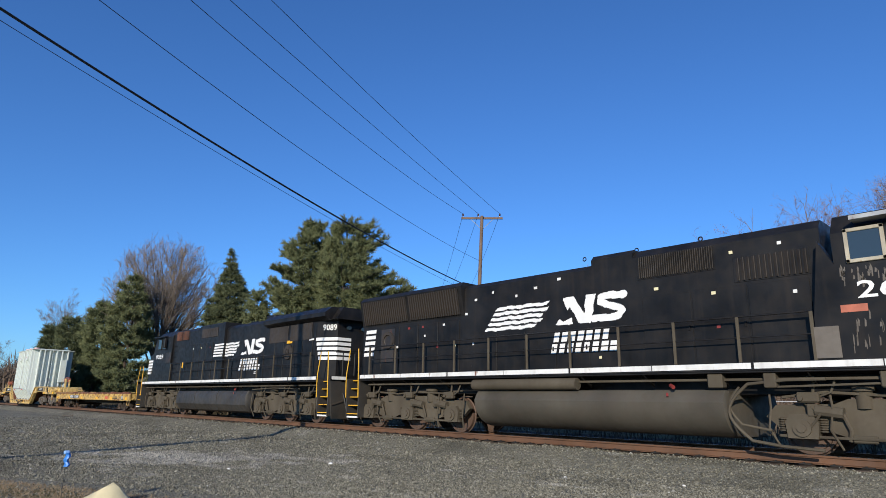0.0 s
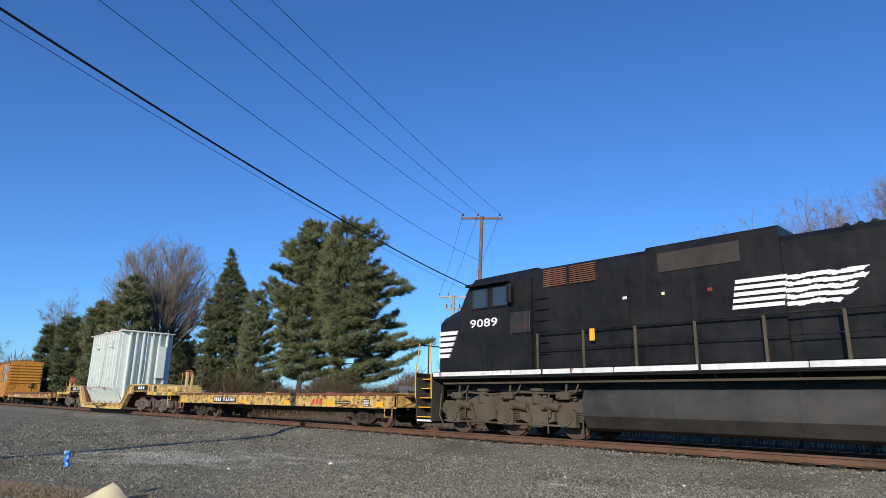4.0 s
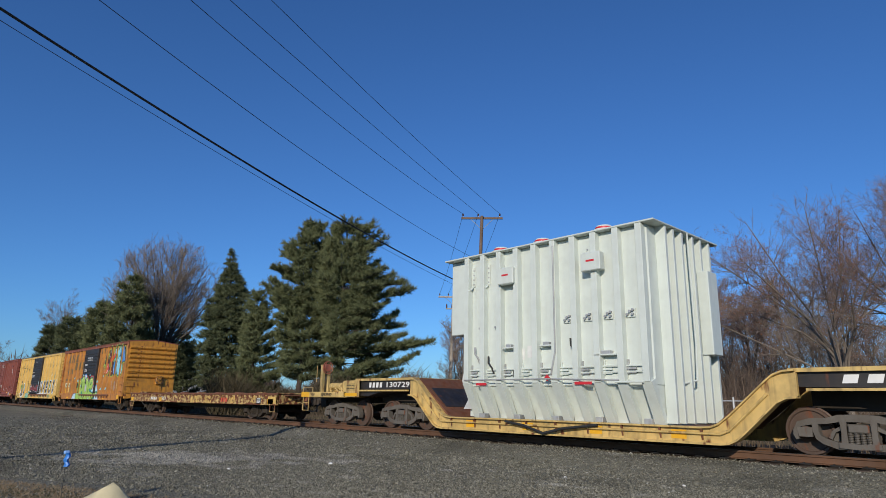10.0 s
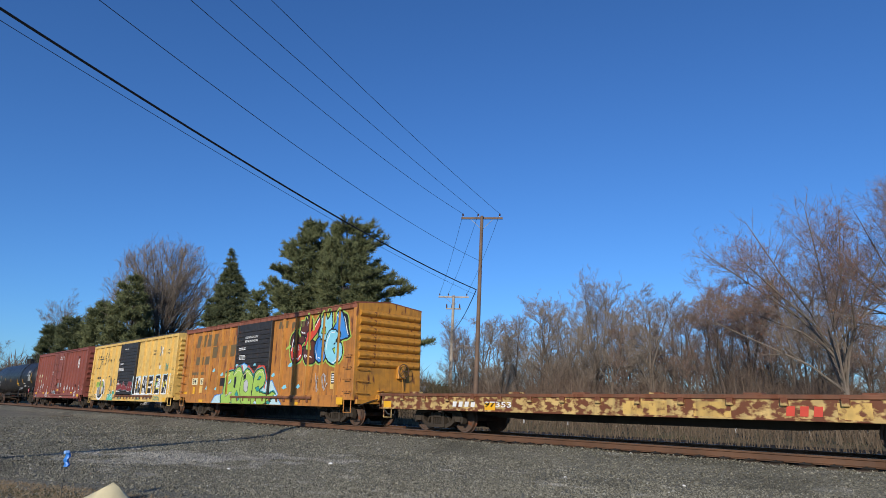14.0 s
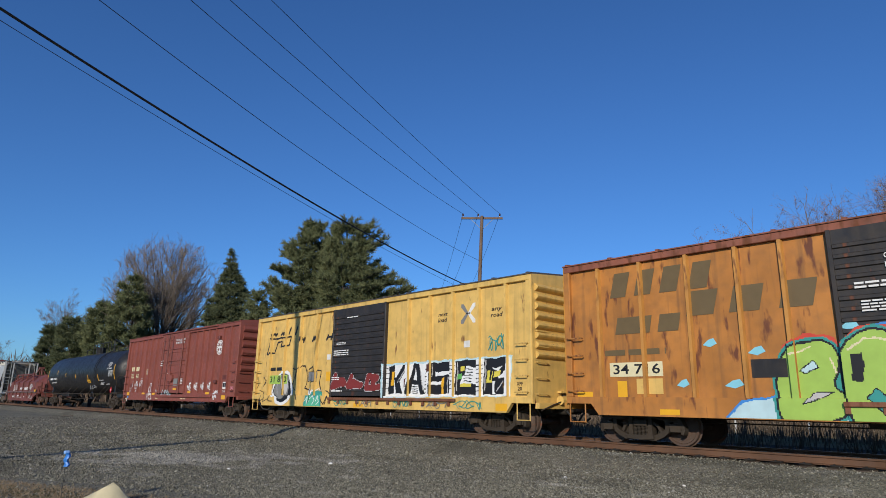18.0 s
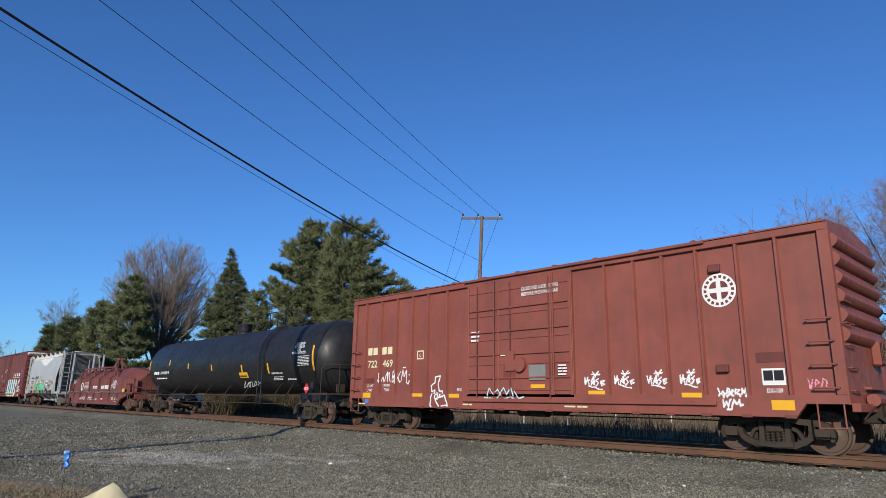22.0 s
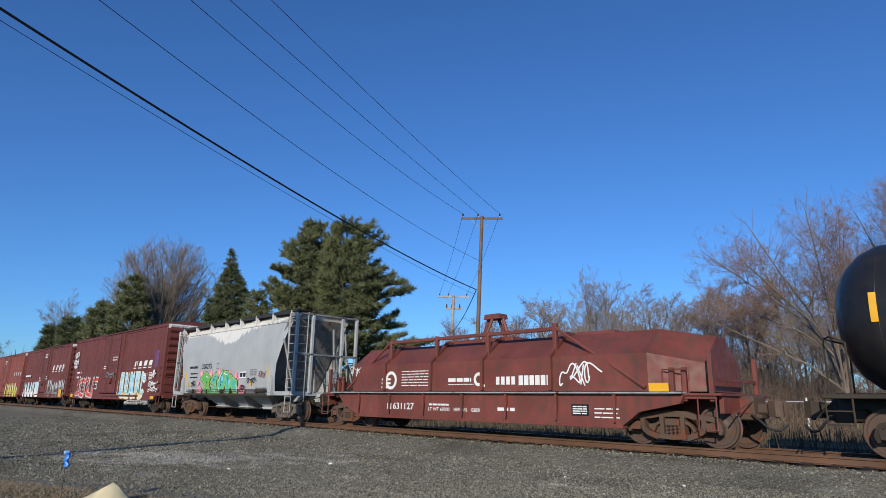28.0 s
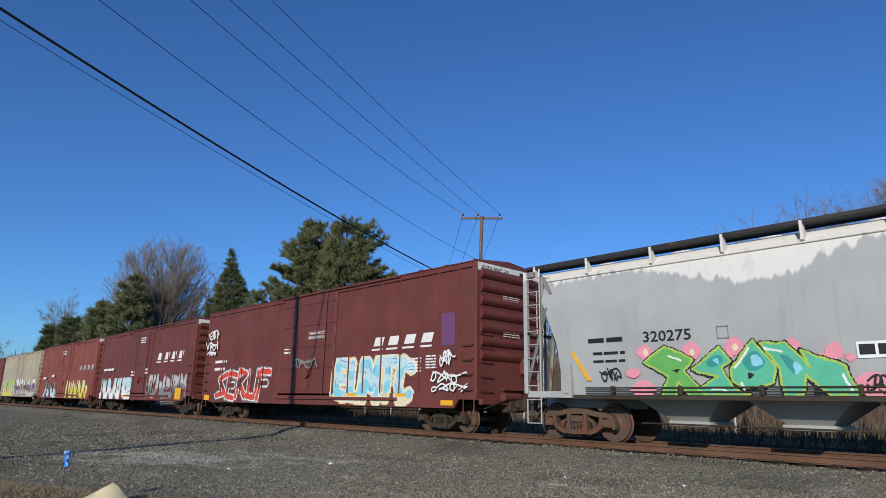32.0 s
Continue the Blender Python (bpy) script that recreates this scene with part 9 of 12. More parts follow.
    for a, b in ((98.22, 98.88), (99.0, 99.7)):
        g = G()
        for p in ((a, a + 0.07), (b - 0.07, b)):
            g.box(X(p[0]), X(p[1]), -1.54, -1.49, 3.58, 4.25, 0.008)
        for z in (3.58, 4.18):
            g.box(X(a), X(b), -1.54, -1.49, z, z + 0.07, 0.008)
        wf = part("window_frame", g, "tan", cab, "pale worn window frame")
        part("pane", G().box(X(a) + 0.06, X(b) - 0.06, -1.515, -1.505, 3.64, 4.2), "glass", wf)
    g = G()
    g.prism([(X(98.4), 4.36), (X(101.0), 4.36), (X(101.0), 4.42), (X(98.4), 4.44)], "y", -1.75, -1.4)
    part("sun_shade", g, "steel", cab)
    text(c, "26", X(98.66), 3.05, 0.32, "white", 0.66, y=-1.512)
    bars(c, X(99.08), X(99.75), 2.89, 3.21, 1, "white", -1.51, 3, fill=0.95)
    plate(c, "warning_label", X(98.02), X(98.46), 2.66, 2.80, "orangered", -1.505)
    pr = random.Random(12)
    for k in range(70):
        x_, z_ = X(pr.uniform(98.05, 99.3)), pr.choice((pr.uniform(1.95, 2.6), pr.uniform(3.2, 3.5)))
        w_, h_ = pr.uniform(0.008, 0.022), pr.uniform(0.03, 0.13)
        part("peeled_flake", G().prism([(x_ - w_, z_ - h_), (x_ + w_ * 0.6, z_ - h_ * 0.9), (x_ + w_, z_ + h_ * 0.4), (x_ - w_ * 0.3, z_ + h_)], "y", -1.506, -1.503), "greygear", cab)
    part("worn_panel", G().box(X(97.52), X(97.95), -1.53, -1.50, 1.82, 2.42, 0.006), "greygear", c, "grey panel with peeled paint")
    g = G()
    g.prism([(X(101.2), 1.7), (X(103.2), 1.7), (X(103.2), 2.9), (X(102.9), 3.15), (X(101.2), 3.4)], "y", -1.0, 1.0)
    part("nose", g, "black", c)
    g = G()
    g.prism([(X(97.55), 1.7), (X(98.0), 1.7), (X(98.0), 3.6), (X(97.75), 4.1), (X(97.55), 2.6)], "y", -1.5, -1.2)
    part("cab_door_step", g, "black", c)
    g = G()
    for x in (X(93.55), X(95.2), X(92.0)):
        g.lathe([(0.05, -0.02), (0.065, 0.0), (0.05, 0.02), (0.035, 0.0), (0.05, -0.02)], (x, -0.9, 4.72), "y", 10)
    part("lifting_eye", g, "black", c)
    g = G()
    g.cyl((X(90.3), 0, 4.45), (X(90.3), 0, 4.52), 0.12, 10)
    for k in (-0.2, 0.0, 0.2):
        g.cyl((X(90.3) + k, -0.5, 4.5), (X(90.3) + k, -0.15, 4.5), 0.06, 8, 0.03)
    part("horn", g, "black", c)
    g = G()
    arc = [(X(96.15 - 0.42 * math.sin(k * math.pi / 10)), -1.42, 1.36 - 1.12 * k / 10) for k in range(11)]
    g.tube([(X(97.6), -1.45, 1.44), (X(96.9), -1.46, 1.43)] + arc + [(X(96.7), -1.36, 0.16), (X(97.4), -1.3, 0.12)], 0.032, 7)
    part("cable_loop", g, "locogear", c, "dusty cable that loops down to the rail")
    g = G()
    g.tube([(X(95.95 - 0.22 * math.sin(k * math.pi / 8)), -1.36, 1.3 - 0.75 * k / 8) for k in range(9)] + [(X(96.5), -1.3, 0.45)], 0.026, 7)
    part("cable_loop", g, "locogear", c)
    for x_, w_ in ((95.5, 0.16), (96.6, 0.12), (98.9, 0.42)):
        part("bracket_box", G().box(X(x_) - w_, X(x_) + w_, -1.48, -1.25, 1.28, 1.58, 0.02), "locogear", c)
    g = G()
    g.cyl((X(88.4), -1.42, 1.4), (X(92.0), -1.42, 1.4), 0.15, 14)
    part("air_reservoir", g, "locogear", c)


def loco_b():
    xm = 70.5
    c = vehicle("diesel_locomotive", "black wide-cab diesel locomotive with white striped ends", "locomotive", xm)
    X = lambda x: x - xm
    loco_base(c, X(60.0), X(81.0), X(63.6), X(77.05), X(66.3), X(74.35), False, (X(65.0), X(79.5)))
    W = 1.24
    # nose and wide cab at the far end, facing away along the train
    g = G()
    g.loft([[(X(60.9), y, z) for y, z in ((-1.22, 1.7), (1.22, 1.7), (1.22, 3.3), (1.05, 3.5), (-1.05, 3.5), (-1.22, 3.3))],
            [(X(62.1), y, z) for y, z in ((-1.3, 1.7), (1.3, 1.7), (1.3, 3.62), (1.15, 3.86), (-1.15, 3.86), (-1.3, 3.62))]])
    part("nose", g, "black", c)
    g = G()
    g.loft([[(X(62.0), y, z) for y, z in ((-1.44, 1.7), (1.44, 1.7), (1.44, 3.7), (1.2, 3.75), (-1.2, 3.75), (-1.44, 3.7))],
            [(X(62.35), y, z) for y, z in ((-1.44, 1.7), (1.44, 1.7), (1.44, 4.3), (1.15, 4.6), (-1.15, 4.6), (-1.44, 4.3))],
            [(X(64.75), y, z) for y, z in ((-1.44, 1.7), (1.44, 1.7), (1.44, 4.3), (1.15, 4.66), (-1.15, 4.66), (-1.44, 4.3))]])
    cab = part("cab", g, "black", c)
    for a, b in ((62.5, 63.15), (63.3, 63.95)):
        g = G()
        for p in ((a, a + 0.05), (b - 0.05, b)):
            g.box(X(p[0]), X(p[1]), -1.48, -1.43, 3.62, 4.25, 0.006)
        for z in (3.6, 4.2):
            g.box(X(a), X(b), -1.48, -1.43, z, z + 0.05, 0.006)
        wf = part("window_frame", g, "black", cab)
        part("pane", G().box(X(a) + 0.04, X(b) - 0.04, -1.455, -1.446, 3.65, 4.2), "glass", wf)
    g = G()
    g.prism([(X(62.4), 4.28), (X(64.0), 4.28), (X(64.0), 4.33), (X(62.4), 4.36)], "y", -1.66, -1.38)
    part("sun_shade", g, "black", cab)
    part("mirror", G().box(X(64.05), X(64.2), -1.7, -1.55, 3.65, 4.2, 0.02), "black", cab)
    for k in range(5):
        z0, q = 2.24 + 0.175 * k, 0.085 * k
        part("white_bar", G().prism([(X(60.94), z0), (X(61.36) + q, z0), (X(61.42) + q, z0 + 0.115), (X(60.94), z0 + 0.115)], "y", -1.312, -1.22), "white", c)
    text(c, "9089", X(62.96), 3.18, 0.24, "white", 1.1, y=-1.448)
    # hood lengths
    hood(c, "hood", X(64.75), X(68.2), 1.36, 4.58, ch=0.15)
    hood(c, "hood", X(68.2), X(71.2), 1.36, 4.62, ch=0.05)
    hood(c, "hood", X(71.2), X(79.4), W, 4.42, ch=0.15)
    for a, b in ((65.15, 65.9), (66.0, 66.8)):
        fr = part("grille_frame", G().box(X(a) - 0.03, X(b) + 0.03, -1.376, -1.36, 3.98, 4.5, 0.004), "black", c)
        for k in range(9):
            z = 4.02 + 0.44 * k / 8
            part("louvre", G().box(X(a), X(b), -1.40, -1.375, z - 0.014, z + 0.014), "rustdeck", fr, "rusty louvre")
    part("inset_panel", G().box(X(68.5), X(70.4), -1.385, -1.36, 3.95, 4.42, 0.01), "grille", c)
    door_row(c, X(66.9), X(70.0), 1.82, 3.7, 4, 1.36)
    door_row(c, X(71.4), X(75.2), 1.82, 2.9, 5, W)
    door_row(c, X(75.4), X(79.2), 1.82, 3.6, 5, W)
    # overhanging radiator wings at the rear
    g = G()
    g.prism([(-1.26, 4.0), (-1.52, 4.12), (-1.52, 4.28), (-1.2, 4.52), (1.2, 4.52), (1.52, 4.28), (1.52, 4.12), (1.26, 4.0)], "x", X(75.4), X(80.4))
    wing = part("radiator_wing", g, "black", c)
    g = G()
    g.prism([(-1.2, 4.02), (1.2, 4.02), (0.9, 4.5), (-0.9, 4.5)], "x", X(80.4), X(80.75))
    part("radiator_wing_end", g, "black", wing)
    for a, b in ((75.6, 77.2), (77.4, 79.1)):
        part("radiator_screen", G().box(X(a), X(b), -W - 0.03, -W - 0.006, 3.3, 3.98, 0.006), "grille", c)
    # tapered rear end with the number and white bands
    z0, z1 = 1.66, 4.0
    g = G()
    g.loft([[(X(79.35), y, z) for y, z in ((-W, z0), (W, z0), (W, z1), (-W, z1))], [(X(79.75), y, z) for y, z in ((-W + 0.06, z0), (W - 0.06, z0), (W - 0.06, z1), (-W + 0.06, z1))],
            [(X(80.35), y, z) for y, z in ((-0.85, z0), (0.85, z0), (0.85, z1), (-0.85, z1))]])
    part("rear_hood_end", g, "black", c)
    g = G()
    for k in range(5):
        za = 2.45 + 0.19 * k
        zb = za + 0.125
        xa = 79.42 + 0.06 * (4 - k)
        # follow the taper round the corner
        p = [(xa, -W - 0.006), (79.75, -W + 0.052), (80.37, -0.86), (80.375, -0.2)]
        for (ax, ay), (bx, by) in zip(p, p[1:]):
            g.add([(X(ax), ay, za), (X(bx), by, za), (X(bx), by, zb), (X(ax), ay, zb)], [(0, 1, 2, 3)], convex=False)
    part("white_bands", g, "white", c, "white bands round the rear corner")
    t = text(c, "9089", 0, 0, 0.24, "white", 0.62)
    t.location, t.rotation_euler = (X(80.06), -1.035, 3.72), (radians(90), 0, math.atan2(0.33, 0.6))
    for y in (-0.35, 0.35):
        g = G()
        g.cyl((X(80.35), y, 3.75), (X(80.45), y, 3.75), 0.09, 12)
        part("headlight", g, "glass", c)
    marque(c, X(70.15), X(75.2), 2.92, 3.6, W)
    # bars over the wider forward hood sit on its own face
    word_blocks(c, X(72.95), X(74.7), 2.47, 2.72, 7, W + 0.02, 3)
    word_blocks(c, X(72.85), X(74.92), 2.18, 2.43, 8, W + 0.02, 4)
    logo_stripe(c, X(70.15), X(71.19), 2.92, 3.6, 5, "white", 0.18, -1.386)
    g = G()
    g.lathe([(0.10, 0), (0.14, -0.03), (0.14, -0.06), (0.3, -0.06), (0.32, 0.0)], (X(77.35), -W - 0.03, 2.85), "y", 22)
    for k in range(8):
        a = k * math.pi / 4
        g.cyl((X(77.35), -W - 0.08, 2.85), (X(77.35) + 0.3 * math.cos(a), -W - 0.08, 2.85 + 0.3 * math.sin(a)), 0.018, 5)
    part("round_intake", g, "grille", c)
    plate(c, "warning_label", X(77.15), X(77.6), 3.22, 3.34, "yellow", -W - 0.022)
    plate(c, "warning_label", X(78.3), X(78.5), 3.32, 3.4, "redlabel", -W - 0.022)
    plate(c, "white_label", X(78.95), X(79.3), 3.25, 3.32, "offwhite", -W - 0.022)
    signs(c, [(x - xm, z) for x, z in [(67.6, 3.45), (68.6, 3.45), (69.7, 3.42)]], 1.36, 2)
    plate(c, "reflector_patch", X(66.65), X(66.8), 2.45, 2.75, "yellow", -1.53)
    bars(c, X(74.4), X(74.7), 2.0, 2.12, 2, "white", -W - 0.024, 6)
    g = G()
    g.box(X(73.8), X(74.6), -0.55, 0.55, 4.42, 4.78, 0.04)
    part("exhaust_stack", g, "black", c)
    for k, x in enumerate((72.25, 72.5, 72.75)):
        g = G()
        g.cyl((X(x), -0.5, 4.55), (X(x), -0.1, 4.55), 0.08, 10, 0.03)
        g.cyl((X(x), -0.2, 4.4), (X(x), -0.2, 4.55), 0.03, 6)
        part("horn", g, "black", c)
    # ladder well behind the cab
    g = G()
    for k in range(6):
        g.cyl((X(64.85), -1.40, 2.2 + 0.3 * k), (X(65.3), -1.40, 2.2 + 0.3 * k), 0.014, 5)
    part("cab_ladder", g, "black", c)
    g = G()
    g.box(X(64.0), X(64.7), -1.47, -1.44, 2.8, 3.4, 0.01)
    part("cab_door", g, "blackdoor", cab)


loco_a()
loco_b()

# ---- markings, labels and graffiti on the cars ----


def small_labels(car, xc, items, mat="white", y=SY):
    for k, (a, b, z0, z1, rows) in enumerate(items):
        bars(car, a - xc, b - xc, z0, z1, rows, mat, y, 60 + k, fill=0.5)


def patches(car, xc, items, mat="yellow", y=SY):
    for a, b, z0, z1 in items:
        plate(car, "reflector_patch", a - xc, b - xc, z0, z1, mat, y)


def chevrons(car, x, z, r, y):
    """A cross of two chevrons, white and grey."""
    y = skin(car, x, z, y)
    for s, m in ((1, "offwhite"), (-1, "g_grey")):
        g = G()
        t = r * 0.34
        for q in (-1, 1):
            g.prism([(x + s * r, z + q * r), (x + s * (r - t), z + q * r), (x - s * 0.02, z), (x + s * t * 0.6, z - q * t * 0.25), (x + s * r, z + q * (r - t))], "y", y - 0.003, y)
        part("emblem", g, m, car)


# orange boxcar

blocks(ob, [(x - oc, x - oc + 0.42) for x in (-20.6, -19.95, -19.3, -18.6)], 3.45, 4.05, "g_rail", 0.25, SY)
blocks(ob, [(x - oc, x - oc + 0.62) for x in (-18.7, -17.75, -16.75)], 2.85, 3.4, "g_rail", 0.25, SY)
blocks(ob, [(-20.5 - oc, -19.6 - oc), (-19.4 - oc, -18.9 - oc)], 2.55, 2.95, "g_rail", 0.2, SY)
small_labels(ob, oc, [(-20.81, -19.22, 1.98, 2.25, 1)], "g_rail")
plate(ob, "number_plate_panel", -20.69 - oc, -19.33 - oc, 1.55, 1.88, "g_cream", SY)
text(ob, "34 716", -20.0 - oc, 1.71, 0.22, "g_black", 1.2, y=SY - 0.008)
patches(ob, oc, [(-21.64, -21.2, 1.0, 1.2), (-20.5, -20.25, 1.05, 1.45), (-19.41, -18.95, 0.7, 0.82), (-10.2, -9.95, 0.7, 0.8), (-7.3, -6.9, 0.75, 1.0)])
patches(ob, oc, [(-20.0, -19.35, 1.15, 1.5), (-7.9, -7.45, 1.3, 1.95)], "boxyellow")
plate(ob, "data_panel", -7.85 - oc, -7.5 - oc, 1.5, 1.9, "g_black", SY - 0.004)
bars(ob, -7.82 - oc, -7.53 - oc, 1.53, 1.87, 4, "white", SY - 0.009, 2)
plate(ob, "dark_plate", -17.4 - oc, -16.72 - oc, 1.48, 1.85, "blackdoor", SY)
for s, z in (("CLOSE AND LOCK DOORS", 3.62), ("BEFORE MOVING CAR", 3.45)):
    text(ob, s, -14.25 - oc, z, 0.095, "white", 1.2, y=SIDE - 0.045)
small_labels(ob, oc, [(-15.37, -14.72, 3.05, 3.2, 2), (-15.3, -14.7, 2.62, 2.85, 4)], "white", SIDE - 0.045)


def orange_lower_piece():
    """Bulging lime letters with dark rims and a red edge over an icy blue mound."""
    ink = []
    ink.append(("fill", "g_ice", [(-3.94, 0.56), (-3.51, 0.99), (-2.80, 1.13), (-1.90, 1.29), (-0.95, 2.02), (-1.01, 2.36), (-0.64, 2.47), (-0.16, 2.26), (0.21, 1.90), (1.50, 1.63), (1.79, 1.68), (2.19, 1.25), (2.52, 0.96), (2.85, 0.68), (2.81, 0.55), (-3.94, 0.34)], 0.030, "g_blue", 0))
    ink.append(("line", "g_red", [(-2.62, 2.04), (-2.23, 2.29), (-1.77, 2.17), (-1.64, 1.91)], 0.050))
    ink.append(("line", "g_red", [(-1.64, 2.01), (-1.30, 2.34), (-0.80, 2.32), (-0.61, 2.04)], 0.050))
    ink.append(("line", "g_red", [(-0.57, 2.09), (-0.17, 2.31), (0.27, 2.09), (0.41, 1.83)], 0.050))
    ink.append(("line", "g_red", [(0.41, 1.97), (0.78, 2.30), (1.30, 2.25), (1.54, 1.79), (1.42, 1.36)], 0.050))
    ink.append(("line", "g_red", [(0.81, 1.22), (1.15, 1.03), (1.64, 1.11)], 0.050))
    ink.append(("fill", "g_teal", [(-2.74, 0.65), (-2.82, 1.39), (-2.62, 1.97), (-2.12, 2.17), (-1.77, 2.04), (-1.72, 1.65), (-1.81, 1.26), (-1.56, 1.07), (-1.73, 0.73), (-2.29, 0.58)], 0.075, "g_teal", 1))
    ink.append(("fill", "g_teal", [(-1.47, 0.60), (-1.66, 1.23), (-1.64, 1.88), (-1.36, 2.22), (-0.95, 2.29), (-0.69, 2.01), (-0.53, 1.70), (-0.78, 1.37), (-0.35, 1.08), (-0.47, 0.70), (-0.96, 0.61)], 0.075, "g_teal", 1))
    ink.append(("fill", "g_teal", [(-0.51, 0.65), (-0.82, 1.25), (-0.69, 1.92), (-0.25, 2.19), (0.18, 2.01), (0.40, 1.61), (0.28, 1.11), (0.56, 0.80), (0.09, 0.64)], 0.075, "g_teal", 1))
    ink.append(("fill", "g_teal", [(0.37, 0.67), (0.36, 1.37), (0.48, 1.94), (0.81, 2.16), (1.19, 2.16), (1.41, 1.80), (1.33, 1.44), (0.92, 1.25), (1.48, 1.11), (1.90, 1.20), (2.14, 1.03), (1.78, 0.82), (1.13, 0.60)], 0.075, "g_teal", 1))
    ink.append(("fill", "g_lime", [(-2.74, 0.65), (-2.82, 1.39), (-2.62, 1.97), (-2.12, 2.17), (-1.77, 2.04), (-1.72, 1.65), (-1.81, 1.26), (-1.56, 1.07), (-1.73, 0.73), (-2.29, 0.58)], 0.028, "g_black", 1))
    ink.append(("fill", "g_lime", [(-1.47, 0.60), (-1.66, 1.23), (-1.64, 1.88), (-1.36, 2.22), (-0.95, 2.29), (-0.69, 2.01), (-0.53, 1.70), (-0.78, 1.37), (-0.35, 1.08), (-0.47, 0.70), (-0.96, 0.61)], 0.028, "g_black", 1))
    ink.append(("fill", "g_lime", [(-0.51, 0.65), (-0.82, 1.25), (-0.69, 1.92), (-0.25, 2.19), (0.18, 2.01), (0.40, 1.61), (0.28, 1.11), (0.56, 0.80), (0.09, 0.64)], 0.028, "g_black", 1))
    ink.append(("fill", "g_lime", [(0.37, 0.67), (0.36, 1.37), (0.48, 1.94), (0.81, 2.16), (1.19, 2.16), (1.41, 1.80), (1.33, 1.44), (0.92, 1.25), (1.48, 1.11), (1.90, 1.20), (2.14, 1.03), (1.78, 0.82), (1.13, 0.60)], 0.028, "g_black", 1))
    ink.append(("fill", "g_ice", [(-2.39, 1.61), (-2.16, 1.80), (-2.07, 1.67), (-2.30, 1.55)], 0.014, "g_black", 0))
    ink.append(("fill", "g_silver", [(-2.38, 0.97), (-2.20, 1.19), (-1.85, 1.19), (-2.12, 1.07)], 0.014, "g_black", 0))
    ink.append(("fill", "g_silver", [(-0.46, 1.25), (-0.50, 1.64), (-0.26, 1.74), (-0.08, 1.57), (-0.08, 1.25), (-0.27, 1.17)], 0.014, "g_black", 0))
    ink.append(("fill", "g_teal", [(0.73, 1.70), (0.91, 1.88), (1.08, 1.84), (0.93, 1.73)], 0.014, "g_black", 0))
    ink.append(("fill", "g_black", [(-1.47, 1.88), (-1.30, 1.87), (-1.30, 1.41), (-1.47, 1.41)], 0.014, "g_black", 0))
    ink.append(("fill", "g_black", [(-0.61, 2.01), (-0.37, 2.06), (-0.38, 1.77), (-0.57, 1.73)], 0.014, "g_black", 0))
    ink.append(("fill", "g_teal", [(-1.31, 1.10), (-1.14, 1.26), (-0.82, 0.87), (-1.02, 0.77)], 0.014, "g_black", 0))
    ink.append(("fill", "g_teal", [(0.61, 1.36), (0.92, 1.45), (1.05, 1.25), (0.74, 1.22)], 0.014, "g_black", 0))
    ink.append(("fill", "g_teal", [(1.56, 0.77), (1.85, 0.90), (2.00, 0.80), (1.81, 0.64)], 0.014, "g_black", 0))
    ink.append(("fill", "g_teal", [(0.27, 1.90), (0.40, 2.06), (0.45, 1.91)], 0.014, "g_black", 0))
    ink.append(("fill", "g_ice", [(0.53, 0.69), (0.71, 0.86), (0.86, 0.67)], 0.014, "g_black", 0))
    ink.append(("line", "g_cream", [(-2.53, 1.91), (-2.16, 2.06)], 0.016))
    ink.append(("line", "g_cream", [(-1.51, 1.96), (-1.21, 2.15), (-0.89, 2.11)], 0.016))
    ink.append(("line", "g_cream", [(-0.61, 1.93), (-0.22, 2.10), (0.15, 1.91)], 0.016))
    ink.append(("line", "g_cream", [(0.55, 1.85), (0.84, 2.07), (1.22, 2.03), (1.34, 1.73)], 0.016))
    ink.append(("line", "g_cream", [(-1.85, 1.81), (-1.77, 1.54)], 0.016))
    return mural(ob, ink, 0.021, "lime green sprayed letters over pale blue")


orange_lower_piece()


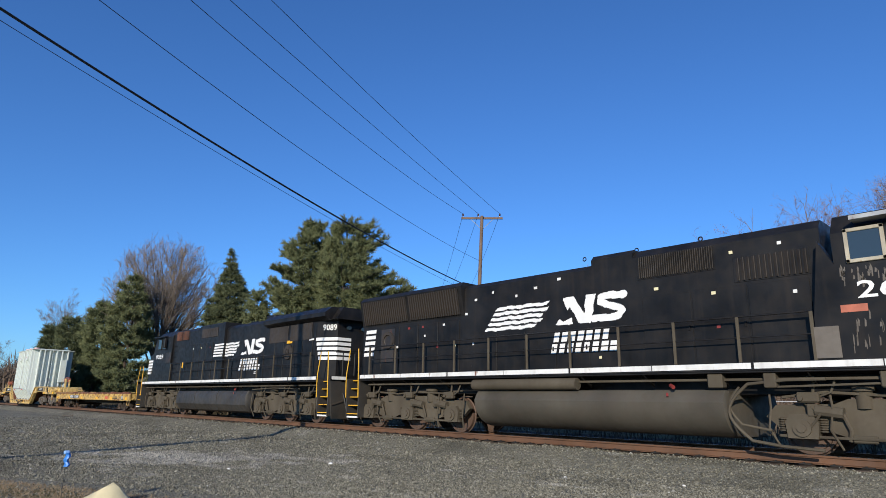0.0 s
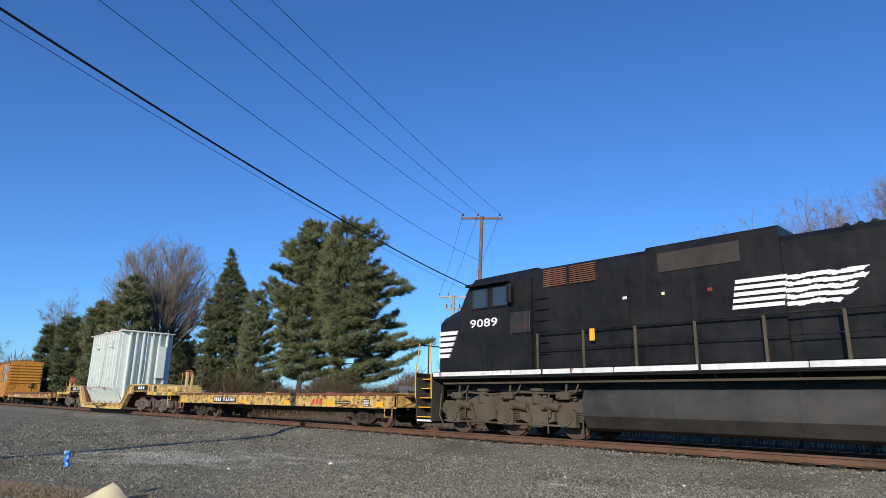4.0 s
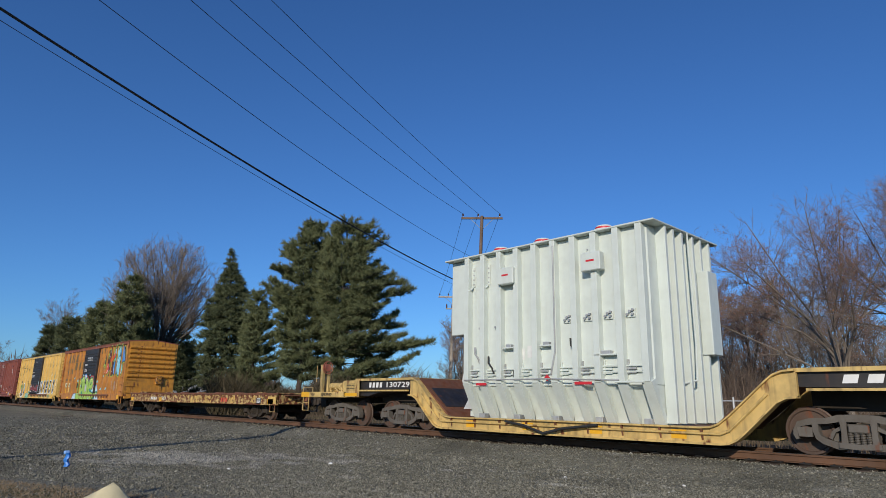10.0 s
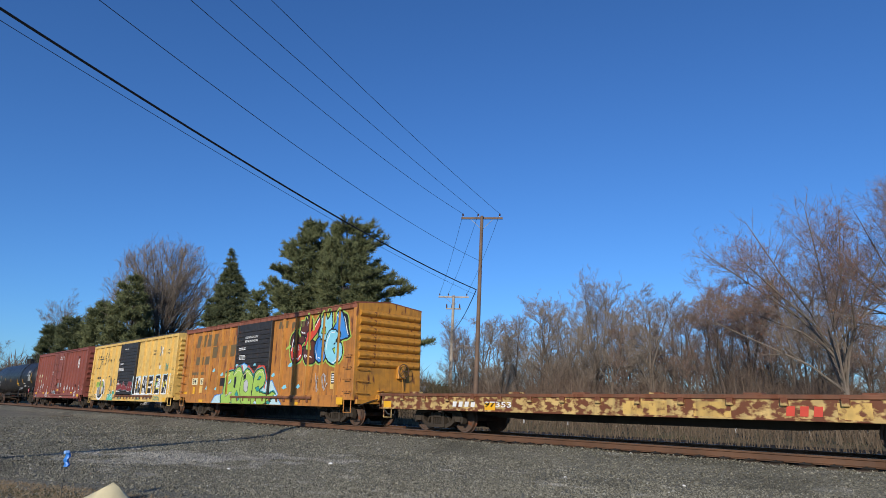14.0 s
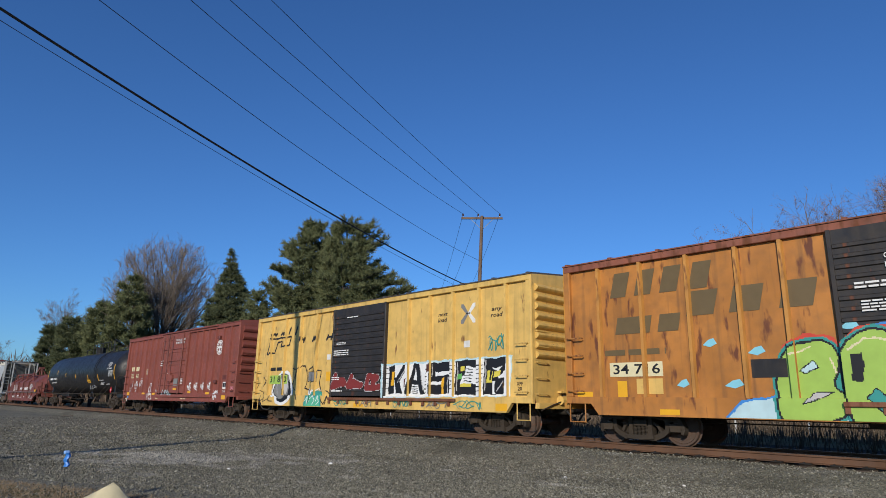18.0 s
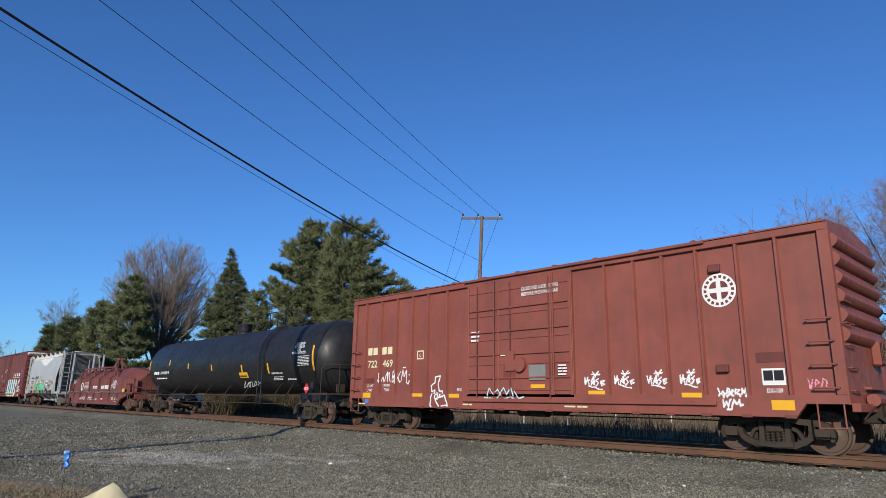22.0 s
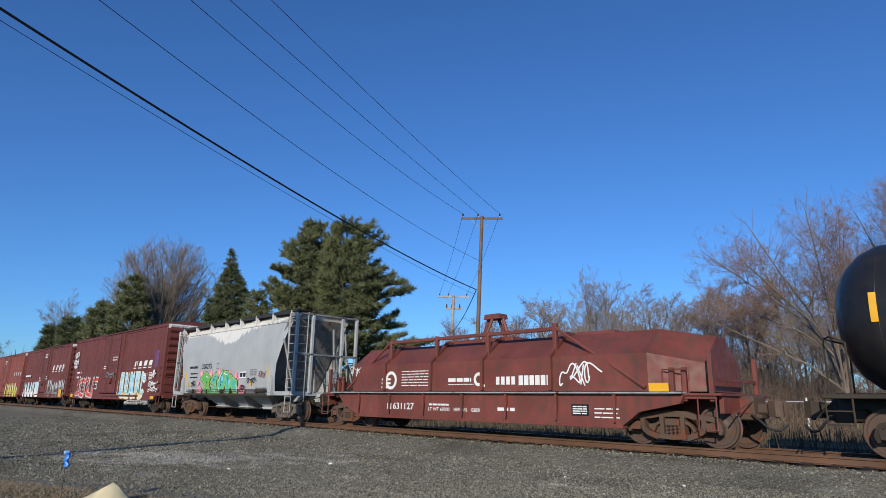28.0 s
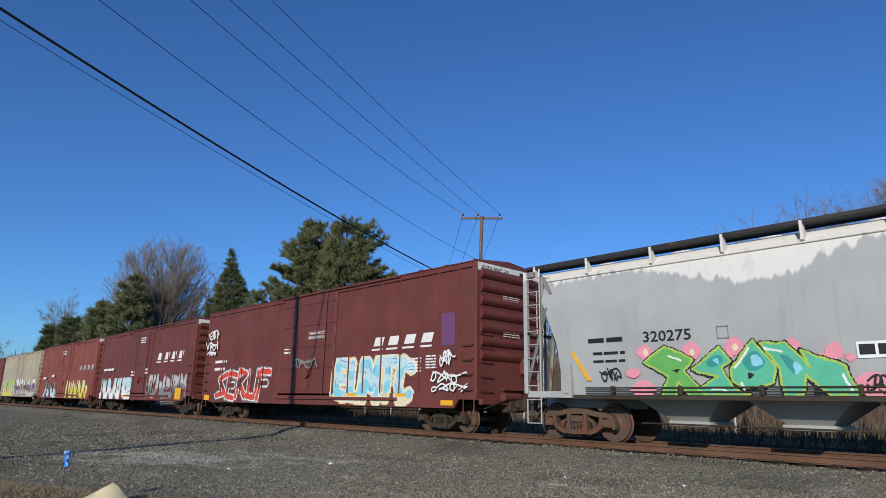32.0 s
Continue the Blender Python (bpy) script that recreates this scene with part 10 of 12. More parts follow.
def orange_upper_piece():
    """Bulging brown, red, cyan and blue forms with black rims, white shines and a lime edge."""
    ink = []
    ink.append(("fill", "g_lime", [(3.15, 2.89), (3.09, 3.26), (3.26, 3.55), (3.61, 3.64), (4.05, 3.51), (4.20, 3.23), (3.84, 3.05), (3.51, 2.99)], 0.100, "g_lime", 1))
    ink.append(("fill", "g_lime", [(3.15, 2.95), (3.40, 3.06), (3.75, 3.13), (3.99, 3.04), (4.08, 2.78), (3.94, 2.47), (3.56, 2.34), (3.25, 2.52)], 0.100, "g_lime", 1))
    ink.append(("fill", "g_lime", [(3.85, 3.51), (3.91, 4.00), (4.06, 4.00), (4.11, 3.85), (4.22, 4.14), (4.37, 3.93), (4.56, 4.22), (4.76, 3.90), (4.79, 3.62), (4.43, 3.37)], 0.100, "g_lime", 0))
    ink.append(("fill", "g_lime", [(4.13, 2.81), (4.28, 3.07), (4.60, 3.23), (4.96, 3.13), (5.08, 2.81), (5.07, 2.40), (4.74, 2.29), (4.40, 2.32), (4.19, 2.52)], 0.100, "g_lime", 1))
    ink.append(("fill", "g_lime", [(4.11, 2.99), (4.30, 3.33), (4.64, 3.60), (5.04, 3.98), (5.25, 4.16), (5.29, 3.76), (5.11, 3.48), (4.76, 3.27), (4.43, 3.00)], 0.100, "g_lime", 0))
    ink.append(("fill", "g_lime", [(5.12, 3.17), (5.24, 3.58), (5.49, 3.94), (5.65, 4.23), (5.76, 3.97), (5.88, 4.02), (6.06, 4.32), (6.11, 3.94), (6.14, 3.60), (5.82, 3.39), (5.69, 2.93), (5.43, 2.87)], 0.100, "g_lime", 0))
    ink.append(("fill", "g_lime", [(4.97, 2.91), (5.09, 3.21), (5.36, 3.30), (5.71, 3.07), (5.77, 2.70), (5.69, 2.39), (5.35, 2.30), (5.05, 2.48)], 0.100, "g_lime", 1))
    ink.append(("fill", "g_lime", [(6.82, 4.12), (7.08, 4.01), (7.31, 3.22), (7.01, 3.24), (6.88, 3.82)], 0.100, "g_lime", 0))
    ink.append(("fill", "g_lime", [(6.10, 3.45), (6.35, 3.76), (6.62, 4.16), (6.74, 4.22), (6.86, 3.93), (7.10, 3.51), (7.25, 3.20), (6.70, 3.08), (6.59, 3.41), (6.34, 3.46)], 0.100, "g_lime", 0))
    ink.append(("fill", "g_lime", [(5.67, 2.84), (5.79, 3.32), (6.05, 3.52), (6.47, 3.51), (6.71, 3.32), (6.58, 3.11), (6.31, 2.99), (6.62, 3.04), (6.84, 2.91), (6.89, 2.60), (6.71, 2.31), (6.31, 2.22), (5.89, 2.39)], 0.100, "g_lime", 1))
    ink.append(("fill", "g_brown", [(3.15, 2.89), (3.09, 3.26), (3.26, 3.55), (3.61, 3.64), (4.05, 3.51), (4.20, 3.23), (3.84, 3.05), (3.51, 2.99)], 0.040, "g_black", 1))
    ink.append(("fill", "g_red", [(3.15, 2.95), (3.40, 3.06), (3.75, 3.13), (3.99, 3.04), (4.08, 2.78), (3.94, 2.47), (3.56, 2.34), (3.25, 2.52)], 0.040, "g_black", 1))
    ink.append(("fill", "g_brown", [(3.85, 3.51), (3.91, 4.00), (4.06, 4.00), (4.11, 3.85), (4.22, 4.14), (4.37, 3.93), (4.56, 4.22), (4.76, 3.90), (4.79, 3.62), (4.43, 3.37)], 0.040, "g_black", 0))
    ink.append(("fill", "g_brown", [(4.13, 2.81), (4.28, 3.07), (4.60, 3.23), (4.96, 3.13), (5.08, 2.81), (5.07, 2.40), (4.74, 2.29), (4.40, 2.32), (4.19, 2.52)], 0.040, "g_black", 1))
    ink.append(("fill", "g_red", [(4.11, 2.99), (4.30, 3.33), (4.64, 3.60), (5.04, 3.98), (5.25, 4.16), (5.29, 3.76), (5.11, 3.48), (4.76, 3.27), (4.43, 3.00)], 0.040, "g_black", 0))
    ink.append(("fill", "g_cyan", [(5.12, 3.17), (5.24, 3.58), (5.49, 3.94), (5.65, 4.23), (5.76, 3.97), (5.88, 4.02), (6.06, 4.32), (6.11, 3.94), (6.14, 3.60), (5.82, 3.39), (5.69, 2.93), (5.43, 2.87)], 0.040, "g_black", 0))
    ink.append(("fill", "g_blue", [(4.97, 2.91), (5.09, 3.21), (5.36, 3.30), (5.71, 3.07), (5.77, 2.70), (5.69, 2.39), (5.35, 2.30), (5.05, 2.48)], 0.040, "g_black", 1))
    ink.append(("fill", "g_black", [(6.82, 4.12), (7.08, 4.01), (7.31, 3.22), (7.01, 3.24), (6.88, 3.82)], 0.040, "g_black", 0))
    ink.append(("fill", "g_blue", [(6.10, 3.45), (6.35, 3.76), (6.62, 4.16), (6.74, 4.22), (6.86, 3.93), (7.10, 3.51), (7.25, 3.20), (6.70, 3.08), (6.59, 3.41), (6.34, 3.46)], 0.040, "g_black", 0))
    ink.append(("fill", "g_cyan", [(5.67, 2.84), (5.79, 3.32), (6.05, 3.52), (6.47, 3.51), (6.71, 3.32), (6.58, 3.11), (6.31, 2.99), (6.62, 3.04), (6.84, 2.91), (6.89, 2.60), (6.71, 2.31), (6.31, 2.22), (5.89, 2.39)], 0.040, "g_black", 1))
    ink.append(("fill", "g_lime", [(4.60, 3.23), (4.41, 2.86), (4.73, 2.81)], 0.020, "g_black", 0))
    ink.append(("fill", "g_lime", [(3.63, 3.10), (3.39, 2.86), (3.63, 2.72)], 0.020, "g_black", 0))
    ink.append(("fill", "g_lime", [(5.66, 3.69), (5.54, 3.44), (5.74, 3.40)], 0.020, "g_black", 0))
    ink.append(("fill", "g_lime", [(5.30, 3.22), (5.51, 3.20), (5.39, 2.89)], 0.020, "g_black", 0))
    ink.append(("fill", "g_lime", [(6.25, 2.81), (6.50, 2.86), (6.39, 2.62)], 0.020, "g_black", 0))
    ink.append(("fill", "g_lime", [(4.09, 3.16), (4.27, 3.23), (4.13, 3.01)], 0.020, "g_black", 0))
    ink.append(("line", "g_white", [(3.23, 2.89), (3.26, 3.23), (3.46, 3.47)], 0.022))
    ink.append(("line", "g_white", [(3.41, 2.53), (3.74, 2.49), (3.97, 2.67)], 0.022))
    ink.append(("line", "g_white", [(4.24, 2.64), (4.39, 2.42)], 0.022))
    ink.append(("line", "g_white", [(5.07, 2.78), (5.17, 2.46)], 0.022))
    ink.append(("line", "g_white", [(5.81, 2.81), (5.82, 3.13), (6.01, 3.37)], 0.022))
    ink.append(("line", "g_white", [(6.29, 2.30), (6.58, 2.32), (6.75, 2.48)], 0.022))
    ink.append(("line", "g_white", [(5.35, 3.79), (5.56, 4.03)], 0.022))
    ink.append(("line", "g_white", [(6.47, 3.95), (6.60, 4.09), (6.65, 3.97)], 0.022))
    ink.append(("line", "g_white", [(6.92, 3.95), (7.21, 3.30)], 0.022))
    ink.append(("line", "g_white", [(6.12, 3.43), (6.33, 3.44)], 0.022))
    ink.append(("line", "g_white", [(3.92, 3.60), (4.18, 3.53)], 0.022))
    ink.append(("line", "g_white", [(4.54, 3.93), (4.42, 3.69)], 0.022))
    ink.append(("line", "g_white", [(3.75, 3.06), (3.80, 2.86)], 0.022))
    ink.append(("line", "g_white", [(4.43, 2.62), (4.77, 2.54)], 0.022))
    ink.append(("line", "g_white", [(5.26, 2.48), (5.54, 2.48)], 0.022))
    ink.append(("line", "g_white", [(5.16, 4.03), (4.92, 3.75)], 0.022))
    ink.append(("line", "g_lime", [(4.77, 4.05), (4.83, 3.64)], 0.050))
    ink.append(("line", "g_lime", [(6.37, 4.19), (6.40, 3.89), (6.48, 3.65)], 0.050))
    ink.append(("line", "g_lime", [(3.81, 3.91), (3.72, 3.59), (3.84, 3.44)], 0.050))
    ink.append(("line", "g_lime", [(2.82, 2.95), (3.09, 3.06)], 0.050))
    return mural(ob, ink, 0.019, "sprayed graffiti in brown, red and blue with lime edge")


orange_upper_piece()

rnd = random.Random(31)
for X, Z in ((-18.87, 1.40), (-18.21, 2.25), (-17.26, 2.04), (-17.76, 1.38), (-15.54, 2.43), (-13.84, 2.37), (-12.28, 1.92), (-11.28, 1.41), (-10.20, 1.43), (-10.91, 2.30)):
    g = G()
    w = rnd.uniform(0.15, 0.24)
    dy = skin(ob, X - oc, Z, SY)
    g.prism([(X - oc - w, Z - 0.06), (X - oc, Z - 0.11), (X - oc + w * 0.9, Z - 0.04), (X - oc + w * 0.5, Z + 0.08), (X - oc - w * 0.2, Z + 0.05)], "y", dy - 0.003, dy)
    part("graffiti", g, "g_cyan", ob, "pale blue sprayed drop")
scrawl(ob, -8.9 - oc, -8.0 - oc, 1.2, 1.9, "g_silver", 7, 0.012, 16, SY)
word_ = [(-12.1 + 0.27 * k - oc, -12.1 + 0.27 * k + 0.2 - oc) for k in range(8)]
blocks(ob, word_[:3], 3.85, 4.15, "g_rail", 0.2, SY)
blocks(ob, word_[4:8], 3.8, 4.05, "g_rail", 0.2, SY)

# yellow boxcar


def yellow_car_mark():
    """The car maker's emblem as a bent outline and plain slanted blocks."""
    ink = []
    ink.append(("line", "g_black", [(-6.92, 2.80), (-6.70, 3.43), (-4.96, 3.45), (-5.11, 3.10), (-5.78, 3.07), (-5.71, 3.28), (-6.06, 3.27), (-6.26, 2.83), (-6.92, 2.80)], 0.036))
    ink.append(("line", "g_black", [(-6.49, 3.60), (-6.38, 3.65)], 0.050))
    ink.append(("line", "g_black", [(-6.42, 3.63), (-6.20, 3.63)], 0.040))
    ink.append(("line", "g_black", [(-6.28, 3.59), (-6.17, 3.65)], 0.050))
    ink.append(("line", "g_black", [(-5.80, 3.58), (-5.69, 3.65)], 0.050))
    ink.append(("line", "g_black", [(-5.73, 3.62), (-5.54, 3.62)], 0.040))
    ink.append(("line", "g_black", [(-5.63, 3.58), (-5.52, 3.65)], 0.050))
    ink.append(("line", "g_black", [(-5.16, 3.60), (-5.06, 3.81)], 0.050))
    ink.append(("line", "g_black", [(-5.10, 3.71), (-5.08, 3.73)], 0.040))
    ink.append(("line", "g_black", [(-4.64, 3.56), (-4.53, 3.85)], 0.050))
    ink.append(("line", "g_black", [(-4.58, 3.71), (-4.56, 3.73)], 0.040))
    ink.append(("line", "g_black", [(-4.22, 3.18), (-4.12, 3.36)], 0.050))
    ink.append(("line", "g_black", [(-4.16, 3.28), (-3.92, 3.27)], 0.040))
    ink.append(("line", "g_black", [(-3.99, 3.18), (-3.90, 3.35)], 0.050))
    ink.append(("line", "g_black", [(-3.31, 3.18), (-3.21, 3.33)], 0.050))
    ink.append(("line", "g_black", [(-3.25, 3.26), (-2.99, 3.25)], 0.040))
    ink.append(("line", "g_black", [(-3.06, 3.17), (-2.97, 3.32)], 0.050))
    ink.append(("line", "g_black", [(-2.30, 3.19), (-2.21, 3.35)], 0.050))
    ink.append(("line", "g_black", [(-2.25, 3.27), (-1.95, 3.26)], 0.040))
    ink.append(("line", "g_black", [(-2.01, 3.17), (-1.93, 3.33)], 0.050))
    return mural(yb, ink, 0.019, "black outlined emblem and slanted blocks")


yellow_car_mark()

small_labels(yb, yc, [(-37.44, -36.1, 2.0, 2.28, 1)], "g_black")
plate(yb, "number_panel", -37.45 - yc, -35.85 - yc, 1.52, 1.88, "g_lime", SY - 0.004)
text(yb, "31 890", -36.6 - yc, 1.7, 0.25, "g_black", 1.35, y=SY - 0.011)


def yellow_lower_scrawls():
    """A grey throw-up with a white rim, a green piece and loose black scrawls."""
    ink = []
    ink.append(("fill", "g_white", [(-6.24, 1.23), (-5.98, 1.69), (-5.55, 1.98), (-5.06, 2.01), (-4.79, 1.78), (-4.57, 1.25), (-4.69, 0.89), (-5.12, 0.70), (-5.73, 0.77), (-5.81, 1.01), (-6.11, 1.04)], 0.030, "g_white", 1))
    ink.append(("fill", "g_grey", [(-6.11, 1.26), (-5.89, 1.66), (-5.51, 1.89), (-5.10, 1.89), (-4.91, 1.67), (-4.76, 1.25), (-4.96, 0.93), (-5.44, 0.86), (-5.68, 1.01), (-6.02, 1.10)], 0.020, "g_black", 1))
    ink.append(("fill", "g_black", [(-4.99, 1.64), (-4.79, 1.58), (-4.68, 1.22), (-4.80, 0.93), (-5.12, 0.78), (-5.60, 0.83), (-5.68, 0.95), (-5.26, 0.92), (-4.96, 1.11), (-4.87, 1.40)], 0.000, "g_black", 0))
    ink.append(("fill", "g_silver", [(-5.39, 1.71), (-5.07, 1.71), (-4.95, 1.40), (-5.11, 1.11), (-5.31, 1.26)], 0.000, "g_silver", 1))
    ink.append(("line", "g_black", [(-5.47, 1.84), (-5.35, 1.41), (-5.19, 1.01)], 0.012))
    ink.append(("line", "g_silver", [(-5.85, 1.66), (-5.81, 1.10)], 0.020))
    ink.append(("fill", "g_teal", [(-3.54, 0.60), (-3.45, 1.04), (-3.14, 1.17), (-2.81, 1.25), (-2.41, 1.20), (-2.27, 0.63)], 0.000, "g_teal", 0))
    ink.append(("fill", "g_mint", [(-3.43, 0.63), (-3.35, 0.97), (-3.08, 1.11), (-2.82, 0.95), (-2.50, 1.12), (-2.36, 0.66)], 0.000, "g_mint", 0))
    ink.append(("fill", "g_white", [(-3.42, 1.11), (-3.31, 1.33), (-3.21, 1.22), (-3.07, 1.42), (-3.04, 1.17), (-3.28, 1.06)], 0.000, "g_white", 0))
    ink.append(("line", "g_white", [(-3.44, 0.83), (-3.28, 1.00), (-3.30, 0.73), (-3.12, 0.89)], 0.018))
    ink.append(("line", "g_white", [(-3.09, 0.95), (-2.92, 1.06), (-2.76, 0.90), (-2.90, 0.74)], 0.018))
    ink.append(("line", "g_white", [(-2.67, 0.85), (-2.56, 1.04), (-2.45, 0.82), (-2.61, 0.72)], 0.018))
    ink.append(("line", "g_white", [(-2.97, 1.25), (-2.65, 1.30), (-2.46, 1.25)], 0.018))
    ink.append(("line", "g_black", [(-4.65, 2.15), (-4.36, 2.08), (-4.56, 1.62), (-4.60, 1.52)], 0.022))
    ink.append(("line", "g_black", [(-4.36, 1.99), (-3.98, 2.21), (-3.71, 2.23), (-3.56, 1.96), (-3.51, 1.53), (-3.65, 1.34)], 0.022))
    ink.append(("line", "g_black", [(-3.65, 1.34), (-3.31, 1.25), (-3.15, 0.95), (-3.26, 0.73)], 0.022))
    ink.append(("line", "g_black", [(-3.42, 2.04), (-3.00, 2.25), (-2.94, 1.94)], 0.022))
    ink.append(("line", "g_black", [(-2.84, 2.02), (-2.55, 1.98), (-2.63, 1.55), (-2.46, 1.20)], 0.022))
    ink.append(("line", "g_black", [(-4.56, 1.40), (-4.27, 1.19), (-4.09, 0.88)], 0.022))
    ink.append(("line", "g_black", [(-2.15, 1.25), (-1.88, 1.12), (-2.05, 0.75)], 0.022))
    ink.append(("line", "g_black", [(-1.88, 1.12), (-2.14, 0.75), (-2.35, 0.91)], 0.022))
    ink.append(("line", "g_black", [(-7.83, 1.93), (-7.72, 1.56), (-7.58, 1.84), (-7.43, 1.56)], 0.016))
    ink.append(("line", "g_black", [(-7.05, 1.83), (-6.82, 1.66), (-7.00, 1.45), (-6.82, 1.61)], 0.016))
    ink.append(("line", "g_black", [(-7.33, 1.26), (-6.95, 1.19), (-7.18, 0.81), (-6.81, 0.91)], 0.016))
    ink.append(("line", "g_black", [(-6.68, 1.26), (-6.81, 0.78), (-6.41, 0.91)], 0.016))
    ink.append(("line", "g_black", [(-7.76, 1.26), (-7.43, 1.49)], 0.016))
    ink.append(("line", "g_black", [(-6.30, 1.61), (-6.15, 1.26), (-6.41, 0.85), (-6.02, 0.82)], 0.016))
    ink.append(("fill", "g_grey", [(-3.44, 1.96), (-2.84, 1.96), (-2.86, 1.60), (-3.45, 1.59)], 0.012, "g_black", 0))
    return mural(yb, ink, 0.020, "grey, green and black sprayed scrawls")


yellow_lower_scrawls()


def yellow_block_piece():
    """Tall black block letters on a white band, edged with pale blue."""
    ink = []
    ink.append(("fill", "g_ice", [(1.34, 2.12), (7.05, 2.20), (6.94, 1.07), (1.36, 0.99)], 0.000, "g_ice", 0))
    ink.append(("fill", "g_white", [(1.41, 2.06), (7.00, 2.14), (6.92, 1.09), (1.47, 1.02)], 0.000, "g_white", 0))
    ink.append(("fill", "g_black", [(1.63, 2.05), (1.93, 2.07), (1.91, 1.14), (1.61, 1.14)], 0.000, "g_black", 0))
    ink.append(("fill", "g_black", [(1.92, 1.57), (2.35, 2.08), (2.60, 2.09), (2.15, 1.51)], 0.000, "g_black", 0))
    ink.append(("fill", "g_black", [(1.92, 1.66), (2.14, 1.68), (2.32, 1.14), (2.00, 1.14)], 0.000, "g_black", 0))
    ink.append(("fill", "g_black", [(2.50, 1.14), (2.90, 2.09), (3.14, 2.10), (3.42, 1.14), (3.20, 1.13), (3.13, 1.41), (2.84, 1.42), (2.73, 1.13)], 0.000, "g_black", 0))
    ink.append(("fill", "g_black", [(3.71, 2.09), (4.60, 2.10), (4.54, 1.14), (3.66, 1.12)], 0.000, "g_black", 0))
    ink.append(("fill", "g_black", [(4.82, 2.11), (5.74, 2.13), (5.66, 1.12), (4.76, 1.12)], 0.000, "g_black", 0))
    ink.append(("fill", "g_black", [(6.00, 2.14), (6.89, 2.15), (6.80, 1.14), (5.92, 1.12)], 0.000, "g_black", 0))
    ink.append(("fill", "g_white", [(2.88, 1.56), (2.98, 1.95), (3.05, 1.55)], 0.000, "g_white", 0))
    ink.append(("fill", "g_white", [(3.92, 1.81), (4.58, 1.81), (4.57, 1.70), (3.91, 1.69)], 0.000, "g_white", 0))
    ink.append(("fill", "g_white", [(3.68, 1.50), (4.24, 1.53), (4.23, 1.43), (3.68, 1.41)], 0.000, "g_white", 0))
    ink.append(("fill", "g_white", [(5.26, 1.95), (5.70, 1.90), (5.66, 1.44), (5.01, 1.42), (5.06, 1.62), (5.17, 1.68)], 0.000, "g_white", 0))
    ink.append(("fill", "g_white", [(6.28, 1.87), (6.67, 1.90), (6.49, 1.76), (6.41, 1.71), (6.45, 1.81)], 0.000, "g_white", 0))
    ink.append(("fill", "g_white", [(6.50, 1.64), (6.86, 1.77), (6.84, 1.59), (6.55, 1.57)], 0.000, "g_white", 0))
    ink.append(("fill", "g_white", [(6.30, 1.50), (6.42, 1.52), (6.35, 1.24), (6.41, 1.15), (6.29, 1.15)], 0.000, "g_white", 0))
    ink.append(("fill", "g_white", [(2.06, 1.98), (2.28, 2.09), (2.17, 1.95)], 0.000, "g_white", 0))
    ink.append(("fill", "g_brown", [(2.41, 1.62), (2.59, 1.63), (2.58, 1.36), (2.40, 1.35)], 0.000, "g_brown", 0))
    ink.append(("fill", "g_brown", [(3.58, 2.04), (3.71, 2.06), (3.70, 1.81), (3.57, 1.79)], 0.000, "g_brown", 0))
    ink.append(("fill", "g_yellow", [(6.10, 1.78), (6.30, 1.80), (6.27, 1.46), (6.07, 1.43)], 0.000, "g_yellow", 0))
    ink.append(("fill", "g_yellow", [(6.35, 1.77), (6.61, 1.80), (6.55, 1.65), (6.33, 1.60)], 0.000, "g_yellow", 0))
    ink.append(("fill", "g_yellow", [(5.01, 1.43), (5.46, 1.44), (5.46, 1.34), (5.01, 1.33)], 0.000, "g_yellow", 0))
    ink.append(("fill", "g_yellow", [(5.02, 1.93), (5.19, 1.94), (5.18, 1.81), (5.01, 1.80)], 0.000, "g_yellow", 0))
    ink.append(("fill", "g_black", [(6.20, 1.84), (6.28, 1.85), (6.25, 1.55), (6.18, 1.50)], 0.000, "g_black", 0))
    ink.append(("fill", "yellow", [(1.76, 1.87), (1.89, 1.87), (1.88, 1.41), (1.75, 1.40)], 0.000, "yellow", 0))
    ink.append(("fill", "yellow", [(4.21, 1.61), (4.32, 1.63), (4.29, 1.14), (4.19, 1.13)], 0.000, "yellow", 0))
    ink.append(("fill", "yellow", [(6.72, 1.61), (6.80, 1.62), (6.78, 1.15), (6.70, 1.14)], 0.000, "yellow", 0))
    ink.append(("fill", "g_green", [(4.88, 1.73), (5.08, 1.74), (5.07, 1.57), (4.87, 1.56)], 0.000, "g_green", 0))
    ink.append(("line", "g_silver", [(3.77, 2.03), (3.75, 1.65)], 0.016))
    ink.append(("line", "g_silver", [(4.48, 1.63), (4.46, 1.18)], 0.016))
    ink.append(("line", "g_silver", [(4.90, 2.06), (4.85, 1.25)], 0.016))
    ink.append(("line", "g_silver", [(6.05, 2.09), (6.00, 1.24)], 0.016))
    ink.append(("line", "g_silver", [(3.18, 1.94), (3.35, 1.25)], 0.016))
    ink.append(("line", "g_silver", [(2.46, 1.96), (2.08, 1.51)], 0.016))
    ink.append(("line", "g_silver", [(6.78, 1.56), (6.45, 1.24)], 0.016))
    ink.append(("line", "g_black", [(3.44, 1.90), (3.64, 1.91)], 0.012))
    ink.append(("line", "g_black", [(4.62, 1.98), (4.77, 1.99)], 0.012))
    ink.append(("line", "g_black", [(5.75, 1.95), (5.91, 1.96)], 0.012))
    ink.append(("line", "g_black", [(3.44, 1.78), (3.63, 1.79)], 0.012))
    ink.append(("line", "g_black", [(4.61, 1.87), (4.76, 1.87)], 0.012))
    ink.append(("line", "g_black", [(5.74, 1.83), (5.90, 1.84)], 0.012))
    ink.append(("line", "g_black", [(3.43, 1.66), (3.63, 1.67)], 0.012))
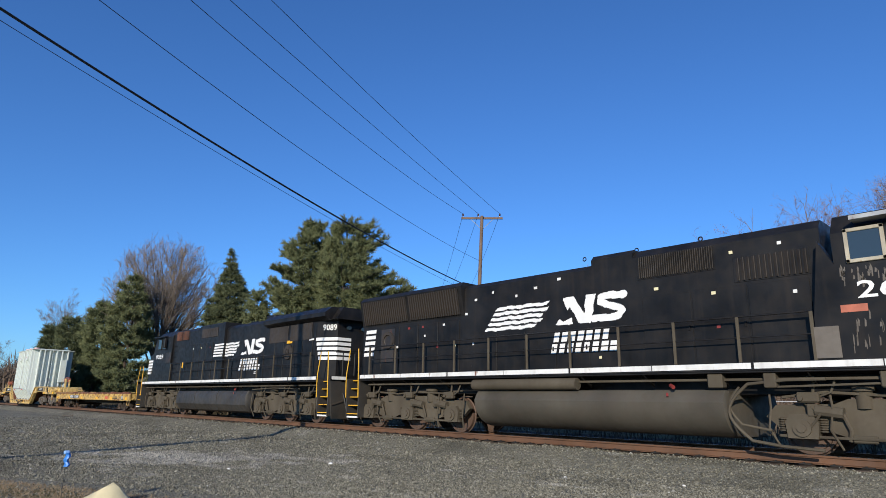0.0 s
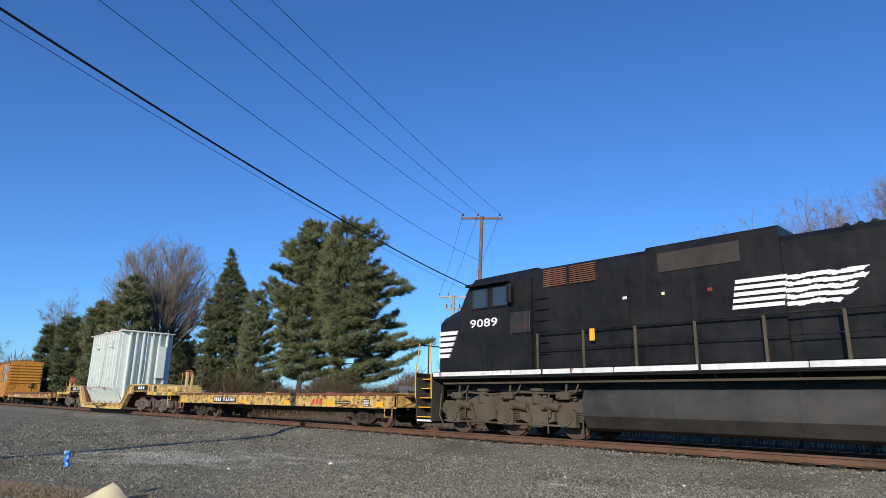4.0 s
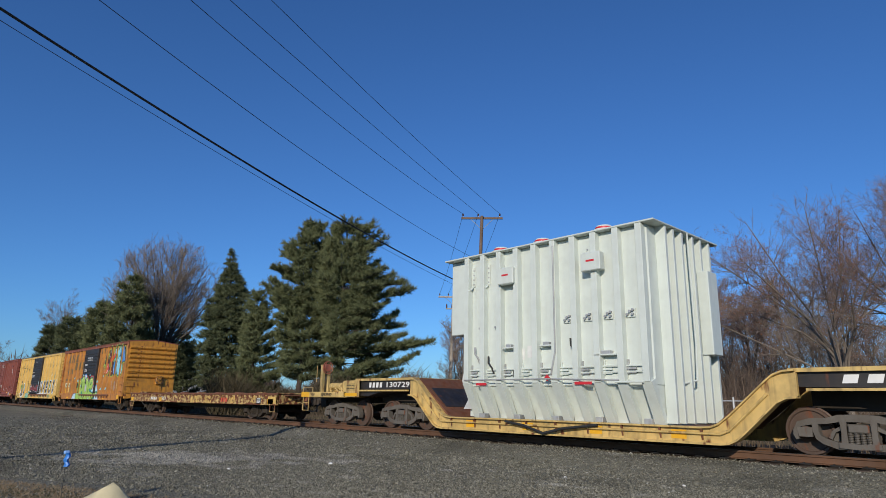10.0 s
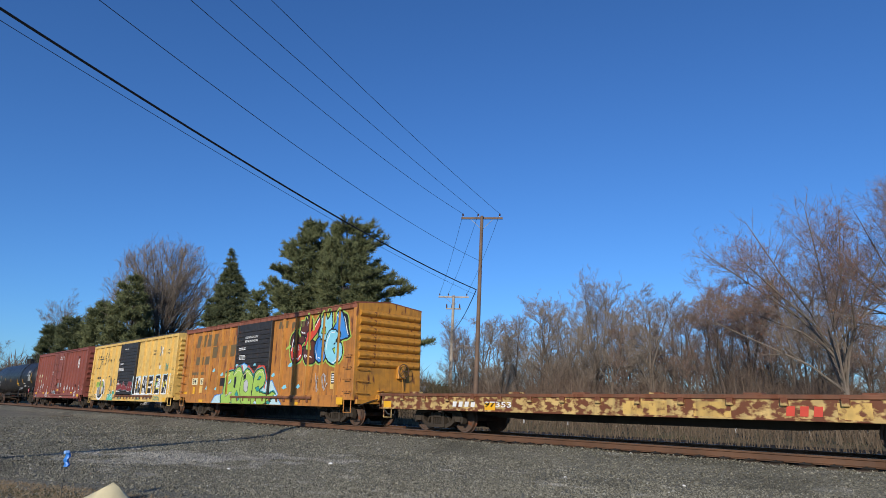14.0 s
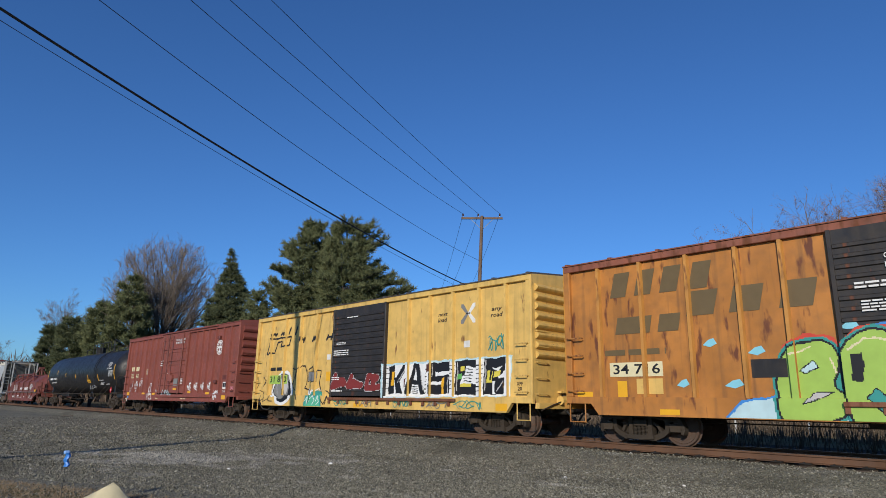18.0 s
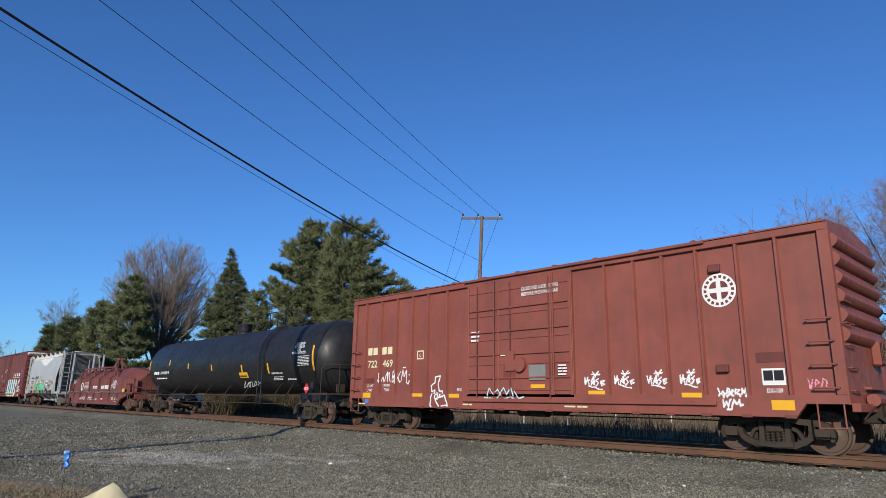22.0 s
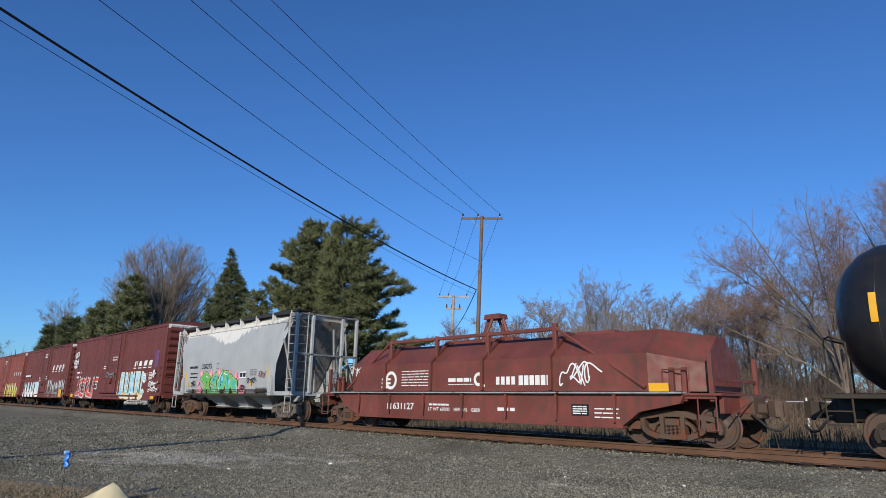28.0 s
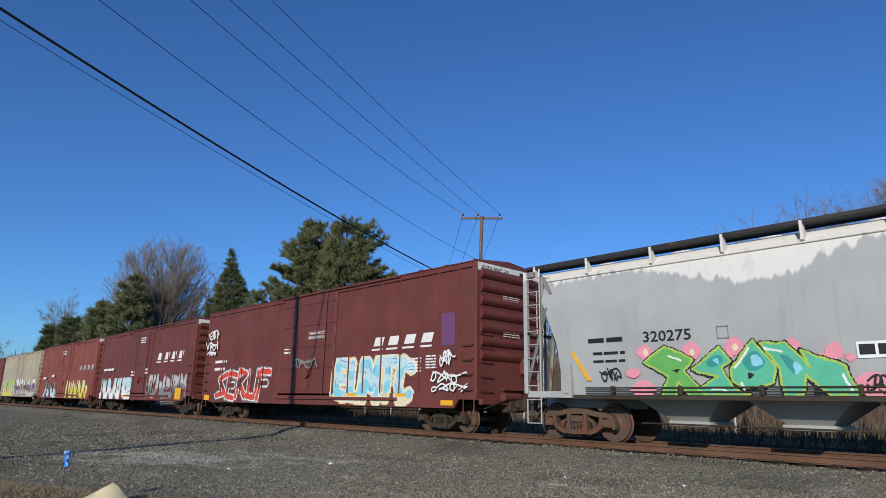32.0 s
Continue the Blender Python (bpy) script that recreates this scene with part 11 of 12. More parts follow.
    ink.append(("line", "g_black", [(4.61, 1.75), (4.75, 1.76)], 0.012))
    ink.append(("line", "g_black", [(5.73, 1.71), (5.89, 1.71)], 0.012))
    ink.append(("line", "g_black", [(3.43, 1.53), (3.62, 1.54)], 0.012))
    ink.append(("line", "g_black", [(4.60, 1.63), (4.75, 1.64)], 0.012))
    ink.append(("line", "g_black", [(5.73, 1.58), (5.88, 1.59)], 0.012))
    ink.append(("line", "g_black", [(3.42, 1.41), (3.61, 1.42)], 0.012))
    ink.append(("line", "g_black", [(4.59, 1.52), (4.74, 1.53)], 0.012))
    ink.append(("line", "g_black", [(5.72, 1.46), (5.87, 1.47)], 0.012))
    ink.append(("line", "g_black", [(3.42, 1.29), (3.61, 1.30)], 0.012))
    ink.append(("line", "g_black", [(4.59, 1.40), (4.73, 1.41)], 0.012))
    ink.append(("line", "g_black", [(5.71, 1.34), (5.86, 1.35)], 0.012))
    ink.append(("line", "g_black", [(3.41, 1.17), (3.60, 1.18)], 0.012))
    ink.append(("line", "g_black", [(4.58, 1.29), (4.72, 1.30)], 0.012))
    ink.append(("line", "g_black", [(5.70, 1.22), (5.85, 1.23)], 0.012))
    ink.append(("line", "g_black", [(5.18, 1.85), (5.51, 1.85)], 0.012))
    ink.append(("line", "g_black", [(2.08, 1.57), (2.23, 1.57)], 0.012))
    ink.append(("line", "g_black", [(2.82, 1.36), (3.09, 1.36)], 0.012))
    ink.append(("line", "g_black", [(1.45, 1.97), (1.61, 1.98)], 0.012))
    ink.append(("line", "g_black", [(5.18, 1.76), (5.50, 1.76)], 0.012))
    ink.append(("line", "g_black", [(2.08, 1.48), (2.23, 1.48)], 0.012))
    ink.append(("line", "g_black", [(2.82, 1.31), (3.09, 1.30)], 0.012))
    ink.append(("line", "g_black", [(1.45, 1.80), (1.60, 1.81)], 0.012))
    ink.append(("line", "g_black", [(5.17, 1.67), (5.49, 1.68)], 0.012))
    ink.append(("line", "g_black", [(2.08, 1.40), (2.22, 1.39)], 0.012))
    ink.append(("line", "g_black", [(2.82, 1.25), (3.09, 1.25)], 0.012))
    ink.append(("line", "g_black", [(1.45, 1.64), (1.60, 1.65)], 0.012))
    ink.append(("line", "g_black", [(5.16, 1.58), (5.49, 1.59)], 0.012))
    ink.append(("line", "g_black", [(2.08, 1.31), (2.22, 1.31)], 0.012))
    ink.append(("line", "g_black", [(2.81, 1.20), (3.08, 1.20)], 0.012))
    ink.append(("line", "g_black", [(1.44, 1.48), (1.60, 1.49)], 0.012))
    ink.append(("line", "g_black", [(5.16, 1.50), (5.48, 1.50)], 0.012))
    ink.append(("line", "g_black", [(2.07, 1.22), (2.22, 1.22)], 0.012))
    ink.append(("line", "g_black", [(2.81, 1.14), (3.08, 1.14)], 0.012))
    ink.append(("line", "g_black", [(1.44, 1.31), (1.59, 1.33)], 0.012))
    return mural(yb, ink, 0.019, "black and white block graffiti")


yellow_block_piece()

plate(yb, "white_sticker", -33.0 - yc, -32.75 - yc, 2.4, 2.6, "offwhite", SY)
patches(yb, yc, [(-33.0, -32.62, 1.6, 1.95), (-31.0, -30.45, 0.68, 0.82), (-24.3, -23.88, 0.68, 0.88)])
text(yb, "next", -26.6 - yc, 3.58, 0.12, "g_black", 0.42, 0.2, y=SY)
text(yb, "load", -26.62 - yc, 3.4, 0.13, "g_black", 0.42, 0.2, y=SY)
text(yb, "any", -24.35 - yc, 3.56, 0.12, "g_black", 0.40, 0.2, y=SY)
text(yb, "road", -24.35 - yc, 3.38, 0.13, "g_black", 0.46, 0.2, y=SY)
chevrons(yb, -25.48 - yc, 3.52, 0.3, SY)
scrawl(yb, -24.72 - yc, -23.97 - yc, 2.35, 2.8, "g_teal", 22, 0.014, 14, SY)
plate(yb, "white_sticker", -25.65 - yc, -25.4 - yc, 2.5, 2.7, "offwhite", SY)
text(yb, "XPF", -23.5 - yc, 1.41, 0.1, "g_black", 0.22, y=SY - 0.003)
text(yb, "20", -23.5 - yc, 1.28, 0.1, "g_black", 0.15, y=SY - 0.003)
small_labels(yb, yc, [(-31.6, -30.9, 3.85, 3.92, 1), (-32.2, -31.6, 2.9, 3.0, 2), (-32.35, -31.4, 2.5, 2.72, 3), (-32.4, -31.9, 1.6, 1.75, 2), (-32.4, -31.7, 1.18, 1.28, 1)], "white", SIDE - 0.045)


tag_piece(yb, -32.45 - yc, -29.45 - yc, 1.2, 1.95, 3, ["g_redband", "g_redband"], "g_silver", None, 9, 0.11, 0.016, 0.0, 0.03, 0.0)
for sd, (a, b) in enumerate(((-32.4, -31.2), (-30.9, -29.9), (-28.9, -27.9), (-27.6, -26.2), (-26.0, -24.6))):
    scrawl(yb, a - yc, b - yc, 0.7, 0.95, "g_grey" if sd % 2 else "g_teal", 70 + sd, 0.012, 14, SY)

# red boxcar
blocks(rb, [(x - rc, x - rc + 0.24) for x in (-55.0, -54.7, -54.2, -53.9)], 2.45, 2.7, "g_cream", 0, SY)
for w_, X, Z, H, W in (("722", -54.72, 2.13, 0.24, 0.52), ("469", -53.88, 2.13, 0.24, 0.54)):
    text(rb, w_, X - rc, Z, H, "g_cream", W, y=SY - 0.003)
for w_, X, Z, H, W in (("LD LMT", -54.81, 1.40, 0.09, 0.36), ("LT WT", -54.83, 1.25, 0.09, 0.30), ("190400", -53.92, 1.41, 0.09, 0.36), ("72600", -53.89, 1.26, 0.09, 0.30), ("50 K", -50.42, 1.26, 0.10, 0.22), ("DX-189", -41.61, 1.22, 0.09, 0.30), ("C", -52.22, 2.34, 0.10, 0.08)):
    text(rb, w_, X - rc, Z, H, "white", W, y=SY - 0.008)


def red_far_scrawls():
    """White sprayed scrawls near the far end of the red car."""
    ink = []
    ink.append(("line", "g_white", [(-3.39, 1.64), (-3.17, 1.68), (-3.24, 1.41), (-3.21, 1.24), (-3.04, 1.22), (-3.12, 1.09), (-2.97, 1.06)], 0.022))
    ink.append(("line", "g_white", [(-3.39, 1.64), (-3.39, 1.45), (-3.56, 1.38), (-3.53, 1.21), (-3.39, 1.24), (-3.50, 1.01), (-3.50, 0.79), (-3.38, 0.66), (-3.18, 0.69), (-3.05, 0.64), (-2.99, 0.80), (-2.72, 0.79), (-2.90, 1.11), (-3.14, 1.04)], 0.022))
    ink.append(("line", "g_white", [(-3.27, 1.13), (-3.34, 1.06), (-3.30, 0.97), (-3.19, 1.00), (-3.20, 1.11), (-3.31, 1.17)], 0.022))
    ink.append(("line", "g_white", [(-3.30, 0.97), (-3.16, 0.82), (-3.03, 0.64)], 0.022))
    ink.append(("line", "g_white", [(-6.29, 1.59), (-6.20, 1.48), (-6.25, 1.64), (-6.14, 1.56)], 0.018))
    ink.append(("line", "g_white", [(-6.15, 1.84), (-6.11, 1.53), (-6.01, 1.70), (-5.93, 1.53), (-5.79, 1.85)], 0.018))
    ink.append(("line", "g_white", [(-5.76, 1.83), (-5.75, 1.53), (-5.80, 1.79), (-5.65, 1.81), (-5.69, 1.68), (-5.61, 1.53)], 0.018))
    ink.append(("line", "g_white", [(-5.33, 1.90), (-5.50, 1.86), (-5.50, 1.53), (-5.32, 1.57), (-5.48, 1.70), (-5.34, 1.73)], 0.018))
    ink.append(("line", "g_white", [(-5.28, 1.81), (-5.27, 1.50), (-5.23, 1.67), (-5.08, 1.84), (-5.22, 1.67), (-5.08, 1.49)], 0.018))
    ink.append(("line", "g_white", [(-5.05, 1.52), (-4.97, 1.89), (-4.91, 1.68), (-4.78, 1.90), (-4.76, 1.49), (-4.68, 1.46), (-4.57, 1.61), (-4.58, 1.79), (-4.66, 1.76)], 0.018))
    ink.append(("line", "g_white", [(-4.94, 1.97), (-4.83, 1.97)], 0.018))
    return mural(rb, ink, 0.014, "white sprayed scrawls")


red_far_scrawls()

def red_near_scrawls():
    """Four like white tags and a two-line scrawl on the near half of the red car."""
    ink = []
    ink.append(("line", "g_white", [(2.08, 1.54), (2.11, 1.36), (2.17, 1.55), (2.20, 1.35)], 0.017))
    ink.append(("line", "g_white", [(2.09, 1.44), (2.23, 1.47)], 0.017))
    ink.append(("line", "g_white", [(2.26, 1.36), (2.33, 1.57), (2.37, 1.38), (2.28, 1.44), (2.38, 1.45)], 0.017))
    ink.append(("line", "g_white", [(2.49, 1.53), (2.40, 1.49), (2.47, 1.42), (2.41, 1.34)], 0.017))
    ink.append(("line", "g_white", [(2.64, 1.47), (2.55, 1.45), (2.56, 1.36), (2.65, 1.39)], 0.017))
    ink.append(("line", "g_white", [(2.54, 1.41), (2.62, 1.42)], 0.017))
    ink.append(("line", "g_white", [(2.31, 1.68), (2.38, 1.57), (2.46, 1.69)], 0.017))
    ink.append(("line", "g_white", [(2.27, 1.62), (2.50, 1.63)], 0.017))
    ink.append(("line", "g_white", [(2.20, 1.33), (2.37, 1.31), (2.56, 1.26)], 0.017))
    ink.append(("line", "g_white", [(2.92, 1.56), (2.94, 1.39), (3.00, 1.57), (3.03, 1.37)], 0.017))
    ink.append(("line", "g_white", [(2.93, 1.46), (3.05, 1.49)], 0.017))
    ink.append(("line", "g_white", [(3.08, 1.39), (3.15, 1.58), (3.19, 1.40), (3.10, 1.46), (3.19, 1.48)], 0.017))
    ink.append(("line", "g_white", [(3.30, 1.55), (3.21, 1.51), (3.28, 1.44), (3.22, 1.37)], 0.017))
    ink.append(("line", "g_white", [(3.43, 1.49), (3.35, 1.47), (3.36, 1.38), (3.45, 1.41)], 0.017))
    ink.append(("line", "g_white", [(3.35, 1.43), (3.41, 1.44)], 0.017))
    ink.append(("line", "g_white", [(3.14, 1.69), (3.20, 1.58), (3.28, 1.70)], 0.017))
    ink.append(("line", "g_white", [(3.10, 1.63), (3.31, 1.64)], 0.017))
    ink.append(("line", "g_white", [(3.03, 1.36), (3.18, 1.34), (3.35, 1.29)], 0.017))
    ink.append(("line", "g_white", [(3.77, 1.55), (3.80, 1.39), (3.86, 1.56), (3.88, 1.37)], 0.017))
    ink.append(("line", "g_white", [(3.78, 1.46), (3.90, 1.49)], 0.017))
    ink.append(("line", "g_white", [(3.93, 1.39), (3.99, 1.58), (4.02, 1.40), (3.95, 1.46), (4.03, 1.47)], 0.017))
    ink.append(("line", "g_white", [(4.13, 1.54), (4.05, 1.50), (4.11, 1.44), (4.05, 1.37)], 0.017))
    ink.append(("line", "g_white", [(4.25, 1.48), (4.17, 1.47), (4.18, 1.38), (4.26, 1.41)], 0.017))
    ink.append(("line", "g_white", [(4.17, 1.43), (4.23, 1.44)], 0.017))
    ink.append(("line", "g_white", [(3.98, 1.68), (4.04, 1.57), (4.11, 1.69)], 0.017))
    ink.append(("line", "g_white", [(3.94, 1.62), (4.13, 1.63)], 0.017))
    ink.append(("line", "g_white", [(3.87, 1.36), (4.02, 1.34), (4.17, 1.30)], 0.017))
    ink.append(("line", "g_white", [(4.56, 1.55), (4.58, 1.39), (4.64, 1.56), (4.66, 1.38)], 0.017))
    ink.append(("line", "g_white", [(4.57, 1.46), (4.68, 1.49)], 0.017))
    ink.append(("line", "g_white", [(4.70, 1.39), (4.76, 1.58), (4.79, 1.41), (4.72, 1.46), (4.80, 1.48)], 0.017))
    ink.append(("line", "g_white", [(4.89, 1.54), (4.82, 1.50), (4.87, 1.45), (4.82, 1.38)], 0.017))
    ink.append(("line", "g_white", [(5.01, 1.49), (4.93, 1.47), (4.94, 1.39), (5.01, 1.42)], 0.017))
    ink.append(("line", "g_white", [(4.93, 1.43), (4.99, 1.45)], 0.017))
    ink.append(("line", "g_white", [(4.76, 1.67), (4.81, 1.57), (4.88, 1.69)], 0.017))
    ink.append(("line", "g_white", [(4.72, 1.62), (4.90, 1.63)], 0.017))
    ink.append(("line", "g_white", [(4.66, 1.36), (4.79, 1.35), (4.93, 1.31)], 0.017))
    ink.append(("line", "g_white", [(5.38, 1.26), (5.40, 1.11), (5.47, 1.22), (5.51, 1.10), (5.57, 1.28)], 0.019))
    ink.append(("line", "g_white", [(5.60, 1.26), (5.58, 1.12), (5.68, 1.25), (5.62, 1.20), (5.69, 1.12)], 0.019))
    ink.append(("line", "g_white", [(5.70, 1.12), (5.74, 1.26), (5.81, 1.25), (5.75, 1.18), (5.81, 1.14)], 0.019))
    ink.append(("line", "g_white", [(5.84, 1.11), (5.86, 1.26), (5.89, 1.17), (5.96, 1.26), (5.95, 1.10)], 0.019))
    ink.append(("line", "g_white", [(5.48, 1.04), (5.50, 0.90), (5.56, 1.02), (5.59, 0.90), (5.64, 1.05)], 0.019))
    ink.append(("line", "g_white", [(5.67, 0.90), (5.70, 1.04), (5.76, 0.96), (5.83, 1.05), (5.83, 0.91), (5.89, 0.93)], 0.019))
    ink.append(("line", "g_white", [(5.57, 0.86), (5.67, 0.87)], 0.019))
    ink.append(("line", "g_pink", [(7.12, 1.45), (7.14, 1.28), (7.21, 1.44)], 0.012))
    ink.append(("line", "g_pink", [(7.22, 1.28), (7.27, 1.45), (7.32, 1.37), (7.25, 1.35)], 0.012))
    ink.append(("line", "g_pink", [(7.34, 1.28), (7.38, 1.45), (7.44, 1.39), (7.41, 1.29)], 0.012))
    return mural(rb, ink, 0.014, "white sprayed tags")


red_near_scrawls()

def red_door_scrawl():
    """A pale scrawl across the foot of the door."""
    ink = []
    ink.append(("line", "g_ice", [(-1.10, 1.08), (-1.02, 1.28), (-0.87, 1.12), (-0.70, 1.27), (-0.58, 1.10)], 0.017))
    ink.append(("line", "g_ice", [(-0.73, 1.03), (-0.48, 1.32), (-0.39, 1.12), (-0.22, 1.28), (-0.15, 1.08)], 0.017))
    ink.append(("line", "g_ice", [(-1.20, 1.03), (-0.73, 0.99), (-0.25, 1.04), (0.30, 0.95)], 0.017))
    ink.append(("line", "g_ice", [(-0.11, 1.21), (0.05, 1.02), (0.21, 1.08)], 0.017))
    return mural(rb, ink, 0.014, "pale sprayed scrawl")


red_door_scrawl()
patches(rb, rc, [(-55.09, -54.65, 1.0, 1.17), (-52.46, -51.98, 1.05, 1.15), (-50.79, -50.35, 1.03, 1.14), (-45.94, -45.47, 1.13, 1.23), (-43.5, -43.05, 1.08, 1.18), (-41.67, -41.25, 0.85, 1.04)])
patches(rb, rc, [(-54.95, -54.75, 0.82, 0.95)], "g_blue")
patches(rb, rc, [(-41.91, -41.27, 1.78, 1.98), (-55.05, -54.6, 1.5, 1.66)], "brown")
patches(rb, rc, [(-47.64, -47.17, 1.29, 1.39)], "yellow", SIDE - 0.042)
plate(rb, "dark_window", -47.71 - rc, -47.15 - rc, 1.5, 1.9, "g_grey", SIDE - 0.03)
plate(rb, "pale_repair", -48.6 - rc, -48.2 - rc, 1.55, 1.95, "coil", SIDE - 0.03)
for s, z in (("CLOSE AND LOCK DOORS", 3.98), ("BEFORE MOVING CAR", 3.83)):
    text(rb, s, -47.3 - rc, z, 0.1, "white", 1.25, y=SIDE - 0.045)
small_labels(rb, rc, [(-49.85, -49.5, 2.6, 2.95, 3), (-48.7, -48.2, 2.15, 2.25, 1), (-46.75, -46.45, 1.6, 1.9, 4)], "white", SIDE - 0.04)
g = G()
g.lathe([(0.0, -0.004), (0.37, -0.004), (0.37, 0.0)], (-42.54 - rc, SY + 0.09, 3.35), "y", 32)
disc = part("emblem", g, "white", rb, "white round emblem with a dark cross")
g = G()
for q in range(4):
    # four dark quarters leave a white cross, inside a dark ring
    pts = [(0.05, 0.05)] + [(0.05 + 0.15 * math.cos(a), 0.05 + 0.15 * math.sin(a)) for a in [i * math.pi / 10 for i in range(6)]]
    pts = [(x * math.cos(q * math.pi / 2) - z * math.sin(q * math.pi / 2), x * math.sin(q * math.pi / 2) + z * math.cos(q * math.pi / 2)) for x, z in pts]
    g.prism([(-42.54 - rc + x, 3.35 + z) for x, z in pts], "y", SY + 0.082, SY + 0.085)
for q in range(18):
    a = q * math.pi / 9
    g.prism([(-42.54 - rc + r_ * math.cos(a + t_), 3.35 + r_ * math.sin(a + t_)) for r_, t_ in ((0.27, -0.1), (0.33, -0.1), (0.33, 0.1), (0.27, 0.1))], "y", SY + 0.082, SY + 0.085)
part("emblem_cross", g, "brown", disc)
for X in (-49.6, -48.35, -47.0):
    part("lock_rod", G().cyl((X - rc, SIDE - 0.05, 0.95), (X - rc, SIDE - 0.05, 4.25), 0.02, 7), "brown", rb)
for Z in (1.55, 2.2, 2.85, 3.5):
    part("door_rail", G().box(-49.95 - rc, -46.4 - rc, SIDE - 0.05, SIDE - 0.03, Z, Z + 0.045, 0.006), "red", rb)
part("lock_box", G().box(-48.5 - rc, -48.2 - rc, SIDE - 0.09, SIDE - 0.03, 1.75, 2.3, 0.012), "red", rb)
for Z in (1.6, 3.75):
    part("side_bracket", G().box(-42.7 - rc, -42.45 - rc, SIDE - 0.03, SIDE + 0.06, Z, Z + 0.16, 0.012), "brown", rb)
plate(rb, "data_panel", -52.38 - rc, -52.06 - rc, 2.22, 2.5, "g_cream", SY)
plate(rb, "data_panel_face", -52.34 - rc, -52.1 - rc, 2.26, 2.46, "red", SY - 0.004)
plate(rb, "data_panel", -41.83 - rc, -41.39 - rc, 1.33, 1.66, "white", SY)
for k in (0, 1):
    plate(rb, "data_panel_face", -41.80 + 0.2 * k - rc, -41.62 + 0.2 * k - rc, 1.42, 1.62, "g_black", SY - 0.004)
g = G()
for k in range(14):
    x = -52 - rc + 0.82 * k
    g.box(x - 0.1, x + 0.1, SIDE - 0.02, SIDE + 0.03, 0.70, 0.76)
part("sill_rivets", g, "coil", rb)
small_labels(rb, rc, [(-55.3, -54.9, 0.76, 0.84, 1), (-50.2, -49.8, 0.8, 0.88, 1), (-46.6, -45.9, 0.8, 0.88, 1)], "g_cream")

# dark red cars behind the hopper
H1 = SY - 0.002
blocks(b1, [(x - bc1, x - bc1 + 0.5) for x in (-115.95, -115.15, -114.3, -113.45)], 2.75, 3.05, "white", 0.4, H1)
blocks(b1, [(x - bc1 - 0.1, x - bc1 + 0.5) for x in (-115.95, -115.15, -114.3, -113.45)], 2.60, 2.66, "white", 0.4, H1)
tag_piece(b1, -118.47 - bc1, -113.6 - bc1, 0.74, 2.45, 5, ["g_cream", "g_cyan", "g_ice", "g_cyan", "g_ice"], "g_white", "g_cream", 33, 0.17, 0.03, 0.07, 0.034, 0.0, None, "g_blue", "EUMTC")
tag_piece(b1, -128.5 - bc1, -122.9 - bc1, 0.74, 2.3, 6, ["g_red", "brown", "g_red"], "g_white", "g_grey", 35, 0.12, 0.05, 0.05, 0.036, 0.0, None, None, "SERUF")
for sd, (a, b, z0, z1) in enumerate(((-112.51, -111.78, 1.95, 2.45), (-113.2, -111.3, 1.45, 1.8), (-112.9, -111.2, 1.2, 1.45), (-129.6, -128.1, 3.7, 4.2), (-129.6, -128.2, 3.2, 3.6), (-129.5, -128.4, 2.95, 3.15), (-121.4, -119.2, 2.1, 2.5))):
    scrawl(b1, a - bc1, b - bc1, z0, z1, "g_white" if sd < 6 else "g_grey", 90 + sd, 0.024 if sd < 3 else 0.035, 14, H1 - 0.04)
patches(b1, bc1, [(-112.43, -111.9, 0.8, 0.95), (-117.3, -116.8, 1.05, 1.15), (-114.6, -114.1, 1.05, 1.15), (-129.5, -128.9, 0.8, 1.05)])
small_labels(b1, bc1, [(-114.1, -113.4, 1.8, 2.3, 5), (-113.2, -112.7, 1.9, 2.35, 5), (-128.7, -127.4, 2.5, 2.75, 1), (-128.7, -127.5, 2.15, 2.4, 1), (-122.0, -121.5, 2.7, 3.0, 2)], "white", H1)
for s, z in (("CLOSE AND LOCK DOORS", 3.45), ("BEFORE MOVING CAR", 3.28)):
    text(b1, s, -119.5 - bc1, z, 0.11, "white", 1.2, y=SIDE - 0.045)
plate(b1, "purple_patch", -112.5 - bc1, -111.9 - bc1, 2.6, 3.6, "g_purple", H1)
text(b1, "EXCESS HEIGHT CAR", -0.75, 4.93, 0.09, "g_black", 1.25, y=(-110.97 - bc1) + 0.04, end=True)
bars(b1, 0.4, 1.1, 4.86, 5.0, 1, "g_black", (-110.97 - bc1) + 0.037, 5, end=True, fill=0.8)
for k in range(3):
    bars(b1, -0.5, 0.3, 3.95 - 0.55 * k, 4.15 - 0.55 * k, 3, "white", (-110.97 - bc1) + 0.11, 6 + k, end=True, fill=0.35)
blocks(b2, [(x - bc2, x - bc2 + 0.6) for x in (-136.6, -135.5, -134.5, -133.5)], 3.0, 3.4, "white", 0.4, H1)
blocks(b2, [(x - bc2 - 0.15, x - bc2 + 0.6) for x in (-136.6, -135.5, -134.5, -133.5)], 2.85, 2.92, "white", 0.4, H1)
tag_piece(b2, -146.7 - bc2, -140.3 - bc2, 0.74, 2.1, 5, ["g_white", "g_ice"], "g_silver", "g_grey", 43, 0.2, 0.06, 0.05, 0.05, 0.0)
tag_piece(b2, -137.7 - bc2, -131.8 - bc2, 0.8, 2.2, 5, ["g_grey", "g_silver"], "g_grey", None, 45, 0.14, 0.05, 0.0, 0.05, 0.0)
patches(b2, bc2, [(-133.3, -132.5, 0.8, 1.4), (-137.0, -136.4, 0.85, 1.0), (-142.0, -141.4, 0.85, 1.0)])
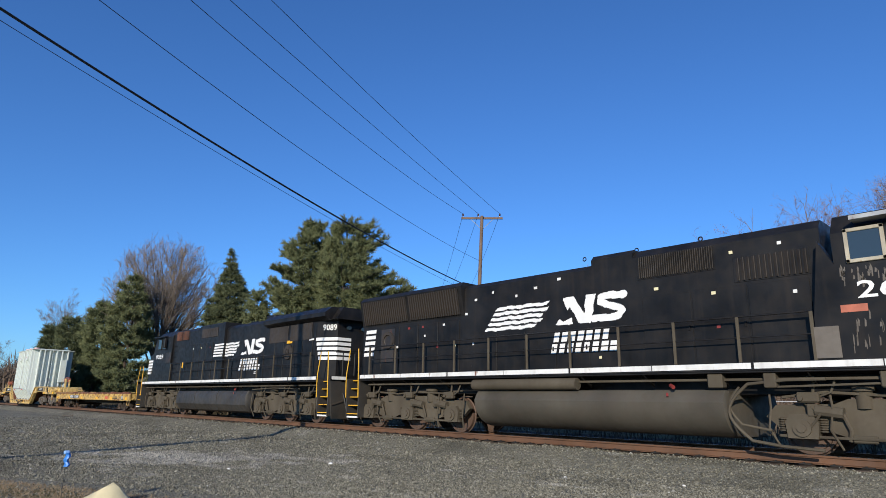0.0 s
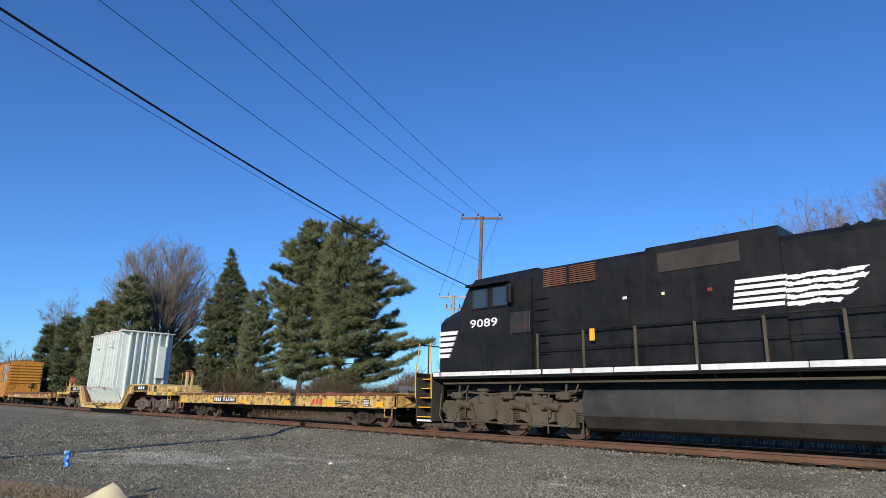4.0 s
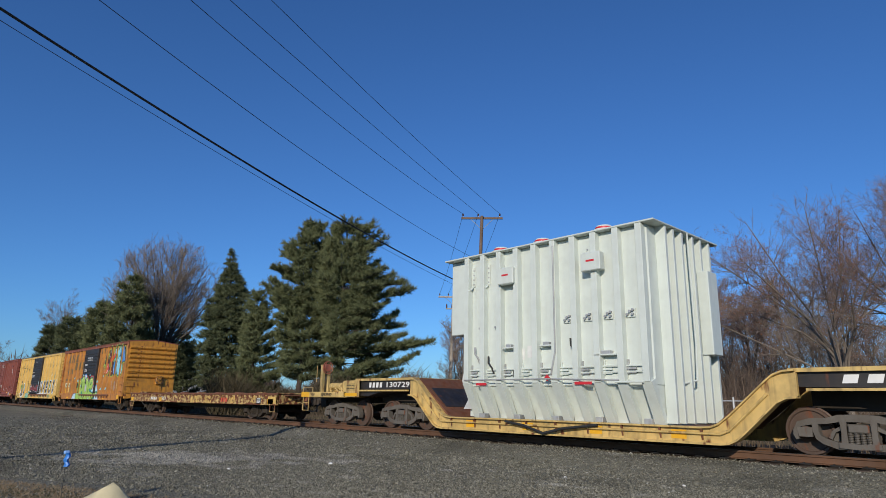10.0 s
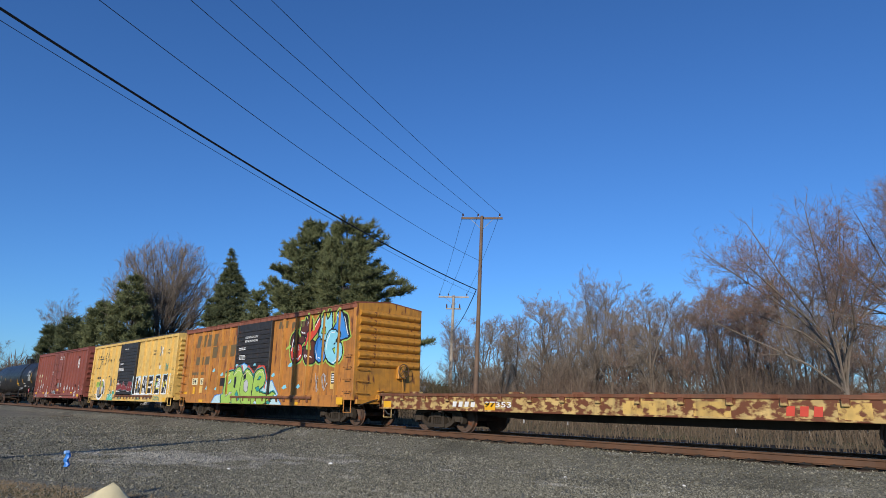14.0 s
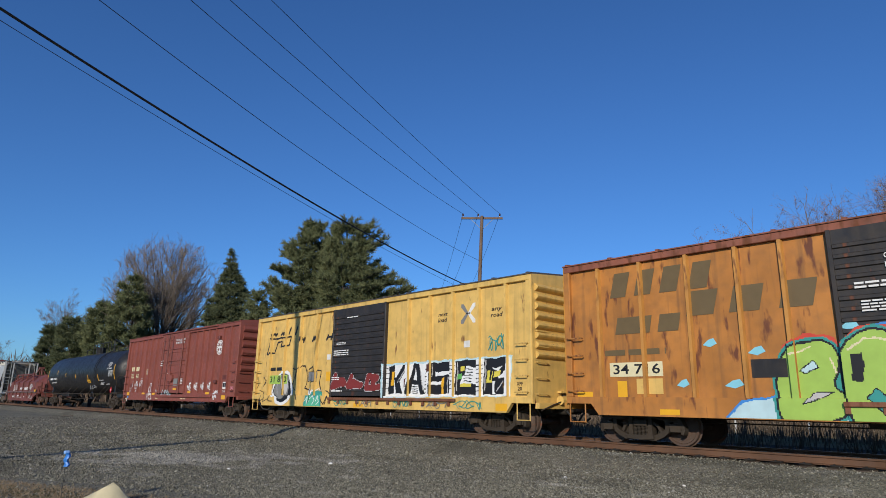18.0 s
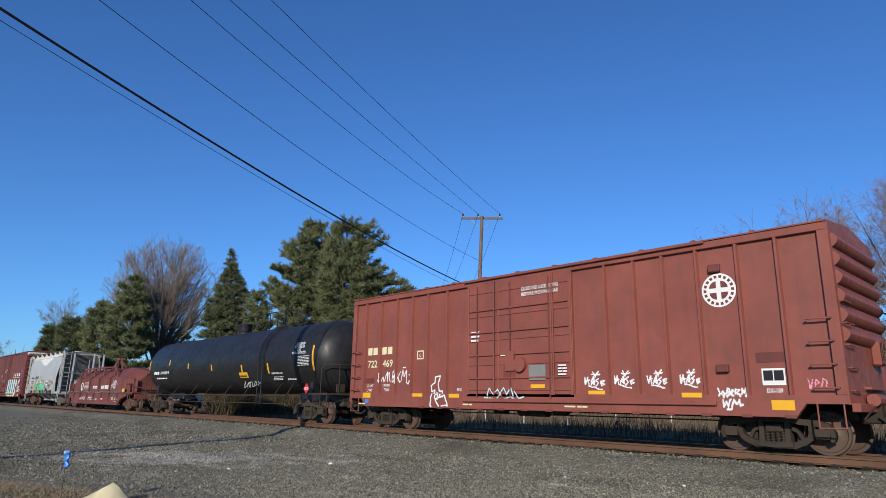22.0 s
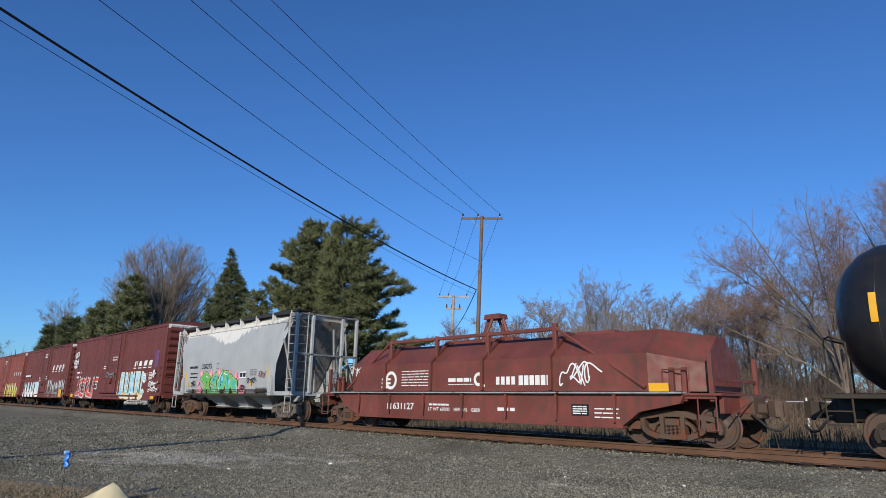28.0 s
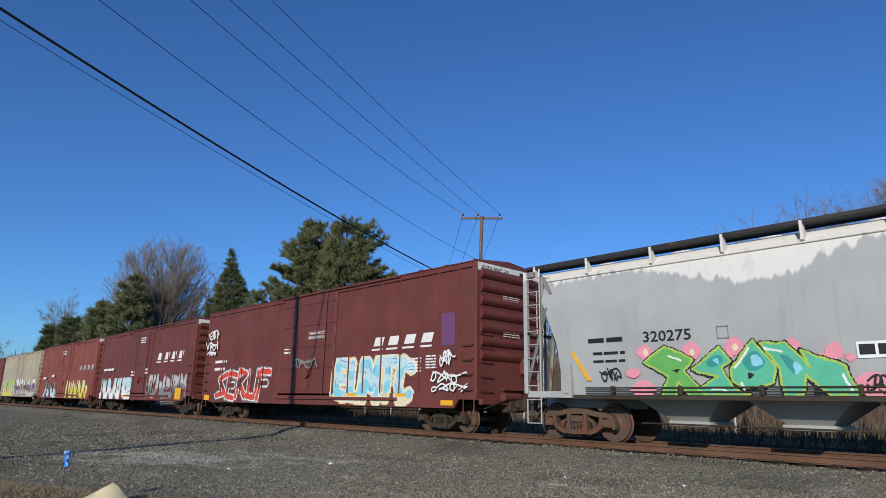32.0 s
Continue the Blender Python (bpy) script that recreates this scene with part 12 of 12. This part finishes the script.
small_labels(b2, bc2, [(-139.5, -138.6, 4.1, 4.5, 3), (-140.6, -139.9, 2.1, 2.5, 2), (-138.2, -137.7, 2.2, 2.6, 2), (-146.2, -144.0, 2.5, 2.8, 1)], "white", H1 - 0.04)
blocks(b3, [(x - bc3, x - bc3 + 0.6) for x in (-152.9, -151.9, -150.9, -149.9)], 2.8, 3.15, "g_silver", 0.4, H1)
tag_piece(b3, -162.9 - bc3, -158.5 - bc3, 0.74, 2.1, 3, ["g_ice", "g_grey"], "g_black", None, 53, 0.2, 0.08, 0.0, 0.06, 0.0)
tag_piece(b3, -155.6 - bc3, -150.0 - bc3, 0.74, 2.1, 4, ["g_yellow", "g_cream"], "g_lime", None, 55, 0.2, 0.07, 0.0, 0.06, 0.0)
small_labels(b3, bc3, [(-158.0, -156.8, 4.1, 4.5, 3), (-160.6, -159.6, 2.3, 2.7, 1), (-163.5, -162.3, 2.2, 2.5, 1)], "white", H1 - 0.04)
tag_piece(b4, -181.5 - bc4, -175.0 - bc4, 0.78, 2.4, 4, ["g_yellow", "g_lime"], "g_silver", None, 63, 0.22, 0.08, 0.0, 0.07, 0.0)
tag_piece(b4, -175.0 - bc4, -166.8 - bc4, 0.78, 2.4, 5, ["g_silver", "g_purple", "g_white"], "g_purple", None, 65, 0.2, 0.08, 0.0, 0.07, 0.0)

# hopper
HY = -1.588
small_labels(hop, hpc, [(-107.13, -106.1, 2.32, 2.54, 1)], "g_black", HY)
text(hop, "320275", -105.06 - hpc, 2.43, 0.24, "g_black", 1.15, y=HY)
small_labels(hop, hpc, [(-107.0, -106.1, 2.05, 2.18, 1), (-107.0, -106.1, 1.87, 1.98, 1)], "g_black", HY)
plate(hop, "data_panel", -101.39 - hpc, -100.75 - hpc, 1.8, 2.1, "g_white", HY)
for k in (0, 1):
    plate(hop, "data_panel_face", -101.35 + 0.3 * k - hpc, -101.1 + 0.3 * k - hpc, 1.86, 2.05, "g_black", HY - 0.004)
g = G()
for q in ((-103.92, -103.67, 2.3, 2.32), (-103.92, -103.67, 2.55, 2.57), (-103.92, -103.9, 2.3, 2.57), (-103.69, -103.67, 2.3, 2.57)):
    g.box(q[0] - hpc, q[1] - hpc, HY - 0.003, HY, q[2], q[3])
part("data_panel", g, "g_grey", hop)


def hopper_piece():
    """Sharp green and mint letters with lime and black rims among pink clouds."""
    ink = []
    ink.append(("fill", "g_pink", [(-2.89, 2.10), (-2.68, 2.27), (-2.46, 2.08), (-2.67, 1.91)], 0.000, "g_pink", 1))
    ink.append(("fill", "g_pink", [(-2.62, 1.95), (-2.44, 2.08), (-2.25, 1.94), (-2.43, 1.82)], 0.000, "g_pink", 1))
    ink.append(("fill", "g_pink", [(-1.79, 2.09), (-1.57, 2.29), (-1.35, 2.08), (-1.57, 1.88)], 0.000, "g_pink", 1))
    ink.append(("fill", "g_pink", [(-0.84, 2.15), (-0.63, 2.35), (-0.43, 2.14), (-0.64, 1.94)], 0.000, "g_pink", 1))
    ink.append(("fill", "g_pink", [(-1.07, 1.96), (-0.88, 2.09), (-0.70, 1.95), (-0.88, 1.81)], 0.000, "g_pink", 1))
    ink.append(("fill", "g_pink", [(0.29, 2.05), (0.47, 2.24), (0.63, 2.04), (0.46, 1.85)], 0.000, "g_pink", 1))
    ink.append(("fill", "g_pink", [(1.00, 1.94), (1.19, 2.12), (1.35, 1.93), (1.17, 1.75)], 0.000, "g_pink", 1))
    ink.append(("fill", "g_pink", [(0.77, 1.83), (0.95, 1.94), (1.12, 1.82), (0.94, 1.71)], 0.000, "g_pink", 1))
    ink.append(("fill", "g_pink", [(1.32, 1.81), (1.42, 1.89), (1.52, 1.81), (1.42, 1.73)], 0.000, "g_pink", 1))
    ink.append(("fill", "g_pink", [(-3.10, 1.26), (-2.76, 1.47), (-2.43, 1.26), (-2.75, 1.05)], 0.000, "g_pink", 1))
    ink.append(("fill", "g_pink", [(-3.20, 1.63), (-3.01, 1.75), (-2.81, 1.63), (-3.00, 1.51)], 0.000, "g_pink", 1))
    ink.append(("fill", "g_pink", [(1.40, 1.33), (1.75, 1.57), (2.06, 1.33), (1.73, 1.10)], 0.000, "g_pink", 1))
    ink.append(("fill", "g_pink", [(1.73, 1.25), (1.97, 1.41), (2.18, 1.25), (1.95, 1.09)], 0.000, "g_pink", 1))
    ink.append(("fill", "g_cream", [(-2.72, 2.07), (-2.65, 2.16), (-2.58, 2.07), (-2.65, 1.99)], 0.000, "g_cream", 1))
    ink.append(("fill", "g_cream", [(-1.61, 2.05), (-1.55, 2.13), (-1.48, 2.05), (-1.55, 1.97)], 0.000, "g_cream", 1))
    ink.append(("fill", "g_cream", [(-0.67, 2.11), (-0.61, 2.19), (-0.55, 2.11), (-0.61, 2.04)], 0.000, "g_cream", 1))
    ink.append(("fill", "g_cream", [(0.44, 1.98), (0.50, 2.06), (0.55, 1.98), (0.49, 1.91)], 0.000, "g_cream", 1))
    ink.append(("fill", "g_black", [(-2.72, 1.84), (-2.18, 2.20), (-1.57, 1.89), (-1.79, 1.64), (-1.44, 1.29), (-1.31, 1.12), (-1.70, 1.12), (-1.92, 1.42), (-2.01, 1.12), (-2.33, 1.11), (-2.11, 1.55)], 0.055, "g_black", 0))
    ink.append(("fill", "g_black", [(-1.59, 1.68), (-0.95, 2.11), (-0.76, 1.84), (-0.97, 1.69), (-0.72, 1.26), (-0.44, 1.15), (-1.27, 1.12), (-1.48, 1.26), (-1.01, 1.50)], 0.055, "g_black", 0))
    ink.append(("fill", "g_black", [(-0.76, 1.68), (-0.27, 2.21), (0.11, 1.70), (0.07, 1.40), (-0.24, 1.28), (-0.52, 1.29), (-0.72, 1.44)], 0.055, "g_black", 0))
    ink.append(("fill", "g_black", [(-0.11, 2.17), (0.35, 2.14), (0.74, 1.65), (0.61, 1.98), (1.31, 1.67), (1.49, 1.13), (1.05, 1.13), (0.67, 1.51), (0.55, 1.12), (0.25, 1.12), (0.19, 1.67)], 0.055, "g_black", 0))
    ink.append(("fill", "g_green", [(-2.72, 1.84), (-2.18, 2.20), (-1.57, 1.89), (-1.79, 1.64), (-1.44, 1.29), (-1.31, 1.12), (-1.70, 1.12), (-1.92, 1.42), (-2.01, 1.12), (-2.33, 1.11), (-2.11, 1.55)], 0.030, "g_lime", 0))
    ink.append(("fill", "g_mint", [(-1.59, 1.68), (-0.95, 2.11), (-0.76, 1.84), (-0.97, 1.69), (-0.72, 1.26), (-0.44, 1.15), (-1.27, 1.12), (-1.48, 1.26), (-1.01, 1.50)], 0.030, "g_lime", 0))
    ink.append(("fill", "g_mint", [(-0.76, 1.68), (-0.27, 2.21), (0.11, 1.70), (0.07, 1.40), (-0.24, 1.28), (-0.52, 1.29), (-0.72, 1.44)], 0.030, "g_lime", 0))
    ink.append(("fill", "g_mint", [(-0.11, 2.17), (0.35, 2.14), (0.74, 1.65), (0.61, 1.98), (1.31, 1.67), (1.49, 1.13), (1.05, 1.13), (0.67, 1.51), (0.55, 1.12), (0.25, 1.12), (0.19, 1.67)], 0.030, "g_lime", 0))
    ink.append(("fill", "g_teal", [(-1.26, 1.85), (-1.01, 1.95), (-0.93, 1.81), (-1.18, 1.69)], 0.000, "g_teal", 1))
    ink.append(("fill", "g_teal", [(-0.52, 1.79), (-0.27, 2.01), (-0.08, 1.76), (-0.32, 1.59)], 0.000, "g_teal", 1))
    ink.append(("fill", "g_teal", [(0.21, 1.92), (0.40, 1.84), (0.58, 1.57), (0.39, 1.57)], 0.000, "g_teal", 1))
    ink.append(("fill", "g_cyan", [(-0.35, 1.89), (-0.19, 1.91), (-0.12, 1.73), (-0.32, 1.71)], 0.000, "g_cyan", 1))
    ink.append(("fill", "g_cyan", [(0.45, 1.76), (0.60, 1.63), (0.48, 1.51)], 0.000, "g_cyan", 1))
    ink.append(("fill", "g_cyan", [(-1.14, 1.85), (-1.01, 1.88), (-1.01, 1.75)], 0.000, "g_cyan", 1))
    ink.append(("fill", "g_black", [(-2.06, 1.68), (-1.88, 1.67), (-1.92, 1.58)], 0.000, "g_black", 0))
    ink.append(("fill", "g_black", [(-0.44, 1.59), (-0.28, 1.52), (-0.40, 1.44)], 0.000, "g_black", 0))
    ink.append(("fill", "g_black", [(0.81, 1.34), (0.91, 1.15), (0.73, 1.15)], 0.000, "g_black", 0))
    ink.append(("line", "g_white", [(-2.11, 1.99), (-1.84, 1.87)], 0.020))
    ink.append(("line", "g_white", [(-0.68, 1.71), (-0.35, 2.07)], 0.020))
    ink.append(("line", "g_white", [(-0.04, 2.06), (0.27, 1.99)], 0.020))
    ink.append(("line", "g_white", [(1.27, 1.50), (1.40, 1.20)], 0.020))
    ink.append(("line", "g_white", [(-0.56, 1.38), (-0.52, 1.26)], 0.020))
    ink.append(("line", "g_white", [(-1.18, 1.26), (-0.89, 1.23)], 0.020))
    ink.append(("line", "g_black", [(1.64, 1.33), (1.63, 1.20), (1.80, 1.33)], 0.020))
    ink.append(("line", "g_black", [(1.87, 1.33), (1.96, 1.25), (1.86, 1.17), (1.80, 1.25)], 0.020))
    return mural(hop, ink, 0.018, "green sprayed letters among pink clouds", HY - 0.002)


hopper_piece()

scrawl(hop, -99.62 - hpc, -98.95 - hpc, 1.8, 2.1, "g_redband", 101, 0.014, 10, HY)
scrawl(hop, -100.74 - hpc, -99.7 - hpc, 1.58, 1.82, "g_black", 102, 0.016, 14, HY)
scrawl(hop, -106.9 - hpc, -106.2 - hpc, 1.45, 1.75, "g_black", 103, 0.016, 12, HY)
scrawl(hop, -101.3 - hpc, -100.7 - hpc, 1.25, 1.5, "g_black", 104, 0.018, 10, HY - 0.01)
for pts in (((-98.93, 2.30), (-98.83, 2.30), (-98.61, 1.44), (-98.72, 1.44)), ((-107.69, 2.2), (-107.6, 2.2), (-107.08, 1.47), (-107.2, 1.47)), ((-100.36, 1.75), (-100.2, 1.75), (-100.22, 1.47), (-100.32, 1.47))):
    part("reflector_patch", G().prism([(x - hpc, z) for x, z in pts], "y", HY, HY + 0.02), "yellow", hop)
small_labels(hop, hpc, [(-100.4, -99.8, 1.9, 2.2, 4), (-99.8, -98.8, 1.32, 1.4, 1)], "g_grey", HY)

# ---- small things by the camera and beyond the track ----


def ground_hit(px_x, px_y, z):
    """Where the line of sight through a point of the picture meets the level z."""
    h = math.tan(radians(70.73) / 2)
    w = VIEW.to_3x3() @ Vector(((px_x / 784 - 1) * h, (441 - px_y) / 784 * h, -1))
    k = (z - EYE[2]) / w.z
    return Vector(EYE) + w * k


fl = tagged(new("marker_flag"), "small blue plastic marker flag on a thin wire", "marker flag")
fx, fy = -9.36, 2.33
fl.location = (fx, fy, ground_z(fx, fy))
part("wire_stake", G().cyl((0, 0, -0.1), (0.0, -0.01, 0.63), 0.0045, 6), "rubber", fl)
g = G()
rings = []
for k in range(7):
    z = 0.45 + 0.17 * k / 6
    rings.append([(0.062 * math.cos(a) * (0.8 + 0.2 * math.sin(k * 2.1)), 0.03 * math.sin(a) + 0.012 * math.sin(k * 1.7), z) for a in [q * math.pi / 4 for q in range(8)]])
g.loft(rings)
part("flag", g, "blue", fl, "crumpled blue plastic flag")
part("flag_fold", G().box(-0.03, 0.03, -0.045, 0.02, 0.60, 0.645, 0.012), "bluelight", fl)

cx, cy = -9.33, 2.83
g = G()
# a folded sack: creased rings that rise to an off-centre peak
rings = []
for k in range(9):
    u = k / 8
    half = 0.26 * math.sin(math.pi * (0.08 + 0.84 * u)) ** 0.8
    hgt = 0.26 * (u / 0.66 if u < 0.66 else (1 - u) / 0.34) ** 1.15 + 0.025
    fold = 0.025 * math.sin(9 * u)
    xx = -0.36 + 0.72 * u
    rings.append([(xx, -half, 0.0), (xx + 0.02, -half * 0.72, hgt * 0.35 + fold), (xx, -half * 0.30, hgt * 0.82 - fold), (xx, 0.0, hgt), (xx, half * 0.35, hgt * 0.7 + fold), (xx, half, 0.0)])
g.loft(rings, closed=True)
cl = solo("canvas_sack", g, "cloth", "crumpled pale yellow canvas sack lying on dry grass", "sack", at=(cx, cy, ground_z(cx, cy) - 0.01))
cl.rotation_euler = (0, 0, 0.75)
cl.scale = (1.0, 0.95, 0.93)
part("red_piping", G().tube([(-0.34, -0.05, 0.02), (-0.2, -0.2, 0.02), (0.0, -0.26, 0.02)], 0.014, 6), "orangered", cl, "faded red edge")

for px, py, s in ((585, 818, 0.05), (475, 755, 0.05), (1210, 857, 0.035), (1000, 842, 0.03), (405, 828, 0.035)):
    p = ground_hit(px, py, -0.42)
    g = G()
    g.loft([[(s * q * math.cos(a) * (1 + 0.2 * math.sin(3 * a)), s * q * math.sin(a), z * s) for a in [k * math.pi / 4 for k in range(8)]] for q, z in ((0.5, -0.3), (1.0, 0.1), (0.8, 0.6), (0.3, 0.85))])
    solo("white_stone", g, "offwhite", "pale stone lying on the dark gravel", "stone", group="pale stones", at=(p.x, p.y, ground_z(p.x, p.y)))
for px, py, ln in ((120, 735, 1.6), (250, 734, 0.9)):
    p = ground_hit(px, py, -0.35)
    g = G()
    g.tube([(-ln, 0.1, 0.02), (-ln * 0.3, 0.0, 0.05), (ln * 0.4, 0.05, 0.08), (ln, -0.1, 0.12)], 0.035, 6)
    solo("broken_branch", g, "bark", "dark broken branch lying on the ballast", "branch", at=(p.x, p.y, ground_z(p.x, p.y)))

# chain-link fence beyond the track
fence = tagged(new("chain_link_fence"), "galvanised chain-link fence with pale posts behind the track", "fence")
for k in range(26):
    x = -78 + 3.0 * k
    y = 30.0 + 0.02 * x
    part("post", MESH.setdefault("fpost", G().cyl((0, 0, -0.3), (0, 0, 1.55), 0.045, 8).mesh("post")), "chain", fence, at=(x, y, ground_z(x, y)))
g = G()
g.cyl((-78, 28.44, 1.18), (-3, 29.94, 1.18), 0.025, 6)
part("top_rail", g, "chain", fence)
g = G()
for k in range(260):
    x = -78 + 0.288 * k
    for d in (-1, 1):
        z0, z1 = (-0.2, 1.1) if d > 0 else (1.1, -0.2)
        y = 30.0 + 0.02 * x
        g.v += [(x, y, z0), (x + 0.004, y, z0), (x + 1.3 + 0.004, y + 0.026, z1), (x + 1.3, y + 0.026, z1)]
        n = len(g.v)
        g.f.append([n - 4, n - 3, n - 2, n - 1])
        g.m.append(0)
part("wire_mesh", g, "polegrey", fence, kind="stuff")


def house(px, d, w, dep, hw, hr, wall, label, turn=0.3):
    x, y = polar(px, d)
    h = tagged(new("house"), label, "house", "distant houses")
    h.location, h.rotation_euler = (x, y, ground_z(x, y)), (0, 0, turn)
    part("wall", G().prism([(-dep, 0), (dep, 0), (dep, hw), (0, hw + hr), (-dep, hw)], "x", -w, w), wall, h)
    for s in (-1, 1):
        part("roof", G().prism([(s * (dep + 0.3), hw - 0.15), (0, hw + hr + 0.05), (0, hw + hr + 0.2), (s * (dep + 0.35), hw + 0.02)], "x", -w - 0.3, w + 0.3), "shingle", h)
    for k in range(4):
        xx = -w * 0.75 + w * 0.5 * k
        wn_ = part("window", G().box(xx - 0.45, xx + 0.45, -dep - 0.05, -dep + 0.02, 1.0, 2.2, 0.01), "siding", h)
        part("pane", G().box(xx - 0.37, xx + 0.37, -dep - 0.06, -dep - 0.045, 1.08, 2.12), "pane", wn_)


house(744, 95, 4.0, 3.0, 2.0, 1.2, "siding", "low white house with a grey shingle roof behind the trees")
house(300, 105, 5.0, 3.5, 3.0, 2.2, "siding", "distant white house behind evergreen trees", 0.2)
house(690, 66, 3.5, 2.0, 1.2, 0.5, "brick", "low red-walled shed beyond the fence", 0.75)


def motions():
    rows_t = [0, 2, 4, 6, 8, 10, 12, 14, 16, 18, 20, 22, 24, 26, 28, 30, 32]
    for ob, x in TRAIN:
        walk(ob, [(t, pose(x + run(t), YC, 0)) for t in rows_t])
    for w, x, r in WHEELS:
        n = 480 if r < 0.5 else 320
        walk(w, [(32 * k / n, pose(x, 0, r) @ Matrix.Rotation(run(32 * k / n) / r, 4, "Y")) for k in range(n + 1)])


motions()
